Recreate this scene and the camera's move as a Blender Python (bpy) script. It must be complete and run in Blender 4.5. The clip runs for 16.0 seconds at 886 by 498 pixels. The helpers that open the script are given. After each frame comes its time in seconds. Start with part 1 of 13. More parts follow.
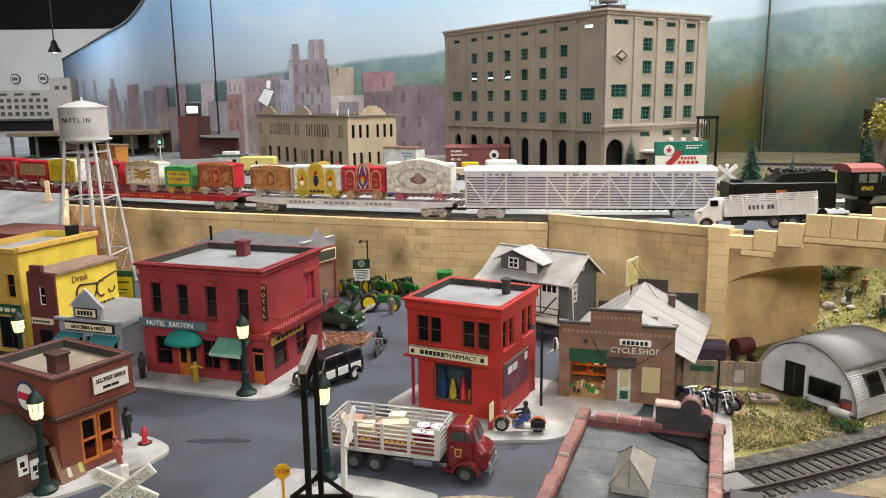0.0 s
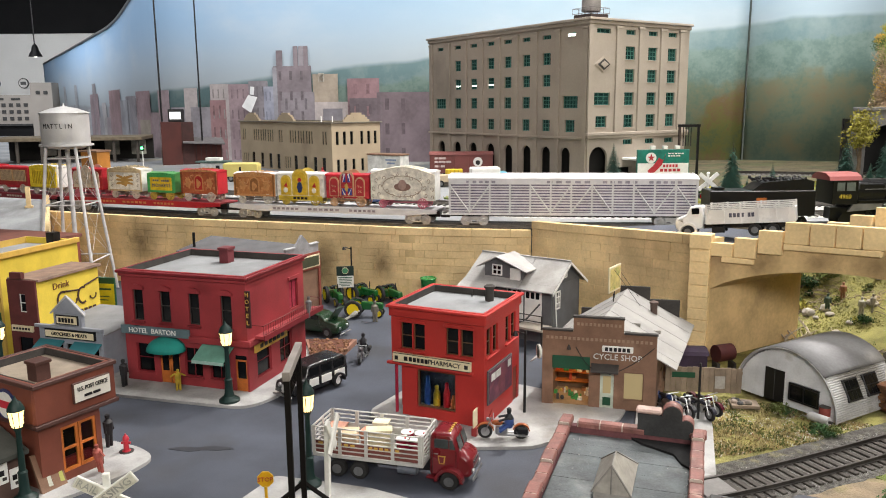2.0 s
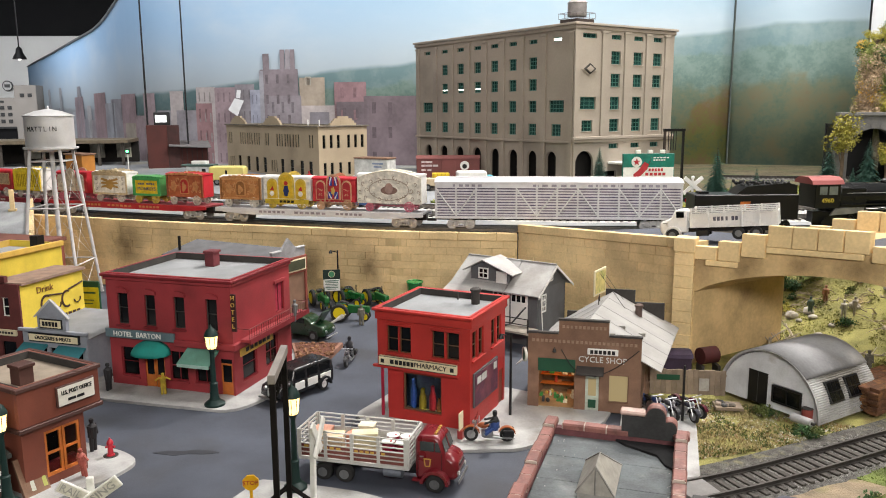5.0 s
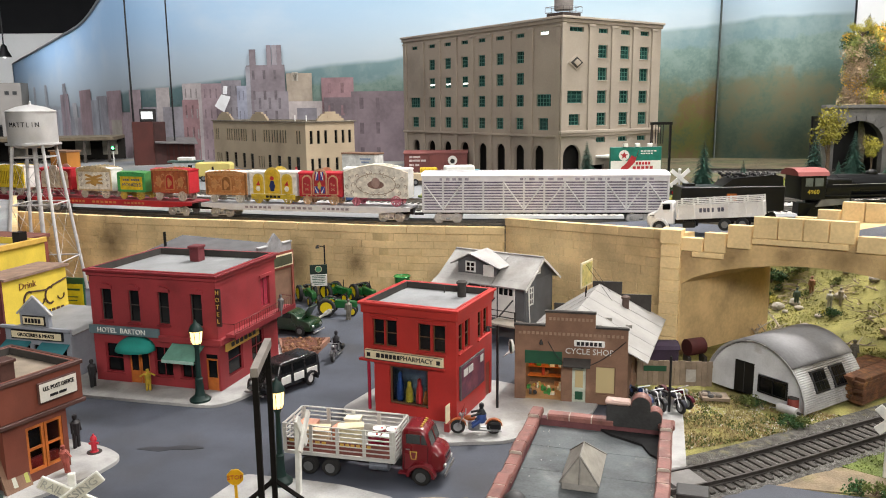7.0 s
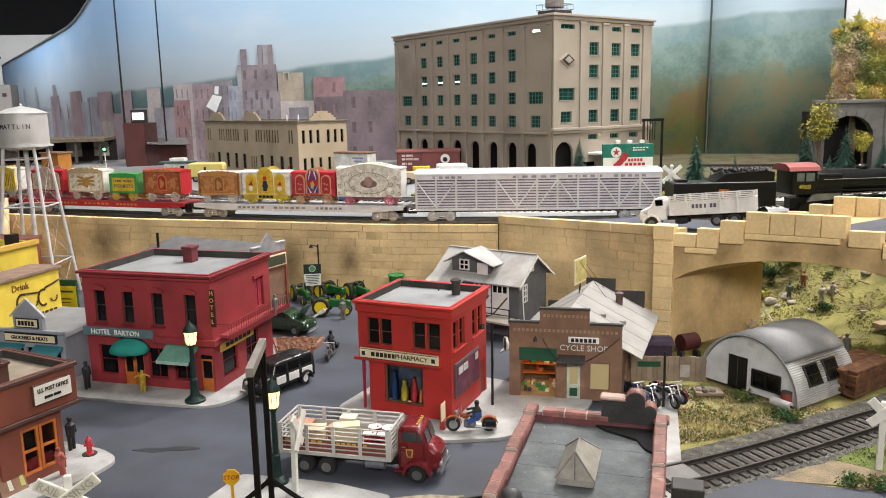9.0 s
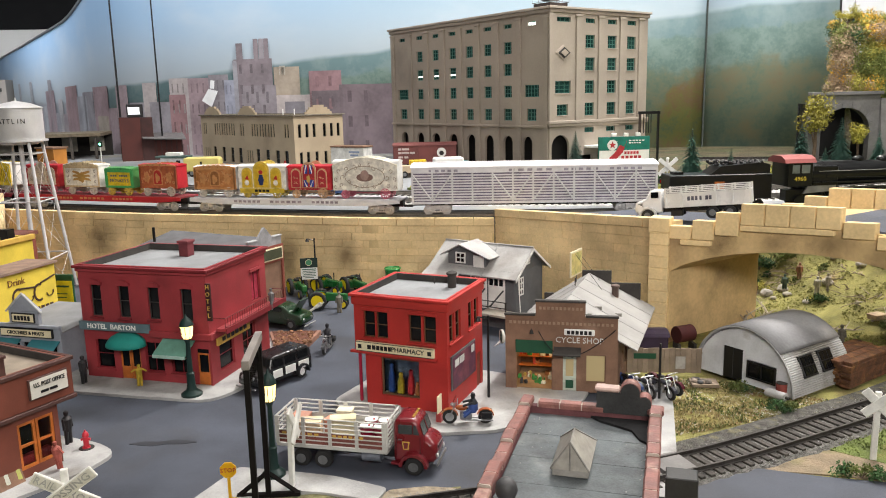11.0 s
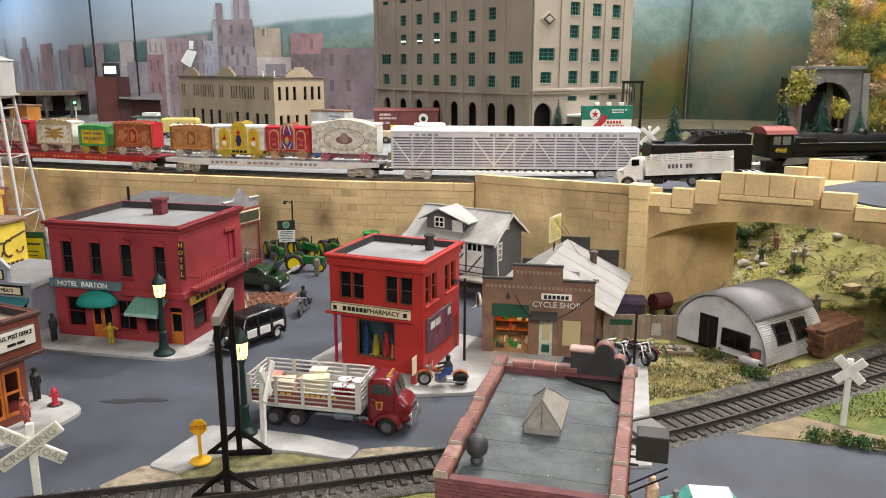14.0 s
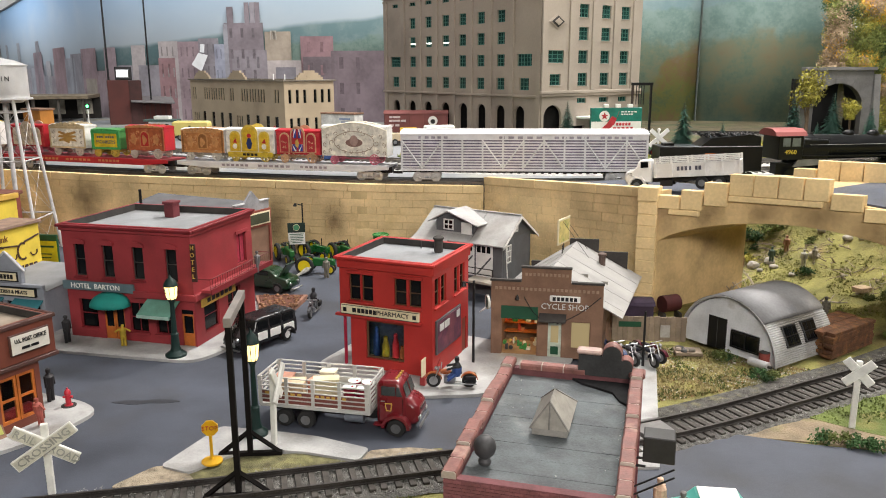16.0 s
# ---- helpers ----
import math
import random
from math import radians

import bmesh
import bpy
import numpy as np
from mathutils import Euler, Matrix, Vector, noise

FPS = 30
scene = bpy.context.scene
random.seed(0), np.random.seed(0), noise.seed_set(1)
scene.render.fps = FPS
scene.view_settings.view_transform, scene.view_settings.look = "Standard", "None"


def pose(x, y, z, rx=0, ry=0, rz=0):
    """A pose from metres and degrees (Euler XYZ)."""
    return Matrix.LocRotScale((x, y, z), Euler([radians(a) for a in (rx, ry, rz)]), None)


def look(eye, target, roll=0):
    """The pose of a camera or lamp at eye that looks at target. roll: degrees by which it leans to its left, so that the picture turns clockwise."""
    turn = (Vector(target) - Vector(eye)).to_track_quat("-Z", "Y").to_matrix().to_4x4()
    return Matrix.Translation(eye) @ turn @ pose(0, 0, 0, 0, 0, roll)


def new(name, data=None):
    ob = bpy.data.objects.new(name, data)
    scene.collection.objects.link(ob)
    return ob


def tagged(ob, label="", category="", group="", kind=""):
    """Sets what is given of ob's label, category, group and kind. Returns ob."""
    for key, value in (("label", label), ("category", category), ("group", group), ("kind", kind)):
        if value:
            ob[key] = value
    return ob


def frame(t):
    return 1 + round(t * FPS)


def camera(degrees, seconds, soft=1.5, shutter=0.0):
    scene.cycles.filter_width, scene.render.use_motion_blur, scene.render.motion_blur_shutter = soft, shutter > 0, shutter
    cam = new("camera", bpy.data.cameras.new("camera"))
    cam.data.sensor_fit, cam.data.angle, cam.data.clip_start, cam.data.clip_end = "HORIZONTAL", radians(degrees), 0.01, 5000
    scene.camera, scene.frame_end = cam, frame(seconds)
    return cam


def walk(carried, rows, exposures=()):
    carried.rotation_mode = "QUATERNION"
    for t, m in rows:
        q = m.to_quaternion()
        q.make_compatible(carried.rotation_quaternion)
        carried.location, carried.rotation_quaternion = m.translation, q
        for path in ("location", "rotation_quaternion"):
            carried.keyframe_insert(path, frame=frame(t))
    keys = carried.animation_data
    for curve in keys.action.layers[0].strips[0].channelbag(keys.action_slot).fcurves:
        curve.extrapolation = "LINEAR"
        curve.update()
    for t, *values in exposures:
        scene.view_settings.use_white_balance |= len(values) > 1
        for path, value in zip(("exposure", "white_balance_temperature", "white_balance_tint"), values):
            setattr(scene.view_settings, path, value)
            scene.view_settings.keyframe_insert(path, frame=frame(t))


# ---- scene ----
cam = camera(59.0, 16.0, 1.0)
PATH = [
    (0, look((0.0000, 0.0000, 0.3552), (0.0000, 0.9822, 0.1676), -0.73)),
    (0.5, look((-0.0010, -0.0022, 0.3568), (0.0023, 0.9807, 0.1726), -0.73)),
    (1, look((0.0003, -0.0029, 0.3566), (0.0073, 0.9804, 0.1748), -0.61)),
    (1.5, look((0.0016, -0.0016, 0.3553), (0.0184, 0.9814, 0.1721), -0.47)),
    (2, look((0.0000, -0.0029, 0.3565), (0.0207, 0.9806, 0.1769), -0.45)),
    (2.5, look((-0.0015, -0.0050, 0.3582), (0.0213, 0.9795, 0.1843), -0.48)),
    (3, look((-0.0020, -0.0057, 0.3580), (0.0224, 0.9793, 0.1872), -0.45)),
    (3.5, look((0.0004, -0.0059, 0.3580), (0.0286, 0.9788, 0.1865), -0.33)),
    (4, look((0.0002, -0.0049, 0.3571), (0.0338, 0.9794, 0.1837), -0.27)),
    (6.5, look((0.0057, -0.0063, 0.3545), (0.0481, 0.9771, 0.1780), -0.45)),
    (7, look((0.0066, -0.0027, 0.3510), (0.0561, 0.9798, 0.1717), -0.57)),
    (7.5, look((0.0057, -0.0036, 0.3518), (0.0630, 0.9787, 0.1730), -0.66)),
    (8, look((0.0053, -0.0045, 0.3519), (0.0639, 0.9778, 0.1741), -0.84)),
    (10.5, look((0.0076, -0.0035, 0.3493), (0.0659, 0.9768, 0.1607), -1.23)),
    (11, look((0.0078, -0.0052, 0.3498), (0.0688, 0.9748, 0.1609), -1.25)),
    (11.5, look((0.0088, -0.0060, 0.3497), (0.0738, 0.9734, 0.1582), -1.15)),
    (12, look((0.0097, -0.0050, 0.3481), (0.0782, 0.9736, 0.1542), -1.02)),
    (12.5, look((0.0122, -0.0038, 0.3450), (0.0809, 0.9727, 0.1404), -0.80)),
    (13, look((0.0126, -0.0015, 0.3417), (0.0862, 0.9718, 0.1243), -0.55)),
    (13.5, look((0.0131, 0.0023, 0.3382), (0.0943, 0.9734, 0.1135), -0.11)),
    (14, look((0.0123, 0.0015, 0.3380), (0.0962, 0.9721, 0.1123), 0.08)),
    (14.5, look((0.0115, -0.0008, 0.3392), (0.0948, 0.9699, 0.1141), 0.18)),
    (15, look((0.0106, -0.0021, 0.3399), (0.0917, 0.9692, 0.1166), 0.15)),
    (15.5, look((0.0116, -0.0029, 0.3399), (0.0888, 0.9688, 0.1166), -0.01)),
    (16, look((0.0130, -0.0033, 0.3397), (0.0843, 0.9688, 0.1163), -0.14)),
]
walk(cam, PATH, [(0.0, -0.04, 6500, 10), (16.0, -0.04, 6500, 10)])

# ---- light: unseen area lamps added in place of the hall's own lighting ----
world = bpy.data.worlds.new("hall")
world.use_nodes = True
scene.world = world
world.node_tree.nodes["Background"].inputs[0].default_value = (0.75, 0.85, 1.0, 1)
world.node_tree.nodes["Background"].inputs[1].default_value = 0.012


def lamp(name, m, size_x, size_y, watts, colour):
    data = bpy.data.lights.new(name, "AREA")
    data.shape, data.size, data.size_y, data.energy, data.color = "RECTANGLE", size_x, size_y, watts, colour
    ob = new(name, data)
    ob.matrix_world = m
    return tagged(ob, "unseen area lamp added to light the layout", "lamp", "hall lamps")


WARM, COOL = (1.0, 0.945, 0.885), (0.97, 0.98, 1.0)
# low front fill behind the viewer, added to brighten the facades
lamp("ceiling_lamp", look((0.2, -1.4, 1.25), (0.1, 1.3, 0.08)), 1.6, 0.4, 47, WARM)
lamp("ceiling_lamp", look((0.95, 2.15, 2.15), (0.10, 0.75, 0.0)), 0.20, 0.20, 70, WARM)
lamp("ceiling_lamp", look((-0.9, 0.7, 2.3), (-0.35, 1.0, 0.0)), 0.4, 0.4, 4, WARM)
lamp("ceiling_lamp", look((1.5, 0.3, 1.7), (0.55, 1.25, 0.1)), 0.4, 0.3, 14, WARM)
# added to brighten the grassy bank
lamp("ceiling_lamp", look((1.25, 1.25, 1.9), (0.72, 1.15, 0.05)), 0.4, 0.3, 18, WARM)
# the rest are added to brighten yard, backdrop and far wall
lamp("ceiling_lamp", look((0.2, 1.3, 2.4), (0.25, 1.75, 0.1)), 1.4, 0.3, 27, WARM)
lamp("ceiling_lamp", look((1.0, 1.5, 2.4), (1.15, 3.0, 0.35)), 1.3, 0.3, 25, COOL)
lamp("ceiling_lamp", look((-1.7, 2.4, 2.4), (-1.95, 4.2, 0.35)), 1.4, 0.3, 44, COOL)
lamp("ceiling_lamp", look((-2.6, 4.6, 2.4), (-3.2, 6.6, 0.3)), 2.0, 0.4, 84, COOL)
lamp("ceiling_lamp", look((-6.5, 11.0, 2.5), (-6.8, 15.0, 0.6)), 3.0, 0.5, 430, COOL)

# ---- materials ----


def mat(name, colour, rough=0.7, metal=0.0, vary=0.25, scale=60.0, fine=500.0, bump=0.15, depth=0.0006, emit=None, island=0.0, second=None, spec=0.4):
    """A surface of one colour, mottled at two scales, with fine relief. second: a colour that shows in patches."""
    m = bpy.data.materials.new(name)
    m.use_nodes = True
    n, k = m.node_tree.nodes, m.node_tree.links
    b = n["Principled BSDF"]
    b.inputs["Roughness"].default_value, b.inputs["Metallic"].default_value = rough, metal
    b.inputs["Specular IOR Level"].default_value = spec
    if emit:
        b.inputs["Base Color"].default_value = (*colour, 1)
        b.inputs["Emission Color"].default_value, b.inputs["Emission Strength"].default_value = (*emit[:3], 1), emit[3]
        return m
    place = n.new("ShaderNodeTexCoord")
    big, small = n.new("ShaderNodeTexNoise"), n.new("ShaderNodeTexNoise")
    big.inputs["Scale"].default_value, big.inputs["Detail"].default_value = scale, 5
    small.inputs["Scale"].default_value, small.inputs["Detail"].default_value = fine, 3
    geo = n.new("ShaderNodeNewGeometry")
    k.new(geo.outputs["Position"], big.inputs["Vector"])
    k.new(geo.outputs["Position"], small.inputs["Vector"])
    ramp = n.new("ShaderNodeMapRange")
    ramp.inputs[1].default_value, ramp.inputs[2].default_value = 0.3, 0.7
    ramp.inputs[3].default_value, ramp.inputs[4].default_value = 1 - vary, 1 + vary
    mixed = n.new("ShaderNodeMath")
    mixed.operation = "MULTIPLY_ADD"
    k.new(small.outputs[0], mixed.inputs[0])
    mixed.inputs[1].default_value = 0.35
    k.new(big.outputs[0], mixed.inputs[2])
    shift = n.new("ShaderNodeMath")
    shift.operation = "SUBTRACT"
    k.new(mixed.outputs[0], shift.inputs[0])
    shift.inputs[1].default_value = 0.175
    k.new(shift.outputs[0], ramp.inputs[0])
    base = n.new("ShaderNodeRGB")
    base.outputs[0].default_value = (*colour, 1)
    out = base.outputs[0]
    if second:
        blend, cut = n.new("ShaderNodeMix"), n.new("ShaderNodeMapRange")
        blend.data_type = "RGBA"
        patch = n.new("ShaderNodeTexNoise")
        patch.inputs["Scale"].default_value, patch.inputs["Detail"].default_value = scale * 0.6, 6
        k.new(geo.outputs["Position"], patch.inputs["Vector"])
        cut.inputs[1].default_value, cut.inputs[2].default_value = second[3], second[3] + 0.12
        k.new(patch.outputs[0], cut.inputs[0])
        k.new(cut.outputs[0], blend.inputs[0])
        k.new(out, blend.inputs[6])
        blend.inputs[7].default_value = (*second[:3], 1)
        out = blend.outputs[2]
    tint = n.new("ShaderNodeMix")
    tint.data_type, tint.blend_type = "RGBA", "MULTIPLY"
    tint.inputs[0].default_value = 1
    k.new(out, tint.inputs[6])
    k.new(ramp.outputs[0], tint.inputs[7])
    out = tint.outputs[2]
    if island:
        info, isl, add, rng = n.new("ShaderNodeObjectInfo"), n.new("ShaderNodeNewGeometry"), n.new("ShaderNodeMath"), n.new("ShaderNodeMapRange")
        add.operation = "ADD"
        k.new(info.outputs["Random"], add.inputs[0])
        k.new(isl.outputs["Random Per Island"], add.inputs[1])
        rng.inputs[2].default_value, rng.inputs[3].default_value, rng.inputs[4].default_value = 2, 1 - island, 1 + island
        k.new(add.outputs[0], rng.inputs[0])
        tint2 = n.new("ShaderNodeMix")
        tint2.data_type, tint2.blend_type = "RGBA", "MULTIPLY"
        tint2.inputs[0].default_value = 1
        k.new(out, tint2.inputs[6])
        k.new(rng.outputs[0], tint2.inputs[7])
        out = tint2.outputs[2]
    k.new(out, b.inputs["Base Color"])
    rmap = n.new("ShaderNodeMapRange")
    rmap.inputs[3].default_value, rmap.inputs[4].default_value = max(0.03, rough - 0.12), min(1, rough + 0.12)
    k.new(big.outputs[0], rmap.inputs[0])
    k.new(rmap.outputs[0], b.inputs["Roughness"])
    relief = n.new("ShaderNodeBump")
    relief.inputs["Strength"].default_value, relief.inputs["Distance"].default_value = bump, depth
    k.new(small.outputs[0], relief.inputs["Height"])
    k.new(relief.outputs[0], b.inputs["Normal"])
    return m


# ---- building blocks ----


def box(bm, x0, x1, y0, y1, z0, z1, bevel=0.0):
    made = bmesh.ops.create_cube(bm, size=1.0)["verts"]
    for v in made:
        v.co = Vector(((x0 + x1) / 2 + v.co.x * (x1 - x0), (y0 + y1) / 2 + v.co.y * (y1 - y0), (z0 + z1) / 2 + v.co.z * (z1 - z0)))
    if bevel:
        edges = {e for v in made for e in v.link_edges}
        bmesh.ops.bevel(bm, geom=list(edges), offset=bevel, segments=1, affect="EDGES", profile=0.6)
    return bm


def cyl(bm, p, q, r, r2=None, n=10):
    """A round bar from p to q."""
    p, q = Vector(p), Vector(q)
    m = Matrix.Translation((p + q) / 2) @ (q - p).to_track_quat("Z", "Y").to_matrix().to_4x4()
    bmesh.ops.create_cone(bm, cap_ends=True, segments=n, radius1=r, radius2=r if r2 is None else r2, depth=(q - p).length, matrix=m)
    return bm


def lathe(bm, profile, n=16, centre=(0, 0, 0)):
    """Turns (radius, height) pairs round the upright axis."""
    rings = []
    for r, z in profile:
        rings.append([bm.verts.new((centre[0] + r * math.cos(a), centre[1] + r * math.sin(a), centre[2] + z)) for a in (2 * math.pi * i / n for i in range(n))])
    for lo, hi in zip(rings, rings[1:]):
        for i in range(n):
            bm.faces.new((lo[i], lo[(i + 1) % n], hi[(i + 1) % n], hi[i]))
    bm.faces.new(rings[0][::-1])
    bm.faces.new(rings[-1])
    return bm


def prism(bm, outline, axis, lo, hi):
    """An outline of (u, v) pushed along an axis from lo to hi: "x" gives (y, z), "y" gives (x, z), "z" gives (x, y)."""
    def at(u, v, w):
        return {"x": (w, u, v), "y": (u, w, v), "z": (u, v, w)}[axis]
    a = [bm.verts.new(at(u, v, lo)) for u, v in outline]
    b = [bm.verts.new(at(u, v, hi)) for u, v in outline]
    n = len(a)
    fs = [bm.faces.new(a), bm.faces.new(b)]
    fs += [bm.faces.new((a[i], a[(i + 1) % n], b[(i + 1) % n], b[i])) for i in range(n)]
    bmesh.ops.recalc_face_normals(bm, faces=fs)
    return bm


def ball(bm, centre, r, sx=1.0, sy=1.0, sz=1.0, n=10):
    bmesh.ops.create_uvsphere(bm, u_segments=n, v_segments=max(5, n * 2 // 3), radius=r, matrix=Matrix.Translation(centre) @ Matrix.Diagonal((sx, sy, sz, 1)))
    return bm


def B():
    return bmesh.new()


def mesh_of(name, bm, material, smooth=False):
    data = bpy.data.meshes.new(name)
    bm.to_mesh(data)
    bm.free()
    data.materials.append(material)
    if smooth:
        for p in data.polygons:
            p.use_smooth = True
        data.set_sharp_from_angle(angle=radians(35))
    return data


def part(name, bm, material, parent, label="", smooth=False):
    ob = new(name, mesh_of(name, bm, material, smooth))
    ob.parent = parent
    if label:
        ob["label"] = label
    return ob


def thing(name, m, label, category, group="", kind=""):
    ob = new(name)
    ob.empty_display_size = 0.01
    ob.matrix_world = m
    return tagged(ob, label, category, group, kind)


def solid(name, bm, material, label, category="", kind="structure", m=None, smooth=False, group=""):
    ob = new(name, mesh_of(name, bm, material, smooth))
    if m is not None:
        ob.matrix_world = m
    return tagged(ob, label, category, group, kind)


def words(text, size, material, parent, m, name="lettering", label="", wide=1.0, thick=0.0004):
    """Flat raised letters, centred, in the x-z plane of m facing -y."""
    curve = bpy.data.curves.new(name, "FONT")
    curve.body, curve.size, curve.align_x, curve.align_y, curve.extrude, curve.resolution_u = text, size, "CENTER", "CENTER", thick, 2
    held = new(name, curve)
    data = bpy.data.meshes.new_from_object(held.evaluated_get(bpy.context.evaluated_depsgraph_get()))
    bpy.data.objects.remove(held)
    data.transform(m @ pose(0, 0, 0, 90) @ Matrix.Diagonal((wide, 1, 1, 1)))
    data.materials.clear()
    data.materials.append(material)
    ob = new(name, data)
    ob.parent = parent
    if label:
        ob["label"] = label
    return ob



def bars(specs, material, parent, name="bar"):
    """Plain bars for writing too small to read: (x0, x1, z0, z1) at a depth y."""
    for x0, x1, z0, z1, y in specs:
        part(name, box(B(), x0, x1, y - 0.0004, y + 0.0004, z0, z1), material, parent)


ASPHALT = mat("asphalt", (0.057, 0.065, 0.086), 0.7, vary=0.3, scale=14, fine=1100, bump=0.35, second=(0.050, 0.054, 0.066, 0.52))
CONCRETE = mat("concrete", (0.35, 0.35, 0.345), 0.85, vary=0.25, scale=30, fine=700, bump=0.3, second=(0.25, 0.24, 0.225, 0.58))
STONE = mat("sandstone", (0.73, 0.55, 0.295), 0.85, vary=0.2, scale=14, fine=260, bump=0.35, island=0.10, second=(0.58, 0.42, 0.21, 0.6))
MORTAR = mat("mortar", (0.60, 0.45, 0.23), 0.9, vary=0.2, scale=30)
STONE_DARK = mat("stained and shaded sandstone", (0.60, 0.43, 0.215), 0.85, vary=0.25, scale=10, fine=200, bump=0.3, second=(0.36, 0.25, 0.13, 0.56))
TURF = mat("turf", (0.24, 0.222, 0.07), 0.95, vary=0.4, scale=30, fine=500, bump=0.9, depth=0.003, second=(0.21, 0.16, 0.065, 0.55))
GREEN_TURF = mat("green turf", (0.125, 0.16, 0.04), 0.95, vary=0.35, scale=40, fine=600, bump=0.9, depth=0.003, second=(0.20, 0.18, 0.06, 0.56))
DIRT = mat("dirt", (0.23, 0.18, 0.12), 0.95, vary=0.35, scale=40, fine=500, bump=0.7, depth=0.002, second=(0.16, 0.15, 0.06, 0.55))
BALLAST = mat("ballast", (0.13, 0.125, 0.115), 0.95, vary=0.5, scale=200, fine=900, bump=1.0, depth=0.003)
PALE_BALLAST = mat("pale ballast", (0.50, 0.50, 0.47), 0.95, vary=0.4, scale=120, fine=900, bump=1.0, depth=0.003)
YARD = mat("yard paving", (0.24, 0.25, 0.26), 0.85, vary=0.25, scale=6, fine=300, second=(0.34, 0.33, 0.28, 0.56))
WHITE_WALL = mat("white hall wall", (0.78, 0.78, 0.76), 0.8, vary=0.04, scale=2, fine=40, bump=0.05)
DARK_CEILING = mat("dark ceiling", (0.004, 0.004, 0.005), 0.9, vary=0.2, scale=3, fine=30)
FLOOR = mat("hall floor", (0.12, 0.11, 0.1), 0.6, vary=0.2, scale=2, fine=40)


def smooth_step(a, b, v):
    t = max(0.0, min(1.0, (v - a) / (b - a)))
    return t * t * (3 - 2 * t)


DECK = 0.138
WALL = [(-1.9, 2.15), (-1.35, 1.92), (-1.05, 1.79), (-0.742, 1.659), (-0.494, 1.56), (-0.235, 1.484), (-0.034, 1.423), (0.189, 1.392)]
JOG, PIER = Vector((0.192, 1.396, 0.0)), Vector((0.389, 1.05, 0.0))


def lie(x, y):
    """Height of the lower ground: flat in the town, a grassy bank behind the hut."""
    h = 0.0
    if x > 0.42:
        side = smooth_step(0.42, 0.56, x)
        u = x + 0.25 * y + 0.03 * noise.noise((x * 4, y * 4, 0.2))
        h = max(smooth_step(0.85, 1.26, u), smooth_step(1.24, 1.38, y)) * side * (DECK + 0.012)
        h += side * smooth_step(0.88, 1.0, u) * 0.010 * noise.noise((x * 14, y * 14, 1.0))
    return min(h, DECK + 0.012 - 0.03 * smooth_step(1.28, 1.35, y))


def ground_sheet():
    xs = [-1.9 + i * 0.024 for i in range(175)]
    ys = [-0.35 + i * 0.024 for i in range(86)]
    verts = [(x, y, lie(x, y) - 0.001) for y in ys for x in xs]
    n = len(xs)
    faces = [(j * n + i, j * n + i + 1, (j + 1) * n + i + 1, (j + 1) * n + i) for j in range(len(ys) - 1) for i in range(n - 1)]
    data = bpy.data.meshes.new("ground")
    data.from_pydata(verts, [], faces)
    data.materials.append(TURF)
    for p in data.polygons:
        p.use_smooth = True
    tagged(new("ground", data), "layout ground of yellow-green scatter and earth", "ground", kind="structure")


ground_sheet()


def slab(name, outline, z0, z1, material, label, category):
    return solid(name, prism(B(), outline, "z", z0, z1), material, label, category)


# street and pavements
slab("road", [(-1.6, 0.56), (-0.30, 0.585), (-0.19, 0.602), (-0.12, 0.68), (-0.01, 0.645), (0.11, 0.648), (0.272, 0.68), (0.272, 0.99), (0.20, 1.33), (0.16, 1.39), (-0.034, 1.42), (-0.235, 1.48), (-0.494, 1.555), (-0.742, 1.655), (-1.6, 2.0)],
     -0.004, 0.0015, ASPHALT, "dark grey asphalt street of the model town", "road")
slab("road_east", [(0.20, 0.30), (0.215, 0.60), (0.258, 0.645), (0.335, 0.662), (0.393, 0.637), (0.47, 0.612), (0.70, 0.52), (0.9, 0.35)], -0.004, 0.0015, ASPHALT, "grey asphalt road beside the level crossing", "road")


def rounded(points, r, steps=6):
    """An outline with its corners rounded."""
    out = []
    n = len(points)
    for i in range(n):
        p, a, b = Vector(points[i]), Vector(points[i - 1]), Vector(points[(i + 1) % n])
        u, v = (a - p), (b - p)
        rr = min(r, u.length * 0.45, v.length * 0.45)
        s, e = p + u.normalized() * rr, p + v.normalized() * rr
        for j in range(steps + 1):
            t = j / steps
            out.append(tuple((1 - t) ** 2 * s + 2 * t * (1 - t) * p + t * t * e))
    return out


slab("pavement_hotel", rounded([(-0.50, 0.975), (-0.395, 0.939), (-0.30, 0.910), (-0.218, 0.886), (-0.185, 0.925), (-0.13, 1.09), (-0.30, 1.22), (-0.46, 1.20)], 0.03), 0.0, 0.005, CONCRETE, "pale concrete pavement round the hotel", "pavement")
slab("pavement_post_office", rounded([(-0.70, 0.88), (-0.37, 0.812), (-0.305, 0.780), (-0.281, 0.755), (-0.297, 0.717), (-0.340, 0.668), (-0.42, 0.61), (-0.62, 0.63)], 0.026), 0.0, 0.005, CONCRETE, "pale concrete pavement round the post office", "pavement")
slab("pavement_corner", rounded([(-0.187, 0.634), (-0.150, 0.709), (-0.099, 0.695), (-0.055, 0.680), (-0.006, 0.652), (-0.016, 0.630), (-0.064, 0.650), (-0.091, 0.656), (-0.128, 0.650), (-0.160, 0.620)], 0.006), 0.0, 0.005, CONCRETE, "worn concrete corner pavement beside the track", "pavement")
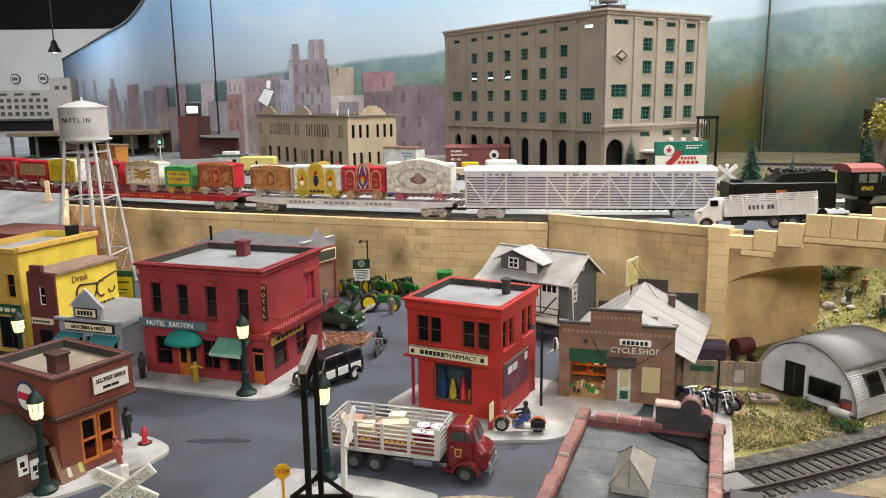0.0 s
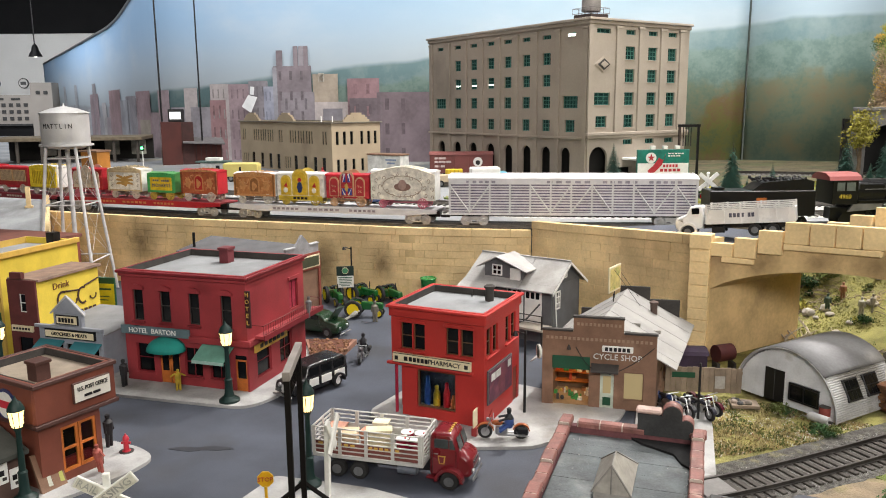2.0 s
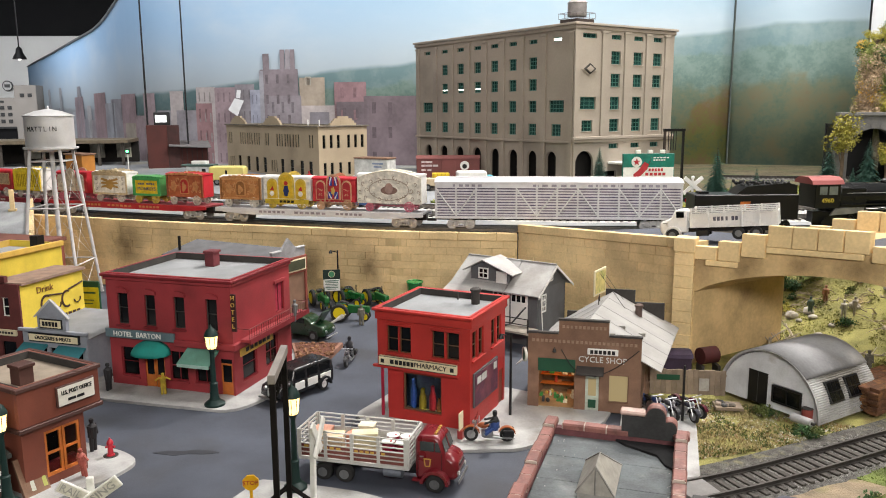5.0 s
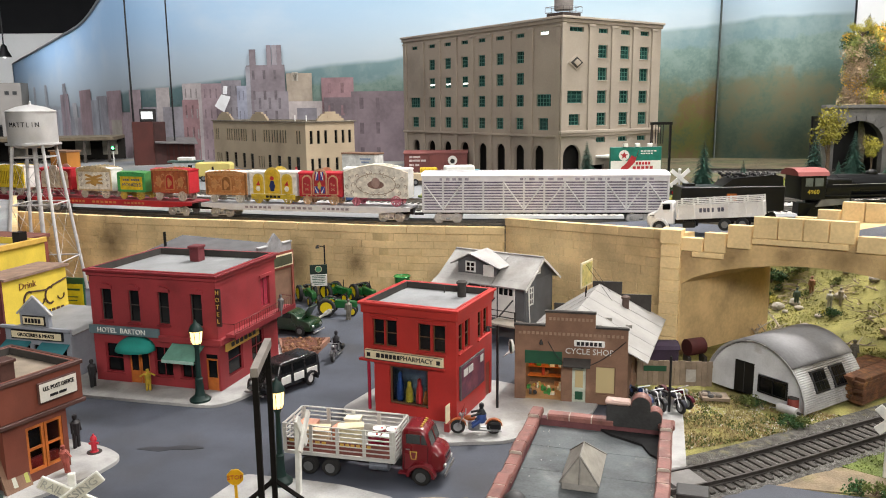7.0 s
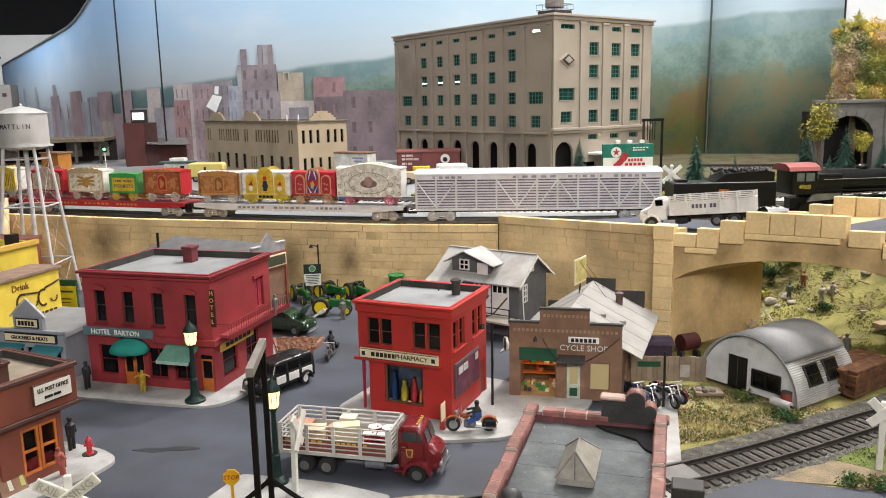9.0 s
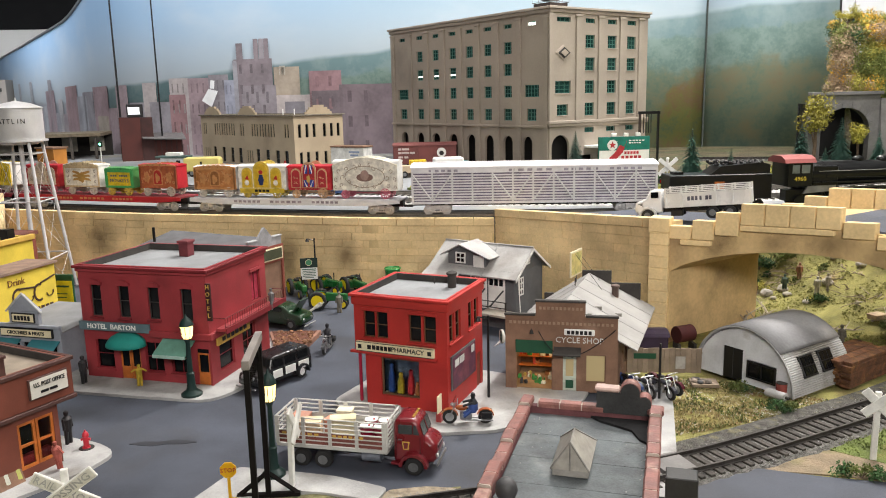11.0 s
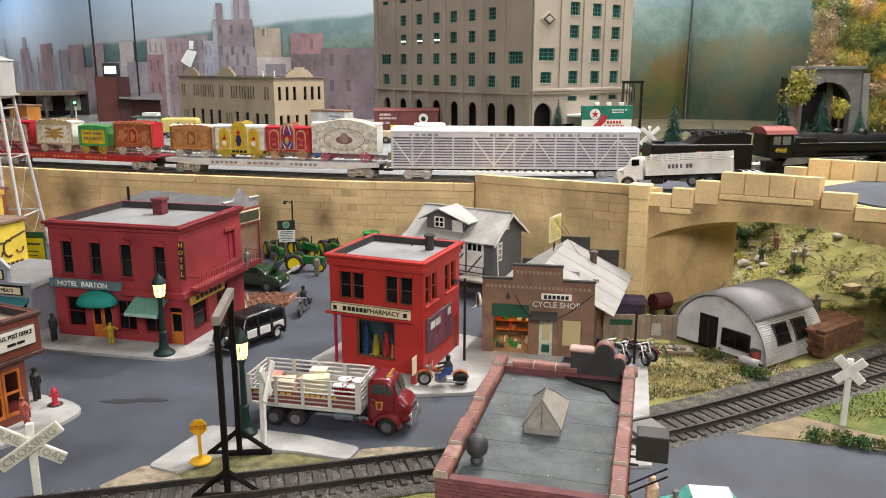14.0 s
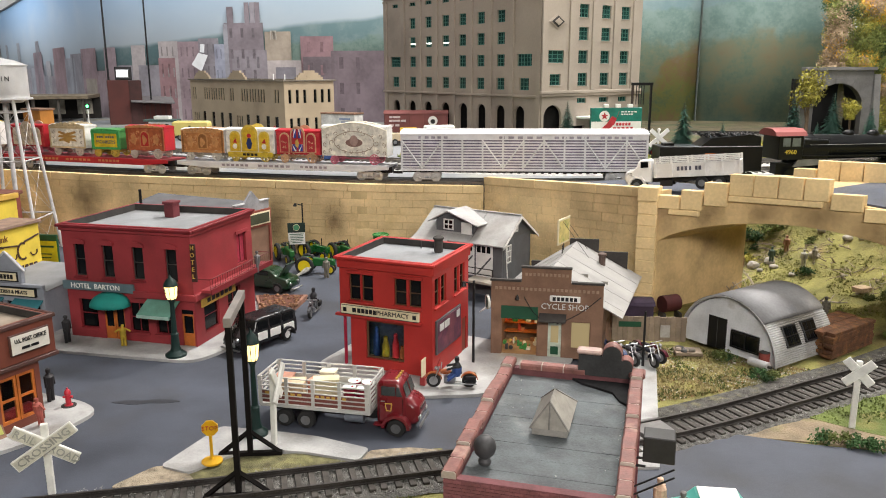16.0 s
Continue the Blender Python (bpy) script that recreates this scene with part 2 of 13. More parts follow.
slab("pavement_pharmacy", rounded([(-0.070, 0.872), (-0.045, 0.815), (0.045, 0.765), (0.110, 0.765), (0.215, 0.83), (0.235, 0.87), (0.12, 0.95), (0.0, 0.99)], 0.012), 0.0, 0.005, CONCRETE, "pale concrete pavement round the pharmacy", "pavement")
slab("pavement_cycle_shop", [(0.20, 0.60), (0.245, 0.60), (0.315, 0.81), (0.33, 0.86), (0.255, 0.90), (0.225, 0.80)], 0.0, 0.004, CONCRETE, "narrow concrete walk past the cycle shop", "pavement")

# upper deck: a low shelf for the main line along the wall, the yard a step above it
MAIN = [(-2.3, 2.74), (-1.3, 2.055), (-0.766, 1.757), (-0.436, 1.620), (-0.106, 1.499), (0.10, 1.452), (0.33, 1.419), (0.60, 1.40), (0.9, 1.405), (1.3, 1.47), (1.9, 1.71)]
SHELF = DECK - 0.0095
slab("deck", [(-2.4, 2.86)] + [(x, y + 0.036) for x, y in MAIN] + [(2.4, 1.95), (2.4, 4.2), (-4.0, 12.0), (-9.0, 12.0), (-6.0, 3.0)],
     0.05, DECK, YARD, "grey yard ground of the upper railway level", "ground")
slab("deck_shelf", [(-1.9, 2.17)] + [(x, y + 0.01) for x, y in WALL[1:]] + [(0.21, 1.402), (0.33, 1.385), (0.55, 1.378), (0.8, 1.36), (1.2, 1.35), (2.4, 1.35), (2.4, 1.98), (1.9, 1.74), (1.3, 1.50), (0.9, 1.435), (0.6, 1.43), (0.33, 1.45), (0.1, 1.482), (-0.436, 1.65), (-0.766, 1.787), (-1.3, 2.085), (-2.3, 2.77)],
     0.04, SHELF, BALLAST, "dark ballasted shelf of the main line behind the wall", "ground")


def block_wall(name, points, tops, label, course=0.0138, long=0.047, face=STONE, base=0.0, recess=0.0003):
    """A retaining wall of sandstone blocks along a line; tops: its height at each point."""
    wall = thing(name, Matrix(), label, "wall", kind="structure")
    bm = B()
    for (a, ha), (b, hb) in zip(zip(points, tops), list(zip(points, tops))[1:]):
        a3, b3 = Vector((*a[:2], 0)), Vector((*b[:2], 0))
        d = (b3 - a3).normalized()
        nrm = Vector((-d.y, d.x, 0))
        quad = [a3 + nrm * recess, b3 + nrm * recess, b3 + nrm * 0.03, a3 + nrm * 0.03]
        lo = [bm.verts.new(v + Vector((0, 0, base - 0.01))) for v in quad]
        hi = [bm.verts.new(v + Vector((0, 0, h - 0.004))) for v, h in zip(quad, (ha, hb, hb, ha))]
        fs = [bm.faces.new(lo), bm.faces.new(hi)] + [bm.faces.new((lo[i], lo[(i + 1) % 4], hi[(i + 1) % 4], hi[i])) for i in range(4)]
        bmesh.ops.recalc_face_normals(bm, faces=fs)
    part("core", bm, MORTAR, wall)
    # blocks, course by course, each a piece of its own along the line
    lengths = [0.0]
    for a, b in zip(points, points[1:]):
        lengths.append(lengths[-1] + (Vector(b[:2]) - Vector(a[:2])).length)

    def along(s):
        for i in range(len(points) - 1):
            if s <= lengths[i + 1] + 1e-9:
                t = (s - lengths[i]) / (lengths[i + 1] - lengths[i])
                p = Vector((*points[i][:2], 0)).lerp(Vector((*points[i + 1][:2], 0)), t)
                return p, tops[i] + (tops[i + 1] - tops[i]) * t, (Vector((*points[i + 1][:2], 0)) - Vector((*points[i][:2], 0))).normalized()
        return Vector((*points[-1][:2], 0)), tops[-1], (Vector((*points[-1][:2], 0)) - Vector((*points[-2][:2], 0))).normalized()

    rng = random.Random(name)
    shared = {}
    row, total = 0, lengths[-1]
    while True:
        # row 0 is the coping, rows go down from the top
        low = course * (row + 1)
        if low > max(tops) - base:
            break
        s = -long * (0.5 if row % 2 else 0.0) * (row > 0)
        while s < total - 0.002:
            w = long * (1.5 if row == 0 else rng.uniform(0.85, 1.15))
            s0, s1 = max(0, s), min(total, s + w)
            s += w
            if s1 - s0 < 0.004:
                continue
            (p0, h0, _), (p1, h1, _) = along(s0 + 0.0005), along(s1 - 0.0005)
            if (h0 + h1) / 2 - low < base - 0.004:
                continue
            d = (p1 - p0)
            key = (round(d.length, 3), row == 0)
            if key not in shared:
                shared[key] = mesh_of("block", box(B(), 0, d.length, -0.0024 if row == 0 else -0.0008, 0.012, 0.0002, course - 0.0002, 0.0003), face)
            tilt = math.atan2((h1 - h0), d.length)
            ob = new("coping" if row == 0 else "block", shared[key])
            ob.parent = wall
            ob.matrix_world = Matrix.Translation((p0.x, p0.y, h0 - low + (0.002 if row == 0 else 0) - (0 if row else 0.0015))) @ Euler((0, -tilt, math.atan2(d.y, d.x))).to_matrix().to_4x4() @ Matrix.Translation((0, rng.uniform(-0.0003, 0.0003), 0))
        row += 1
    return wall


def grime():
    """Dark airbrushed grime that fades out over bare stone."""
    m = bpy.data.materials.new("grime")
    m.use_nodes = True
    n, k = m.node_tree.nodes, m.node_tree.links
    b = n["Principled BSDF"]
    b.inputs["Base Color"].default_value = (0.12, 0.075, 0.035, 1)
    b.inputs["Roughness"].default_value = 0.95
    uv, cloud, grad = n.new("ShaderNodeTexCoord"), n.new("ShaderNodeTexNoise"), n.new("ShaderNodeTexGradient")
    where = n.new("ShaderNodeMapping")
    where.inputs["Location"].default_value, where.inputs["Scale"].default_value = (-1, 0, -1), (2, 0, 2)
    grad.gradient_type = "SPHERICAL"
    k.new(uv.outputs["Generated"], where.inputs["Vector"])
    k.new(where.outputs[0], grad.inputs["Vector"])
    k.new(uv.outputs["Object"], cloud.inputs["Vector"])
    cloud.inputs["Scale"].default_value, cloud.inputs["Detail"].default_value = 45, 5
    times = n.new("ShaderNodeMath")
    times.operation = "MULTIPLY"
    k.new(grad.outputs[1], times.inputs[0])
    k.new(cloud.outputs[0], times.inputs[1])
    fade = n.new("ShaderNodeMapRange")
    fade.inputs[1].default_value, fade.inputs[2].default_value, fade.inputs[3].default_value, fade.inputs[4].default_value = 0.02, 0.55, 0.0, 0.5
    k.new(times.outputs[0], fade.inputs[0])
    k.new(fade.outputs[0], b.inputs["Alpha"])
    return m


GRIME = grime()


def grime_stain(owner, m, w, h):
    """A smudge of grime on a wall face, in the wall's own plane."""
    bm = B()
    vs = [bm.verts.new(q) for q in ((-w / 2, 0, -h / 2), (w / 2, 0, -h / 2), (w / 2, 0.0002, h / 2), (-w / 2, 0.0002, h / 2))]
    bm.faces.new(vs)
    bm.transform(m)
    part("grime_stain", bm, GRIME, owner)


# ---- the backdrop and the hall ----
SKYLINE = [(-3.72, 7.92), (-3.2, 7.01), (-2.8, 6.32), (-2.3, 5.445), (-1.6, 4.225), (-1.22, 3.60), (-0.9, 3.38), (-0.5, 3.24), (0.0, 3.15), (0.7, 3.1), (1.245, 3.065)]
SKYLINE_EAST = [(1.238, 3.060), (1.66, 2.871)]
TOP = 0.79


def rim(x):
    """Height of the backdrop's upper edge: the boards stand higher towards the middle."""
    return TOP + 0.20 * smooth_step(-1.75, -0.75, x)


def painted_sky(name, east=False):
    """A painted sky over wooded ridges in haze: pale blue above, blue-green far ridge, darker tree line, olive and russet woods below."""
    m = bpy.data.materials.new(name)
    m.use_nodes = True
    n, k = m.node_tree.nodes, m.node_tree.links
    b = n["Principled BSDF"]
    b.inputs["Roughness"].default_value = 0.6
    b.inputs["Specular IOR Level"].default_value = 0.25
    geo, sep = n.new("ShaderNodeNewGeometry"), n.new("ShaderNodeSeparateXYZ")
    k.new(geo.outputs["Position"], sep.inputs[0])
    X, Z = sep.outputs[0], sep.outputs[2]

    def put(value, slot):
        if isinstance(value, (int, float)):
            slot.default_value = value
        elif isinstance(value, tuple):
            slot.default_value = (*value, 1)
        else:
            k.new(value, slot)

    def sum_of(op, *values):
        node = n.new("ShaderNodeMath")
        node.operation = op
        for v, slot in zip(values, node.inputs):
            put(v, slot)
        return node.outputs[0]

    def span(v, a, b, lo=0.0, hi=1.0, soft=True):
        node = n.new("ShaderNodeMapRange")
        node.interpolation_type = "SMOOTHSTEP" if soft else "LINEAR"
        for value, slot in zip((v, a, b, lo, hi), node.inputs):
            put(value, slot)
        return node.outputs[0]

    def cloud(scale, detail, stretch=(1, 1, 1), rough=0.55):
        where, node = n.new("ShaderNodeMapping"), n.new("ShaderNodeTexNoise")
        where.inputs["Scale"].default_value = stretch
        k.new(geo.outputs["Position"], where.inputs["Vector"])
        k.new(where.outputs[0], node.inputs["Vector"])
        node.inputs["Scale"].default_value, node.inputs["Detail"].default_value, node.inputs["Roughness"].default_value = scale, detail, rough
        return node.outputs[0]

    def mix(f, a, b):
        node = n.new("ShaderNodeMix")
        node.data_type = "RGBA"
        put(f, node.inputs[0])
        put(a, node.inputs[6])
        put(b, node.inputs[7])
        return node.outputs[2]

    def steps(v, *stops):
        node = n.new("ShaderNodeValToRGB")
        e = node.color_ramp.elements
        (e[0].position, c0), (e[1].position, c1) = stops[0], stops[-1]
        e[0].color, e[1].color = (*c0, 1), (*c1, 1)
        for p, c in stops[1:-1]:
            e.new(p).color = (*c, 1)
        put(v, node.inputs[0])
        return node.outputs[0]
    # sky: deeper blue to the west and above, whitish to the east and low down
    west = mix(span(Z, 0.36, 0.78), (0.44, 0.50, 0.55), (0.24, 0.38, 0.56))
    right = mix(span(Z, 0.50, 0.80), (0.38, 0.44, 0.46), (0.29, 0.40, 0.48))
    sky = mix(span(X, -1.6, 0.9), west, right)
    sky = mix(span(cloud(1.6, 5, (1, 1, 2.2)), 0.45, 0.75, 0.0, 0.38), sky, (0.50, 0.54, 0.56))
    # ridges
    rise = span(X, -1.7, 1.4, 0.37, 0.665, False)
    crown = cloud(26.0, 6)
    far_edge = sum_of("MULTIPLY_ADD", cloud(3.0, 4), 0.05, sum_of("ADD", rise, -0.022))
    mid_edge = sum_of("MULTIPLY_ADD", crown, 0.07, sum_of("MULTIPLY_ADD", cloud(5.0, 3), 0.10, sum_of("ADD", rise, -0.155)))
    low_edge = sum_of("MULTIPLY_ADD", crown, 0.08, sum_of("MULTIPLY_ADD", cloud(7.0, 3), 0.14, sum_of("ADD", rise, -0.30)))
    patch, leaf = cloud(11.0, 7, rough=0.65), cloud(70.0, 5, rough=0.7)
    far = mix(span(patch, 0.38, 0.66), (0.125, 0.205, 0.22), (0.20, 0.275, 0.28))
    mid = mix(span(sum_of("MULTIPLY_ADD", leaf, 0.35, patch), 0.52, 0.82), (0.105, 0.175, 0.155), (0.19, 0.265, 0.235))
    low = steps(sum_of("MULTIPLY_ADD", leaf, 0.30, sum_of("ADD", patch, -0.15)), (0.30, (0.095, 0.145, 0.115)), (0.44, (0.135, 0.18, 0.13)), (0.56, (0.175, 0.19, 0.125)), (0.68, (0.195, 0.185, 0.115)), (0.85, (0.20, 0.155, 0.10)))
    # a leaning birch-coloured thicket and russet ground by the seam
    if not east:
        grove = sum_of("MULTIPLY", span(X, 1.00, 1.10), span(sum_of("MULTIPLY_ADD", cloud(9.0, 5), 0.24, sum_of("SUBTRACT", sum_of("MULTIPLY_ADD", X, 0.90, -0.72), Z)), 0.02, 0.08))
        warm = steps(sum_of("MULTIPLY_ADD", leaf, 0.4, sum_of("ADD", cloud(6.0, 4), -0.2)), (0.34, (0.09, 0.14, 0.09)), (0.50, (0.17, 0.18, 0.06)), (0.62, (0.19, 0.135, 0.07)), (0.78, (0.18, 0.19, 0.15)))
        low, mid = mix(grove, low, warm), mix(grove, mid, warm)
    blur = span(sum_of("SUBTRACT", Z, low_edge), -0.03, 0.02)
    hill = mix(blur, low, mid)
    hill = mix(span(sum_of("SUBTRACT", Z, mid_edge), -0.012, 0.012), hill, far)
    hill = mix(span(Z, 0.35, 0.70, 0.0, 0.24), hill, (0.24, 0.33, 0.35))
    hill = mix(span(X, -1.75, -1.1), (0.36, 0.38, 0.42), hill)
    paint = mix(span(sum_of("SUBTRACT", Z, far_edge), -0.008, 0.014), hill, sky)
    if east:
        shade = n.new("ShaderNodeMix")
        shade.data_type, shade.blend_type = "RGBA", "MULTIPLY"
        shade.inputs[0].default_value = 1
        k.new(paint, shade.inputs[6])
        put((1.0, 1.0, 1.0), shade.inputs[7])
        paint = shade.outputs[2]
    k.new(paint, b.inputs["Base Color"])
    return m


def backdrop(name, line, material, label):
    bm = B()
    back = []
    for high in (False, True):
        back.append([bm.verts.new((x, y, rim(x) if high else 0.0)) for x, y in line])
    for i in range(len(line) - 1):
        bm.faces.new((back[0][i], back[0][i + 1], back[1][i + 1], back[1][i]))
    ob = solid(name, bm, material, label, "backdrop", smooth=True)
    ob.modifiers.new("board", "SOLIDIFY").thickness = 0.012
    return ob


def curve_through(points, steps=6):
    out = []
    for i in range(len(points) - 1):
        p0, p1, p2, p3 = (Vector(points[max(0, min(len(points) - 1, i + j))]) for j in (-1, 0, 1, 2))
        for s in range(steps):
            t = s / steps
            out.append(tuple(0.5 * ((2 * p1) + (p2 - p0) * t + (2 * p0 - 5 * p1 + 4 * p2 - p3) * t * t + (3 * p1 - p0 - 3 * p2 + p3) * t ** 3)))
    return out + [tuple(points[-1])]


backdrop("backdrop", curve_through(SKYLINE), painted_sky("painted sky"), "painted backdrop of pale blue sky over hazy wooded hills")
backdrop("backdrop_east", SKYLINE_EAST, painted_sky("painted woods", True), "darker painted backdrop panel of hazy autumn woods")
# the last board is added for a pale wall that would stay dark
backdrop("backdrop_end", [(1.667, 2.868), (2.7, 2.35)], mat("pale blank board", (0.66, 0.68, 0.70), 0.7, vary=0.04, scale=3, fine=40, bump=0.05), "plain pale board added for the white wall past the backdrop")
part_cap = B()
for a, b in zip(curve_through(SKYLINE), curve_through(SKYLINE)[1:]):
    cyl(part_cap, (*a, rim(a[0])), (*b, rim(b[0])), 0.007, n=6)
solid("trim", part_cap, mat("backdrop cap", (0.25, 0.26, 0.27), 0.5), "grey cap strip along the backdrop's top edge", "trim")

# hall
# for the unseen walls: grey keeps bounced light low and shadows deep
GREY_WALL = mat("unseen wall grey", (0.20, 0.20, 0.20), 0.85, vary=0.05, scale=2, fine=40, bump=0.05)
slab("floor", [(-14, -6), (8, -6), (8, 16), (-14, 16)], -1.02, -1.0, FLOOR, "dark floor of the exhibition hall", "floor")
slab("ceiling", [(-14, -6), (8, -6), (8, 16), (-14, 16)], 2.6, 2.64, DARK_CEILING, "black-painted open ceiling of the hall", "ceiling")
solid("wall_north_upper", box(B(), -14, 8, 14.98, 15.2, 1.72, 2.6), DARK_CEILING, "black upper band of the hall end wall", "wall")
solid("wall_north", box(B(), -14, 8, 15.0, 15.2, -1, 1.72), WHITE_WALL, "white painted end wall of the hall", "wall")
solid("wall_west", box(B(), -14.2, -14, -6, 15, -1, 2.6), GREY_WALL, "unseen grey side wall that cuts bounced light", "wall")
solid("wall_east", box(B(), 8, 8.2, -6, 15, -1, 2.6), GREY_WALL, "unseen grey side wall that cuts bounced light", "wall")
solid("wall_south", box(B(), -14, 8, -6.2, -6, -1, 2.6), GREY_WALL, "unseen grey rear wall that cuts bounced light", "wall")

# ---- retaining walls ----
GLASS_DARK = mat("dark window glass", (0.004, 0.0045, 0.005), 0.12, vary=0.2, scale=80, bump=0.02, spec=0.22)
# near-black fill: the shade of the rooms is put into its colour
INTERIOR = mat("painted interior dark", (0.010, 0.009, 0.008), 0.95, vary=0.3)


def clear_glass():
    m = bpy.data.materials.new("clear glass")
    m.use_nodes = True
    b = m.node_tree.nodes["Principled BSDF"]
    b.inputs["Base Color"].default_value = (0.85, 0.9, 0.9, 1)
    b.inputs["Roughness"].default_value, b.inputs["Transmission Weight"].default_value, b.inputs["IOR"].default_value = 0.03, 1.0, 1.1
    return m


GLASS = clear_glass()
FRONT = Matrix()


def side_right(y=0.0, x=0.0):
    return pose(x, y, 0, 0, 0, 90)


def side_left(x, y):
    return pose(x, y, 0, 0, 0, -90)


def wall_part(owner, name, m, x0, x1, z0, z1, thick, holes, material, label=""):
    """A wall with real openings, in the plane of m: x along it, facing -y. holes: (x0, x1, z0, z1)."""
    xs = sorted({x0, x1, *(min(max(v, x0), x1) for h in holes for v in h[:2])})
    zs = sorted({z0, z1, *(min(max(v, z0), z1) for h in holes for v in h[2:])})
    bm = B()
    grid = {}

    def vert(i, j, back):
        if (i, j, back) not in grid:
            grid[i, j, back] = bm.verts.new(m @ Vector((xs[i], thick if back else 0, zs[j])))
        return grid[i, j, back]

    def full(i, j):
        if not (0 <= i < len(xs) - 1 and 0 <= j < len(zs) - 1):
            return False
        cx, cz = (xs[i] + xs[i + 1]) / 2, (zs[j] + zs[j + 1]) / 2
        return not any(h[0] < cx < h[1] and h[2] < cz < h[3] for h in holes)

    for i in range(len(xs) - 1):
        for j in range(len(zs) - 1):
            if not full(i, j):
                continue
            bm.faces.new([vert(a, b, 0) for a, b in ((i, j), (i + 1, j), (i + 1, j + 1), (i, j + 1))])
            bm.faces.new([vert(a, b, 1) for a, b in ((i, j), (i, j + 1), (i + 1, j + 1), (i + 1, j))])
            for di, dj, e in ((-1, 0, ((i, j), (i, j + 1))), (1, 0, ((i + 1, j + 1), (i + 1, j))), (0, -1, ((i + 1, j), (i, j))), (0, 1, ((i, j + 1), (i + 1, j + 1)))):
                if not full(i + di, j + dj):
                    bm.faces.new([vert(*e[0], 0), vert(*e[1], 0), vert(*e[1], 1), vert(*e[0], 1)])
    bmesh.ops.recalc_face_normals(bm, faces=bm.faces)
    return part(name, bm, material, owner, label)


MADE = {}


def once(key, maker):
    """Mesh data made once and shared by alike pieces."""
    if key not in MADE:
        MADE[key] = maker()
    return MADE[key]


def piece(name, data, parent, m, label=""):
    ob = new(name, data)
    ob.parent = parent
    ob.matrix_local = m
    if label:
        ob["label"] = label
    return ob


def window(owner, m, x, z, w, h, frame_mat, glass=None, bar=0.0012, rails=1, mullions=0, setback=0.0025, name="window", sill=None, depth=0.0016):
    """A framed window at (x, z), its lower left corner, in the wall m; its pane is a piece under it."""
    def frames():
        # one joined lattice of bars round its openings
        cs = [0.0] + [w * (i + 1) / (mullions + 1) for i in range(mullions)] + [w]
        ks = [0.0] + [h * (i + 1) / (rails + 1) for i in range(rails)] + [h]
        xs = [0.0, bar] + [v for c in cs[1:-1] for v in (c - bar * 0.4, c + bar * 0.4)] + [w - bar, w]
        zs = [0.0, bar] + [v for c in ks[1:-1] for v in (c - bar * 0.4, c + bar * 0.4)] + [h - bar, h]
        bm = B()
        vs = [[[bm.verts.new((x, y, z)) for z in zs] for x in xs] for y in (0.0, depth)]

        def bars_at(i, j):
            return 0 <= i < len(xs) - 1 and 0 <= j < len(zs) - 1 and not (i % 2 and j % 2)
        for i in range(len(xs) - 1):
            for j in range(len(zs) - 1):
                if not bars_at(i, j):
                    continue
                for side in vs:
                    bm.faces.new((side[i][j], side[i + 1][j], side[i + 1][j + 1], side[i][j + 1]))
                for ii, jj, p, q in ((i - 1, j, (i, j), (i, j + 1)), (i + 1, j, (i + 1, j), (i + 1, j + 1)), (i, j - 1, (i, j), (i + 1, j)), (i, j + 1, (i, j + 1), (i + 1, j + 1))):
                    if not bars_at(ii, jj):
                        bm.faces.new((vs[0][p[0]][p[1]], vs[0][q[0]][q[1]], vs[1][q[0]][q[1]], vs[1][p[0]][p[1]]))
        bmesh.ops.recalc_face_normals(bm, faces=bm.faces)
        return mesh_of("window", bm, frame_mat)
    key = (round(w, 5), round(h, 5), frame_mat.name, bar, rails, mullions)
    ob = piece(name, once(("w", *key), frames), owner, m @ pose(x, setback, z))
    piece("pane", once(("p", *key, (glass or GLASS_DARK).name), lambda: mesh_of("pane", box(B(), bar * 0.5, w - bar * 0.5, depth * 0.6, depth * 0.8, bar * 0.5, h - bar * 0.5), glass or GLASS_DARK)), ob, Matrix())
    if sill:
        piece("sill", once(("s", round(w, 5), sill.name), lambda: mesh_of("sill", box(B(), -0.0015, w + 0.0015, -setback - 0.0016, -0.0002, -0.002, 0.0, 0.0003), sill)), ob, Matrix())
    return ob


def shell(owner, w, d, h, thick, holes, material, roof_z, roof_mat, inner=None, names=("wall_front", "wall_right", "wall_back", "wall_left")):
    """Four walls round a box from (-w, 0) to (0, d), with a flat roof between them."""
    f, r, k, l = holes
    wall_part(owner, names[0], FRONT, -w, 0, 0, h, thick, f, material)
    wall_part(owner, names[1], side_right(), thick, d - thick, 0, h, thick, r, material)
    wall_part(owner, names[2], pose(0, d, 0, 0, 0, 180), 0, w, 0, h, thick, k, material)
    wall_part(owner, names[3], side_left(-w, d), thick, d - thick, 0, h, thick, l, material)
    part("roof", box(B(), -w + thick, -thick, thick, d - thick, roof_z - 0.002, roof_z), roof_mat, owner)
    # solid block whose colour stands for shaded rooms
    part("interior", box(B(), -w + thick + 0.012, -thick - 0.012, thick + 0.012, d - thick - 0.012, 0.0008, roof_z - 0.004), INTERIOR, owner, "near-black block painted for the unlit interior")


def cornice(owner, w, d, z, out, tall, material, name="cornice"):
    """A band round the front, right, back and left of a box."""
    for nm, b in (("front", (-w - out, out, -out, -0.0001)), ("back", (-w - out, out, d + 0.0001, d + out)), ("right", (0.0001, out, 0, d)), ("left", (-w - out, -w - 0.0001, 0, d))):
        part(name, box(B(), b[0], b[1], b[2], b[3], z, z + tall, 0.0006), material, owner)


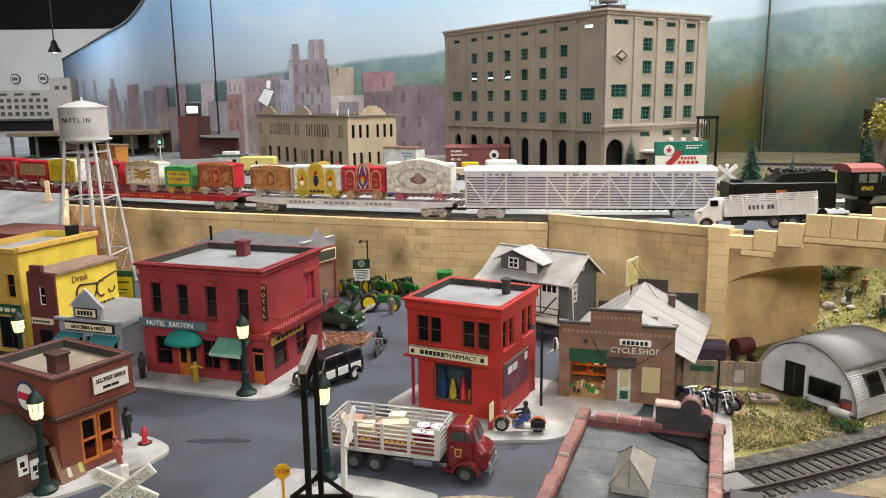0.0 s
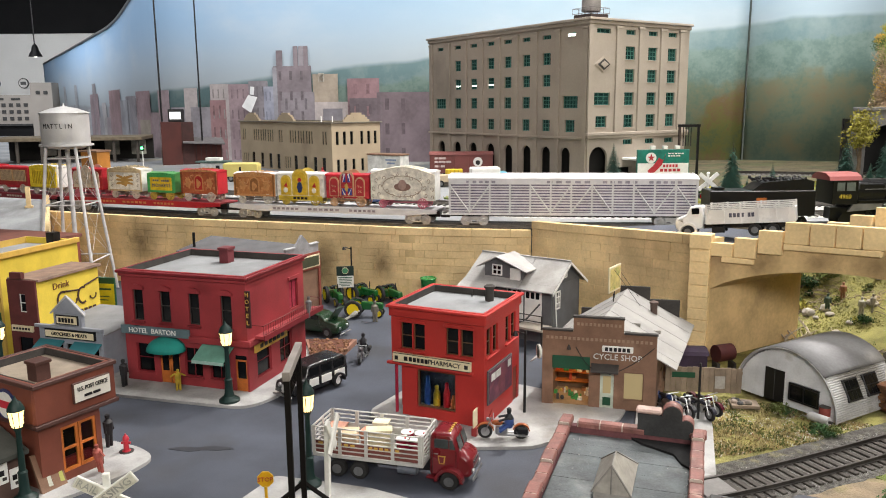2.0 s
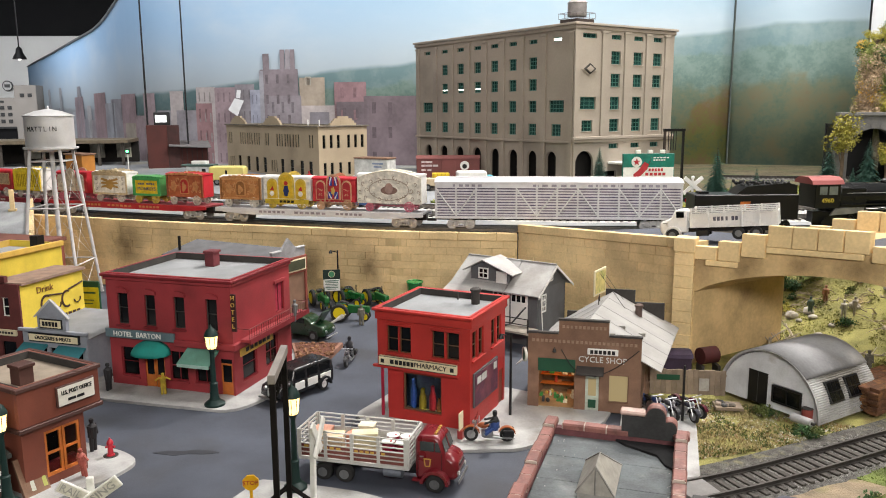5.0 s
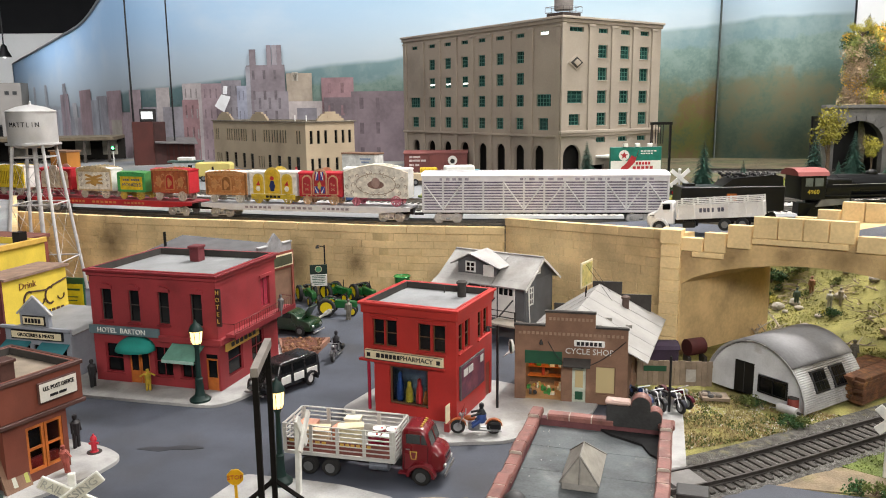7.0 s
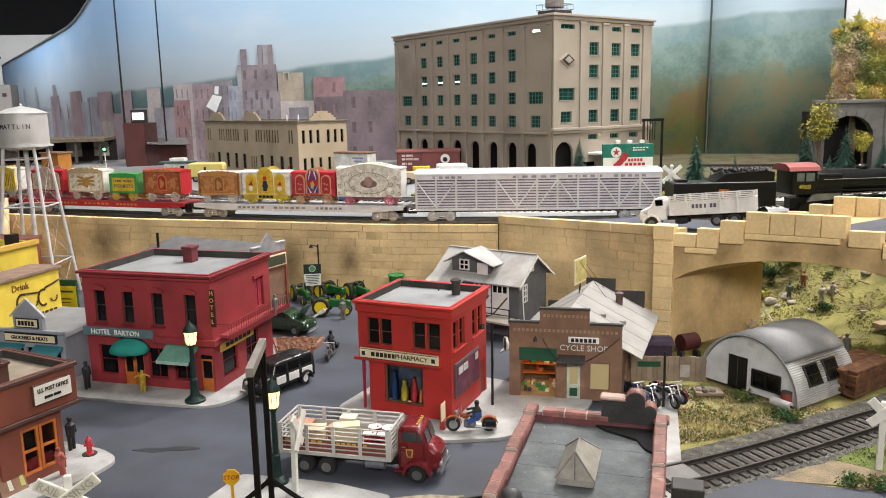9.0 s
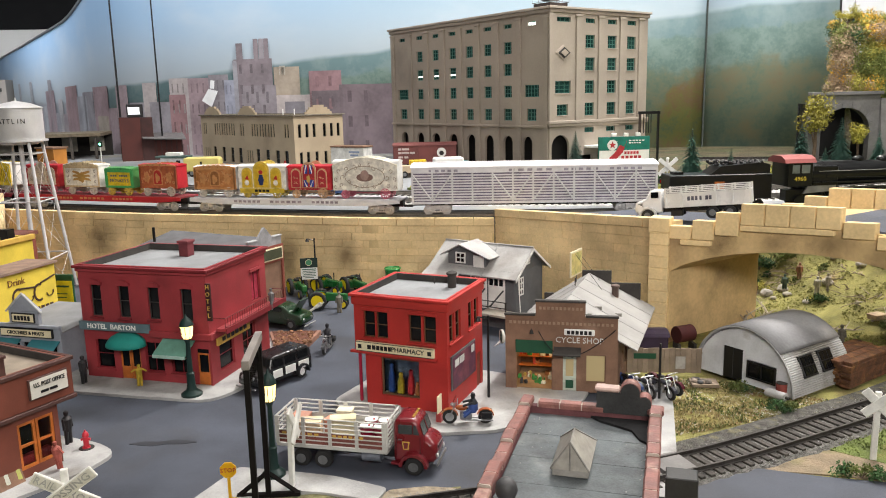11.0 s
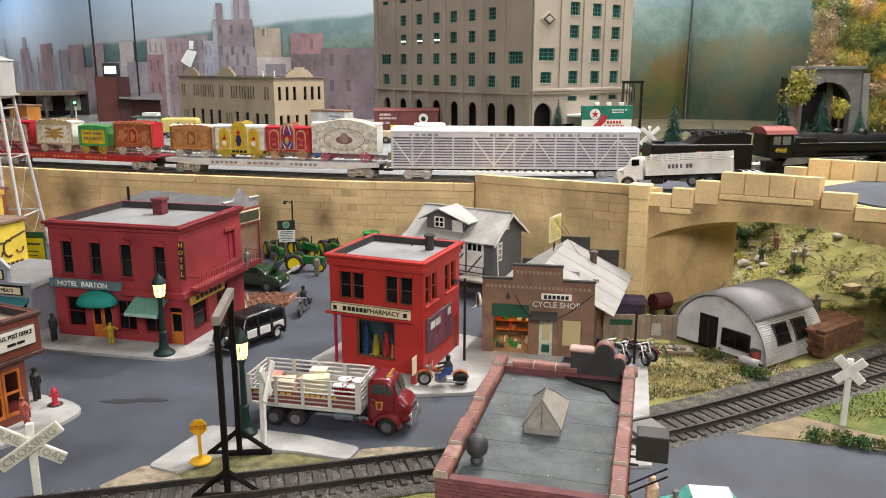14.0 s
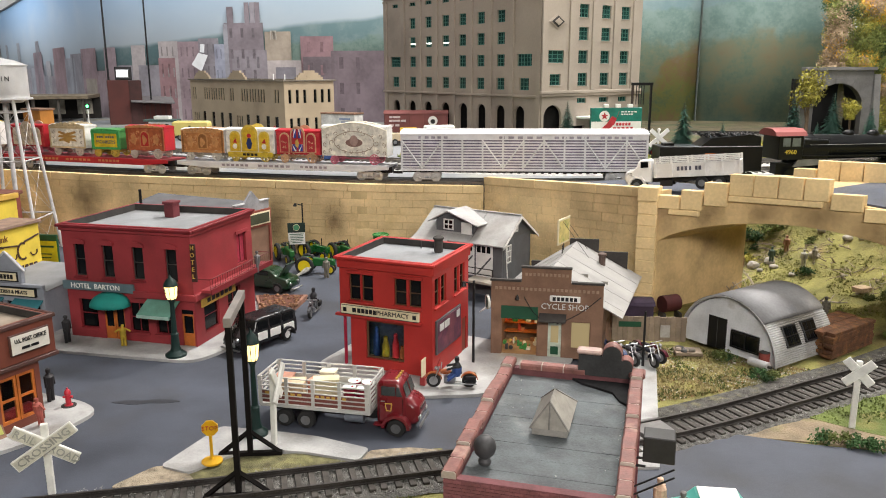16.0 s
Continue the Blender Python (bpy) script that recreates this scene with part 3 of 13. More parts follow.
HOTEL_RED = mat("hotel red paint", (0.27, 0.032, 0.038), 0.6, vary=0.22, scale=22, fine=700, bump=0.3, second=(0.20, 0.028, 0.032, 0.56))
HOTEL_DARK = mat("dark red trim", (0.17, 0.015, 0.02), 0.55, vary=0.15)
PHARMACY_RED = mat("vermilion brick paint", (0.40, 0.027, 0.022), 0.55, vary=0.2, scale=22, fine=900, bump=0.3, second=(0.36, 0.022, 0.018, 0.56))
ROOF_GREY = mat("grey roofing felt", (0.25, 0.26, 0.27), 0.9, vary=0.2, scale=25, fine=500, bump=0.3, second=(0.18, 0.18, 0.185, 0.56))
PARAPET = mat("dark parapet", (0.042, 0.038, 0.035), 0.85, vary=0.3)
WHITE = mat("white paint", (0.74, 0.74, 0.71), 0.55, vary=0.1, scale=60)
CREAM = mat("cream board", (0.70, 0.62, 0.42), 0.6, vary=0.12, scale=60)
BLACK = mat("black paint", (0.007, 0.007, 0.008), 0.4, vary=0.2, scale=60)
SLATE_SIGN = mat("slate blue sign", (0.10, 0.15, 0.17), 0.6, vary=0.15)
TEAL = mat("teal awning cloth", (0.01, 0.20, 0.17), 0.75, vary=0.15, scale=60)
SAGE = mat("sage awning cloth", (0.10, 0.24, 0.19), 0.75, vary=0.2, scale=60)
ORANGE_WOOD = mat("orange varnished wood", (0.45, 0.13, 0.025), 0.45, vary=0.25, scale=90)
YELLOW_SIGN = mat("ochre sign board", (0.55, 0.35, 0.07), 0.6, vary=0.15)
BRICK_BROWN = mat("brown brick", (0.20, 0.115, 0.075), 0.85, vary=0.2, scale=50, fine=700, bump=0.5, second=(0.26, 0.16, 0.11, 0.6))
BRICK_RED = mat("dark red brick", (0.22, 0.06, 0.04), 0.8, vary=0.2, scale=50, fine=700, bump=0.4)
CURTAIN = mat("red curtain", (0.35, 0.03, 0.06), 0.9, vary=0.3, scale=200)
GREEN_PAINT = mat("dark green paint", (0.012, 0.07, 0.035), 0.5, vary=0.15)
LIT_CREAM = mat("lit blind", (0.36, 0.29, 0.15), 0.8, emit=(1.0, 0.78, 0.40, 0.10))
PURPLE_POSTER = mat("plum poster", (0.10, 0.035, 0.06), 0.6, vary=0.3, scale=90, second=(0.16, 0.05, 0.07, 0.5))


def hotel():
    w, d, h = 0.195, 0.135, 0.146
    o = thing("hotel", pose(-0.2234, 0.9366, 0.005, 0, 0, -18.9) @ Matrix.Diagonal((0.936, 1.114, 1.017, 1)), "two-storey dark red model hotel with green awnings and a corner balcony", "model building")
    ups = [(-0.195 + u * 0.195 - 0.0085, 0.017) for u in (0.13, 0.355, 0.59, 0.845)]
    front = [(x, x + ww, 0.080, 0.122) for x, ww in ups]
    low = [(-0.178, -0.150, 0.012, 0.050), (-0.140, -0.108, 0.0, 0.048), (-0.100, -0.072, 0.012, 0.050), (-0.060, -0.030, 0.012, 0.050), (-0.0205, -0.003, 0.0, 0.046)]
    right = [(0.018, 0.050, 0.012, 0.050), (0.098, 0.120, 0.078, 0.118), (0.07, 0.1, 0.012, 0.05)]
    shell(o, w, d, h, 0.003, (front + low, right, [], []), HOTEL_RED, 0.137, ROOF_GREY)
    cornice(o, w, d, 0.1415, 0.005, 0.0035, HOTEL_DARK)
    cornice(o, w, d, 0.137, 0.0025, 0.0043, HOTEL_RED, "frieze")
    for b in ((-w + 0.003, -w + 0.0042, 0.003, d - 0.003), (-w + 0.0042, -0.003, d - 0.0042, d - 0.003), (-w + 0.0042, -0.0042, 0.003, 0.0042), (-0.0042, -0.003, 0.003, d - 0.0042)):
        part("parapet_lining", box(B(), *b, 0.1372, 0.1458), PARAPET, o)
    for x, ww in ups:
        window(o, FRONT, x, 0.080, ww, 0.042, PARAPET, rails=1)
        hood = B()
        prism(hood, [(x - 0.003, 0.121), (x + ww + 0.003, 0.121), (x + ww + 0.003, 0.1245), (x + ww * 0.75, 0.1275), (x + ww * 0.25, 0.1275), (x - 0.003, 0.1245)], "y", -0.003, -0.0001)
        part("window_hood", hood, HOTEL_RED, o)
        part("window_sill", box(B(), x - 0.002, x + ww + 0.002, -0.003, -0.0001, 0.077, 0.0796, 0.0004), HOTEL_DARK, o)
    part("curtain", box(B(), ups[3][0] + 0.001, ups[3][0] + 0.008, 0.0055, 0.0065, 0.082, 0.12), CURTAIN, o)
    for i in (0, 2, 3):
        x0, x1, z0, z1 = low[i]
        window(o, FRONT, x0, z0, x1 - x0, z1 - z0, HOTEL_DARK, rails=1, mullions=1 if i else 0)
        part("window_sill", box(B(), x0 - 0.002, x1 + 0.002, -0.0028, -0.0001, z0 - 0.0025, z0 - 0.0001), HOTEL_RED, o)
    for x0, x1, z1, lab in ((-0.140, -0.1245, 0.048, "orange varnished double door"), (-0.1235, -0.108, 0.048, "orange varnished double door"), (-0.0205, -0.003, 0.040, "orange varnished corner door")):
        door = part("door", box(B(), x0, x1, 0.0012, 0.0026, 0.0, 0.016, 0.0003), ORANGE_WOOD, o, lab)
        for a, b in ((x0, x0 + 0.0022), (x1 - 0.0022, x1)):
            part("stile", box(B(), a, b, 0.0012, 0.0026, 0.0161, z1 - 0.002), ORANGE_WOOD, door)
        part("stile", box(B(), x0, x1, 0.0011, 0.0027, z1 - 0.002, z1), ORANGE_WOOD, door)
        part("pane", box(B(), x0 + 0.0022, x1 - 0.0022, 0.0018, 0.0021, 0.0161, z1 - 0.002), GLASS_DARK, door)
    part("transom", box(B(), -0.0205, -0.003, 0.0012, 0.002, 0.0405, 0.046), GLASS_DARK, o)
    # sign band
    sign = part("sign_board", box(B(), -0.198, -0.088, -0.004, -0.0005, 0.0625, 0.0735, 0.0004), SLATE_SIGN, o, "slate-blue board with white lettering")
    words("HOTEL  BARTON", 0.0092, WHITE, sign, pose(-0.146, -0.0045, 0.068), wide=1.08)
    part("fascia", box(B(), -0.088, 0.006, -0.0045, -0.0002, 0.058, 0.066, 0.0005), HOTEL_RED, o)
    part("fascia", box(B(), 0.0002, 0.006, 0.0, d, 0.058, 0.066, 0.0005), HOTEL_RED, o)
    # awnings
    dome = B()
    n = 10
    rows = []
    for i in range(n + 1):
        a = math.pi * i / n
        ring = []
        for j in range(6):
            b = j / 5 * math.pi / 2
            ring.append(dome.verts.new((-0.124 - 0.027 * math.cos(a), -0.0005 - 0.022 * math.sin(b) * (0.35 + 0.65 * math.sin(a)), 0.0455 + 0.016 * math.sin(a) ** 0.7 * math.cos(b))))
        rows.append(ring)
    for p, q in zip(rows, rows[1:]):
        for j in range(5):
            dome.faces.new((p[j], q[j], q[j + 1], p[j + 1]))
    ob = part("domed_awning", dome, TEAL, o, "teal domed cloth awning", True)
    ob.modifiers.new("cloth", "SOLIDIFY").thickness = 0.0008
    flat = prism(B(), [(-0.0005, 0.059), (-0.0245, 0.0445), (-0.0245, 0.0405), (-0.0235, 0.0405), (-0.0232, 0.0438), (-0.0005, 0.0575)], "x", -0.068, -0.020)
    part("sloped_awning", flat, SAGE, o, "sage green sloped cloth awning")
    part("awning_valance", box(B(), -0.0675, -0.0205, -0.0252, -0.0246, 0.0406, 0.0444), mat("pale valance", (0.3, 0.45, 0.4), 0.8), o)
    # balcony along the side
    bal = part("balcony", box(B(), 0.0062, 0.022, 0.006, d + 0.012, 0.0665, 0.0705, 0.0005), HOTEL_RED, o, "red balcony floor with iron railing")
    part("balcony_edge", box(B(), 0.0221, 0.0235, 0.004, d + 0.014, 0.0655, 0.072), HOTEL_DARK, o)
    rail = B()
    ys = [0.006 + i * (d + 0.004) / 26 for i in range(27)]
    for y in ys:
        cyl(rail, (0.0205, y, 0.0706), (0.0205, y, 0.084), 0.00035, n=4)
    for z in (0.0725, 0.084):
        cyl(rail, (0.0205, 0.006, z), (0.0205, d + 0.010, z), 0.0005, n=5)
    for y in (0.006, d + 0.010):
        cyl(rail, (0.0205, y, 0.084), (0.001, y, 0.084), 0.0005, n=5)
    part("railing", rail, mat("rusty iron", (0.12, 0.02, 0.02), 0.6), bal, "thin dark red iron railing")
    # side windows, sign and door
    R = side_right()
    window(o, R, 0.018, 0.012, 0.032, 0.038, HOTEL_DARK, mullions=0)
    window(o, R, 0.07, 0.012, 0.030, 0.038, HOTEL_DARK, mullions=1)
    board = part("side_sign", box(B(), 0.0002, 0.0028, 0.012, 0.085, 0.046, 0.0575, 0.0003), YELLOW_SIGN, o, "ochre board with faded dark script")
    for i in range(6):
        y = 0.022 + i * 0.0095
        part("bar", box(B(), 0.0028, 0.0032, y, y + 0.0065, 0.0495, 0.0545 + 0.001 * (i % 2)), BLACK, board)
    window(o, R, 0.098, 0.078, 0.022, 0.040, HOTEL_DARK, glass=CURTAIN, rails=0, mullions=1, name="balcony_door")
    part("lintel", box(B(), 0.0002, 0.0025, 0.095, 0.123, 0.1183, 0.1225), HOTEL_RED, o)
    vert = part("vertical_sign", box(B(), 0.0012, 0.0085, -0.0035, -0.001, 0.083, 0.129, 0.0003), once("sign maroon", lambda: mat("dark maroon sign", (0.035, 0.010, 0.010), 0.6, vary=0.2, scale=80)), o, "dark upright sign with yellow letters")
    for i, c in enumerate("HOTEL"):
        words(c, 0.0078, YELLOW_SIGN, vert, pose(0.0048, -0.004, 0.1245 - i * 0.0087))
    chim = B()
    box(chim, -0.112, -0.097, 0.095, 0.109, 0.137, 0.155, 0.0005)
    box(chim, -0.1135, -0.0955, 0.0935, 0.1105, 0.155, 0.1585, 0.0005)
    part("chimney", chim, mat("maroon brick", (0.14, 0.028, 0.034), 0.8, vary=0.25, scale=60, fine=700, bump=0.4), o, "dark red square brick chimney")
    return o


def pharmacy():
    w, d, h = 0.118, 0.096, 0.13
    o = thing("pharmacy", pose(0.061, 0.8132, 0.005, 0, 0, -27) @ Matrix.Diagonal((0.977, 1.14, 1.002, 1)), "two-storey bright red model pharmacy with a flat grey roof", "model building")
    W = w
    def u(f):
        return -W + f * W
    ups = [(u(0.105), 0.015), (u(0.245), 0.015), (u(0.60), 0.0155), (u(0.755), 0.0155)]
    holes = [(x, x + ww, 0.079, 0.110) for x, ww in ups] + [(u(0.28), u(0.70), 0.012, 0.057), (u(-0.1), u(0.115), 0.0, 0.062)]
    rups = [(0.006, 0.013), (0.022, 0.013), (0.056, 0.013), (0.072, 0.013)]
    rholes = [(y, y + ww, 0.079, 0.111) for y, ww in rups] + [(0.078, 0.09, 0.0, 0.042)]
    shell(o, w, d, h, 0.003, (holes, rholes, [], [(d - 0.02, d - 0.003, 0.0, 0.062)]), PHARMACY_RED, 0.1225, ROOF_GREY)
    cornice(o, w, d, 0.1265, 0.0045, 0.0033, PHARMACY_RED)
    cornice(o, w, d, 0.1165, 0.002, 0.0098, PHARMACY_RED, "frieze")
    for b in ((-w + 0.003, -w + 0.0045, 0.003, d - 0.003), (-w + 0.0045, -0.003, d - 0.0045, d - 0.003)):
        part("parapet_lining", box(B(), *b, 0.1227, 0.1302), PARAPET, o)
    FR = mat("dark window frame", (0.09, 0.05, 0.025), 0.6, vary=0.2)
    BLIND = mat("pale blind", (0.5, 0.43, 0.25), 0.8, vary=0.2, scale=100)
    for i, (x, ww) in enumerate(ups):
        window(o, FRONT, x, 0.079, ww, 0.031, FR)
        if i in (0, 2):
            part("blind", box(B(), x + 0.0015, x + ww - 0.0015, 0.0045, 0.0052, 0.095, 0.109), BLIND, o)
    for a, b in ((ups[0][0], ups[1][0] + 0.015), (ups[2][0], ups[3][0] + 0.0155)):
        part("window_sill", box(B(), a - 0.002, b + 0.002, -0.0028, -0.0001, 0.0765, 0.0788, 0.0004), PHARMACY_RED, o)
        part("lintel", box(B(), a - 0.002, b + 0.002, -0.0018, -0.0001, 0.1104, 0.1136, 0.0004), PHARMACY_RED, o)
    for y, ww in rups:
        window(o, side_right(), y, 0.079, ww, 0.032, FR)
    for a, b in ((0.006, 0.035), (0.056, 0.085)):
        part("window_sill", box(B(), 0.0001, 0.0028, a - 0.002, b + 0.002, 0.0765, 0.0788, 0.0004), PHARMACY_RED, o)
    # shop window with display
    window(o, FRONT, u(0.28), 0.012, 0.42 * W, 0.045, FR, glass=GLASS, bar=0.0022, rails=0)
    part("display_floor", box(B(), u(0.27), u(0.71), 0.0035, 0.012, 0.0085, 0.0118), CREAM, o)
    part("display_back", box(B(), u(0.26), u(0.72), 0.0125, 0.0140, 0.0085, 0.06), mat("blue-grey display", (0.06, 0.08, 0.11), 0.8, vary=0.5, scale=90), o)
    for x, r, hh, c, nm in ((u(0.36), 0.004, 0.036, (0.02, 0.06, 0.25), "blue_display"), (u(0.46), 0.0045, 0.026, (0.6, 0.45, 0.03), "yellow_display"), (u(0.57), 0.0042, 0.031, (0.5, 0.02, 0.03), "red_display"), (u(0.64), 0.003, 0.017, (0.45, 0.15, 0.05), "orange_display")):
        bm = lathe(B(), [(r * 0.7, 0), (r, hh * 0.1), (r * 0.9, hh * 0.6), (r * 0.5, hh * 0.8), (r * 0.55, hh * 0.95), (r * 0.2, hh)], 10, (x, 0.0078, 0.012))
        part(nm, bm, mat(nm, c, 0.5), o, smooth=True)
    sign = part("sign_board", box(B(), u(0.03), u(0.875), -0.0042, -0.0005, 0.0635, 0.0745, 0.0004), CREAM, o, "cream board with dark lettering")
    border = B()
    for b in ((u(0.03), u(0.875), 0.0635, 0.0641), (u(0.03), u(0.875), 0.0739, 0.0745)):
        box(border, b[0], b[1], -0.0046, -0.0042, b[2], b[3])
    part("sign_border", border, BLACK, sign)
    words("PHARMACY", 0.0075, BLACK, sign, pose(u(0.60), -0.0046, 0.069), wide=1.05)
    for a, b in ((0.16, 0.20), (0.215, 0.25), (0.26, 0.295), (0.305, 0.335), (0.345, 0.38), (0.39, 0.42)):
        part("bar", box(B(), u(a), u(b), -0.0046, -0.0042, 0.0665, 0.0715), BLACK, sign)
    for f in (0.075, 0.83):
        part("bar", box(B(), u(f) - 0.0022, u(f) + 0.0022, -0.0046, -0.0042, 0.0665, 0.0712), BLACK, sign)
    part("ledge", box(B(), -w - 0.004, u(0.9), -0.005, -0.0002, 0.0605, 0.0633, 0.0004), PHARMACY_RED, o)
    part("post", cyl(B(), (-w + 0.004, 0.003, 0), (-w + 0.004, 0.003, 0.0604), 0.0019, n=8), mat("crimson post", (0.32, 0.01, 0.035), 0.5), o, "slim crimson corner post")
    part("porch_wall", box(B(), -w + 0.014, -w + 0.017, 0.003, 0.022, 0, 0.0604), PHARMACY_RED, o)
    part("porch_back", box(B(), -w + 0.003, -w + 0.0138, 0.022, 0.0245, 0, 0.0604), PHARMACY_RED, o)
    part("door", box(B(), -w + 0.0045, -w + 0.0125, 0.0205, 0.0219, 0.0, 0.046), GLASS_DARK, o, "dark glazed corner door")
    # side poster
    bb = part("side_poster", box(B(), 0.0003, 0.0025, 0.006, 0.070, 0.024, 0.064, 0.0004), mat("poster border", (0.09, 0.08, 0.085), 0.6), o, "plum poster board with pale bars of writing")
    part("poster_panel", box(B(), 0.0025, 0.0031, 0.008, 0.068, 0.026, 0.062), PURPLE_POSTER, bb)
    for y0, y1, z0, z1 in ((0.012, 0.022, 0.050, 0.058), (0.024, 0.036, 0.050, 0.058), (0.056, 0.064, 0.052, 0.060)):
        part("bar", box(B(), 0.0031, 0.0036, y0, y1, z0, z1), mat("pale print", (0.5, 0.5, 0.48), 0.7), bb)
    part("side_door", box(B(), -0.0024, -0.001, 0.078, 0.090, 0.0, 0.042), BRICK_RED, o, "dark red side door")
    chim = lathe(B(), [(0.0052, 0), (0.0052, 0.015), (0.0066, 0.016), (0.0066, 0.018), (0.004, 0.0195)], 12, (-0.030, 0.076, 0.1225))
    part("chimney", chim, PARAPET, o, "dark round metal chimney", True)
    part("vent_pipe", cyl(B(), (-0.058, 0.085, 0.1225), (-0.058, 0.085, 0.131), 0.0008, n=6), PARAPET, o)
    return o


def cycle_shop():
    w, d, h = 0.131, 0.185, 0.092
    o = thing("cycle_shop", pose(0.262, 0.852, 0.004, 0, 0, -15.5), "brown brick model cycle shop with lit garage and tin roof", "model building")
    def u(f):
        return -w + f * w
    # the rear body stands askew behind the front
    S = Matrix(((1, 0.155, 0, 0), (0, 1, 0, 0), (0, 0, 1, 0), (0, 0, 0, 1)))
    front = [(u(0.10), u(0.42), 0.0, 0.046), (u(0.52), u(0.64), 0.0, 0.044), (u(0.72), u(0.90), 0.012, 0.046)]
    wall_part(o, "wall_front", FRONT, -w, 0, 0, h, 0.003, front, BRICK_BROWN)
    wall_part(o, "wall_right", S @ side_right(), 0.003, d, 0, 0.060, 0.003, [(0.03, 0.05, 0.015, 0.04), (0.065, 0.085, 0.015, 0.04)], BRICK_BROWN)
    wall_part(o, "wall_left", S @ side_left(-w, d), 0, d - 0.003, 0, 0.060, 0.003, [], BRICK_BROWN)
    wall_part(o, "wall_back", S @ pose(0, d, 0, 0, 0, 180), 0.003, w - 0.003, 0, 0.060, 0.003, [], BRICK_BROWN)
    window(o, S @ side_right(), 0.03, 0.015, 0.02, 0.025, WHITE, mullions=1)
    window(o, S @ side_right(), 0.065, 0.015, 0.02, 0.025, WHITE, mullions=1)
    # stepped parapet and brick courses
    wall_part(o, "parapet", FRONT, u(0.275), u(0.715), h, h + 0.017, 0.003, [], BRICK_BROWN)
    part("coping", box(B(), -w - 0.001, u(0.272), -0.0015, 0.0045, h, h + 0.0022), PARAPET, o)
    part("coping", box(B(), u(0.718), 0.001, -0.0015, 0.0045, h, h + 0.0022), PARAPET, o)
    part("coping", box(B(), u(0.27), u(0.72), -0.0015, 0.0045, h + 0.017, h + 0.0192), PARAPET, o)
    lighter = mat("light brick", (0.30, 0.20, 0.14), 0.85, vary=0.2, scale=80)
    for z, a, b, n in ((h - 0.010, 0.03, 0.97, 24), (h + 0.008, 0.30, 0.70, 11)):
        for i in range(n):
            x = u(a + (b - a) * (i + 0.15) / n)
            piece("dentil", once(("dent", n), lambda: mesh_of("dentil", box(B(), 0, (b - a) * w / n * 0.6, -0.0012, 0, 0, 0.0032), lighter)), o, pose(x, 0, z))
    # garage with a lit workshop
    part("roller_door", box(B(), u(0.10) - 0.001, u(0.42) + 0.001, -0.0012, -0.0001, 0.0462, 0.062, 0.0003), GREEN_PAINT, o, "dark green rolled garage door")
    part("workshop_floor", box(B(), u(0.06), u(0.46), 0.003, 0.06, 0.0005, 0.0015), mat("workshop boards", (0.34, 0.22, 0.12), 0.7), o)
    inner = mat("warm workshop wall", (0.20, 0.115, 0.06), 0.8, vary=0.4, scale=60)
    part("workshop_wall", box(B(), u(0.05), u(0.47), 0.06, 0.062, 0, 0.055), inner, o)
    part("workshop_wall", box(B(), u(0.04), u(0.055), 0.0035, 0.06, 0, 0.055), inner, o)
    part("workshop_wall", box(B(), u(0.465), u(0.48), 0.0035, 0.06, 0, 0.055), inner, o)
    part("workshop_ceiling", box(B(), u(0.04), u(0.48), 0.0035, 0.062, 0.0552, 0.0565), inner, o)
    rng = random.Random(4)
    for i in range(38):
        c = rng.choice([(0.45, 0.06, 0.03), (0.05, 0.24, 0.06), (0.05, 0.24, 0.06), (0.60, 0.42, 0.10), (0.05, 0.05, 0.055), (0.40, 0.17, 0.07), (0.6, 0.58, 0.5)])
        x, z = u(rng.uniform(0.09, 0.43)), rng.choice([0.0016, 0.0016, 0.0016, 0.014, 0.026, 0.036])
        s = rng.uniform(0.0014, 0.0040)
        y = rng.uniform(0.048, 0.054) if z > 0.01 else rng.uniform(0.012, 0.05)
        tone = once(("it", c), lambda: mat("stock paint", c, 0.5, vary=0.4, scale=200))
        if i % 3 == 0:
            part("stock_item", ball(B(), (x, y, z + s), s, 1.0, 0.9, 1.1, 8), tone, o, smooth=True)
        elif i % 3 == 1:
            part("stock_item", box(B(), x - s * 0.5, x + s * 0.5, y, y + 0.004, z, z + s * rng.uniform(2.0, 3.4), 0.0004), tone, o)
        else:
            part("stock_item", box(B(), x - s, x + s, y, y + 0.006, z, z + s * rng.uniform(1.0, 2.4), 0.0004), tone, o)
    for xa, za, xb, zb in ((0.98, 0.078, 0.60, 0.046), (0.30, 0.074, 0.47, 0.050)):
        cable = B()
        for k in range(6):
            p, q = k / 6, (k + 1) / 6
            cyl(cable, (u(xa + (xb - xa) * p), -0.0012 - 0.010 * p, za + (zb - za) * p - 0.004 * math.sin(math.pi * p)), (u(xa + (xb - xa) * q), -0.0012 - 0.010 * q, za + (zb - za) * q - 0.004 * math.sin(math.pi * q)), 0.0005, n=5)
        part("awning_cable", cable, BLACK, o)
    for z in (0.0128, 0.0248):
        part("shelf", box(B(), u(0.07), u(0.45), 0.048, 0.0598, z, z + 0.001), ORANGE_WOOD, o)
    light = bpy.data.lights.new("workshop_bulb", "POINT")
    light.energy, light.color, light.shadow_soft_size = 0.035, (1.0, 0.72, 0.35), 0.004
    lamp_ob = new("workshop_bulb", light)
    lamp_ob.parent = o
    lamp_ob.location = (u(0.26), 0.028, 0.050)
    # door, window, hood
    door = part("door", box(B(), u(0.52), u(0.64), 0.0012, 0.0025, 0, 0.044), mat("pale green door", (0.45, 0.5, 0.42), 0.6), o, "pale door with a dark green panel and lit glass")
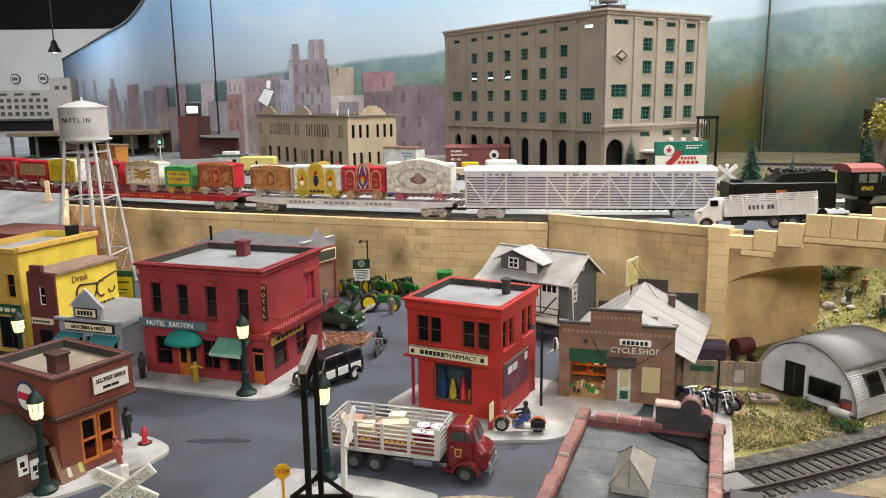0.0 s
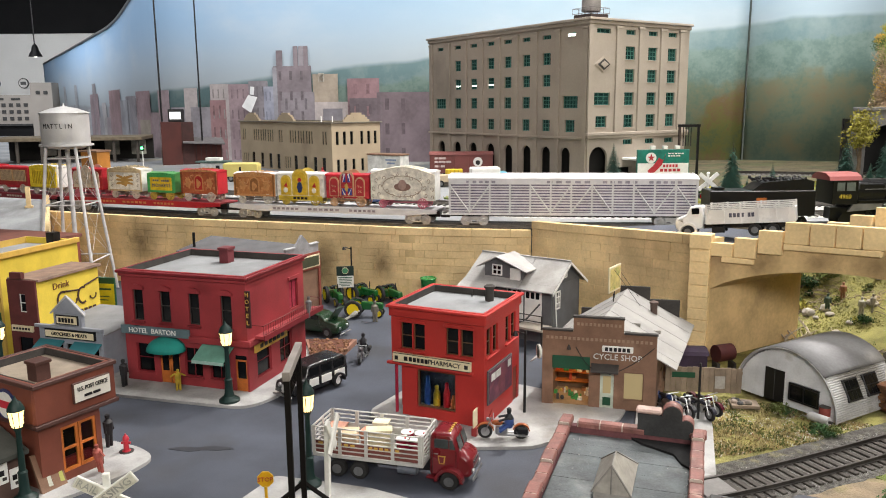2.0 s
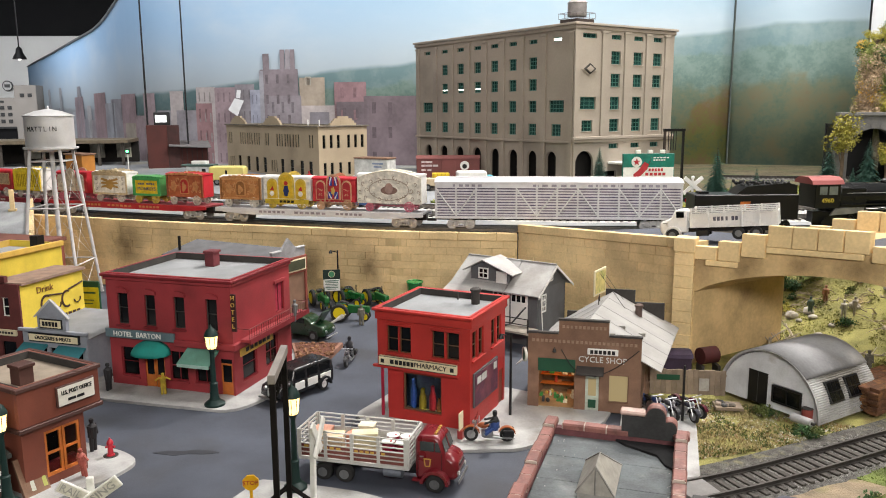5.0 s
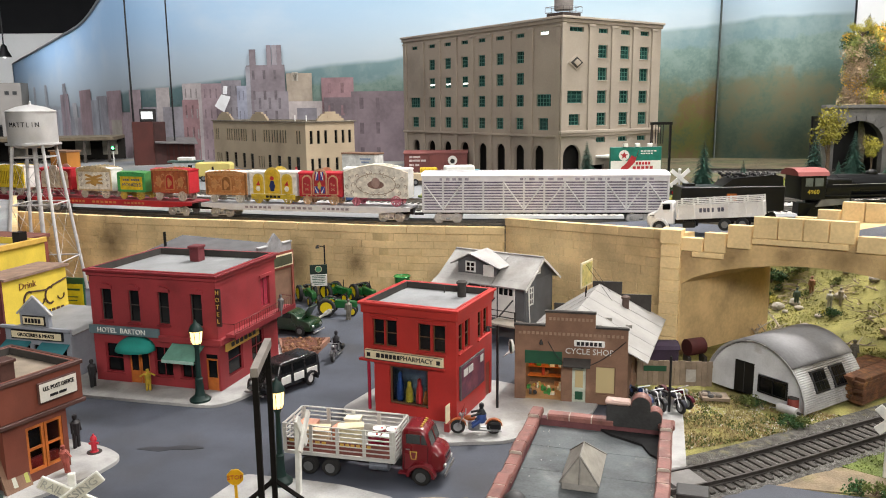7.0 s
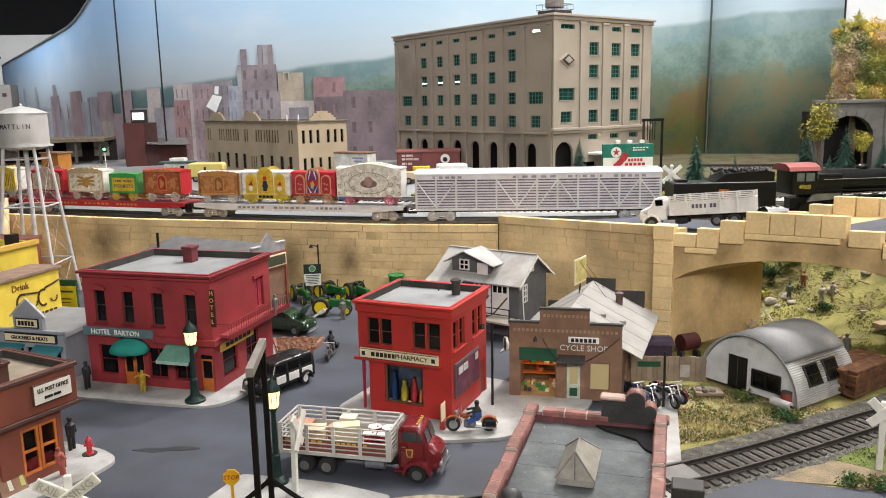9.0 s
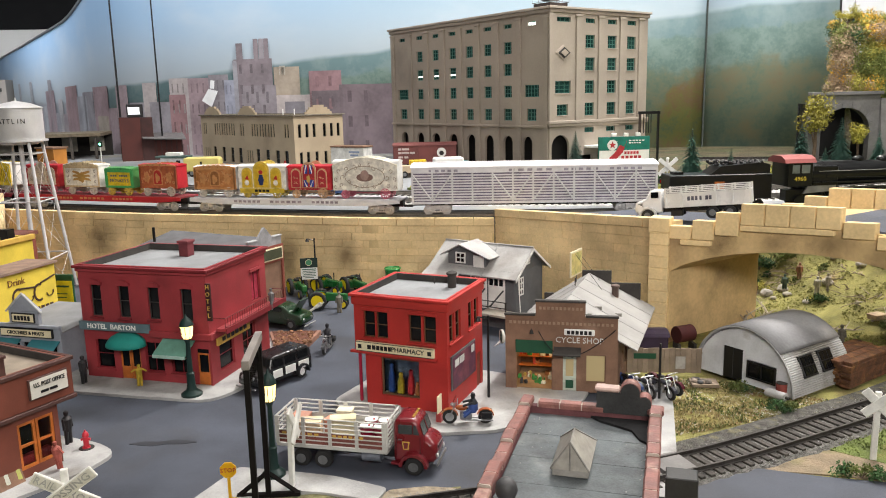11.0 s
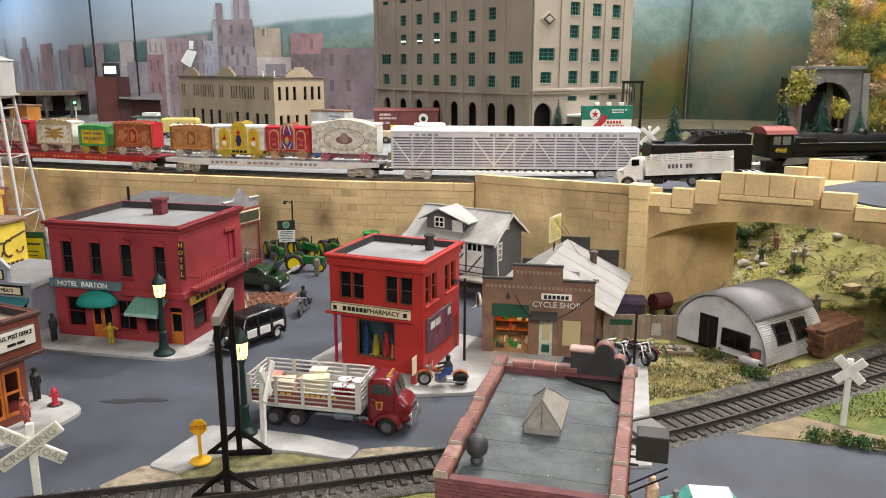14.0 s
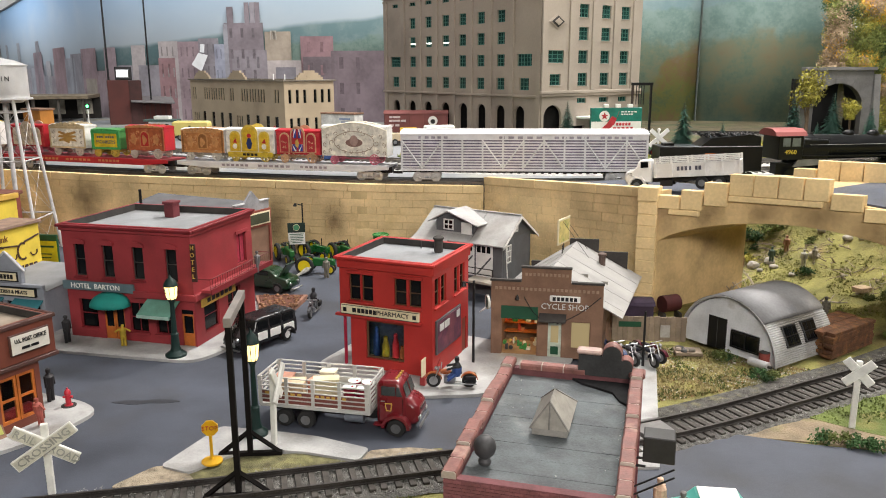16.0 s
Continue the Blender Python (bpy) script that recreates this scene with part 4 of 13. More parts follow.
    part("door_panel", box(B(), u(0.545), u(0.615), 0.0008, 0.0012, 0.004, 0.014), GREEN_PAINT, door)
    part("pane", box(B(), u(0.545), u(0.615), 0.0008, 0.0012, 0.019, 0.040), LIT_CREAM, door)
    window(o, FRONT, u(0.72), 0.012, 0.18 * w, 0.034, BRICK_BROWN, glass=LIT_CREAM, rails=0)
    part("door_hood", prism(B(), [(-0.0002, 0.055), (-0.016, 0.050), (-0.016, 0.0485), (-0.0002, 0.0505)], "x", u(0.44), u(0.68)), PARAPET, o, "dark tin hood over the door")
    board = part("sign_board", box(B(), u(0.53), u(0.80), -0.0025, -0.0002, 0.0700, 0.0775, 0.0008), WHITE, o, "white rounded name board")
    for i in range(6):
        x = u(0.555 + i * 0.038)
        part("bar", box(B(), x, x + 0.0036, -0.0029, -0.0025, 0.0715, 0.0760), BLACK, board)
    words("CYCLE SHOP", 0.0098, mat("pale letters", (0.62, 0.62, 0.6), 0.5), o, pose(u(0.665), -0.0008, 0.0635), wide=0.98)
    part("wall_bell", lathe(B(), [(0.0025, 0), (0.0018, 0.003), (0.0008, 0.005), (0.0003, 0.006)], 8, (u(0.24), -0.0035, 0.071)), PARAPET, o, smooth=True)
    # tin roof in sheets
    TIN = once("tin", lambda: mat("weathered tin sheet", (0.30, 0.295, 0.285), 0.65, vary=0.15, scale=30, fine=500, island=0.06, second=(0.27, 0.26, 0.24, 0.6)))
    ridge_x, ridge_z, eave_z = u(0.48), 0.101, 0.058
    for side, ex in ((1, 0.022), (-1, -w - 0.016)):
        n = 9
        for i in range(n):
            y0, y1 = 0.006 + i * (d + 0.012) / n, 0.006 + (i + 1) * (d + 0.012) / n + 0.0012
            lift = 0.0004 * (i % 2)
            bm = B()
            quad = [(ridge_x, y0, ridge_z + lift), (ridge_x, y1, ridge_z + lift), (ex, y1, eave_z - (0.006 if side > 0 else 0.008) + lift), (ex, y0, eave_z - (0.006 if side > 0 else 0.008) + lift)]
            vs = [bm.verts.new(q) for q in quad] + [bm.verts.new((q[0], q[1], q[2] - 0.0012)) for q in quad]
            fs = [bm.faces.new(vs[:4]), bm.faces.new(vs[4:])] + [bm.faces.new((vs[k], vs[(k + 1) % 4], vs[4 + (k + 1) % 4], vs[4 + k])) for k in range(4)]
            bmesh.ops.recalc_face_normals(bm, faces=fs)
            bm.transform(S)
            part("roof_sheet", bm, TIN, o, "weathered grey tin roof sheet" if i == 0 else "")
    for i, (f, y) in enumerate(((0.3, 0.03), (0.5, 0.05), (0.35, 0.075), (0.6, 0.09))):
        x = ridge_x + (0.022 - ridge_x) * f
        z = ridge_z + (eave_z - 0.006 - ridge_z) * f + 0.0006
        part("patch", box(B(), x - 0.006, x + 0.006, y - 0.0012, y + 0.0012, z - 0.003, z + 0.0012), mat("roof patch", (0.24, 0.23, 0.21), 0.7), o).data.transform(S)
    part("gable", prism(B(), [(ridge_x, ridge_z - 0.002), (0.0, 0.0601), (-w, 0.0601)], "y", d - 0.003, d - 0.0005), BRICK_BROWN, o).data.transform(S)
    rear = part("rear_parapet", prism(B(), [(-w, 0.0), (0.002, 0.0), (0.002, 0.087), (-0.038, 0.087), (-0.038, 0.104), (-0.078, 0.104), (-0.078, 0.070), (-w, 0.070)], "y", d + 0.013, d + 0.017), PARAPET, o, "dark stepped rear parapet")
    rear.data.transform(S)
    part("stove_pipe", lathe(B(), [(0.0046, -0.004), (0.0046, 0.021), (0.0060, 0.0215), (0.0060, 0.024), (0.0040, 0.025)], 10, (-0.002, 0.160, 0.069)), mat("rusty pipe", (0.09, 0.06, 0.05), 0.7), o, smooth=True)
    # roof sign on its stand, and hanging clock sign
    swing = Matrix.Translation((-0.0545, 0.152, 0)) @ Euler((0, 0, radians(-20))).to_matrix().to_4x4() @ Matrix.Translation((0.0545, -0.152, 0))
    rs = part("roof_sign", box(B(), -0.0555, -0.0535, 0.132, 0.172, 0.107, 0.142, 0.0006), CREAM, o, "upright yellow and white roof sign board")
    rs.data.transform(swing)
    part("sign_face", box(B(), -0.0534, -0.0530, 0.135, 0.169, 0.110, 0.139), mat("yellow sign face", (0.62, 0.52, 0.2), 0.6, second=(0.3, 0.33, 0.1, 0.55), scale=150), rs).data.transform(swing)
    for y in (0.134, 0.170):
        part("strut", cyl(B(), (-0.0545, y, 0.088), (-0.0545, y, 0.108), 0.0007, n=5), PARAPET, rs)
        part("stay_wire", cyl(B(), (-0.0545, y, 0.140), (-0.02, y + 0.02, 0.088), 0.0003, n=4), PARAPET, rs)
    clock = part("hanging_sign", cyl(B(), (-w - 0.0040, -0.010, 0.068), (-w - 0.0016, -0.009, 0.068), 0.0085, n=20), mat("sign rim", (0.55, 0.55, 0.5), 0.5), o, "round green hanging sign with a white rim")
    part("sign_face", cyl(B(), (-w - 0.0043, -0.0101, 0.068), (-w - 0.0040, -0.0100, 0.068), 0.007, n=20), GREEN_PAINT, clock)
    return o


def near_building():
    """The building nearest to the viewer, seen from above: tar roof, tile coping, skylight."""
    w, d, h = 0.102, 0.181, 0.122
    o = thing("brick_store", pose(0.2, 0.5315, 0, 0, 0, -20) @ pose(0, -d, 0), "brick model store with a tar roof and pink tile coping", "model building")
    TAR = mat("tar roof", (0.094, 0.106, 0.112), 0.8, vary=0.35, scale=45, fine=700, bump=0.5, second=(0.155, 0.166, 0.168, 0.55))
    PLUM_BRICK = mat("plum brick", (0.16, 0.06, 0.065), 0.85, vary=0.25, scale=80, fine=500, bump=0.4, island=0.3)
    TILE = mat("pink clay tile", (0.185, 0.078, 0.066), 0.6, vary=0.3, scale=90, fine=700, bump=0.4, island=0.25, second=(0.33, 0.20, 0.165, 0.60))
    shell(o, w, d, h - 0.006, 0.006, ([], [], [], []), PLUM_BRICK, h - 0.012, TAR)
    # strips of roofing felt lapping each other
    rng = random.Random(5)
    chip = mat("pale grit", (0.42, 0.42, 0.40), 0.9)
    for i in range(9):
        y0 = 0.0065 + i * (d - 0.013) / 9
        part("felt_strip", box(B(), -w + 0.0065, -0.0065, y0, y0 + (d - 0.013) / 9 - 0.0003, h - 0.0119, h - 0.0112 + 0.0001 * (i % 2)), TAR, o, "lapped strip of dark roofing felt" if i == 0 else "")
    grit = B()
    for i in range(46):
        x, y, r = -w + 0.008 + rng.random() ** 2 * (w - 0.016), rng.uniform(0.008, d - 0.012), rng.uniform(0.0002, 0.0006)
        if rng.random() < 0.5:
            x = -0.0075 - rng.random() * 0.003
        ball(grit, (x, y, h - 0.0100), r, 1, 1, 0.6, 5)
    ob = part("roof_grit", grit, chip, o)
    ob["kind"] = "stuff"
    # bricks of the front wall
    bw, bh = 0.0052, 0.0021
    brick = once("brick", lambda: mesh_of("brick", box(B(), 0, bw - 0.0005, -0.0007, 0.001, 0, bh - 0.0005), PLUM_BRICK))
    for r in range(9):
        for c in range(19):
            x = -w + c * bw * 1.05 + (bw / 2 if r % 2 else 0)
            if x + bw < 0:
                piece("brick", brick, o, pose(x, 0, h - 0.0085 - r * bh))
    # coping tiles with raised joints
    rng = random.Random(9)

    def tile(m, length, label=""):
        key = ("tile", round(length, 4))
        def make():
            bm = B()
            prism(bm, [(-0.0046, 0), (0.0046, 0), (0.0046, 0.0030), (0.0036, 0.0044), (-0.0036, 0.0044), (-0.0046, 0.0030)], "y", 0.0005, length - 0.0005)
            return mesh_of("coping_tile", bm, TILE)
        piece("coping_tile", once(key, make), o, m, label)
        piece("mortar_joint", once("mortar joint", lambda: mesh_of("mortar_joint", prism(B(), [(-0.0042, 0), (0.0042, 0), (0.0042, 0.0029), (0.0033, 0.0042), (-0.0033, 0.0042), (-0.0042, 0.0029)], "y", -0.0004, 0.0004), mat("pale mortar", (0.42, 0.36, 0.31), 0.9))), o, m)

    for x in (-w + 0.003, -0.003):
        y, step = 0.0, 0
        while y < d - 0.004:
            raised = (step // 2) % 2
            length = 0.0165
            tile(pose(x, y, h - 0.006 + (0.0022 if raised else 0.0)) @ pose(0, 0, 0, 0, 0, rng.uniform(-1.5, 1.5)), length)
            if raised:
                part("parapet_step", box(B(), x - 0.003, x + 0.003, y, y + length, h - 0.006, h - 0.0038), PLUM_BRICK, o)
            y += length
            step += 1
    x = -w + 0.012
    while x < -0.045:
        tile(pose(x, d - 0.003, h - 0.006) @ pose(0, 0, 0, 0, 0, -90), 0.0165)
        x += 0.0165
    # stepped gable over the rear corner, falling to the pier under barrel tiles
    hump = [(-0.0215 + 0.0068 * math.cos(math.pi * i / 12), h + 0.0112 + 0.0068 * math.sin(math.pi * i / 12)) for i in range(13)]
    bump = [(-0.0113 + 0.0048 * math.cos(math.pi * i / 10), h + 0.0036 + 0.0048 * math.sin(math.pi * i / 10)) for i in range(8)]
    outline = [(-0.046, h - 0.006), (0.0, h - 0.006), (0.0, h - 0.0045), (-0.0065, h - 0.0045)] + bump + [(-0.0147, h + 0.008)] + hump + [(-0.0283, h + 0.010), (-0.046, h + 0.010)]
    part("gable", prism(B(), outline, "y", d - 0.0070, d - 0.0005), mat("tarred gable", (0.035, 0.036, 0.036), 0.8, vary=0.35, scale=60, fine=500, bump=0.4), o, "black tarred stepped gable over the rear corner")
    for x, z, r in ((-0.0215, h + 0.0112, 0.0073), (-0.0113, h + 0.0036, 0.0053)):
        part("barrel_tile", cyl(B(), (x, d - 0.0064, z), (x, d + 0.004, z), r, n=18), TILE, o)
    part("shoulder_tile", box(B(), -0.0475, -0.0290, d - 0.0075, d + 0.003, h + 0.0102, h + 0.0135, 0.0012), mat("pale clay tile", (0.42, 0.30, 0.26), 0.6, vary=0.25, scale=70), o, "pale clay shoulder tile")
    part("pier_cap", box(B(), -0.009, 0.003, d - 0.009, d + 0.003, h - 0.0045, h - 0.0002, 0.001), TILE, o)
    part("pier", box(B(), -0.0075, 0.0015, d - 0.0078, d + 0.0015, 0, h - 0.0047), PLUM_BRICK, o)
    # soot and tar stains round the gable
    tar = mat("fresh tar", (0.020, 0.020, 0.021), 0.95, vary=0.4, scale=60, spec=0.08)
    stain = [(-0.050, d - 0.0065), (-0.0065, d - 0.0065), (-0.0065, d - 0.046), (-0.013, d - 0.040), (-0.019, d - 0.026), (-0.030, d - 0.020), (-0.042, d - 0.014)]
    pool = B()
    low, top = [pool.verts.new((x, y, h - 0.012)) for x, y in stain], [pool.verts.new((x, y, h - 0.0094)) for x, y in stain]
    pool.faces.new(top)
    for i in range(len(stain)):
        pool.faces.new((low[i], low[i - 1], top[i - 1], top[i]))
    bmesh.ops.recalc_face_normals(pool, faces=pool.faces)
    part("tar_stain", pool, tar, o, "dark tar stain on the roof")
    # skylight
    sx, sy, hx, hy = -0.0532, 0.0987, 0.0124, 0.0244
    sky = part("skylight", box(B(), sx - hx + 0.001, sx + hx - 0.001, sy - hy + 0.001, sy + hy - 0.001, h - 0.0105, h - 0.0055, 0.0004), mat("grey curb", (0.26, 0.25, 0.23), 0.7), o, "hipped grey rooflight on a low curb")
    ed = [Vector((sx + a * hx, sy + b * hy, h - 0.0055)) for a, b in ((-1, -1), (1, -1), (1, 1), (-1, 1))]
    tp = [Vector((sx, 0.0753, h + 0.013)), Vector((sx, 0.0975, h + 0.013))]
    bm = B()
    base, top = [bm.verts.new(v) for v in ed], [bm.verts.new(v) for v in tp]
    for f in ((base[0], base[1], top[0]), (base[1], base[2], top[1], top[0]), (base[2], base[3], top[1]), (base[3], base[0], top[0], top[1]), base[::-1]):
        bm.faces.new(f)
    part("hipped_top", bm, mat("dusty glazing", (0.30, 0.285, 0.25), 0.55, vary=0.2, scale=120), sky)
    lead = mat("grey lead", (0.24, 0.23, 0.21), 0.6)
    for a, b in ((ed[0], tp[0]), (ed[1], tp[0]), (ed[2], tp[1]), (ed[3], tp[1]), (tp[0], tp[1]), ((ed[0] + ed[1]) / 2, tp[0])):
        part("rib", cyl(B(), a, b, 0.0006, n=5), lead, sky)
    part("roof_vent", lathe(B(), [(0.0035, 0), (0.0040, 0.002), (0.0030, 0.004), (0.0058, 0.007), (0.0070, 0.011), (0.0060, 0.015), (0.0035, 0.0175), (0.0008, 0.018)], 14, (-w + 0.017, 0.030, h - 0.0105)), mat("dark vent metal", (0.05, 0.05, 0.052), 0.55), o, "dark round roof ventilator", True)
    # hanging box sign on brackets
    sign = part("box_sign", box(B(), 0.005, 0.0235, 0.054, 0.069, h - 0.009, h + 0.007, 0.0006), mat("dark sign box", (0.025, 0.025, 0.025), 0.6), o, "dark box sign on iron brackets")
    for y in (0.055, 0.065):
        part("bracket", cyl(B(), (0.0, y, h - 0.032), (0.024, y, h - 0.017), 0.0006, n=5), BLACK, sign)
        part("bracket", cyl(B(), (0.0, y, h - 0.012), (0.007, y, h - 0.012), 0.0008, n=5), BLACK, sign)
    return o


def post_office():
    w, d, h = 0.088, 0.098, 0.100
    o = thing("post_office", pose(-0.3192, 0.7548, 0.005, 0, 0, 59.2) @ Matrix.Diagonal((0.916, 1.036, 1.037, 1)), "small brown-red model post office with orange wooden windows", "model building")
    RUST = mat("brown-red paint", (0.165, 0.048, 0.03), 0.6, vary=0.15, scale=50, fine=900)
    RUST_D = mat("dark brown trim", (0.070, 0.030, 0.024), 0.6, vary=0.2)
    SAND = mat("sand roof", (0.27, 0.225, 0.175), 0.95, vary=0.15, scale=60, fine=1200, bump=0.5)
    # the upper storey juts out past the ground floor at one end
    jut, low = 0.017, 0.0615
    shell(o, w, d, h - low, 0.003, ([], [], [], []), RUST, 0.093 - low, SAND)
    for c in list(o.children):
        c.location.z += low
    upper = set(o.children)
    front = [(-0.047, -0.006, 0.008, 0.052)]
    shell(o, w - jut, d, low - 0.002, 0.003, (front, [], [], []), RUST, low - 0.0025, RUST_D)
    for c in [c for c in o.children if c not in upper]:
        c.location.x -= jut
    part("soffit", box(B(), -w + 0.0032, -0.0005, 0.0005, d - 0.0005, low - 0.0018, low - 0.0002), RUST_D, o)
    cornice(o, w, d, h - 0.0035, 0.005, 0.004, RUST_D)
    cornice(o, w, d, h - 0.041, 0.005, 0.004, RUST_D, "ledge")
    cornice(o, w, d, h - 0.037, 0.003, 0.0335, RUST, "frieze")
    for b in ((-w + 0.003, -w + 0.0045, 0.003, d - 0.003), (-w + 0.0045, -0.003, d - 0.0045, d - 0.003), (-0.0045, -0.003, 0.003, d - 0.0045)):
        part("parapet_lining", box(B(), *b, 0.0932, 0.1003), PARAPET, o)
    for x in (-0.0640, -0.0430):
        window(o, FRONT, x, 0.008, 0.0200, 0.044, ORANGE_WOOD, glass=GLASS, bar=0.0028, rails=1, setback=0.0006, depth=0.0022)
    part("counter", box(B(), -0.063, -0.025, 0.006, 0.011, 0.008, 0.018), mat("red counter", (0.3, 0.03, 0.03), 0.6), o)
    sign = part("sign_board", box(B(), -0.0500, -0.005, -0.0058, -0.0032, h - 0.0285, h - 0.009, 0.0004), RUST_D, o, "white sign board with dark letters")
    part("sign_face", box(B(), -0.0488, -0.0062, -0.0064, -0.0059, h - 0.0273, h - 0.0102), mat("off-white sign enamel", (0.62, 0.60, 0.54), 0.6, vary=0.08), sign)
    words("U.S. POST OFFICE", 0.0058, BLACK, sign, pose(-0.0275, -0.0068, h - 0.0155), wide=0.80)
    bars([(-0.038, -0.029, h - 0.0240, h - 0.0216, -0.0066), (-0.0275, -0.019, h - 0.0240, h - 0.0216, -0.0066)], BLACK, sign)
    # round painted emblem on the left-hand wall
    em = part("round_emblem", cyl(B(), (-w - 0.0036, 0.038, h - 0.024), (-w - 0.0046, 0.038, h - 0.024), 0.0155, n=28), mat("navy enamel", (0.02, 0.03, 0.12), 0.5), o, "round enamel emblem in navy, white and red")
    part("emblem_face", cyl(B(), (-w - 0.0046, 0.038, h - 0.024), (-w - 0.0050, 0.038, h - 0.024), 0.0125, n=28), WHITE, em)
    part("bar", box(B(), -w - 0.0056, -w - 0.0050, 0.027, 0.049, h - 0.027, h - 0.020), mat("red enamel", (0.5, 0.02, 0.04), 0.5), em)
    chim = B()
    box(chim, -0.068, -0.052, 0.022, 0.036, 0.093, 0.109, 0.0004)
    box(chim, -0.0695, -0.0505, 0.0205, 0.0375, 0.109, 0.112, 0.0004)
    part("chimney", chim, RUST_D, o, "dark brown brick chimney")
    part("vent_pipe", box(B(), -0.043, -0.040, 0.042, 0.045, 0.093, 0.103), RUST_D, o)
    return o


def lean_to():
    o = thing("garage_shed", pose(-0.372, 0.682, 0.004, 0, 0, 56.5), "brown shed with a grey-green sloping roof beside the post office", "shed")
    RUST = mat("shed brown", (0.085, 0.05, 0.04), 0.7, vary=0.2, scale=60)
    ROOF = mat("grey-green roofing", (0.052, 0.055, 0.048), 0.85, vary=0.2, scale=60)
    part("wall", box(B(), -0.10, -0.001, 0.0, 0.09, 0.0, 0.044), RUST, o)
    part("roof", prism(B(), [(-0.006, 0.042), (-0.006, 0.046), (0.05, 0.062), (0.096, 0.046), (0.096, 0.042), (0.05, 0.057)], "x", -0.105, 0.0), ROOF, o, "grey-green felt roof")
    for x, z in ((-0.0275, 0.020), (-0.0165, 0.012)):
        p = part("poster", box(B(), x, x + 0.0095, -0.0009, -0.0002, z, z + 0.019), WHITE, o, "small white poster with dark print")
        part("bar", box(B(), x + 0.002, x + 0.006, -0.0013, -0.0009, z + 0.008, z + 0.013), BLACK, p)
        part("bar", box(B(), x + 0.004, x + 0.0078, -0.0013, -0.0009, z + 0.003, z + 0.006), PARAPET, p)
    return o


hotel()
pharmacy()
cycle_shop()
near_building()
post_office()
lean_to()

north = block_wall("wall_retaining", WALL[2:], [0.140, 0.140, 0.139, 0.138, 0.136, 0.134], "tan sandstone block retaining wall below the tracks")
for x, y, z, a, w, h in ((-0.589, 1.598, 0.085, -21.8, 0.11, 0.14), (-0.196, 1.472, 0.066, -16.9, 0.07, 0.13), (-0.083, 1.438, 0.066, -16.9, 0.06, 0.11), (-0.75, 1.66, 0.06, -22, 0.12, 0.11)):
    grime_stain(north, pose(x, y - 0.0035, z, 0, 0, a), w, h)
block_wall("wall_ramp", [tuple(JOG[:2]), tuple(PIER[:2])], [0.150, 0.178], "tan sandstone block wall below the bridge ramp", recess=0.0003)


# ---- bridge ----
def bridge():
    o = thing("bridge", pose(PIER.x, PIER.y, 0, 0, 0, -33), "tan sandstone road bridge with stepped parapets and a low arch", "bridge", kind="structure")
    arch = [(0.004, 0.0), (0.004, 0.104)]
    for i in range(1, 20):
        s = 0.004 + 0.328 * i / 20
        t = (s - 0.168) / 0.164
        arch.append((s, 0.104 + 0.038 * (1 - t * t) ** 0.8))
    arch += [(0.332, 0.104), (0.332, -0.01), (0.40, -0.01), (0.40, 0.15)]
    top = [(0.32, 0.165), (0.217, 0.178), (0.155, 0.181), (0.097, 0.178), (0.03, 0.166), (-0.012, 0.160), (-0.012, -0.01), (0.004, -0.01)]
    outline = [(0.004, 0.104)] + arch[2:] + top
    def skew(bm):
        # the bridge crosses at a slant
        for v in bm.verts:
            v.co.x += 0.5 * v.co.y
        return bm
    bm = skew(prism(B(), outline, "y", 0.0, 0.185))
    part("arch", bm, STONE_DARK, o, "stained and shaded sandstone arch and abutment")
    pieces = ((0.004, 0.0335, 0.1515, 0.170), (0.035, 0.063, 0.152, 0.179), (0.065, 0.095, 0.160, 0.1915), (0.219, 0.2555, 0.166, 0.187), (0.2575, 0.30, 0.154, 0.171), (0.302, 0.35, 0.14, 0.157))
    crest = [(0.097 + i * 0.0302, 0.097 + (i + 1) * 0.0302 - 0.001, 0.176, 0.2045) for i in range(4)]
    for side in (-0.004, 0.182):
        for a, b, z0, z1 in list(pieces) + crest:
            part("parapet_stone", skew(box(B(), a, b - 0.0008, side, side + 0.010, z0, z1 + (0.004 if side > 0 else 0), 0.0007)), STONE, o)
        part("string_course", skew(box(B(), 0.097, 0.2095, side - 0.001, side + 0.0095, 0.168, 0.1755, 0.0006)), STONE, o)
        part("string_course", skew(box(B(), 0.02, 0.060, side - 0.001, side + 0.0095, 0.144, 0.1512, 0.0006)), STONE, o)
    for x, z, w, h in ((0.069, 0.145, 0.06, 0.08), (0.140, 0.155, 0.06, 0.06), (0.205, 0.155, 0.08, 0.06), (0.275, 0.135, 0.09, 0.08)):
        grime_stain(o, pose(x, -0.0012, z), w, h)
    part("pier", box(B(), -0.024, 0.002, -0.006, 0.016, -0.01, 0.160, 0.0008), STONE, o)
    part("pier_cap", box(B(), -0.026, 0.003, -0.0075, 0.0175, 0.160, 0.180, 0.0008), STONE, o)
    for i in range(9):
        part("pier_block", box(B(), -0.0245, 0.0025, -0.0072, 0.01, 0.010 + i * 0.0165, 0.0255 + i * 0.0165, 0.0006), STONE, o)
    return o


bridge()
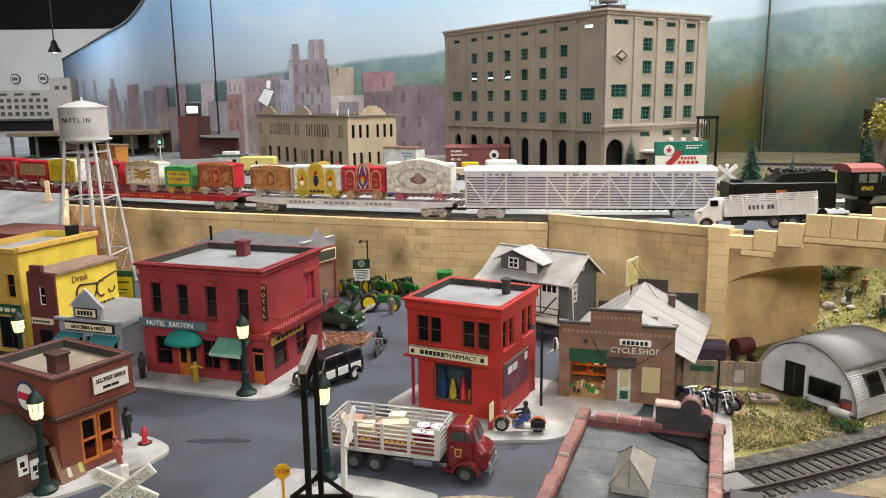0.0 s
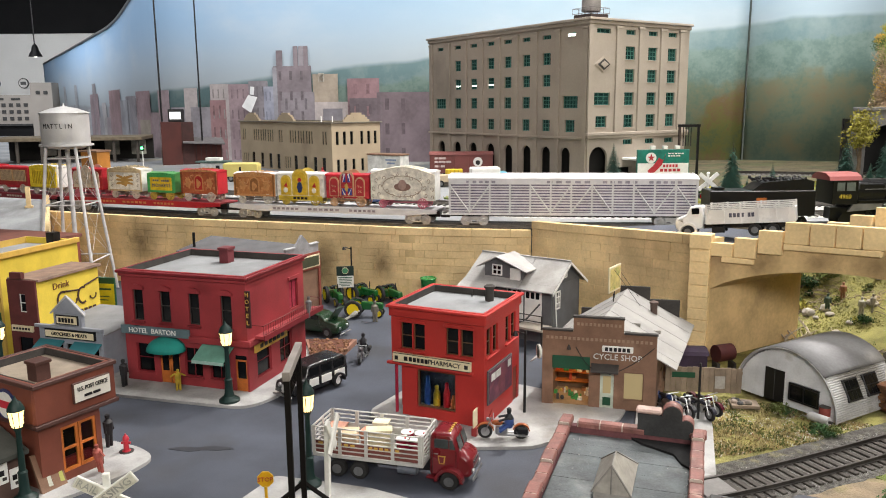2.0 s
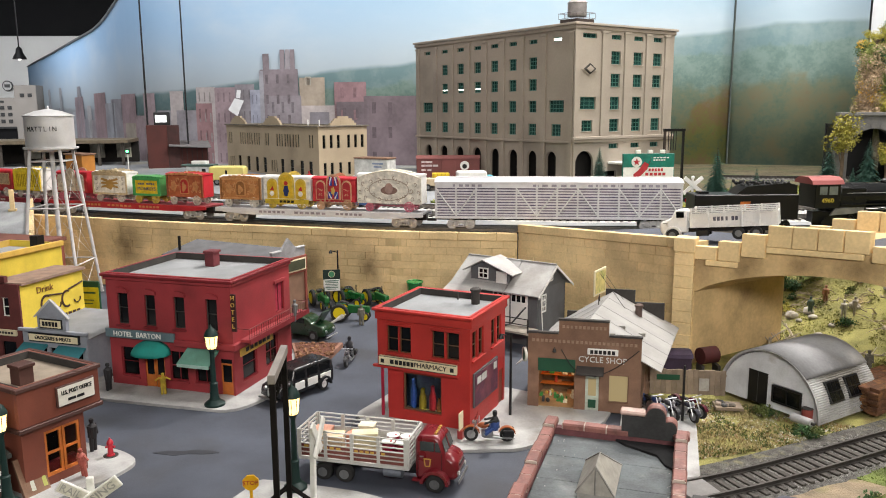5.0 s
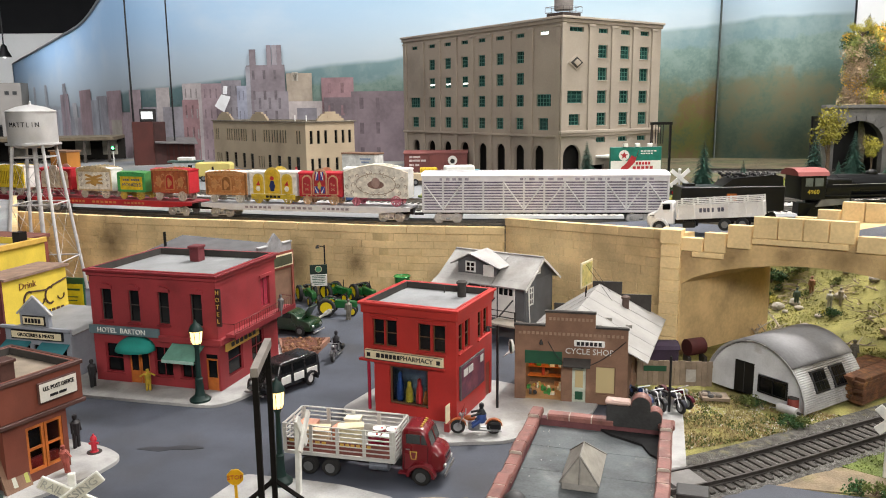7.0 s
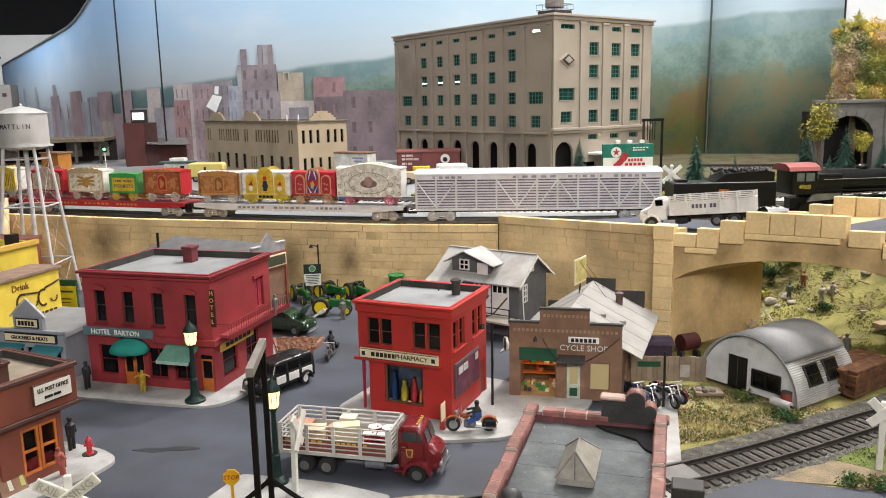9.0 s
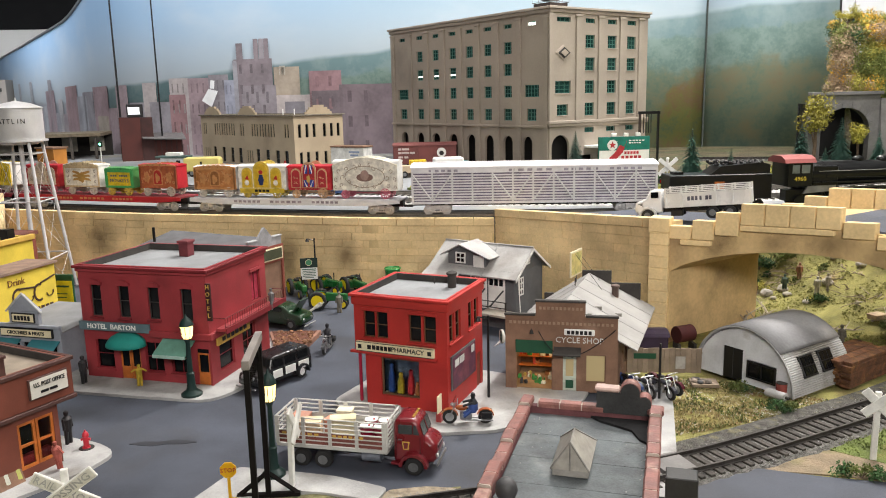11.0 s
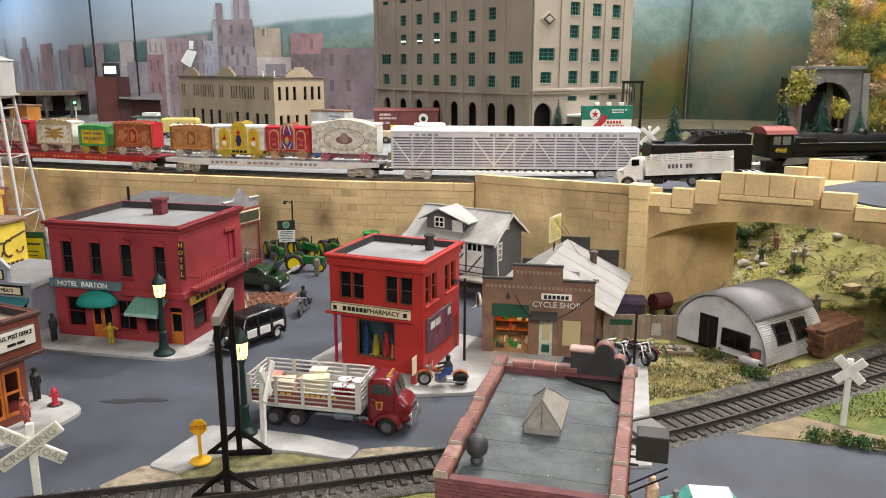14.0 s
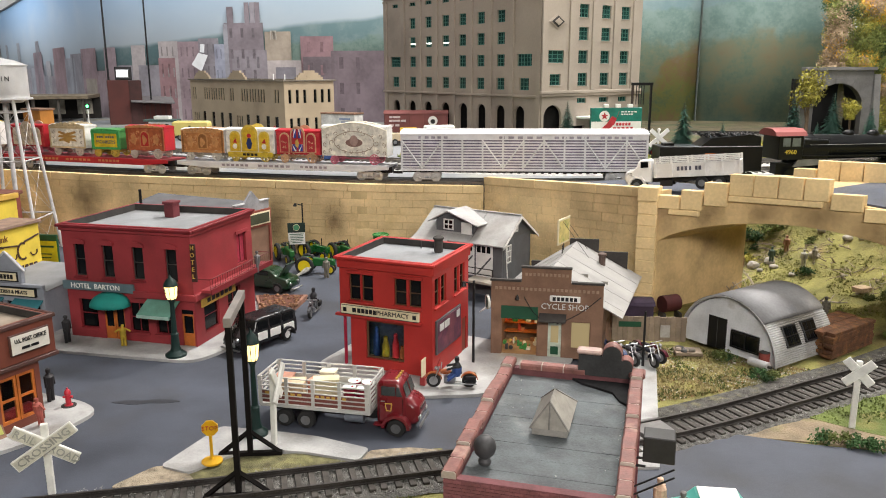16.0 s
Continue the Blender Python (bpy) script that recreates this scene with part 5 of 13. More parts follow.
# ramp road from the crossing up over the bridge
ramp = B()
left = [(0.205, 1.402, 0.1345), (0.30, 1.26, 0.152), (0.386, 1.066, 0.160), (0.475, 1.008, 0.178), (0.57, 0.94, 0.182), (0.68, 0.87, 0.165), (0.85, 0.76, 0.140)]
right = [(0.43, 1.374, 0.1365), (0.455, 1.33, 0.152), (0.560, 1.165, 0.160), (0.649, 1.107, 0.178), (0.744, 1.039, 0.182), (0.854, 0.97, 0.165), (1.02, 0.86, 0.140)]
rows = [[ramp.verts.new((x, y, z + dz)) for x, y, z in side] for side, dz in ((left, 0.0), (right, 0.0), (right, -0.008), (left, -0.008))]
for a, b in ((0, 1), (1, 2), (2, 3), (3, 0)):
    for i in range(len(left) - 1):
        ramp.faces.new((rows[a][i], rows[a][i + 1], rows[b][i + 1], rows[b][i]))
bmesh.ops.recalc_face_normals(ramp, faces=ramp.faces)
solid("road_bridge", ramp, ASPHALT, "grey asphalt road climbing over the bridge", "road")


# ramp road rising beside the water tower, with a low parapet and a marker post
def west_ramp():
    far = [(-0.838, 1.722), (-1.02, 1.803), (-1.36, 1.985)]
    near = [(-0.735, 1.495), (-0.93, 1.565), (-1.27, 1.69)]
    bm = B()
    rows = [[bm.verts.new((x, y, z)) for x, y in side] for side, z in ((far, 0.162), (near, 0.113), (near, 0.0), (far, 0.0))]
    for a, b in zip(rows, rows[1:] + rows[:1]):
        for i in range(2):
            bm.faces.new((a[i], a[i + 1], b[i + 1], b[i]))
    for i in (0, 2):
        bm.faces.new([r[i] for r in rows])
    bmesh.ops.recalc_face_normals(bm, faces=bm.faces)
    ramp = solid("road_west", bm, mat("pale ramp paving", (0.30, 0.31, 0.32), 0.85, vary=0.25, scale=20, fine=500, second=(0.24, 0.245, 0.25, 0.55)), "pale grey ramp road beside the water tower", "road")
    rail = thing("ramp_parapet", Matrix(), "ochre stone parapet along the ramp road", "parapet")
    a, b = Vector((-0.836, 1.722, 0.150)), Vector((-0.733, 1.495, 0.101))
    side = Vector((0.0095, 0.004, 0))
    for k in range(5):
        p, q = a.lerp(b, k / 5 + 0.002), a.lerp(b, (k + 1) / 5 - 0.002)
        bm = B()
        lo = [bm.verts.new(v) for v in (p, q, q + side, p + side)]
        hi = [bm.verts.new(v + Vector((0, 0, 0.021))) for v in (p, q, q + side, p + side)]
        fs = [bm.faces.new(lo), bm.faces.new(hi)] + [bm.faces.new((lo[i], lo[(i + 1) % 4], hi[(i + 1) % 4], hi[i])) for i in range(4)]
        bmesh.ops.recalc_face_normals(bm, faces=fs)
        part("parapet_stone", bm, STONE, rail)
    skirt = B()
    quad = [a + side * 0.2, b + side * 0.2, b + side * 0.8, a + side * 0.8]
    lo = [skirt.verts.new((v.x, v.y, -0.002)) for v in quad]
    hi = [skirt.verts.new(v + Vector((0, 0, 0.001))) for v in quad]
    fs = [skirt.faces.new(lo), skirt.faces.new(hi)] + [skirt.faces.new((lo[i], lo[(i + 1) % 4], hi[(i + 1) % 4], hi[i])) for i in range(4)]
    bmesh.ops.recalc_face_normals(skirt, faces=fs)
    # this face lies in shadow; the darker stone colour paints it
    part("side_wall", skirt, STONE_DARK, rail, "sandstone side wall painted dark for its shadow")
    post = thing("marker_post", pose(-0.848, 1.678, 0.1525, 0, 0, 20), "square ochre marker post on the ramp road", "post")
    part("shaft", box(B(), -0.0045, 0.0045, -0.0045, 0.0045, 0, 0.042, 0.0006), STONE, post)
    part("foot", box(B(), -0.008, 0.008, -0.006, 0.006, -0.003, 0.0015, 0.0004), STONE, post)


west_ramp()


# ---- railway tracks ----
STEEL = mat("worn rail steel", (0.30, 0.28, 0.26), 0.35, metal=0.9, vary=0.2, scale=80)
RUST_RAIL = mat("dark rail", (0.05, 0.045, 0.042), 0.5, metal=0.5, vary=0.3, scale=80)
TIE = mat("dark sleeper wood", (0.058, 0.052, 0.046), 0.9, vary=0.4, scale=90, island=0.35)
GAUGE = 0.0159


def track(points, z, label, ballast, gap=0.0115, single=True, rail_mat=RUST_RAIL, wide=0.034):
    line = curve_through(points, 10)
    o = thing("railway_track", Matrix(), label, "railway track", "model railway tracks")
    # spread by even steps
    s, even, step = 0.0, [Vector(line[0])], gap
    for a, b in zip(line, line[1:]):
        a, b = Vector(a), Vector(b)
        while (b - even[-1]).length >= step:
            even.append(even[-1] + (b - even[-1]).normalized() * step)
    nor = []
    for i in range(len(even)):
        d = (even[min(i + 1, len(even) - 1)] - even[max(i - 1, 0)]).normalized()
        nor.append(Vector((-d.y, d.x)))
    bed = B()
    rows = []
    rng = random.Random(len(even))
    for p, n in zip(even, nor):
        w = wide + rng.uniform(-0.002, 0.003)
        rows.append([bed.verts.new((*(p + n * k), zz)) for k, zz in ((-w, z - 0.002), (-w * 0.78, z + 0.0012), (w * 0.78, z + 0.0012), (w, z - 0.002))])
    for a, b in zip(rows, rows[1:]):
        for i in range(3):
            bed.faces.new((a[i], b[i], b[i + 1], a[i + 1]))
    part("ballast_bed", bed, ballast, o, smooth=True)
    for k in (-GAUGE, GAUGE):
        rail = B()
        prof = ((-0.0016, 0.0032), (-0.0016, 0.0038), (-0.0005, 0.0044), (-0.0005, 0.0064), (-0.0011, 0.0068), (-0.0011, 0.0080), (0.0011, 0.0080), (0.0011, 0.0068), (0.0005, 0.0064), (0.0005, 0.0044), (0.0016, 0.0038), (0.0016, 0.0032))
        rr = [[rail.verts.new((*(p + n * (k + u)), z + v)) for u, v in prof] for p, n in zip(even, nor)]
        for a, b in zip(rr, rr[1:]):
            for i in range(len(prof)):
                rail.faces.new((a[i], b[i], b[(i + 1) % len(prof)], a[(i + 1) % len(prof)]))
        bmesh.ops.recalc_face_normals(rail, faces=rail.faces)
        part("rail", rail, rail_mat, o)
    if single:
        tie = once("tie", lambda: mesh_of("sleeper", box(B(), -0.0028, 0.0028, -0.0265, 0.0265, 0.0, 0.0032, 0.0005), TIE))
        for p, n in zip(even, nor):
            piece("sleeper", tie, o, Matrix.Translation((p.x, p.y, z + rng.uniform(-0.0004, 0.0002))) @ Euler((0, 0, math.atan2(n.y, n.x) - math.pi / 2 + rng.uniform(-0.04, 0.04))).to_matrix().to_4x4())
    else:
        bm = B()
        for p, n in zip(even, nor):
            m = Matrix.Translation((p.x, p.y, z + 0.0014)) @ Euler((0, 0, math.atan2(n.y, n.x) - math.pi / 2)).to_matrix().to_4x4() @ Matrix.Diagonal((0.0056, 0.053, 0.0034, 1))
            bmesh.ops.create_cube(bm, size=1.0, matrix=m)
        ob = part("sleeper_row", bm, TIE, o)
        ob["kind"] = "stuff"
    return o


NEAR = [(-0.75, 0.525), (-0.45, 0.545), (-0.25, 0.567), (-0.12, 0.5865), (-0.004, 0.606), (0.061, 0.617), (0.17, 0.637), (0.28, 0.668), (0.373, 0.7035), (0.483, 0.7515), (0.583, 0.797), (0.75, 0.890), (0.9, 1.0)]
track(NEAR, 0.002, "weathered model railway track crossing the road", BALLAST)
track(MAIN, SHELF + 0.0015, "upper main line track behind the wall", BALLAST, gap=0.0145, rail_mat=STEEL)
track([(-1.6, 2.55), (-0.8, 2.02), (-0.30, 1.76), (-0.097, 1.665), (0.235, 1.55), (0.48, 1.515), (0.9, 1.52), (1.4, 1.60), (1.9, 1.85)], DECK + 0.001, "second main line track in pale ballast", PALE_BALLAST, gap=0.0145, rail_mat=STEEL)
track([(-1.6, 2.75), (-0.8, 2.2), (-0.3, 1.88), (-0.107, 1.80), (0.26, 1.665), (0.61, 1.635), (0.95, 1.675), (1.4, 1.78), (1.9, 2.05)], DECK + 0.001, "third track in pale ballast along the yard", PALE_BALLAST, gap=0.0145, rail_mat=STEEL)
track([(0.95, 2.42), (1.3, 2.33), (1.75, 2.30), (2.2, 2.35)], DECK + 0.004, "far track leading to the tunnel", BALLAST, gap=0.0145)
slab("ballast_strip", [(-0.3, 1.80), (0.24, 1.56), (0.5, 1.53), (0.9, 1.54), (1.5, 1.66), (1.5, 1.76), (0.95, 1.64), (0.6, 1.60), (0.26, 1.63), (-0.1, 1.77), (-0.3, 1.86)], DECK - 0.01, DECK + 0.0006, PALE_BALLAST, "pale limestone ballast between the tracks", "ground")

# ---- quonset hut ----


GREY_RIM_DARK = mat("dark grey seam", (0.05, 0.05, 0.05), 0.7)


def quonset():
    r, length = 0.0685, 0.118
    o = thing("quonset_hut", pose(0.4205, 0.8705, 0.004, 0, 0, -60.7), "half-round corrugated metal hut with a white ribbed front", "hut")
    SKIN = mat("grey corrugated steel", (0.36, 0.36, 0.36), 0.6, metal=0.25, vary=0.25, scale=20, fine=400, second=(0.17, 0.16, 0.145, 0.50))
    PALE = mat("white ribbed siding", (0.60, 0.61, 0.63), 0.55, vary=0.15, scale=40, second=(0.30, 0.28, 0.25, 0.62))
    # the roof shell: ribs run along the length
    bm = B()
    n = 240
    rings = []
    for y in (0.0, length):
        ring = []
        for i in range(n + 1):
            a = math.pi * i / n
            rr = r + 0.00055 * math.sin(2 * math.pi * i / 3.0 + 0.5)
            ring.append((rr * math.cos(a), y, rr * math.sin(a)))
        rings.append([bm.verts.new(v) for v in ring])
    for i in range(n):
        bm.faces.new((rings[0][i], rings[0][i + 1], rings[1][i + 1], rings[1][i]))
    ob = part("corrugated_shell", bm, SKIN, o, "grey corrugated half-round shell")
    ob.modifiers.new("sheet", "SOLIDIFY").thickness = -0.0012
    # front wall of lapped ribs, open for door and window
    holes = ((-0.029, -0.001, 0.0, 0.0415), (0.0055, 0.0445, 0.0085, 0.0295))
    step = 0.0031
    z = 0.0
    while z < r - 0.003:
        half = math.sqrt(max(0, (r - 0.002) ** 2 - z * z))
        half = math.sqrt(max(0, (r - 0.0022) ** 2 - (z + step) ** 2)) if z + step < r - 0.0022 else half * 0.4
        spans = [(-half, half)]
        for a, b, z0, z1 in holes:
            if z0 - step * 0.5 <= z < z1 - step * 0.5:
                spans = [p for s0, s1 in spans for p in ((s0, min(s1, a)), (max(s0, b), s1)) if p[1] - p[0] > 0.001]
        for s0, s1 in spans:
            bm = prism(B(), [(0.002, z), (0.0032, z), (0.0045, z + step), (0.003, z + step)], "x", s0, s1)
            part("siding_rib", bm, PALE, o)
        z += step
    part("end_wall_core", prism(B(), [(math.cos(math.pi * i / 24) * (r - 0.003), math.sin(math.pi * i / 24) * (r - 0.003)) for i in range(25)], "y", 0.0048, 0.008), PALE, o)
    part("back_wall", prism(B(), [(math.cos(math.pi * i / 24) * (r - 0.003), math.sin(math.pi * i / 24) * (r - 0.003)) for i in range(25)], "y", length - 0.005, length - 0.002), PALE, o)
    rim = B()
    for i in range(40):
        a, b = math.pi * i / 40, math.pi * (i + 1) / 40
        cyl(rim, (r * math.cos(a), 0, r * math.sin(a)), (r * math.cos(b), 0, r * math.sin(b)), 0.0013, n=5)
    part("rim", rim, SKIN, o)
    part("door", box(B(), -0.0285, -0.0015, 0.003, 0.006, 0.0, 0.041, 0.0004), BLACK, o, "black double door")
    part("door_seam", box(B(), -0.0153, -0.0147, 0.0024, 0.003, 0.001, 0.040), GREY_RIM_DARK, o)
    window(o, FRONT, 0.0055, 0.0085, 0.039, 0.021, BLACK, bar=0.002, rails=0, mullions=1, setback=0.001, depth=0.002)
    # side windows in small dormer frames
    cap = B()
    arc = [math.radians(44 + 92 * i / 24) for i in range(25)]
    ends = [[cap.verts.new(((r + 0.0017) * math.cos(a), y, (r + 0.0017) * math.sin(a))) for a in arc] for y in (-0.0006, length + 0.0006)]
    for i in range(24):
        cap.faces.new((ends[0][i], ends[0][i + 1], ends[1][i + 1], ends[1][i]))
    top = part("roof_cap", cap, mat("dull dark tin", (0.155, 0.155, 0.16), 0.6, metal=0.3, vary=0.3, scale=18, fine=300, second=(0.30, 0.29, 0.28, 0.56)), o, "dull dark smooth metal roof cap", smooth=True)
    top.modifiers.new("sheet", "SOLIDIFY").thickness = -0.0006
    for y in (0.024, 0.061):
        fr = part("side_window", box(B(), -0.002, 0.0016, y, y + 0.026, -0.013, 0.013, 0.0004), BLACK, o, "dark framed side window")
        fr.matrix_local = pose(r * math.cos(0.47), 0, r * math.sin(0.47), 0, -27, 0)
        for k in range(3):
            for j in range(2):
                part("pane", box(B(), 0.0016, 0.002, y + 0.002 + k * 0.0077, y + 0.0085 + k * 0.0077, -0.0105 + j * 0.0113, -0.0006 + j * 0.0113), GLASS_DARK, fr)
    return o


quonset()


# ---- water tower ----
def water_tower():
    o = thing("water_tower", pose(-0.676, 1.5, 0.0), "silver water tower tank on four braced legs with dark lettering", "water tower")
    SILVER = mat("aluminium paint", (0.60, 0.60, 0.60), 0.42, metal=0.3, vary=0.12, scale=30)
    PALE = mat("pale grey steel", (0.55, 0.55, 0.55), 0.5, vary=0.15, scale=60)
    part("tank", lathe(B(), [(0.03, 0.283), (0.0415, 0.290), (0.0425, 0.292), (0.0425, 0.348), (0.0445, 0.3485), (0.0445, 0.3495), (0.024, 0.3575), (0.002, 0.3620), (0.0015, 0.3665), (0.0003, 0.368)], 40), SILVER, o, "silver riveted tank with a low conical roof", True)
    part("catwalk", lathe(B(), [(0.030, 0.2885), (0.0475, 0.2885), (0.0475, 0.2915), (0.043, 0.2915)], 32), SILVER, o)
    legs = []
    for sx, sy in ((-1, -1), (1, -1), (1, 1), (-1, 1)):
        a, b = Vector((sx * 0.052, sy * 0.052, 0.0)), Vector((sx * 0.027, sy * 0.027, 0.289))
        legs.append((a, b))
        part("leg", cyl(B(), a, b, 0.0032, n=8), PALE, o)
    part("riser_pipe", cyl(B(), (0, 0, 0), (0, 0, 0.286), 0.0042, n=12), PALE, o)
    levels = (0.25, 0.62, 0.92)
    for t in levels:
        for i in range(4):
            p, q = (legs[k % 4][0].lerp(legs[k % 4][1], t) for k in (i, i + 1))
            part("strut", cyl(B(), p, q, 0.0014, n=6), PALE, o)
    for t0, t1 in zip((0.0, *levels), levels):
        for i in range(4):
            for u, v in ((i, i + 1), (i + 1, i)):
                p, q = legs[u % 4][0].lerp(legs[u % 4][1], t0), legs[v % 4][0].lerp(legs[v % 4][1], t1)
                part("brace", cyl(B(), p, q, 0.0004, n=4), PALE, o)
    text = "MATTLIN"
    for i, c in enumerate(text):
        a = radians(-118 + i * 10.5)
        words(c, 0.0125, BLACK, o, Matrix.Translation((0.0429 * math.cos(a), 0.0429 * math.sin(a), 0.325)) @ pose(0, 0, 0, 0, 0, math.degrees(a) + 90), wide=0.85)
    return o


water_tower()


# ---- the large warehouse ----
# one concrete in two tones: the short face's brighter light is in BIG_PALE
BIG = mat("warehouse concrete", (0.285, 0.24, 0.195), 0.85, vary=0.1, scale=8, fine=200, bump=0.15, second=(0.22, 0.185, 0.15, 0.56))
BIG_PALE = mat("warehouse pale concrete", (0.34, 0.295, 0.245), 0.85, vary=0.1, scale=10, fine=200, bump=0.15)
GREEN_FRAME = mat("green steel sash", (0.05, 0.17, 0.14), 0.5, vary=0.15)
GREEN_GLASS = mat("green tinted glass", (0.018, 0.05, 0.045), 0.2, vary=0.5, scale=25, bump=0.02)
LIT_TUBE = mat("lit tube", (1, 1, 1), 0.5, emit=(1.0, 0.98, 0.9, 3.0))


def warehouse():
    w, d, h = 0.385, 0.757, 0.44
    o = thing("warehouse", pose(0.748, 2.262, DECK + 0.001, 0, 0, 32.6), "six-storey tan concrete model warehouse with green windows and arches", "model building")
    # left-hand long face looks along -x of the house, the short face along -y
    L = side_left(-w, d)
    # bays of the long face, by their distance from the street corner
    bays = [d - v for v in (0.0695, 0.166, 0.2525, 0.336, 0.418, 0.505, 0.591, 0.689)]
    floors = (0.146, 0.209, 0.268, 0.326)
    long_w = []
    for i, u in enumerate(bays):
        for j, z in enumerate(floors):
            if i in (0, 7) and j > 1:
                continue
            ww = 0.058 if (i in (0, 7) and j == 1) else 0.038 if i in (0, 7) else 0.033
            long_w.append((u - ww / 2, z, ww, 0.032))
        long_w.append((u - 0.017, 0.394, 0.034, 0.011))
    arches = [(d - v - 0.020, 0.040, 0.104) for v in (0.0865, 0.1663, 0.249, 0.333, 0.42, 0.51, 0.597, 0.687)]
    long_holes = [(x, x + ww, z, z + hh) for x, z, ww, hh in long_w] + [(x, x + ww, 0.0, hh) for x, ww, hh in arches]
    S = FRONT
    cols = (-0.2535, -0.1665, -0.0870)
    short_w = [(x, z, 0.036, 0.034) for x in cols for z in (0.157, 0.216, 0.2765, 0.3355)]
    short_w += [(x, 0.111, 0.036, 0.0135) for x in cols] + [(x, 0.400, 0.036, 0.012) for x in cols]
    short_w += [(-0.358, 0.159, 0.040, 0.029), (-0.365, 0.217, 0.057, 0.032), (-0.360, 0.400, 0.05, 0.012)]
    short_holes = [(x, x + ww, z, z + hh) for x, z, ww, hh in short_w] + [(-0.377, -0.311, 0.0, 0.108), (-0.27, -0.22, 0.0, 0.05)]
    # brighter short face and dimmer long face are set by colour
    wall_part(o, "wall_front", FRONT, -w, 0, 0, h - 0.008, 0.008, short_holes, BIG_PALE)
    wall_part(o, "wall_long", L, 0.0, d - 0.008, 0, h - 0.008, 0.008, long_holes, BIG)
    part("wall_right", box(B(), -0.008, 0, 0.008, d, 0, h - 0.008), BIG, o)
    part("wall_back", box(B(), -w + 0.008, -0.008, d - 0.008, d, 0, h - 0.008), BIG, o)
    part("roof", box(B(), -w + 0.008, -0.008, 0.008, d - 0.008, h - 0.03, h - 0.024), ROOF_GREY, o)
    part("interior", box(B(), -w + 0.03, -0.03, 0.03, d - 0.03, 0.001, h - 0.034), INTERIOR, o, "near-black block painted for the unlit interior")
    cornice(o, w, d, h - 0.008, 0.008, 0.006, BIG_PALE)
    cornice(o, w, d, h - 0.018, 0.004, 0.009, BIG, "frieze")
    for x, z, ww, hh in long_w:
        window(o, L, x, z, ww, hh, GREEN_FRAME, GREEN_GLASS, bar=0.0016, rails=2 if hh > 0.02 else 0, mullions=2 if ww < 0.04 else 4, setback=0.005)
    for x, z, ww, hh in short_w:
        window(o, FRONT, x, z, ww, hh, GREEN_FRAME, GREEN_GLASS, bar=0.0018, rails=2 if hh > 0.02 else 0, mullions=2, setback=0.005, sill=BIG_PALE if hh > 0.02 else None)
    # piers on both faces
    edges = [0.012] + [d - (p + q) / 2 - 0.0 for p, q in zip(bays, bays[1:])] + [d - 0.014]
    for v in edges:
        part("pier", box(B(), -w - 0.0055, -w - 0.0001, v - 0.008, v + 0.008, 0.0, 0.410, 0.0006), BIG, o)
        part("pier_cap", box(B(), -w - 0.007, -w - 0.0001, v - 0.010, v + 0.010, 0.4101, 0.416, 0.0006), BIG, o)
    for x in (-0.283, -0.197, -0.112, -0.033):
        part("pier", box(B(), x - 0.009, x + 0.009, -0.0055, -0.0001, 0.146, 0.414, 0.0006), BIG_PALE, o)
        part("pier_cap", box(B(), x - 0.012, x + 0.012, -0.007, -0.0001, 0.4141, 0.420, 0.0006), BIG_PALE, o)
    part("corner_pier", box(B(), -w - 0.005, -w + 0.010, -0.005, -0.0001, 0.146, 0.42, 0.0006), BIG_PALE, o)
    part("band", box(B(), -w - 0.009, 0.006, -0.009, -0.0001, 0.138, 0.1455, 0.0008), BIG_PALE, o)
    part("band", box(B(), -w - 0.007, 0.004, -0.0068, -0.0001, 0.130, 0.1378, 0.0008), BIG, o)
    part("skirting", box(B(), -w - 0.0068, -w - 0.0001, 0.014, d, 0.128, 0.134, 0.0006), BIG, o)
    # arched heads over the long face's openings and the corner gate
    head = once("arch_head", lambda: arch_head(0.040, 0.022, 0.008, BIG))
    for x, ww, hh in arches:
        piece("arch_head", head, o, L @ pose(x, 0, hh - 0.020))
    gate = once("gate_head", lambda: arch_head(0.066, 0.034, 0.008, BIG_PALE))
    piece("arch_head", gate, o, FRONT @ pose(-0.377, 0, 0.108 - 0.033))
    # diamond ornament
    for k, (s, y) in enumerate(((0.020, -0.0025), (0.0145, -0.0045), (0.009, -0.0065))):
        part("diamond_ornament", prism(B(), [(-0.3355 - s * 1.5, 0.3215), (-0.3355, 0.3215 - s), (-0.3355 + s * 1.5, 0.3215), (-0.3355, 0.3215 + s)], "y", y, y + 0.0019), PARAPET if k == 1 else BIG_PALE, o)
    # tubes of light behind a few panes
    for i in (4, 5, 6):
        q = L @ Vector((bays[i], 0.0045, 0.2605))
        part("lit_tube", box(B(), q.x - 0.0012, q.x + 0.0012, q.y - 0.013, q.y + 0.013, 0.277, 0.2805), LIT_TUBE, o, "lit white tube behind the glass")
    for k in range(4):
        q = L @ Vector((bays[0] - 0.012 + k * 0.008, 0.0045, 0))
        part("lit_tube", box(B(), q.x - 0.0012, q.x + 0.0012, q.y - 0.0028, q.y + 0.0028, 0.396, 0.4025), LIT_TUBE, o)
    # roof tank on its timber stand
    tank = part("roof_tank", lathe(B(), [(0.024, h + 0.018), (0.025, h + 0.02), (0.025, h + 0.052), (0.027, h + 0.053), (0.008, h + 0.066), (0.0005, h + 0.067)], 24, (-w + 0.05, 0.05, 0)), mat("grey tank staves", (0.28, 0.26, 0.25), 0.7, vary=0.25), o, "round grey roof tank", True)
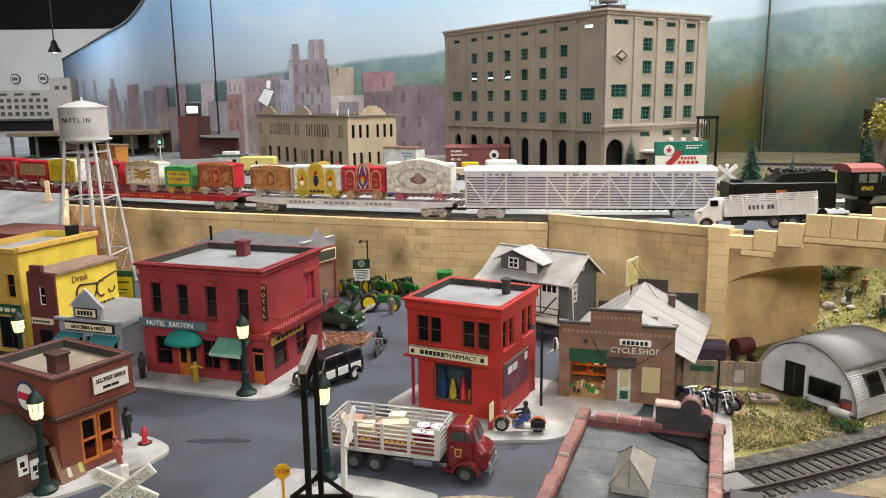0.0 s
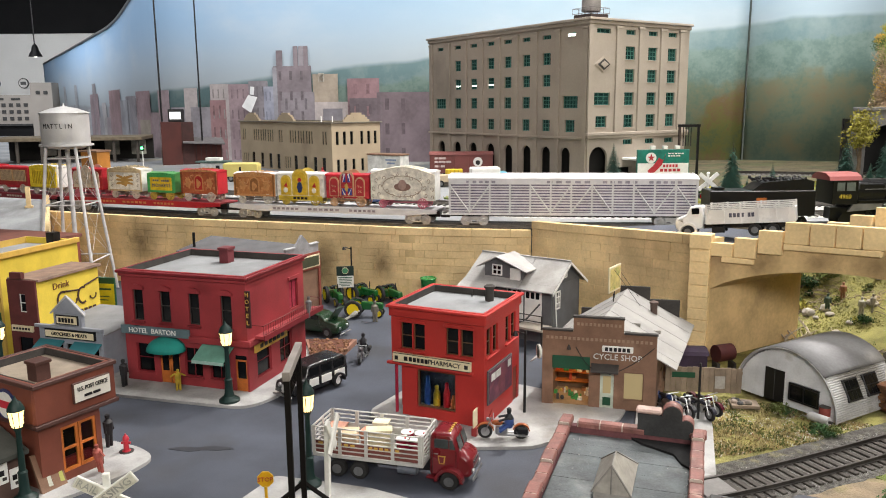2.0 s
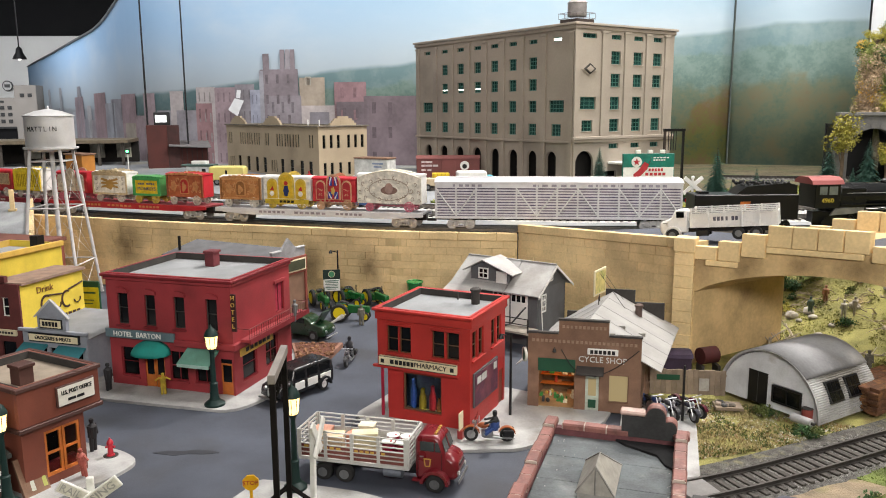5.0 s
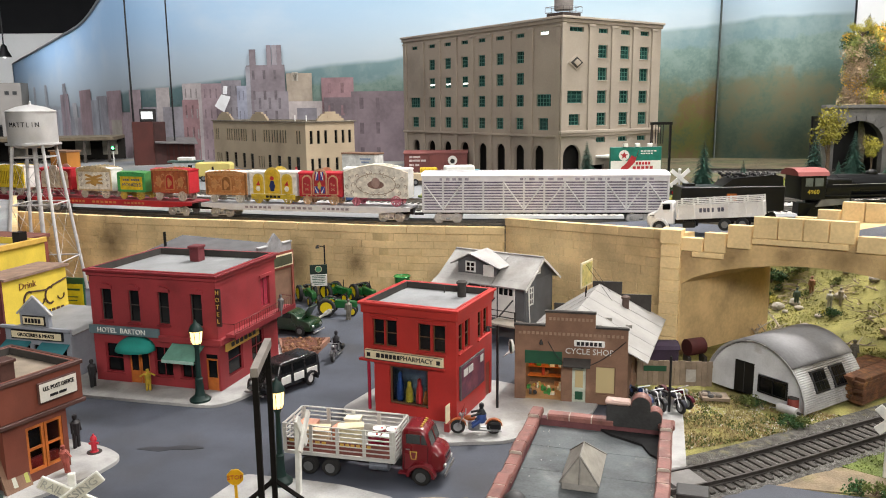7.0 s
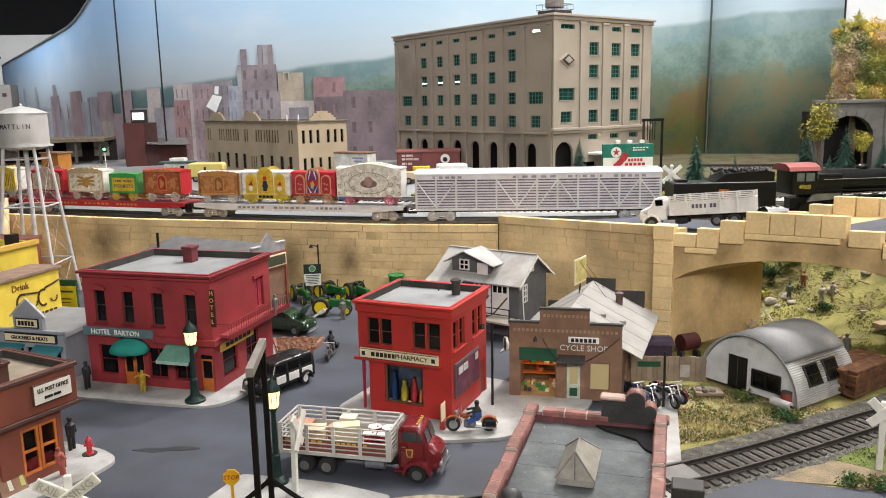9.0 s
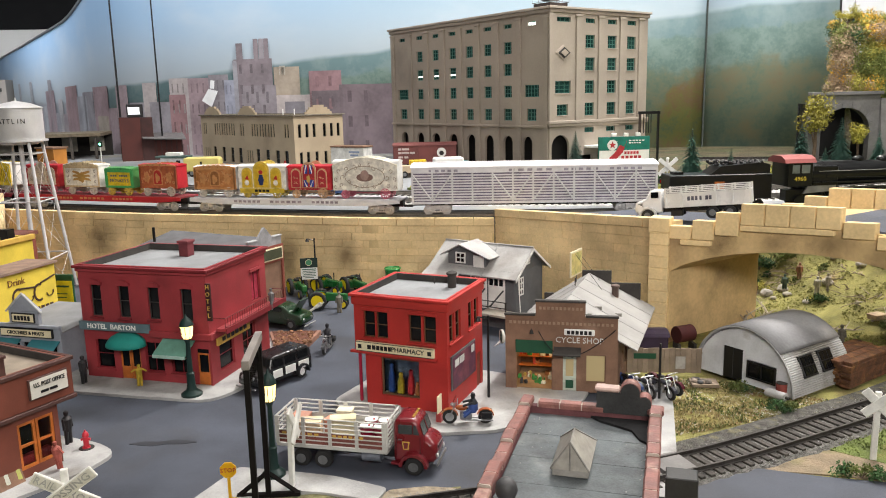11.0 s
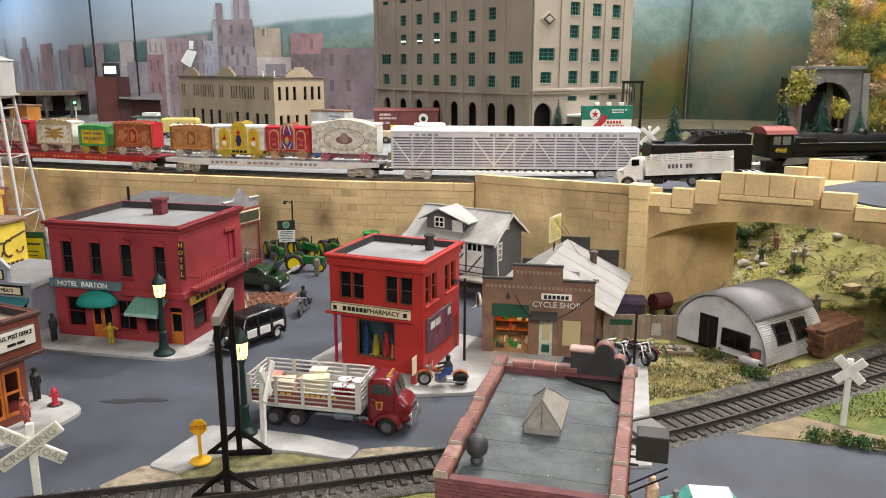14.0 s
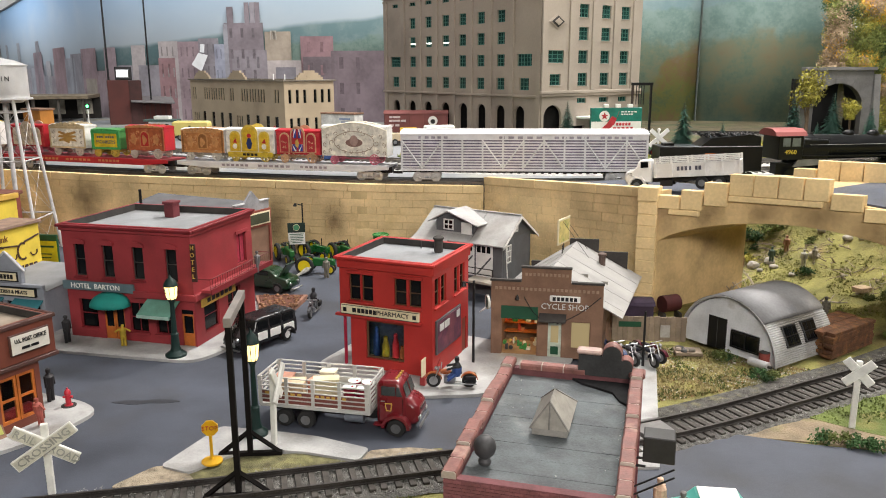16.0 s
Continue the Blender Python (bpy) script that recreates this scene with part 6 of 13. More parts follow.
    part("tank_base", box(B(), -w + 0.018, -w + 0.082, 0.018, 0.082, h - 0.026, h + 0.010, 0.001), mat("dark timber base", (0.06, 0.045, 0.04), 0.8), tank)
    rail = B()
    for a, b in (((0.016, 0.016), (0.084, 0.016)), ((0.084, 0.016), (0.084, 0.084)), ((0.084, 0.084), (0.016, 0.084)), ((0.016, 0.084), (0.016, 0.016))):
        for z in (h + 0.012, h + 0.026):
            cyl(rail, (-w + a[0], a[1], z), (-w + b[0], b[1], z), 0.0007, n=4)
        for t in (0, 0.33, 0.66):
            x, y = a[0] + (b[0] - a[0]) * t, a[1] + (b[1] - a[1]) * t
            cyl(rail, (-w + x, y, h + 0.010), (-w + x, y, h + 0.026), 0.0007, n=4)
    part("tank_railing", rail, mat("rail metal", (0.12, 0.11, 0.11), 0.6), tank)
    # loading canopy and the hoist frame beside it
    part("canopy", box(B(), -0.255, -0.14, -0.09, -0.0002, 0.070, 0.076, 0.0008), WHITE, o, "flat white loading canopy")
    for x in (-0.25, -0.145):
        part("canopy_post", cyl(B(), (x, -0.085, 0), (x, -0.085, 0.0698), 0.0018, n=6), WHITE, o)
    return o


def arch_head(w, r, thick, material):
    """The two spandrels that turn a square opening's top into an arch."""
    bm = B()
    n = 8
    for s in (-1, 1):
        out = [(w / 2 + s * w / 2, 0.0)]
        for i in range(n + 1):
            a = math.pi / 2 * i / n
            out.append((w / 2 + s * (w / 2) * math.cos(a), 0.018 / 0.018 * (w / 2) * math.sin(a)))
        out.append((w / 2 + s * w / 2, w / 2))
        bm2 = out if s > 0 else out[::-1]
        prism(bm, bm2[1:] if False else bm2, "y", 0.0002, thick - 0.0002)
    return mesh_of("arch_head", bm, material)


warehouse()


def freight_house():
    w, d, h = 0.185, 0.66, 0.166
    o = thing("freight_house", pose(-0.150, 2.612, DECK + 0.001, 0, 0, 38), "long two-storey buff model freight house with stepped gables", "model building")
    BUFF = mat("buff masonry", (0.36, 0.29, 0.20), 0.85, vary=0.1, scale=15, fine=250, second=(0.29, 0.23, 0.16, 0.56))
    DG = mat("olive sash", (0.05, 0.055, 0.04), 0.6, vary=0.2)
    L = side_left(-w, d)
    upper, lower = [], []
    u = 0.02
    groups = [(0.018, 2), (0.11, 3), (0.165, 3), (0.22, 3), (0.305, 2), (0.385, 3), (0.44, 3), (0.495, 3), (0.60, 2)]
    for g0, n in groups:
        upper += [(g0 + k * 0.017, 0.098, 0.010, 0.042) for k in range(n)]
    for x in (0.09, 0.16, 0.225, 0.285, 0.41, 0.475, 0.54, 0.595):
        lower.append((x, 0.004, 0.024, 0.052))
    for x in (0.02, 0.036, 0.052, 0.345, 0.361, 0.377):
        lower.append((x, 0.010, 0.009, 0.040))
    fu = [(x, 0.098, 0.011, 0.042) for x in (-0.170, -0.143, -0.116, -0.077, -0.050, -0.024)]
    fl = [(x, 0.012, 0.011, 0.040) for x in (-0.168, -0.142, -0.110, -0.076, -0.050, -0.024)]
    wall_part(o, "wall_long", L, 0.0, d - 0.006, 0, h, 0.006, [(a, a + c, b, b + e) for a, b, c, e in upper + lower], BUFF)
    wall_part(o, "wall_front", FRONT, -w, 0, 0, h, 0.006, [(a, a + c, b, b + e) for a, b, c, e in fu + fl], BUFF)
    part("wall_right", box(B(), -0.006, 0, 0.006, d, 0, h), BUFF, o)
    part("wall_back", box(B(), -w + 0.006, -0.006, d - 0.006, d, 0, h), BUFF, o)
    part("roof", box(B(), -w + 0.006, -0.006, 0.006, d - 0.006, h - 0.006, h - 0.003), ROOF_GREY, o)
    part("interior", box(B(), -w + 0.02, -0.02, 0.02, d - 0.02, 0.001, h - 0.01), INTERIOR, o, "near-black block painted for the unlit interior")
    cornice(o, w, d, h, 0.006, 0.004, mat("grey eaves", (0.16, 0.14, 0.11), 0.8))
    for a, b, c, e in upper + lower:
        window(o, L, a, b, c, e, DG, bar=0.0012, setback=0.003)
    for a, b, c, e in fu + fl:
        window(o, FRONT, a, b, c, e, DG, bar=0.0012, setback=0.003)
    step = [(-0.05, 0), (0.05, 0), (0.05, 0.008), (0.042, 0.008), (0.042, 0.015), (0.034, 0.015), (0.034, 0.022), (0.020, 0.022), (0.020, 0.029), (-0.020, 0.029), (-0.020, 0.022), (-0.034, 0.022), (-0.034, 0.015), (-0.042, 0.015), (-0.042, 0.008), (-0.05, 0.008)]
    part("stepped_gable", prism(B(), [(x - 0.092, z + h + 0.004) for x, z in step], "y", -0.002, 0.006), BUFF, o)
    part("gable_ornament", prism(B(), [(x * 0.012 - 0.092, z * 0.006 + h + 0.017) for x, z in ((math.cos(t * math.pi / 8), math.sin(t * math.pi / 8)) for t in range(16))], "y", -0.0035, -0.0021), BUFF, o)
    for y in (0.30, 0.56):
        part("stepped_gable", prism(B(), [(y + x * 1.2, z + h + 0.004) for x, z in step], "x", -w - 0.002, -w + 0.006), BUFF, o)
    for x, y in ((-0.15, 0.12), (-0.15, 0.05)):
        part("vent_pipe", cyl(B(), (x, y, h - 0.003), (x, y, h + 0.022), 0.0016, n=6), WHITE, o)
    return o


freight_house()

# ---- smaller buildings of the town ----
GREY_BOARD = mat("grey weatherboard", (0.105, 0.108, 0.115), 0.75, vary=0.15, scale=60)
TIN_ROOF = mat("pale tin roofing", (0.35, 0.345, 0.335), 0.6, vary=0.18, scale=25, fine=400, second=(0.25, 0.24, 0.225, 0.58))


def slope(bm, quad, thick=0.0016):
    vs = [bm.verts.new(q) for q in quad] + [bm.verts.new((q[0], q[1], q[2] - thick)) for q in quad]
    n = len(quad)
    fs = [bm.faces.new(vs[:n]), bm.faces.new(vs[n:])] + [bm.faces.new((vs[k], vs[(k + 1) % n], vs[n + (k + 1) % n], vs[n + k])) for k in range(n)]
    bmesh.ops.recalc_face_normals(bm, faces=fs)
    return bm


def clapboards(o, m, x0, x1, z0, z1, material, step=0.004, skip=()):
    z = z0
    while z < z1 - 0.001:
        bm = prism(B(), [(0.0, z), (-0.0012, z), (-0.0003, z + step), (0.0, z + step)], "x", x0, x1)
        bm.transform(m)
        part("clapboard", bm, material, o)
        z += step


def farm_house():
    w, d, eave, ridge = 0.142, 0.094, 0.091, 0.122
    o = thing("grey_house", pose(0.185, 1.131, 0.0, 0, 0, -37), "grey weatherboard model house with a dormer and pale tin roof", "model house")
    part("wall_front", box(B(), -w, 0, 0, 0.003, 0, eave), GREY_BOARD, o)
    part("wall_back", box(B(), -w, 0, d - 0.003, d, 0, eave), GREY_BOARD, o)
    for x in (-0.003, -w):
        part("gable_wall", prism(B(), [(0.003, 0), (d - 0.003, 0), (d - 0.003, eave), (d / 2, ridge - 0.003), (0.003, eave)], "x", x, x + 0.003), GREY_BOARD, o)
    clapboards(o, side_right(x=0.0), 0.004, d - 0.004, 0.004, eave - 0.004, GREY_BOARD)
    for i, (x0, x1) in enumerate(((-w - 0.010, -0.052), (-0.051, 0.008))):
        part("roof_slope", slope(B(), [(x0, -0.012, eave - 0.008), (x1, -0.012, eave - 0.008), (x1, d / 2, ridge), (x0, d / 2, ridge)]), TIN_ROOF, o, "pale tin roof slope")
        part("roof_slope", slope(B(), [(x0, d / 2, ridge), (x1, d / 2, ridge), (x1, d + 0.012, eave - 0.008), (x0, d + 0.012, eave - 0.008)]), TIN_ROOF, o)
    part("ridge_cap", box(B(), -w - 0.010, 0.008, d / 2 - 0.002, d / 2 + 0.002, ridge, ridge + 0.0012), TIN_ROOF, o)
    for s in (-1, 1):
        part("barge_board", slope(B(), [(0.0085, d / 2, ridge - 0.001), (0.0085, d / 2 + s * (d / 2 + 0.012), eave - 0.009), (0.0095, d / 2 + s * (d / 2 + 0.012), eave - 0.009), (0.0095, d / 2, ridge - 0.001)], 0.004), mat("white barge", (0.6, 0.6, 0.58), 0.7) if s < 0 else WHITE, o)
    # dormer
    dx0, dx1, peak = -0.120, -0.052, -0.094
    dorm = part("dormer", prism(B(), [(dx0, 0.088), (dx1, 0.088), (dx1, 0.112), (peak, 0.125), (dx0, 0.112)], "y", 0.004, 0.047), GREY_BOARD, o, "grey gabled dormer with a white window")
    for a, b in ((dx0 - 0.010, peak), (dx1 + 0.012, peak)):
        part("dormer_roof", slope(B(), [(a, -0.006, 0.1085), (b, -0.006, 0.1275), (b, 0.050, 0.1275), (a, 0.050, 0.1085)]), TIN_ROOF, dorm)
    window(o, pose(0, 0.004, 0), dx0 + 0.014, 0.096, 0.018, 0.017, WHITE, bar=0.002, rails=1, mullions=1, setback=-0.0016)
    part("dormer_panel", box(B(), dx1 - 0.021, dx1 - 0.003, 0.002, 0.0038, 0.092, 0.110), WHITE, o)
    # windows and white doors
    R = side_right()
    window(o, R, 0.040, 0.096, 0.009, 0.012, WHITE, bar=0.0016, mullions=1, setback=-0.0016)
    window(o, R, 0.012, 0.052, 0.014, 0.028, WHITE, bar=0.002, mullions=1, rails=2, setback=-0.0022)
    for x in (-0.062, -0.030):
        door = part("garage_door", box(B(), x - 0.0145, x + 0.0145, -0.002, -0.0002, 0.03, 0.082, 0.0004), WHITE, o, "white panelled carriage door")
        for k in range(3):
            part("pane", box(B(), x - 0.012 + k * 0.0085, x - 0.006 + k * 0.0085, -0.0026, -0.002, 0.068, 0.078), GLASS_DARK, door)
        part("cross_brace", slope(B(), [(x - 0.013, -0.0026, 0.034), (x - 0.011, -0.0026, 0.034), (x + 0.013, -0.0026, 0.062), (x + 0.011, -0.0026, 0.062)], 0.0016), GREY_BOARD, door)
    landing = part("landing", box(B(), -0.045, 0.004, -0.034, -0.003, 0.028, 0.031), mat("bleached timber", (0.42, 0.38, 0.32), 0.85), o, "bleached timber landing with a rail")
    for x in (-0.043, 0.002):
        part("post", box(B(), x - 0.001, x + 0.001, -0.033, -0.031, 0.0, 0.052), PARAPET, landing)
    for z in (0.042, 0.051):
        part("rail", box(B(), -0.045, 0.004, -0.0332, -0.0318, z, z + 0.0012), PARAPET, landing)
    part("side_shed_roof", slope(B(), [(-w - 0.012, -0.045, 0.070), (-0.09, -0.045, 0.070), (-0.09, 0.0, 0.088), (-w - 0.012, 0.0, 0.088)]), TIN_ROOF, o)
    part("side_shed", box(B(), -w, -0.095, -0.038, -0.0005, 0, 0.068), GREY_BOARD, o)
    part("lean_pole", cyl(B(), (0.012, 0.0, 0.0), (0.004, 0.004, 0.086), 0.0008, n=5), WHITE, o)
    return o


def back_shop():
    o = thing("feed_store", pose(-0.241, 1.321, 0.0, 0, 0, -31), "low grey model store with a pedimented false front", "model building")
    w, d, h = 0.255, 0.075, 0.106
    part("wall", box(B(), -w, 0, 0, d, 0, h - 0.012), GREY_BOARD, o)
    part("roof", slope(B(), [(-w - 0.006, -0.008, h - 0.012), (0.0, -0.008, h - 0.012), (0.0, d + 0.006, h + 0.004), (-w - 0.006, d + 0.006, h + 0.004)]), mat("grey felt", (0.115, 0.117, 0.125), 0.85, vary=0.2, scale=40), o, "grey felt roof")
    part("front_wall", box(B(), 0.0005, 0.0048, -0.006, d + 0.006, 0, h - 0.0342), BRICK_BROWN, o)
    part("false_front", prism(B(), [(-0.006, h - 0.034), (d + 0.006, h - 0.034), (d + 0.006, h + 0.010), (d * 0.76, h + 0.012), (d * 0.5, h + 0.031), (d * 0.24, h + 0.012), (-0.006, h + 0.010)], "x", 0.0005, 0.005), mat("pale grey board", (0.26, 0.26, 0.27), 0.7), o, "pale grey pedimented front")
    part("fascia", box(B(), 0.0052, 0.0075, -0.008, d + 0.008, h - 0.034, h - 0.004, 0.0004), BRICK_RED, o)
    frame_rim = part("sign_board", box(B(), 0.0076, 0.0088, -0.004, d + 0.004, h - 0.030, h - 0.008, 0.0003), CREAM, o, "brown-green sign board in a cream frame")
    part("sign_field", box(B(), 0.0089, 0.0094, -0.001, d + 0.001, h - 0.0275, h - 0.0105), mat("brown-green sign field", (0.055, 0.06, 0.035), 0.6, vary=0.3, scale=80), frame_rim)
    for y0, y1 in ((-0.007, d * 0.24), (d * 0.76, d + 0.007)):
        part("coping", box(B(), -0.001, 0.0065, y0, y1, h + 0.0102, h + 0.0125, 0.0004), once("pale cap", lambda: mat("pale grey cap", (0.42, 0.43, 0.44), 0.7, vary=0.2, scale=60)), o)
    for y in (-0.006, d + 0.002):
        part("corner_post", box(B(), 0.0050, 0.0078, y, y + 0.005, 0, h - 0.034), BRICK_RED, o)
    part("stove_pipe", cyl(B(), (-w + 0.012, 0.02, h - 0.02), (-w + 0.012, 0.02, h + 0.020), 0.0026, n=8), BLACK, o)
    return o


def grocery():
    w, d, h = 0.104, 0.115, 0.066
    o = thing("grocery_store", pose(-0.428, 1.0, 0.005, 0, 0, -19), "grey model grocery store with teal awnings and a small pediment", "model building")
    G = mat("blue-grey clapboard", (0.27, 0.29, 0.33), 0.7, vary=0.12, scale=60)
    holes = [(-0.098, -0.066, 0.008, 0.040), (-0.062, -0.046, 0.0, 0.042), (-0.042, -0.008, 0.008, 0.040)]
    wall_part(o, "wall_front", FRONT, -w, 0, 0, h, 0.003, holes, G)
    wall_part(o, "wall_right", side_right(), 0.003, d, 0, h - 0.008, 0.003, [], G)
    wall_part(o, "wall_left", side_left(-w, d), 0, d - 0.003, 0, h - 0.008, 0.003, [], G)
    part("wall_back", box(B(), -w + 0.003, -0.003, d - 0.003, d, 0, h - 0.008), G, o)
    part("roof", slope(B(), [(-w - 0.002, 0.0032, h - 0.008), (0.002, 0.0032, h - 0.008), (0.002, d + 0.004, h - 0.002), (-w - 0.002, d + 0.004, h - 0.002)]), mat("grey felt roof", (0.22, 0.225, 0.235), 0.85, vary=0.15, scale=40), o, "grey felt roof")
    part("interior", box(B(), -w + 0.015, -0.015, 0.015, d - 0.015, 0.001, h - 0.012), INTERIOR, o)
    for a, b, z0, z1 in holes:
        window(o, FRONT, a, z0, b - a, z1 - z0, GREY_BOARD, rails=0, mullions=1)
    part("cornice", box(B(), -w - 0.003, 0.003, -0.005, -0.0002, h - 0.003, h + 0.001, 0.0004), G, o)
    sign = part("sign_board", box(B(), -0.092, -0.010, -0.0035, -0.0002, 0.0495, 0.0615, 0.0003), BLACK, o, "cream sign board in a black border")
    part("sign_face", box(B(), -0.0905, -0.0115, -0.004, -0.0035, 0.051, 0.060), CREAM, sign)
    words("GROCERIES & MEATS", 0.0068, BLACK, sign, pose(-0.051, -0.0044, 0.0555), wide=0.92)
    up = part("pediment_base", box(B(), -0.076, -0.030, -0.002, 0.004, h + 0.0012, h + 0.018, 0.0003), G, o)
    s2 = part("name_board", box(B(), -0.071, -0.035, -0.0035, -0.002, h + 0.003, h + 0.016), BLACK, o, "small cream name board in a black border")
    part("sign_face", box(B(), -0.0695, -0.0365, -0.004, -0.0035, h + 0.0045, h + 0.0145), CREAM, s2)
    for k in range(5):
        part("bar", box(B(), -0.066 + k * 0.0052, -0.0622 + k * 0.0052, -0.0044, -0.004, h + 0.0065, h + 0.0125), BLACK, s2)
    part("pediment", prism(B(), [(-0.079, h + 0.0182), (-0.027, h + 0.0182), (-0.053, h + 0.040)], "y", -0.001, 0.004), G, o, "blue-grey triangular pediment")
    for a, b in (((-0.081, h + 0.017), (-0.053, h + 0.042)), ((-0.025, h + 0.017), (-0.053, h + 0.042))):
        part("pediment_trim", cyl(B(), (a[0], -0.001, a[1]), (b[0], -0.001, b[1]), 0.0014, n=6), mat("pale trim", (0.5, 0.5, 0.5), 0.7), o)
    for a, b in ((-0.104, -0.063), (-0.046, -0.002)):
        part("awning", prism(B(), [(-0.0004, 0.046), (-0.020, 0.034), (-0.020, 0.030), (-0.0192, 0.030), (-0.019, 0.0332), (-0.0004, 0.0445)], "x", a, b), mat("blue-teal awning", (0.03, 0.16, 0.19), 0.75, vary=0.15), o, "blue-teal sloped awning")
    return o


def shop_row():
    """A narrow brick shop with a painted yellow side wall, and a taller yellow shop behind it."""
    o = thing("corner_shop", pose(-0.528, 1.036, 0.004, 0, 0, -19), "brick model shop with a yellow painted advertisement side wall", "model building")
    w, d, h = 0.048, 0.118, 0.125
    YELLOW = mat("yellow painted wall", (0.66, 0.50, 0.06), 0.7, vary=0.12, scale=40, second=(0.58, 0.43, 0.06, 0.6))
    MAROON = mat("maroon brick", (0.115, 0.03, 0.028), 0.8, vary=0.2, scale=60)
    wall_part(o, "wall_front", FRONT, -w, 0, 0, h, 0.003, [(-0.030, -0.018, 0.080, 0.106), (-0.036, -0.012, 0.0, 0.045)], MAROON)
    wall_part(o, "wall_right", side_right(), 0.003, d, 0, h - 0.002, 0.003, [], YELLOW, "yellow side wall with a painted advertisement")
    part("wall_left", box(B(), -w, -w + 0.003, 0.003, d, 0, h - 0.002), MAROON, o)
    part("wall_back", box(B(), -w + 0.003, -0.003, d - 0.003, d, 0, h - 0.002), MAROON, o)
    part("roof", box(B(), -w - 0.002, 0.004, 0.003, d + 0.003, h - 0.0018, h + 0.0015), mat("brown eaves", (0.24, 0.16, 0.12), 0.8), o)
    part("parapet", box(B(), -0.042, -0.022, 0.0, 0.006, h + 0.0016, h + 0.010), MAROON, o)
    part("interior", box(B(), -w + 0.01, -0.01, 0.012, d - 0.01, 0.001, h - 0.01), INTERIOR, o)
    window(o, FRONT, -0.030, 0.080, 0.012, 0.026, WHITE, rails=1)
    part("name_board", box(B(), -0.044, -0.008, -0.003, -0.0002, 0.054, 0.062), CREAM, o, "cream name board with plain bars")
    for k in range(6):
        part("bar", box(B(), -0.041 + k * 0.005, -0.0375 + k * 0.005, -0.0034, -0.003, 0.0565, 0.0595), BLACK, o)
    part("shop_door", box(B(), -0.0355, -0.0125, 0.002, 0.0028, 0, 0.0448), GLASS_DARK, o)
    words("Drink", 0.013, mat("brown paint letters", (0.16, 0.07, 0.02), 0.7), o, side_right(y=0.045) @ pose(0, -0.0006, 0.110), wide=1.0)
    ink = mat("black-brown paint", (0.05, 0.025, 0.015), 0.7)
    # flowing mark drawn as plain strokes
    for y0, z0, rx, rz, a0, a1 in ((0.046, 0.088, 0.011, 0.0135, 60, 300), (0.084, 0.087, 0.0105, 0.013, 60, 300), (0.066, 0.083, 0.007, 0.006, 180, 380), (0.104, 0.083, 0.007, 0.006, 180, 380)):
        turn = [radians(a0 + (a1 - a0) * i / 16) for i in range(17)]
        ring = [(y0 + rx * math.cos(t), z0 + rz * math.sin(t)) for t in turn] + [(y0 + rx * 0.74 * math.cos(t), z0 + rz * 0.78 * math.sin(t)) for t in turn[::-1]]
        part("painted_stroke", prism(B(), ring, "x", 0.0004, 0.0012), ink, o)
    for y0, y1, z0, z1 in ((0.050, 0.078, 0.0995, 0.096), (0.088, 0.116, 0.100, 0.106)):
        part("painted_stroke", cyl(B(), (0.0006, y0, z0), (0.0006, y1, z1), 0.0012, n=5), ink, o)
    for k in range(9):
        part("bar", box(B(), 0.0, 0.0008, 0.034 + k * 0.0085, 0.040 + k * 0.0085, 0.063 + 0.0 * k, 0.067), ink, o)
    # taller yellow shop
    q = thing("yellow_shop", pose(-0.596, 1.075, 0.004, 0, 0, -19) @ Matrix.Diagonal((1, 1, 0.965, 1)), "tall yellow model shop with arched windows and a shop sign", "model building")
    w, d, h = 0.10, 0.15, 0.158
    MUSTARD = mat("mustard paint", (0.50, 0.33, 0.07), 0.7, vary=0.15, scale=50)
    wins = [(-0.090, -0.074), (-0.058, -0.042), (-0.026, -0.010)]
    wall_part(q, "wall_front", FRONT, -w, 0, 0, h - 0.006, 0.003, [(a, b, 0.085, 0.122) for a, b in wins] + [(-0.094, -0.06, 0.006, 0.055), (-0.05, -0.008, 0.006, 0.055)], MUSTARD)
    wall_part(q, "wall_right", side_right(), 0.003, d, 0, h, 0.003, [], YELLOW)
    part("wall_left", box(B(), -w, -w + 0.003, 0.003, d, 0, h), MUSTARD, q)
    part("wall_back", box(B(), -w + 0.003, -0.003, d - 0.003, d, 0, h), YELLOW, q)
    part("coping", box(B(), -0.003, 0.004, 0.0, d + 0.002, h - 0.005, h + 0.003, 0.0005), YELLOW_SIGN, q)
    part("coping", box(B(), -w - 0.002, 0.0, -0.004, 0.003, h - 0.006, h + 0.001, 0.0005), MUSTARD, q)
    part("roof", box(B(), -w + 0.003, -0.003, 0.003, d - 0.003, h - 0.014, h - 0.010), ROOF_GREY, q)
    part("interior", box(B(), -w + 0.012, -0.012, 0.015, d - 0.015, 0.001, h - 0.016), INTERIOR, q)
    for a, b in wins:
        window(q, FRONT, a, 0.085, b - a, 0.037, ORANGE_WOOD)
        part("window_hood", prism(B(), [(a - 0.003, 0.121), (b + 0.003, 0.121), (b, 0.128), ((a + b) / 2, 0.131), (a, 0.128)], "y", -0.003, -0.0002), MUSTARD, q)
    for a, b in ((-0.094, -0.06), (-0.05, -0.008)):
        window(q, FRONT, a, 0.006, b - a, 0.049, PARAPET, rails=0, mullions=1)
    sg = part("sign_board", box(B(), -0.098, -0.002, -0.004, -0.0002, 0.060, 0.075, 0.0004), GREEN_PAINT, q, "dark green sign with cream bars")
    for k in range(7):
        part("bar", box(B(), -0.092 + k * 0.0125, -0.083 + k * 0.0125, -0.0045, -0.004, 0.0645, 0.0705), CREAM, sg)
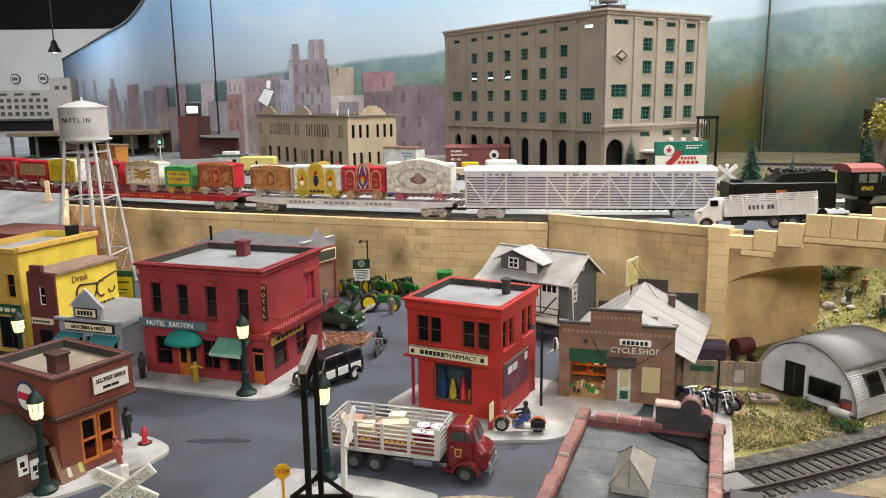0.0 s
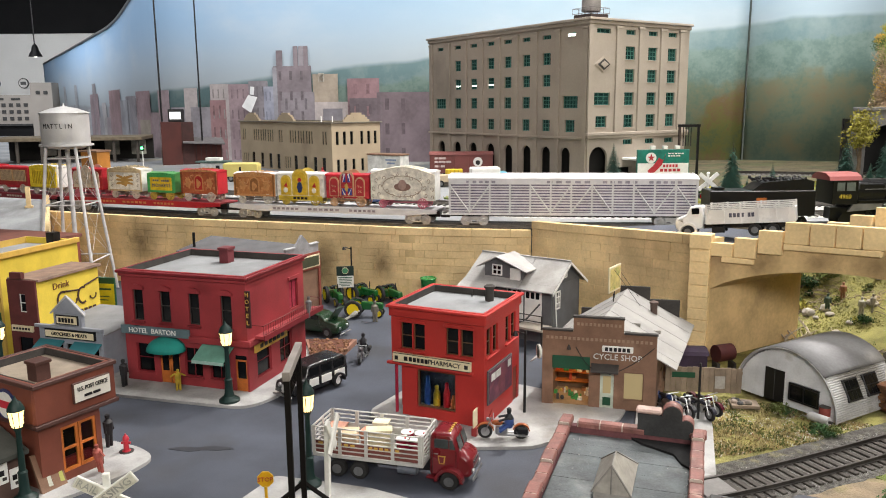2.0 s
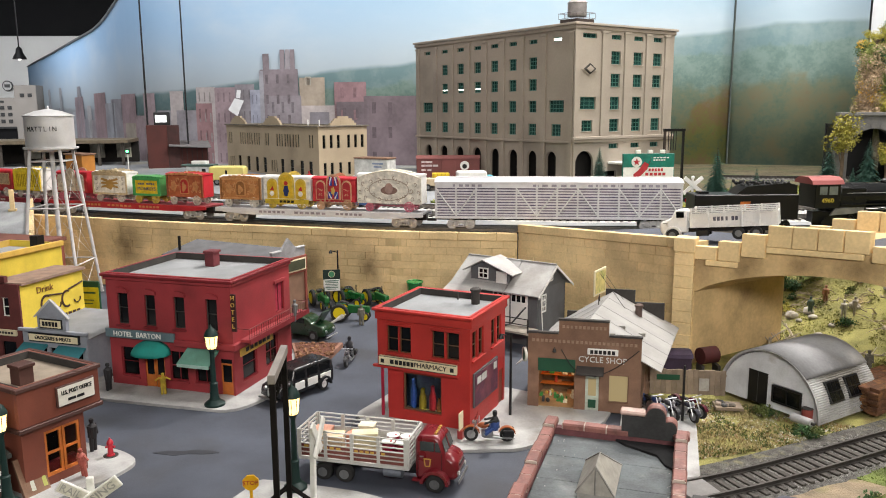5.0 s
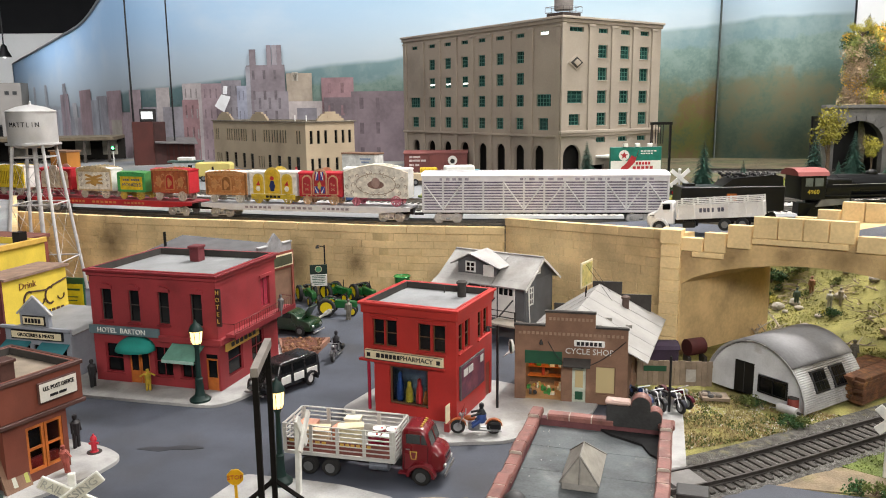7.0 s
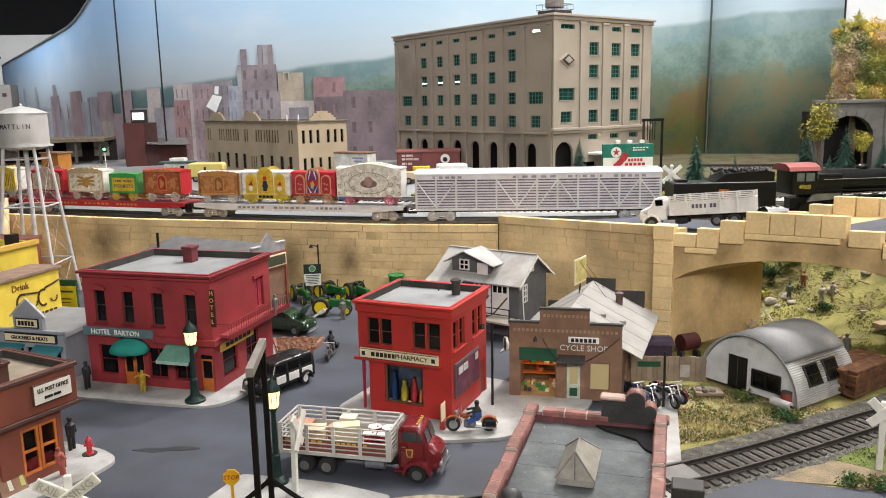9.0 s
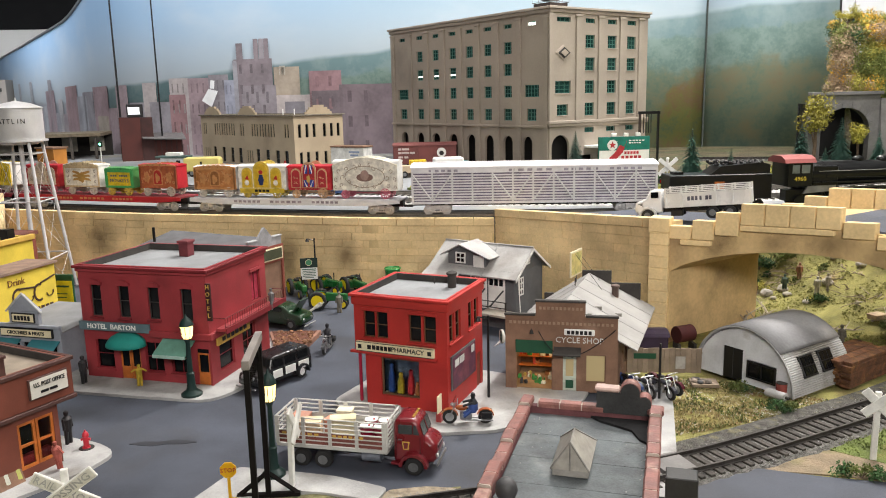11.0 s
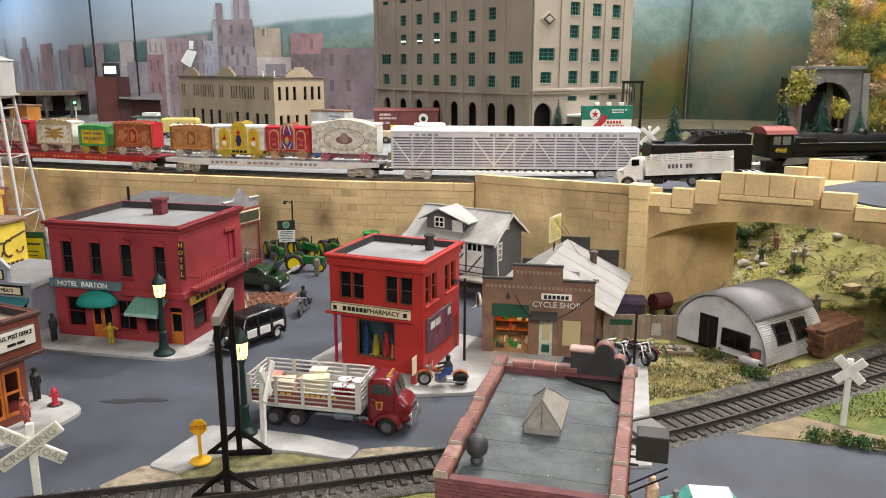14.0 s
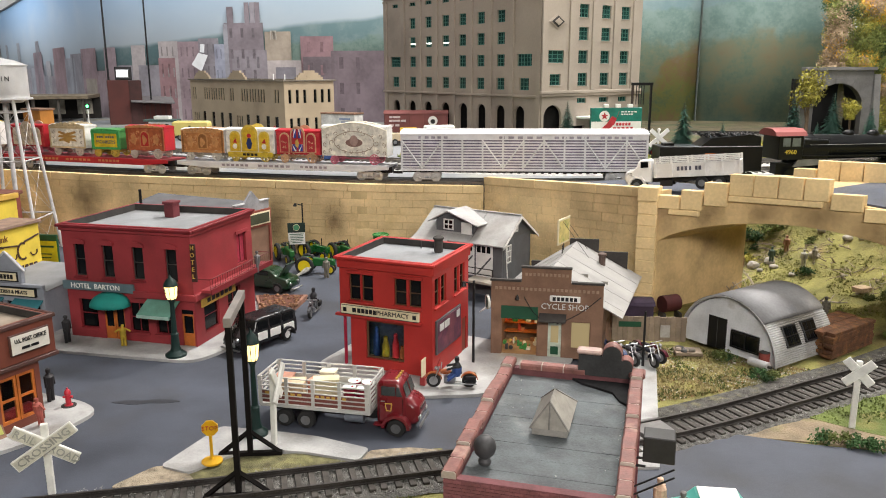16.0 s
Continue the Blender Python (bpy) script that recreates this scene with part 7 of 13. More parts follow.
    part("chimney", box(B(), -0.030, -0.016, d - 0.03, d - 0.016, h - 0.012, h + 0.014), BLACK, q)
    # brown gabled building behind
    z = thing("brown_store", pose(-0.60, 1.30, 0.0, 0, 0, -19), "low brown-red model store behind the yellow shop", "model building")
    part("wall", box(B(), -0.26, -0.068, 0, 0.10, 0, 0.128), BRICK_RED, z)
    part("roof", box(B(), -0.264, -0.064, -0.004, 0.104, 0.128, 0.134, 0.0006), mat("brown roof edge", (0.16, 0.06, 0.045), 0.8), z)
    # yellow and green dealer sign
    s = thing("dealer_sign", pose(-0.512, 1.262, 0.0, 0, 0, -12), "yellow and green dealer sign board on posts", "sign")
    part("board", box(B(), -0.042, 0, -0.002, 0.002, 0.022, 0.084, 0.0004), GREEN_PAINT, s)
    part("panel", box(B(), -0.041, -0.001, -0.0028, -0.002, 0.038, 0.074), mat("bright yellow", (0.65, 0.55, 0.02), 0.5), s)
    bars([(-0.038, -0.006, 0.0635, 0.0665, -0.003), (-0.034, -0.010, 0.052, 0.0535, -0.003), (-0.034, -0.012, 0.046, 0.0475, -0.003)], GREEN_PAINT, s)
    for x in (-0.040, -0.002):
        part("post", box(B(), x - 0.001, x + 0.001, -0.001, 0.001, 0, 0.022), PARAPET, s)


farm_house()
back_shop()
grocery()
shop_row()

# ---- vehicles: x ahead, z up, on the ground at the front axle ----
TYRE = mat("tyre rubber", (0.018, 0.018, 0.018), 0.8, vary=0.2, scale=100)
CHROME = mat("chrome", (0.42, 0.42, 0.43), 0.36, metal=1.0, vary=0.05)
GREY_RIM = mat("grey rim", (0.15, 0.155, 0.16), 0.5, metal=0.3)
WHITE_RIM = mat("white rim", (0.7, 0.7, 0.68), 0.5)


def paint(name, colour, rough=0.28):
    return once(("paint", name), lambda: mat(name, colour, rough, vary=0.08, scale=30, bump=0.03, spec=0.6))


def wheel(owner, x, y, r, width, rim=GREY_RIM, name="wheel", rim_r=0.55):
    """A tyre with a dished rim, its axle along y."""
    def tyre():
        bm = lathe(B(), [(r * 0.5, -width / 2), (r * 0.9, -width / 2), (r, -width * 0.3), (r, width * 0.3), (r * 0.9, width / 2), (r * 0.5, width / 2)], 18)
        bm.transform(pose(0, 0, 0, 90))
        return mesh_of("tyre", bm, TYRE, True)
    def disc():
        bm = lathe(B(), [(r * rim_r, -width * 0.54), (r * rim_r * 0.80, -width * 0.30), (r * rim_r * 0.45, -width * 0.18), (r * 0.2, -width * 0.20), (r * 0.14, -width * 0.50), (r * 0.14, width * 0.50), (r * 0.2, width * 0.20), (r * rim_r * 0.45, width * 0.18), (r * rim_r * 0.80, width * 0.30), (r * rim_r, width * 0.54)], 16)
        bm.transform(pose(0, 0, 0, 90))
        return mesh_of("rim", bm, rim, True)
    ob = piece(name, once(("tyre", r, width), tyre), owner, pose(x, y, r))
    piece("rim", once(("rim", r, width, rim.name, rim_r), disc), ob, Matrix())
    return ob


def hull(name, owner, profile, half, material, bevel=0.002, label="", taper=None):
    """A body from its side outline, with rounded edges."""
    bm = prism(B(), profile, "y", -half, half)
    if taper:
        lo, hi, k = taper
        for v in bm.verts:
            v.co.y *= 1 - k * max(0, min(1, (v.co.z - lo) / (hi - lo)))
    ob = part(name, bm, material, owner, label, True)
    mod = ob.modifiers.new("edges", "BEVEL")
    mod.width, mod.segments, mod.limit_method, mod.angle_limit = bevel, 2, "ANGLE", radians(25)
    return ob


def stake_truck():
    o = thing("stake_truck", pose(0.0245, 0.7, 0.0015, 0, 0, -17) @ Matrix.Diagonal((0.93, 0.95, 0.885, 1)), "dark red stake-bed lorry carrying crates and drums", "lorry")
    RED = paint("dark red enamel", (0.14, 0.009, 0.014))
    SILVER = mat("silver stake rails", (0.55, 0.55, 0.53), 0.45, metal=0.3, vary=0.1)
    TINT = mat("tinted cab glass", (0.05, 0.058, 0.06), 0.12, vary=0.2, scale=80, bump=0.02, spec=0.5)
    hull("cab", o, [(-0.022, 0.012), (0.009, 0.012), (0.009, 0.041), (0.0048, 0.0555), (0.000, 0.0605), (-0.017, 0.0608), (-0.022, 0.056)], 0.0188, RED, 0.0035, "rounded dark red cab", (0.04, 0.062, 0.16))
    hull("bonnet", o, [(0.002, 0.012), (0.0209, 0.012), (0.0223, 0.018), (0.0226, 0.025), (0.0215, 0.032), (0.0183, 0.0370), (0.0131, 0.0400), (0.004, 0.0422)], 0.0180, RED, 0.0055, "bulbous dark red bonnet", (0.024, 0.042, 0.22))
    part("windscreen", slope(B(), [(0.0097, -0.0148, 0.0425), (0.0097, 0.0148, 0.0425), (0.0056, 0.0138, 0.0555), (0.0056, -0.0138, 0.0555)], 0.0006), TINT, o)
    part("windscreen_bar", cyl(B(), (0.0101, 0, 0.0425), (0.0060, 0, 0.0555), 0.0005, n=5), RED, o)
    for s in (-1, 1):
        part("side_window", box(B(), -0.0165, -0.0015, s * 0.0178 - 0.0006, s * 0.0178 + 0.0006, 0.0440, 0.0545, 0.0008), TINT, o)
        part("vent_pane", prism(B(), [(-0.0005, 0.0440), (0.0055, 0.0440), (0.0022, 0.0540), (-0.0005, 0.0540)], "y", s * 0.0178 - 0.0005, s * 0.0178 + 0.0005), TINT, o)
        for x in (-0.0185, 0.0062):
            part("door_seam", box(B(), x, x + 0.0004, s * 0.0188 - 0.0002, s * 0.0188 + 0.0002, 0.016, 0.042), BLACK, o)
        part("door_handle", box(B(), -0.0165, -0.0125, s * 0.0192 - 0.0004, s * 0.0192 + 0.0004, 0.0375, 0.0385), CHROME, o)
        turn = [math.pi * i / 14 for i in range(15)]
        part("front_fender", prism(B(), [(0.0118 * math.cos(t), 0.0100 + 0.0118 * math.sin(t)) for t in turn] + [(0.0150 * math.cos(t), 0.0100 + 0.0150 * math.sin(t)) for t in turn[::-1]], "y", s * 0.0205 - 0.0050, s * 0.0205 + 0.0035), RED, o)
        lamp_shell = part("headlight", cyl(B(), (0.0215, s * 0.0125, 0.0205), (0.0232, s * 0.0125, 0.0205), 0.0028, n=14), CHROME, o)
        part("lens", cyl(B(), (0.0232, s * 0.0125, 0.0205), (0.0235, s * 0.0125, 0.0205), 0.0022, n=14), WHITE, lamp_shell)
        badge = part("door_badge", prism(B(), [(-0.0125, 0.036), (-0.0045, 0.036), (-0.0058, 0.027), (-0.0112, 0.027)], "y", s * 0.0190 - 0.0003, s * 0.0190 + 0.0003), YELLOW_SIGN, o, "small ochre keystone badge")
        part("badge_face", prism(B(), [(-0.0112, 0.035), (-0.0058, 0.035), (-0.0068, 0.0282), (-0.0102, 0.0282)], "y", s * 0.0194 - 0.0002, s * 0.0194 + 0.0002), RED, badge)
        part("running_board", box(B(), -0.024, -0.012, s * 0.019 - 0.003, s * 0.019 + 0.003, 0.0105, 0.0125), RED, o)
    part("grille_slot", box(B(), 0.0218, 0.0228, -0.0085, 0.0085, 0.0262, 0.0296, 0.0006), BLACK, o)
    part("grille_trim", box(B(), 0.0219, 0.0230, -0.0095, 0.0095, 0.0296, 0.0306, 0.0003), CHROME, o)
    part("grille", box(B(), 0.0222, 0.0233, -0.0095, 0.0095, 0.0180, 0.0232, 0.0006), CHROME, o, "chrome bar grille")
    for z in (0.0195, 0.0212):
        part("grille_bar", box(B(), 0.0233, 0.0234, -0.009, 0.009, z, z + 0.0005), BLACK, o)
    part("bumper", box(B(), 0.0232, 0.0247, -0.0195, 0.0195, 0.0098, 0.0145, 0.0009), CHROME, o)
    for k in range(5):
        part("roof_light", box(B(), -0.0035, -0.0008, -0.010 + k * 0.005 - 0.0007, -0.010 + k * 0.005 + 0.0007, 0.0602, 0.0618), YELLOW_SIGN, o)
    part("chassis", box(B(), -0.142, 0.02, -0.010, 0.010, 0.013, 0.0215), BLACK, o)
    part("fuel_tank", cyl(B(), (-0.056, -0.015, 0.0145), (-0.036, -0.015, 0.0145), 0.0055, n=14), mat("steel tank", (0.2, 0.22, 0.26), 0.4, metal=0.5), o)
    part("bed_floor", box(B(), -0.148, -0.027, -0.0235, 0.0235, 0.0218, 0.0255), SILVER, o)
    # stake sides: posts and slats
    BR = mat("brown bed boards", (0.16, 0.05, 0.04), 0.6)
    for s in (-1, 1):
        y = s * 0.0235
        for i in range(5):
            x = -0.146 + i * 0.029
            part("stake", box(B(), x - 0.0018, x + 0.0018, y - 0.0013, y + 0.0013, 0.0256, 0.057), SILVER, o)
        for k in range(6):
            z = 0.0285 + k * 0.005
            if k < 3:
                part("side_board", box(B(), -0.147, -0.028, y - 0.0006, y + 0.0006, z - 0.0014, z + 0.0022), BR if s < 0 else SILVER, o)
            part("slat", box(B(), -0.147, -0.028, y - s * 0.0002 - 0.0009 + s * 0.0008, y + 0.0009 + s * 0.0008, z + 0.0025, z + 0.0035), SILVER, o)
        for a, b in ((-0.141, -0.098), (-0.085, -0.05)):
            for i in range(6):
                x = a + (b - a) * i / 6
                part("bar", box(B(), x, x + (b - a) / 9, -0.0245, -0.0241, 0.0365, 0.0395), YELLOW_SIGN, o) if s < 0 else None
    for x in (-0.1475, -0.0275):
        for y in (-0.0225, 0.0, 0.0225):
            part("stake", box(B(), x - 0.0012, x + 0.0012, y - 0.0016, y + 0.0016, 0.0256, 0.057), SILVER, o)
        for k in range(6):
            part("slat", box(B(), x - 0.0008, x + 0.0008, -0.0225, 0.0225, 0.0305 + k * 0.005, 0.0321 + k * 0.005), SILVER, o)
    for y in (-0.0205, 0.0205):
        wheel(o, 0.0, y, 0.0098, 0.0065)
        wheel(o, -0.097, y, 0.0098, 0.008)
        wheel(o, -0.121, y, 0.0098, 0.008)
    # load
    m = o.matrix_world.copy()
    for k, (x, y, z0, sx, sy, sz, a, c) in enumerate(((-0.118, -0.006, 0.0256, 0.026, 0.016, 0.020, 12, (0.55, 0.42, 0.28)), (-0.095, 0.010, 0.0256, 0.02, 0.014, 0.016, -8, (0.50, 0.22, 0.15)), (-0.080, -0.006, 0.0256, 0.026, 0.013, 0.026, 20, (0.62, 0.55, 0.36)), (-0.085, 0.014, 0.0256, 0.016, 0.012, 0.026, 5, (0.6, 0.54, 0.4)), (-0.134, 0.008, 0.0256, 0.018, 0.02, 0.018, 3, (0.5, 0.25, 0.18)))):
        cr = thing("crate", m @ pose(x, y, z0, 0, 0, a), "plain wooden packing crate lying on the lorry", "crate", "lorry load")
        part("box", box(B(), -sx / 2, sx / 2, -sy / 2, sy / 2, 0, sz, 0.0005), mat("crate board", c, 0.8, vary=0.15, scale=120), cr)
        part("lid", box(B(), -sx / 2 - 0.0006, sx / 2 + 0.0006, -sy / 2 - 0.0006, sy / 2 + 0.0006, sz, sz + 0.0012), mat("crate lid", tuple(v * 1.1 for v in c), 0.8), cr)
    for x, y in ((-0.038, -0.010), (-0.038, 0.006), (-0.053, -0.010), (-0.053, 0.006)):
        dr = thing("drum", m @ pose(x, y, 0.0256), "dark red oil drum with a white lid on the lorry", "drum", "lorry load")
        part("barrel", lathe(B(), [(0.0066, 0), (0.0066, 0.007), (0.007, 0.0075), (0.0066, 0.008), (0.0066, 0.0145), (0.007, 0.015), (0.0066, 0.0155), (0.0066, 0.021)], 18), paint("maroon drum", (0.22, 0.01, 0.03)), dr, smooth=True)
        part("lid", lathe(B(), [(0.007, 0.021), (0.007, 0.0218), (0.0062, 0.0218), (0.0060, 0.0213)], 18), WHITE, dr, "white drum lid")
        part("cap", cyl(B(), (0.003, 0, 0.0213), (0.003, 0, 0.0224), 0.0011, n=8), paint("red cap", (0.4, 0.03, 0.03)), dr)
    return o


def car(name, m, profile, half, colour, label, wheels, r, glass=(), roof=None, extra=None, category="car", group="", rim=GREY_RIM, rough=0.28):
    """A small vehicle: body from its side outline, panes as (x0, x1, z0, z1), wheels at the given x."""
    o = thing(name, m, label, category, group)
    hull("body", o, profile, half, paint(name + " paint " + str(colour), colour, rough), 0.0018, taper=(0.022, 0.045, 0.12))
    for x0, x1, z0, z1 in glass:
        for s in (-1, 1):
            k = 1 - 0.12 * max(0, min(1, ((z0 + z1) / 2 - 0.022) / 0.023))
            part("side_window", box(B(), x0, x1, s * half * k - 0.0007, s * half * k + 0.0007, z0, z1, 0.0003), GLASS_DARK, o)
    for x in wheels:
        for s in (-1, 1):
            wheel(o, x, s * (half - 0.0015), r, 0.005, rim)
    if extra:
        extra(o)
    return o


def woody_wagon():
    def extra(o):
        for s in (-1, 1):
            for x0, x1 in ((-0.083, -0.062), (-0.056, -0.036), (-0.030, -0.012)):
                part("wood_panel", box(B(), x0, x1, s * 0.0185 - 0.0006, s * 0.0185 + 0.0006, 0.0135, 0.0235, 0.0003), WHITE, o, "white body panel")
            part("headlight", ball(B(), (0.017, s * 0.009, 0.0195), 0.003), CHROME, o, smooth=True)
            for c in (0.0, -0.0685):
                turn = [math.pi * i / 10 for i in range(11)]
                pts = [(c + 0.0098 * math.cos(t), 0.008 + 0.0098 * math.sin(t)) for t in turn] + [(c + 0.0125 * math.cos(t), 0.008 + 0.0120 * math.sin(t)) for t in turn[::-1]]
                part("fender", prism(B(), pts, "y", s * 0.019 - 0.004, s * 0.019 + 0.004), BLACK, o)
        part("grille", box(B(), 0.0165, 0.0185, -0.005, 0.005, 0.0095, 0.0205, 0.0008), CHROME, o, "bright upright grille")
        part("bumper", box(B(), 0.021, 0.023, -0.018, 0.018, 0.007, 0.0095, 0.0008), CHROME, o)
        part("windscreen", slope(B(), [(-0.0075, -0.013, 0.0265), (-0.0075, 0.013, 0.0265), (-0.0118, 0.0125, 0.037), (-0.0118, -0.0125, 0.037)], 0.0006), GLASS_DARK, o)
    car("station_wagon", pose(-0.167, 0.926, 0.0015, 0, 0, 231) @ Matrix.Diagonal((0.86, 0.96, 1.0, 1)), [(-0.090, 0.008), (0.016, 0.008), (0.018, 0.016), (0.015, 0.023), (-0.004, 0.0255), (-0.0075, 0.027), (-0.012, 0.0385), (-0.018, 0.041), (-0.082, 0.041), (-0.089, 0.036), (-0.0905, 0.022)], 0.0178, (0.012, 0.012, 0.013), "black station wagon with white panelled sides parked in the street", (0.0, -0.0685), 0.0088,
        ((-0.083, -0.062, 0.0265, 0.037), (-0.058, -0.037, 0.0265, 0.037), (-0.033, -0.014, 0.0265, 0.037)), extra=extra, rim=WHITE_RIM)


def motorcycle(m, colour, label, screen=False):
    o = thing("motorcycle", m, label, "motorcycle", "motorcycles in the town")
    P = paint("cycle " + str(colour), colour)
    for x in (0.0, -0.0385):
        wheel(o, x, 0, 0.0078, 0.0034, CHROME, rim_r=0.62)
    part("fuel_tank", ball(B(), (-0.013, 0, 0.0178), 0.0042, 1.6, 0.8, 0.75, 10), P, o, smooth=True)
    part("seat", box(B(), -0.031, -0.018, -0.0028, 0.0028, 0.0155, 0.0180, 0.0009), BLACK, o)
    part("engine", box(B(), -0.024, -0.011, -0.0032, 0.0032, 0.005, 0.0135, 0.0012), CHROME, o)
    part("fork", cyl(B(), (0.0, 0.0022, 0.0078), (-0.0065, 0.0022, 0.023), 0.0007, n=6), CHROME, o)
    part("fork", cyl(B(), (0.0, -0.0022, 0.0078), (-0.0065, -0.0022, 0.023), 0.0007, n=6), CHROME, o)
    part("handlebar", cyl(B(), (-0.0085, -0.0085, 0.0245), (-0.0085, 0.0085, 0.0245), 0.0007, n=6), CHROME, o)
    part("headlight", ball(B(), (-0.003, 0, 0.0215), 0.0022), CHROME, o, smooth=True)
    if screen:
        part("screen", slope(B(), [(-0.0035, -0.005, 0.024), (-0.0035, 0.005, 0.024), (-0.0075, 0.0045, 0.033), (-0.0075, -0.0045, 0.033)], 0.0005), GLASS, o, "clear windscreen")
    for c in (0.0, -0.0385):
        turn = [radians(20 + 150 * i / 8) for i in range(9)]
        part("mudguard", prism(B(), [(c + 0.0086 * math.cos(t), 0.0078 + 0.0086 * math.sin(t)) for t in turn] + [(c + 0.0096 * math.cos(t), 0.0078 + 0.0096 * math.sin(t)) for t in turn[::-1]], "y", -0.0024, 0.0024), P, o)
    for s in (-1, 1):
        part("saddlebag", box(B(), -0.046, -0.034, s * 0.0052 - 0.0021, s * 0.0052 + 0.0021, 0.0075, 0.0145, 0.0012), BLACK, o)
        part("exhaust", cyl(B(), (-0.014, s * 0.0036, 0.0055), (-0.047, s * 0.0044, 0.0052), 0.0010, n=6), CHROME, o)
    return o


def figurine(m, colour, label, height=0.036, seated=False, spread=0.0, upper=None):
    """A small painted figure as one plain shape."""
    bm = B()
    k = height / 0.036
    if seated:
        lathe(bm, [(0.0035 * k, 0), (0.0048 * k, 0.004 * k), (0.0052 * k, 0.010 * k), (0.003 * k, 0.0145 * k), (0.0018 * k, 0.0155 * k), (0.0027 * k, 0.018 * k), (0.0024 * k, 0.021 * k), (0.0006 * k, 0.0222 * k)], 10)
        cyl(bm, (0.001, 0.0032 * k, 0.003 * k), (0.010 * k, 0.0042 * k, -0.004 * k), 0.0018 * k, n=6)
        cyl(bm, (0.001, -0.0032 * k, 0.003 * k), (0.010 * k, -0.0042 * k, -0.004 * k), 0.0018 * k, n=6)
        cyl(bm, (0.0, 0.0045 * k, 0.012 * k), (0.011 * k, 0.006 * k, 0.009 * k), 0.0013 * k, n=6)
        cyl(bm, (0.0, -0.0045 * k, 0.012 * k), (0.011 * k, -0.006 * k, 0.009 * k), 0.0013 * k, n=6)
    else:
        for s in (-1, 1):
            cyl(bm, (0, s * 0.0025 * k, 0), (0, s * 0.0022 * k, 0.016 * k), 0.0019 * k, 0.0024 * k, n=8)
            cyl(bm, (0, s * 0.0045 * k, 0.0285 * k), (0.001, s * (0.0058 + spread) * k, (0.017 + spread * 1.2) * k), 0.0014 * k, n=6)
        lathe(bm, [(0.0040 * k, 0.014 * k), (0.0046 * k, 0.019 * k), (0.0052 * k, 0.027 * k), (0.0026 * k, 0.0298 * k), (0.0016 * k, 0.0305 * k), (0.0026 * k, 0.0328 * k), (0.0024 * k, 0.0352 * k), (0.0006 * k, 0.0362 * k)], 10)
    ob = new("figurine", mesh_of("figurine", bm, once(("fig", colour), lambda: mat("figure paint", colour, 0.6, vary=0.3, scale=150)), True))
    if upper:
        ob.data.materials.append(mat("figure coat", upper, 0.6, vary=0.3, scale=150))
        for p in ob.data.polygons:
            p.material_index = 1 if p.center.z > (0.007 if seated else 0.017) * k else 0
    ob.matrix_world = m
    return tagged(ob, label, "figurine", "painted figurines")


def tractor(m, label="green model tractor with yellow wheels"):
    o = thing("tractor", m, label, "tractor", "green tractors by the wall")
    G = paint("tractor green", (0.008, 0.095, 0.02))
    Y = paint("tractor yellow", (0.70, 0.55, 0.01))
    hull("bonnet", o, [(-0.030, 0.013), (0.006, 0.013), (0.008, 0.016), (0.007, 0.025), (-0.030, 0.027)], 0.0046, G, 0.0015)
    part("rear_housing", box(B(), -0.048, -0.030, -0.006, 0.006, 0.010, 0.021, 0.001), G, o)
    part("seat", box(B(), -0.052, -0.043, -0.0045, 0.0045, 0.0235, 0.0285, 0.001), BLACK, o)
    part("steering_wheel", lathe(B(), [(0.0042, 0), (0.0048, 0.0006), (0.0042, 0.0012), (0.0036, 0.0006)], 12, (-0.034, 0, 0.0315)), BLACK, o)
    part("steering_column", cyl(B(), (-0.029, 0, 0.026), (-0.034, 0, 0.0318), 0.0007, n=5), BLACK, o)
    part("exhaust", cyl(B(), (-0.010, 0, 0.026), (-0.010, 0, 0.040), 0.0010, n=6), BLACK, o)
    for s in (-1, 1):
        wheel(o, -0.042, s * 0.0135, 0.0155, 0.0065, Y, rim_r=0.68)
        wheel(o, 0.0, s * 0.0072, 0.0082, 0.004, Y, rim_r=0.66)
        part("rear_fender", box(B(), -0.053, -0.034, s * 0.0085 - 0.002, s * 0.0085 + 0.002, 0.026, 0.0275, 0.0006), G, o)
    part("axle", cyl(B(), (-0.042, -0.012, 0.0155), (-0.042, 0.012, 0.0155), 0.002, n=8), G, o)
    part("axle", cyl(B(), (0, -0.006, 0.0082), (0, 0.006, 0.0082), 0.0014, n=8), G, o)
    part("front_pedestal", box(B(), -0.003, 0.003, -0.002, 0.002, 0.0082, 0.0132), G, o)
    return o


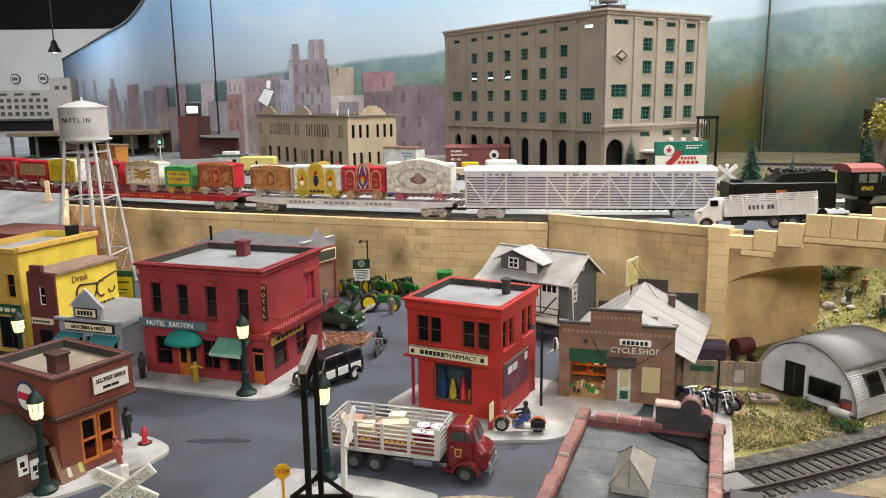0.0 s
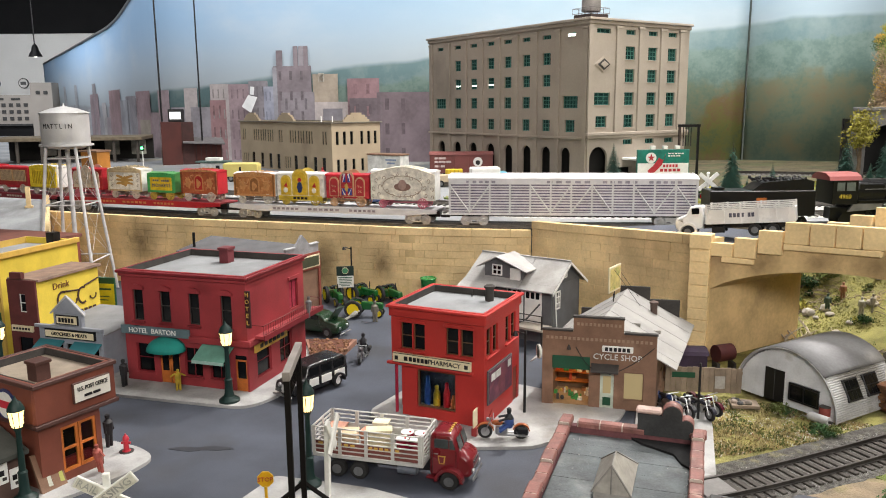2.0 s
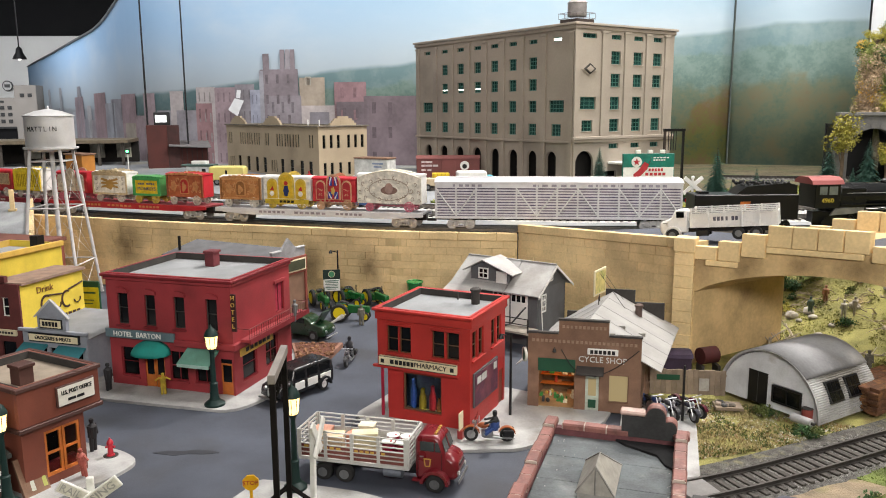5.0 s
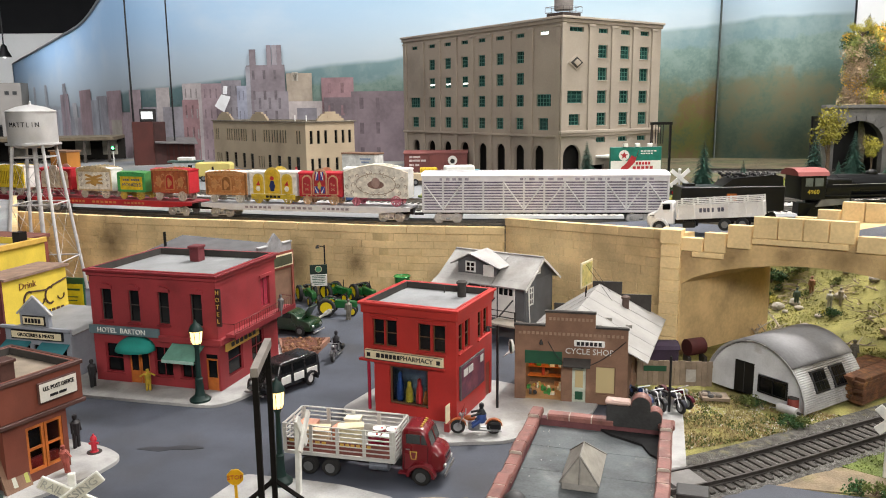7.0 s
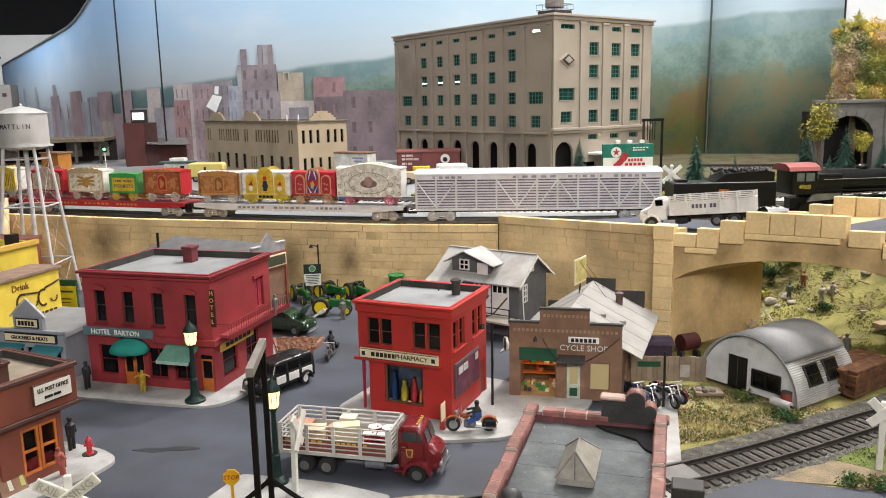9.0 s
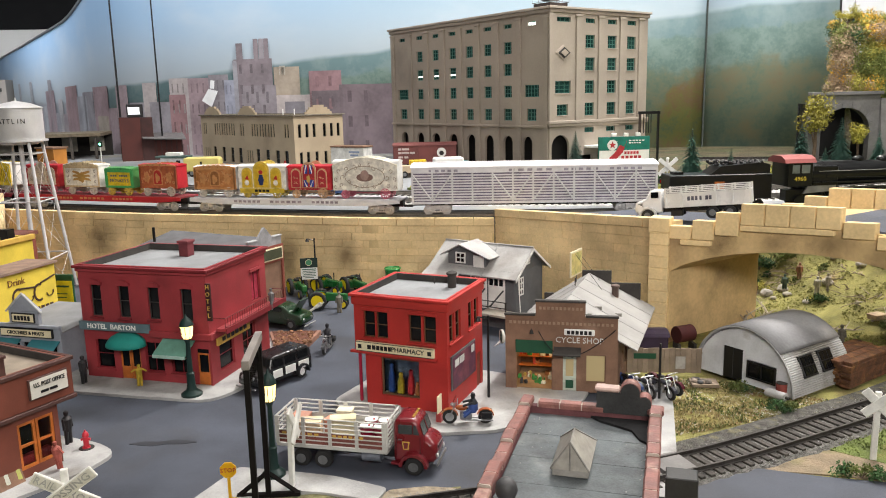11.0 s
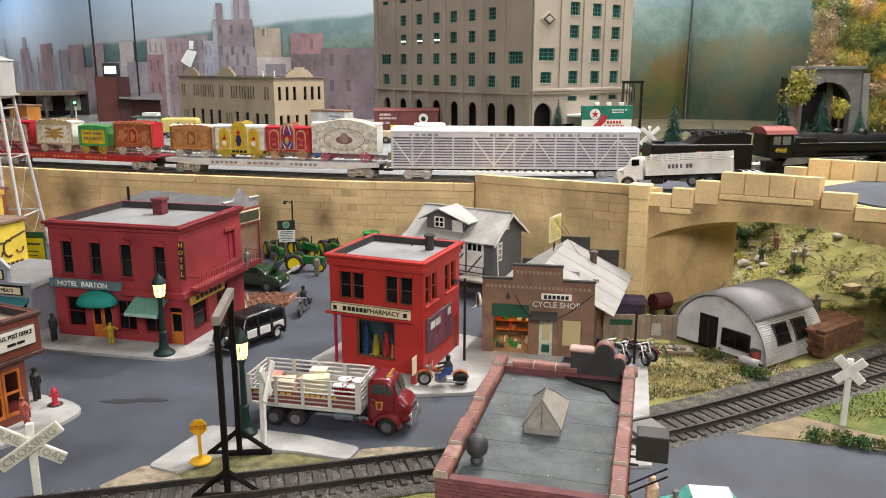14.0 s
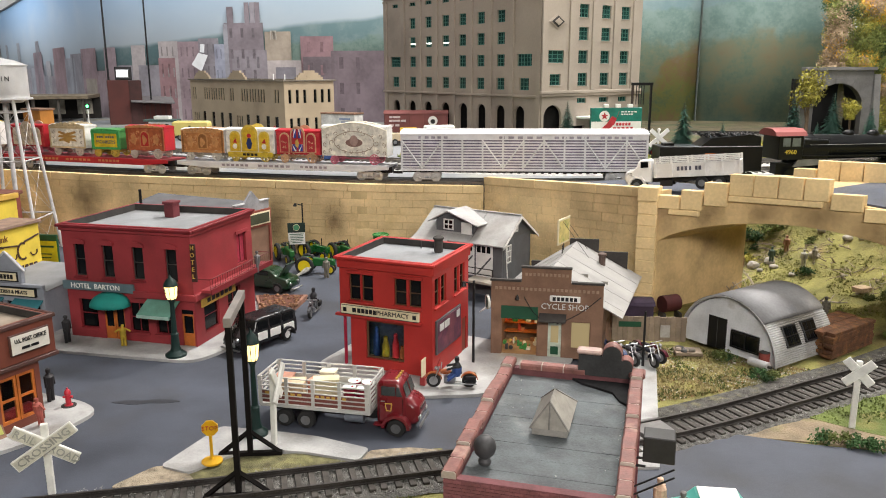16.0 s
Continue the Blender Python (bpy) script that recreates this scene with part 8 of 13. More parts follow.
def grain_truck():
    o = thing("grain_lorry", pose(0.402, 1.165, 0.1585, 2.5, 5.5, 151), "white grain lorry with slatted sides on the bridge ramp", "lorry")
    W = paint("white lorry paint", (0.74, 0.74, 0.73))
    hull("cab", o, [(-0.022, 0.012), (0.008, 0.012), (0.008, 0.030), (0.002, 0.034), (-0.004, 0.046), (-0.019, 0.047), (-0.022, 0.044)], 0.0165, W, 0.003, taper=(0.033, 0.047, 0.14))
    hull("bonnet", o, [(0.002, 0.010), (0.018, 0.010), (0.020, 0.020), (0.018, 0.029), (0.002, 0.034)], 0.0145, W, 0.004)
    for s in (-1, 1):
        part("side_window", box(B(), -0.017, -0.006, s * 0.0158 - 0.0007, s * 0.0158 + 0.0007, 0.0345, 0.0435, 0.0004), GLASS_DARK, o)
        turn = [math.pi * i / 10 for i in range(11)]
        part("fender", prism(B(), [(0.0105 * math.cos(t), 0.009 + 0.0105 * math.sin(t)) for t in turn] + [(0.0135 * math.cos(t), 0.009 + 0.0135 * math.sin(t)) for t in turn[::-1]], "y", s * 0.0185 - 0.005, s * 0.0185 + 0.003), W, o)
        for k in range(3):
            part("bonnet_stripe", box(B(), -0.001 + k * 0.004, 0.008 + k * 0.003, s * 0.0148 - 0.0004, s * 0.0148 + 0.0004, 0.022 + k * 0.002, 0.0228 + k * 0.002), BLACK, o)
    part("chassis", box(B(), -0.142, 0.014, -0.009, 0.009, 0.012, 0.0185), BLACK, o)
    part("grain_body", box(B(), -0.148, -0.026, -0.0215, 0.0215, 0.0188, 0.0400, 0.0006), W, o, "white slatted grain body with dark bars")
    # black sheet on the solid body paints the shade of an open hollow
    part("inside", box(B(), -0.145, -0.029, -0.0185, 0.0185, 0.0402, 0.0404), BLACK, o)
    for s in (-1, 1):
        for k in range(4):
            part("slat", box(B(), -0.1475, -0.0265, s * 0.0222 - 0.0006, s * 0.0222 + 0.0006, 0.0385 + k * 0.0026, 0.0402 + k * 0.0026), W, o)
        for i in range(6):
            x = -0.1465 + i * 0.0236
            part("stake", box(B(), x - 0.0013, x + 0.0013, s * 0.0226 - 0.0008, s * 0.0226 + 0.0008, 0.019, 0.0485), W, o)
        part("tool_box", box(B(), -0.052, -0.034, s * 0.014 - 0.004, s * 0.014 + 0.004, 0.006, 0.0155, 0.0006), BLACK, o)
        for a, b, c in ((-0.094, -0.084, 0), (-0.080, -0.058, 0)):
            n = 2 if b - a < 0.012 else 4
            for i in range(n):
                x = a + (b - a) * i / n
                part("bar", box(B(), x, x + 0.0038, s * 0.0219 - 0.0003, s * 0.0219 + 0.0003, 0.0285, 0.0345), paint("slate print", (0.10, 0.10, 0.13)), o)
    for y in (-0.0185, 0.0185):
        for x in (0.0, -0.094, -0.118):
            wheel(o, x, y, 0.009, 0.007)
    return o


stake_truck()
woody_wagon()
motorcycle(pose(0.0605, 0.7885, 0.005, 0, 0, 174), (0.30, 0.075, 0.018), "orange and chrome touring motorcycle with a figure astride", True)
figurine(pose(0.0605, 0.7795, 0.005, 0, 0, 174) @ pose(-0.0245, 0, 0.0165), (0.035, 0.07, 0.22), "plain blue and black painted figure seated on the motorcycle", seated=True, upper=(0.012, 0.014, 0.016))
motorcycle(pose(-0.0955, 1.050, 0.0015, 0, 0, -98), (0.05, 0.05, 0.055), "black and chrome motorcycle ridden down the street")
figurine(pose(-0.0955, 1.050, 0.0015, 0, 0, -98) @ pose(-0.0245, 0, 0.0165), (0.02, 0.02, 0.025), "plain black painted figure seated on a motorcycle", seated=True)
for x, y, a, c in ((0.297, 0.832, -70, (0.03, 0.03, 0.034)), (0.3175, 0.826, -70, (0.03, 0.03, 0.04)), (0.330, 0.838, -62, (0.07, 0.012, 0.02)), (0.284, 0.842, -72, (0.02, 0.04, 0.12))):
    motorcycle(pose(x, y, 0.004, 0, 0, a), c, "parked chrome motorcycle in the row beside the shop")
tractor(pose(-0.083, 1.300, 0.0015, 0, 0, -8))
for x, y, a in ((-0.212, 1.385, -82), (-0.158, 1.372, -68), (-0.052, 1.378, -55), (-0.098, 1.395, -40)):
    tractor(pose(x, y, 0.0015, 0, 0, a))
grain_truck()
SEDAN = [(-0.062, 0.007), (0.018, 0.007), (0.0205, 0.014), (0.017, 0.0205), (-0.006, 0.0225), (-0.014, 0.0325), (-0.043, 0.0325), (-0.053, 0.0225), (-0.063, 0.020)]
COUPE = [(-0.060, 0.008), (0.018, 0.008), (0.0205, 0.013), (0.0195, 0.019), (0.015, 0.0235), (0.006, 0.0258), (-0.004, 0.027), (-0.008, 0.032), (-0.014, 0.0355), (-0.022, 0.037), (-0.034, 0.0368), (-0.044, 0.0345), (-0.052, 0.029), (-0.058, 0.0225), (-0.061, 0.015)]
WIN = ((-0.041, -0.027, 0.0235, 0.0305), (-0.025, -0.0135, 0.0235, 0.0305))


def roadster_extra(o):
    part("raised_bonnet", prism(B(), [(-0.002, 0.0245), (0.014, 0.047), (0.0155, 0.046), (0.0, 0.0235)], "y", -0.012, 0.012), paint("dark green lid", (0.008, 0.03, 0.012)), o, "dark green bonnet propped open")
    for s in (-1, 1):
        part("headlight", ball(B(), (0.0195, s * 0.011, 0.016), 0.0028), CHROME, o, smooth=True)
    part("bumper", box(B(), 0.0225, 0.0245, -0.017, 0.017, 0.006, 0.0085, 0.0008), CHROME, o)


car("green_coupe", pose(-0.150, 1.195, 0.0015, 0, 0, -25), COUPE, 0.0175, (0.004, 0.026, 0.008), "dark green coupe with its bonnet propped open", (0.0, -0.048), 0.0085, ((-0.036, -0.016, 0.0275, 0.0345),), extra=roadster_extra)


# ---- the circus train ----
STEEL_TRUCK = mat("bright truck metal", (0.60, 0.60, 0.60), 0.4, metal=0.6, vary=0.2)
LINE = [Vector(p) for p in curve_through(MAIN, 12)]
RAIL_TOP = SHELF + 0.0095


def on_line(x):
    """The place on the main line where it passes x, and its heading."""
    for a, b in zip(LINE, LINE[1:]):
        if a.x <= x <= b.x:
            t = (x - a.x) / (b.x - a.x)
            return a.lerp(b, t)
    return LINE[-1]


def car_pose(x0, x1):
    a, b = on_line(x0), on_line(x1)
    mid = (a + b) / 2
    return Matrix.Translation((mid.x, mid.y, RAIL_TOP)) @ Euler((0, 0, math.atan2(b.y - a.y, b.x - a.x))).to_matrix().to_4x4(), (b - a).length


def bogie(owner, x, material=STEEL_TRUCK):
    def frame_mesh():
        bm = B()
        for s in (-1, 1):
            y0, y1 = s * 0.0205 - 0.0012, s * 0.0205 + 0.0012
            prism(bm, [(-0.021, 0.0115), (-0.007, 0.0165), (0.007, 0.0165), (0.021, 0.0115), (0.021, 0.0098), (0.007, 0.0148), (-0.007, 0.0148), (-0.021, 0.0098)], "y", y0, y1)
            prism(bm, [(-0.020, 0.0096), (-0.007, 0.0058), (0.007, 0.0058), (0.020, 0.0096), (0.020, 0.0080), (0.007, 0.0040), (-0.007, 0.0040), (-0.020, 0.0080)], "y", y0, y1)
            for x in (-0.0055, 0.0055):
                box(bm, x - 0.0012, x + 0.0012, y0, y1, 0.0058, 0.0148)
            for x in (-0.0165, 0.0165):
                box(bm, x - 0.003, x + 0.003, s * 0.0205 - 0.002, s * 0.0205 + 0.002, 0.0070, 0.0118, 0.0005)
        box(bm, -0.005, 0.005, -0.02, 0.02, 0.009, 0.0155)
        return mesh_of("bogie", bm, material)
    ob = piece("bogie", once(("bogie", material.name), frame_mesh), owner, pose(x, 0, 0))
    for k in (-0.0165, 0.0165):
        for s in (-1, 1):
            piece("wheel", once(("rw", material.name), lambda: rail_wheel(material)), ob, pose(k, s * 0.0165, 0.0085))
    return ob


def rail_wheel(material, r=0.0085, w=0.0034, n=16):
    bm = lathe(B(), [(r * 0.3, -w * 0.6), (r * 0.86, -w * 0.5), (r, -w * 0.5), (r, w * 0.3), (r * 1.12, w * 0.35), (r * 1.12, w * 0.5), (r * 0.3, w * 0.5)], n)
    bm.transform(pose(0, 0, 0, 90))
    return mesh_of("wheel", bm, material, True)


def stock_car(x0, x1):
    m, length = car_pose(x0, x1)
    h = length / 2 - 0.006
    o = thing("stock_car", m, "silver slatted circus stock car on the main line", "railway car", "circus train cars")
    SLV = mat("silver slat paint", (0.66, 0.65, 0.67), 0.5, metal=0.1, vary=0.1, scale=60)
    part("underframe", box(B(), -h, h, -0.018, 0.018, 0.0165, 0.0215), BLACK, o)
    # shade in the gaps between slats is painted as this wall's violet
    part("inner_wall", box(B(), -h + 0.002, h - 0.002, -0.0285, 0.0285, 0.0218, 0.086), mat("violet gap shade boards", (0.16, 0.13, 0.20), 0.8, vary=0.25, scale=60), o)
    part("roof", prism(B(), [(-0.0335, 0.0862), (0.0335, 0.0862), (0.0335, 0.0885), (0.012, 0.0935), (-0.012, 0.0935), (-0.0335, 0.0885)], "x", -h - 0.003, h + 0.003), SLV, o, "silver curved roof")
    part("roof_walk", box(B(), -h, h, -0.004, 0.004, 0.0945, 0.0957), SLV, o)
    for s in (-1, 1):
        y = s * 0.0305
        part("letter_board", box(B(), -h, h, y - 0.0012, y + 0.0012, 0.0770, 0.0860, 0.0003), SLV, o)
        part("sill", box(B(), -h, h, y - 0.0012, y + 0.0012, 0.0205, 0.0250, 0.0003), SLV, o)
        for k in range(10):
            z = 0.0268 + k * 0.0050
            part("slat", box(B(), -h, h, y - 0.0008, y + 0.0008, z, z + 0.0027), SLV, o)
        n = 12
        for i in range(n + 1):
            x = -h + 2 * h * i / n
            part("post", box(B(), x - 0.0016, x + 0.0016, y + s * 0.0010 - 0.0008, y + s * 0.0010 + 0.0008, 0.0215, 0.0862), SLV, o)
        for i in range(n):
            if i in (2, 3, 8):
                continue
            xa, xb = -h + 2 * h * i / n, -h + 2 * h * (i + 1) / n
            up = i % 2 if i < n / 2 else 1 - i % 2
            a, b = (Vector((xa, y + s * 0.001, 0.026 if up else 0.076)), Vector((xb, y + s * 0.001, 0.076 if up else 0.026)))
            part("diagonal", cyl(B(), a, b, 0.0013, n=4), SLV, o)
        for a, b in ((-0.86, -0.60), (-0.20, 0.18), (0.25, 0.55), (0.62, 0.90)):
            k = 5
            for i in range(k):
                x = (a + (b - a) * i / k) * h
                part("bar", box(B(), x, x + (b - a) * h / k * 0.6, y + s * 0.0013 - 0.0003, y + s * 0.0013 + 0.0003, 0.0795, 0.0838), once("grey print", lambda: mat("grey print", (0.30, 0.28, 0.33), 0.6)), o)
    for x in (-h, h):
        for k in range(13):
            part("end_slat", box(B(), x - 0.0012, x + 0.0012, -0.030, 0.030, 0.0225 + k * 0.0050, 0.0260 + k * 0.0050), SLV, o)
        for y in (-0.028, 0.0, 0.028):
            part("end_post", box(B(), x - 0.0018, x + 0.0018, y - 0.0016, y + 0.0016, 0.0215, 0.0862), SLV, o)
    bogie(o, -h + 0.045)
    bogie(o, h - 0.045)
    part("coupler", box(B(), h + 0.002, h + 0.012, -0.003, 0.003, 0.012, 0.0165), BLACK, o)
    part("coupler", box(B(), -h - 0.012, -h - 0.002, -0.003, 0.003, 0.012, 0.0165), BLACK, o)
    return o


SPOKE_PALE = mat("pale wagon wheel", (0.55, 0.50, 0.42), 0.6, vary=0.15)


def spoked(bm, r, spokes, half, rim=0.84, hub=0.24, bar=0.0008):
    """A wheel in the x-z plane as one joined lattice: hub, spokes and rim round open gaps."""
    turns = []
    for k in range(spokes):
        a = 2 * math.pi * k / spokes
        d = bar / (0.55 * r)
        turns += [a - d, a + d, a + math.pi / spokes]
    rings = (0.04 * r, hub * r, rim * r, r)
    n = len(turns)
    vs = [[[bm.verts.new((q * math.cos(t), y, q * math.sin(t))) for q in rings] for t in turns] for y in (-half, half)]

    def full(i, j):
        return 0 <= j < 3 and (j != 1 or i % 3 == 0)
    for i in range(n):
        for j in range(3):
            if not full(i, j):
                continue
            e = (i + 1) % n
            for side in vs:
                bm.faces.new((side[i][j], side[e][j], side[e][j + 1], side[i][j + 1]))
            for ii, jj, p, q in (((i - 1) % n, j, (i, j), (i, j + 1)), (e, j, (e, j), (e, j + 1)), (i, j - 1, (i, j), (e, j)), (i, j + 1, (i, j + 1), (e, j + 1))):
                if not full(ii, jj):
                    bm.faces.new((vs[0][p[0]][p[1]], vs[0][q[0]][q[1]], vs[1][q[0]][q[1]], vs[1][p[0]][p[1]]))
    bmesh.ops.recalc_face_normals(bm, faces=bm.faces)
    return bm


def wagon_wheel(material, r):
    bm = spoked(B(), r, 10, 0.0014)
    return mesh_of("wheel", bm, material)


def curl(bm, cx, cz, r, start, way, y, thick=0.0006, turns=7):
    """A carved spiral in the x-z plane."""
    for i in range(turns):
        a, b = start + way * i * 0.7, start + way * (i + 1) * 0.7
        ra, rb = r * (1 - i * 0.11), r * (1 - (i + 1) * 0.11)
        cyl(bm, (cx + ra * math.cos(a), y, cz + ra * math.sin(a)), (cx + rb * math.cos(b), y, cz + rb * math.sin(b)), thick, n=4)
    return bm


def arch_outline(cx, r, lo, spring, n=12):
    return [(cx - r, lo)] + [(cx - r * math.cos(math.pi * i / n), spring + r * math.sin(math.pi * i / n)) for i in range(n + 1)] + [(cx + r, lo)]


def oval(cx, cz, rx, rz, n=18, wave=0.0, lobes=6):
    return [(cx + rx * math.cos(2 * math.pi * i / n) * (1 + wave * math.cos(lobes * 2 * math.pi * i / n)), cz + rz * math.sin(2 * math.pi * i / n) * (1 + wave * math.cos(lobes * 2 * math.pi * i / n))) for i in range(n)]


def circus_wagon(m, length, side, trim, end, label, style="panel", wheels=None, top=0.0, height=0.043, emblem=None):
    """A carved show wagon: body, painted sides, crest, running gear, four spoked wheels."""
    o = thing("circus_wagon", m, label, "circus wagon", "circus wagons on the train")

    def paint_of(kind, c, **more):
        return once((kind, c), lambda: mat("wagon " + kind, c, more.get("rough", 0.45), vary=more.get("vary", 0.2), scale=130, fine=600, bump=0.45))
    S = once(("ws", side), lambda: mat("wagon side", side, 0.5, vary=0.25, scale=120, fine=500, bump=0.6, second=(*[min(1, c * 1.2 + 0.02) for c in side], 0.55)))
    T, E = paint_of("trim", trim), paint_of("end", end, vary=0.1)
    DARKEN = paint_of("shade", tuple(c * 0.45 for c in trim))
    h, z0, z1 = length / 2, 0.0155, 0.0155 + height
    zc = (z0 + z1) / 2
    part("body", box(B(), -h, h, -0.0155, 0.0155, z0, z1, 0.0008), E, o)
    part("roof", prism(B(), [(-0.017, z1 + 0.0002), (0.017, z1 + 0.0002), (0.016, z1 + 0.003), (0.0, z1 + 0.0055), (-0.016, z1 + 0.003)], "x", -h - 0.001, h + 0.001), E, o)
    for s in (-1, 1):
        def put(name, outline, level, material, lab="", thick=0.0009):
            y = s * (0.0160 + 0.0008 * level)
            return part(name, prism(B(), outline, "y", y - thick / 2, y + thick / 2), material, o, lab)

        def rect(name, x0, x1, za, zb, level, material, thick=0.0009):
            return put(name, [(x0, za), (x1, za), (x1, zb), (x0, zb)], level, material, "", thick)
        ys = s * 0.0178
        if style != "bandwagon":
            rect("side_panel", -h + 0.001, h - 0.001, z0 + 0.001, z1 - 0.001, 0.5, S)
        if style in ("crest", "carved", "gilded", "lion"):
            for b in ((-h, h, z1 - 0.0040, z1), (-h, h, z0, z0 + 0.0035), (-h, -h + 0.003, z0 + 0.0035, z1 - 0.004), (h - 0.003, h, z0 + 0.0035, z1 - 0.004)):
                rect("carved_border", *b, 2, T, 0.0018)
        if top:
            n = 20
            crest = [(-h, z1 + 0.0002)] + [(-h + 2 * h * i / n, z1 + 0.0012 + top * math.sin(math.pi * i / n) ** 0.7 * (0.82 + 0.18 * math.cos(i * 2.6))) for i in range(n + 1)] + [(h, z1 + 0.0002)]
            put("crest", crest, 2, T, "", 0.0018)
            curls = B()
            for k in (-1, 1):
                for q, rr in ((0.2, 0.30), (0.5, 0.26), (0.78, 0.2)):
                    curl(curls, k * q * h, z1 + top * 0.45, top * rr * 1.2, 1.5, k, s * 0.0187, 0.0005, 5)
            part("crest_scroll", curls, DARKEN, o)["kind"] = "stuff"
        if style == "bandwagon":
            n = 18
            dome = [(-h, z0)] + [(-h + 2 * h * i / n, z1 - 0.010 + 0.020 * math.sin(math.pi * (0.12 + 0.76 * i / n)) ** 1.2) for i in range(n + 1)] + [(h, z0)]
            put("side_panel", dome, 1, S, "ivory side carved all over with scrolls", 0.0018)
            SC = paint_of("grey relief", (0.32, 0.26, 0.20))
            net = B()
            for k in (-1, 1):
                for qx, qz, r in ((0.30, 0.80, 6), (0.55, 0.78, 5), (0.80, 0.72, 5), (0.90, 0.42, 5), (0.68, 0.48, 6), (0.48, 0.30, 5), (0.72, 0.20, 5), (0.92, 0.14, 4), (0.16, 0.92, 4), (0.10, 0.14, 4), (0.30, 0.14, 4)):
                    curl(net, k * qx * h, z0 + qz * height, r * 0.001, 0.6 + qx * 5, k, s * 0.0180, 0.0006, 8)
                for i in range(10):
                    a, b = math.pi * i / 10, math.pi * (i + 1) / 10
                    cyl(net, (k * h * 0.62 * math.sin(a), s * 0.0180, zc + height * 0.38 * math.cos(a)), (k * h * 0.62 * math.sin(b), s * 0.0180, zc + height * 0.38 * math.cos(b)), 0.0007, n=4)
            part("carved_scroll", net, SC, o)["kind"] = "stuff"
            BRWN = paint_of("rosette", (0.20, 0.12, 0.10))
            put("rosette", oval(0, zc - 0.001, h * 0.26, height * 0.15, 18), 2, BRWN)
            put("rosette_crest", oval(0, zc + 0.003, h * 0.13, height * 0.19, 14), 3, paint_of("rosette crest", (0.34, 0.23, 0.20)))
            rim = B()
            for p, q in zip(dome[1:], dome[2:-1]):
                cyl(rim, (p[0], s * 0.0178, p[1]), (q[0], s * 0.0178, q[1]), 0.0011, n=5)
            part("carved_border", rim, T, o)
        if style in ("jesters", "flags", "ivory_arches"):
            for cx, rr, up in ((-h * 0.60, h * 0.22, 0.0), (0.0, h * 0.33, 0.011), (h * 0.60, h * 0.22, 0.0)):
                spring = z1 - 0.004 - rr * 0.72 + up
                put("arch_frame", arch_outline(cx, rr, z0 + 0.004, spring), 2, T, "", 0.0016)
                inner = [(cx + (x - cx) * 0.80, z0 + 0.0055 + (z - z0 - 0.004) * 0.88) for x, z in arch_outline(cx, rr, z0 + 0.004, spring)]
                put("arch_panel", inner, 3.4, paint_of("arch", emblem))
                mid = (z0 + spring) / 2 + 0.002
                if style == "jesters":
                    if cx == 0:
                        put("painted_shape", oval(cx, mid - 0.002, rr * 0.34, 0.011, 14, 0.12), 4.4, paint_of("navy", (0.015, 0.03, 0.12)))
                        put("painted_shape", oval(cx, mid + 0.013, rr * 0.26, 0.0040, 12), 4.4, paint_of("scarlet", (0.45, 0.03, 0.03)))
                    else:
                        put("painted_shape", oval(cx, mid - 0.004, rr * 0.42, 0.0052, 12), 4.4, paint_of("chalk", (0.75, 0.72, 0.66)))
                        put("painted_shape", [(cx - rr * 0.4, mid + 0.003), (cx + rr * 0.4, mid + 0.002), (cx + rr * 0.2, mid + 0.011)], 4.4, paint_of("scarlet", (0.45, 0.03, 0.03)))
                elif style == "flags" and cx == 0:
                    lo, hi = z0 + 0.007, spring + rr * 0.6
                    for qx in (-1, 1):
                        for za, zb in ((lo, lo + (hi - lo) * 0.38), (lo + (hi - lo) * 0.60, hi)):
                            w = rr * (0.70 if zb < hi else 0.52)
                            put("painted_shape", [(qx * 0.0022, za), (qx * w, za), (qx * w, zb), (qx * 0.0022, zb)], 4.2, paint_of("flag blue", (0.03, 0.06, 0.30)))
                            put("painted_stripe", [(qx * 0.0022, za if zb < hi else zb), (qx * 0.0052, za if zb < hi else zb), (qx * w, zb if zb < hi else za + 0.0025), (qx * w, (zb - 0.0025) if zb < hi else za)], 5.1, paint_of("chalk", (0.75, 0.72, 0.66)))
                    rect("painted_stripe", -rr * 0.72, rr * 0.72, mid - 0.0014, mid + 0.0022, 5.2, paint_of("scarlet", (0.45, 0.03, 0.03)))
                    put("carved_figure", oval(0, mid, rr * 0.25, 0.0075, 14, 0.2, 5), 6, paint_of("gilt", (0.55, 0.38, 0.10)))
                else:
                    art = B()
                    for k in (-1, 1):
                        for q in (0.25, 0.55):
                            curl(art, cx + k * rr * 0.30, z0 + 0.006 + (spring - z0) * q, rr * 0.26, 0.5 + q * 4, k, s * 0.0194, 0.0005, 6)
                    part("carved_scroll", art, paint_of("grey relief", (0.25, 0.23, 0.20)) if style == "ivory_arches" else T, o)["kind"] = "stuff"
            if style == "jesters":
                rect("skirt", -h * 0.92, h * 0.92, z0 - 0.0065, z0 + 0.0028, 1.5, paint_of("skirt", (0.58, 0.42, 0.04)), 0.0014)
                for k in range(4):
                    rect("bar", -h * 0.30 + k * h * 0.16, -h * 0.30 + k * h * 0.16 + h * 0.12, z0 - 0.0040, z0 + 0.0006, 2.6, BLACK)
            else:
                low = B()
                for k in range(-3, 4):
                    curl(low, k * h * 0.2, z0 + 0.0005, 0.0026, 3.2, 1 if k >= 0 else -1, s * 0.0180, 0.0007, 5)
                part("carved_skirt", low, T, o)["kind"] = "stuff"
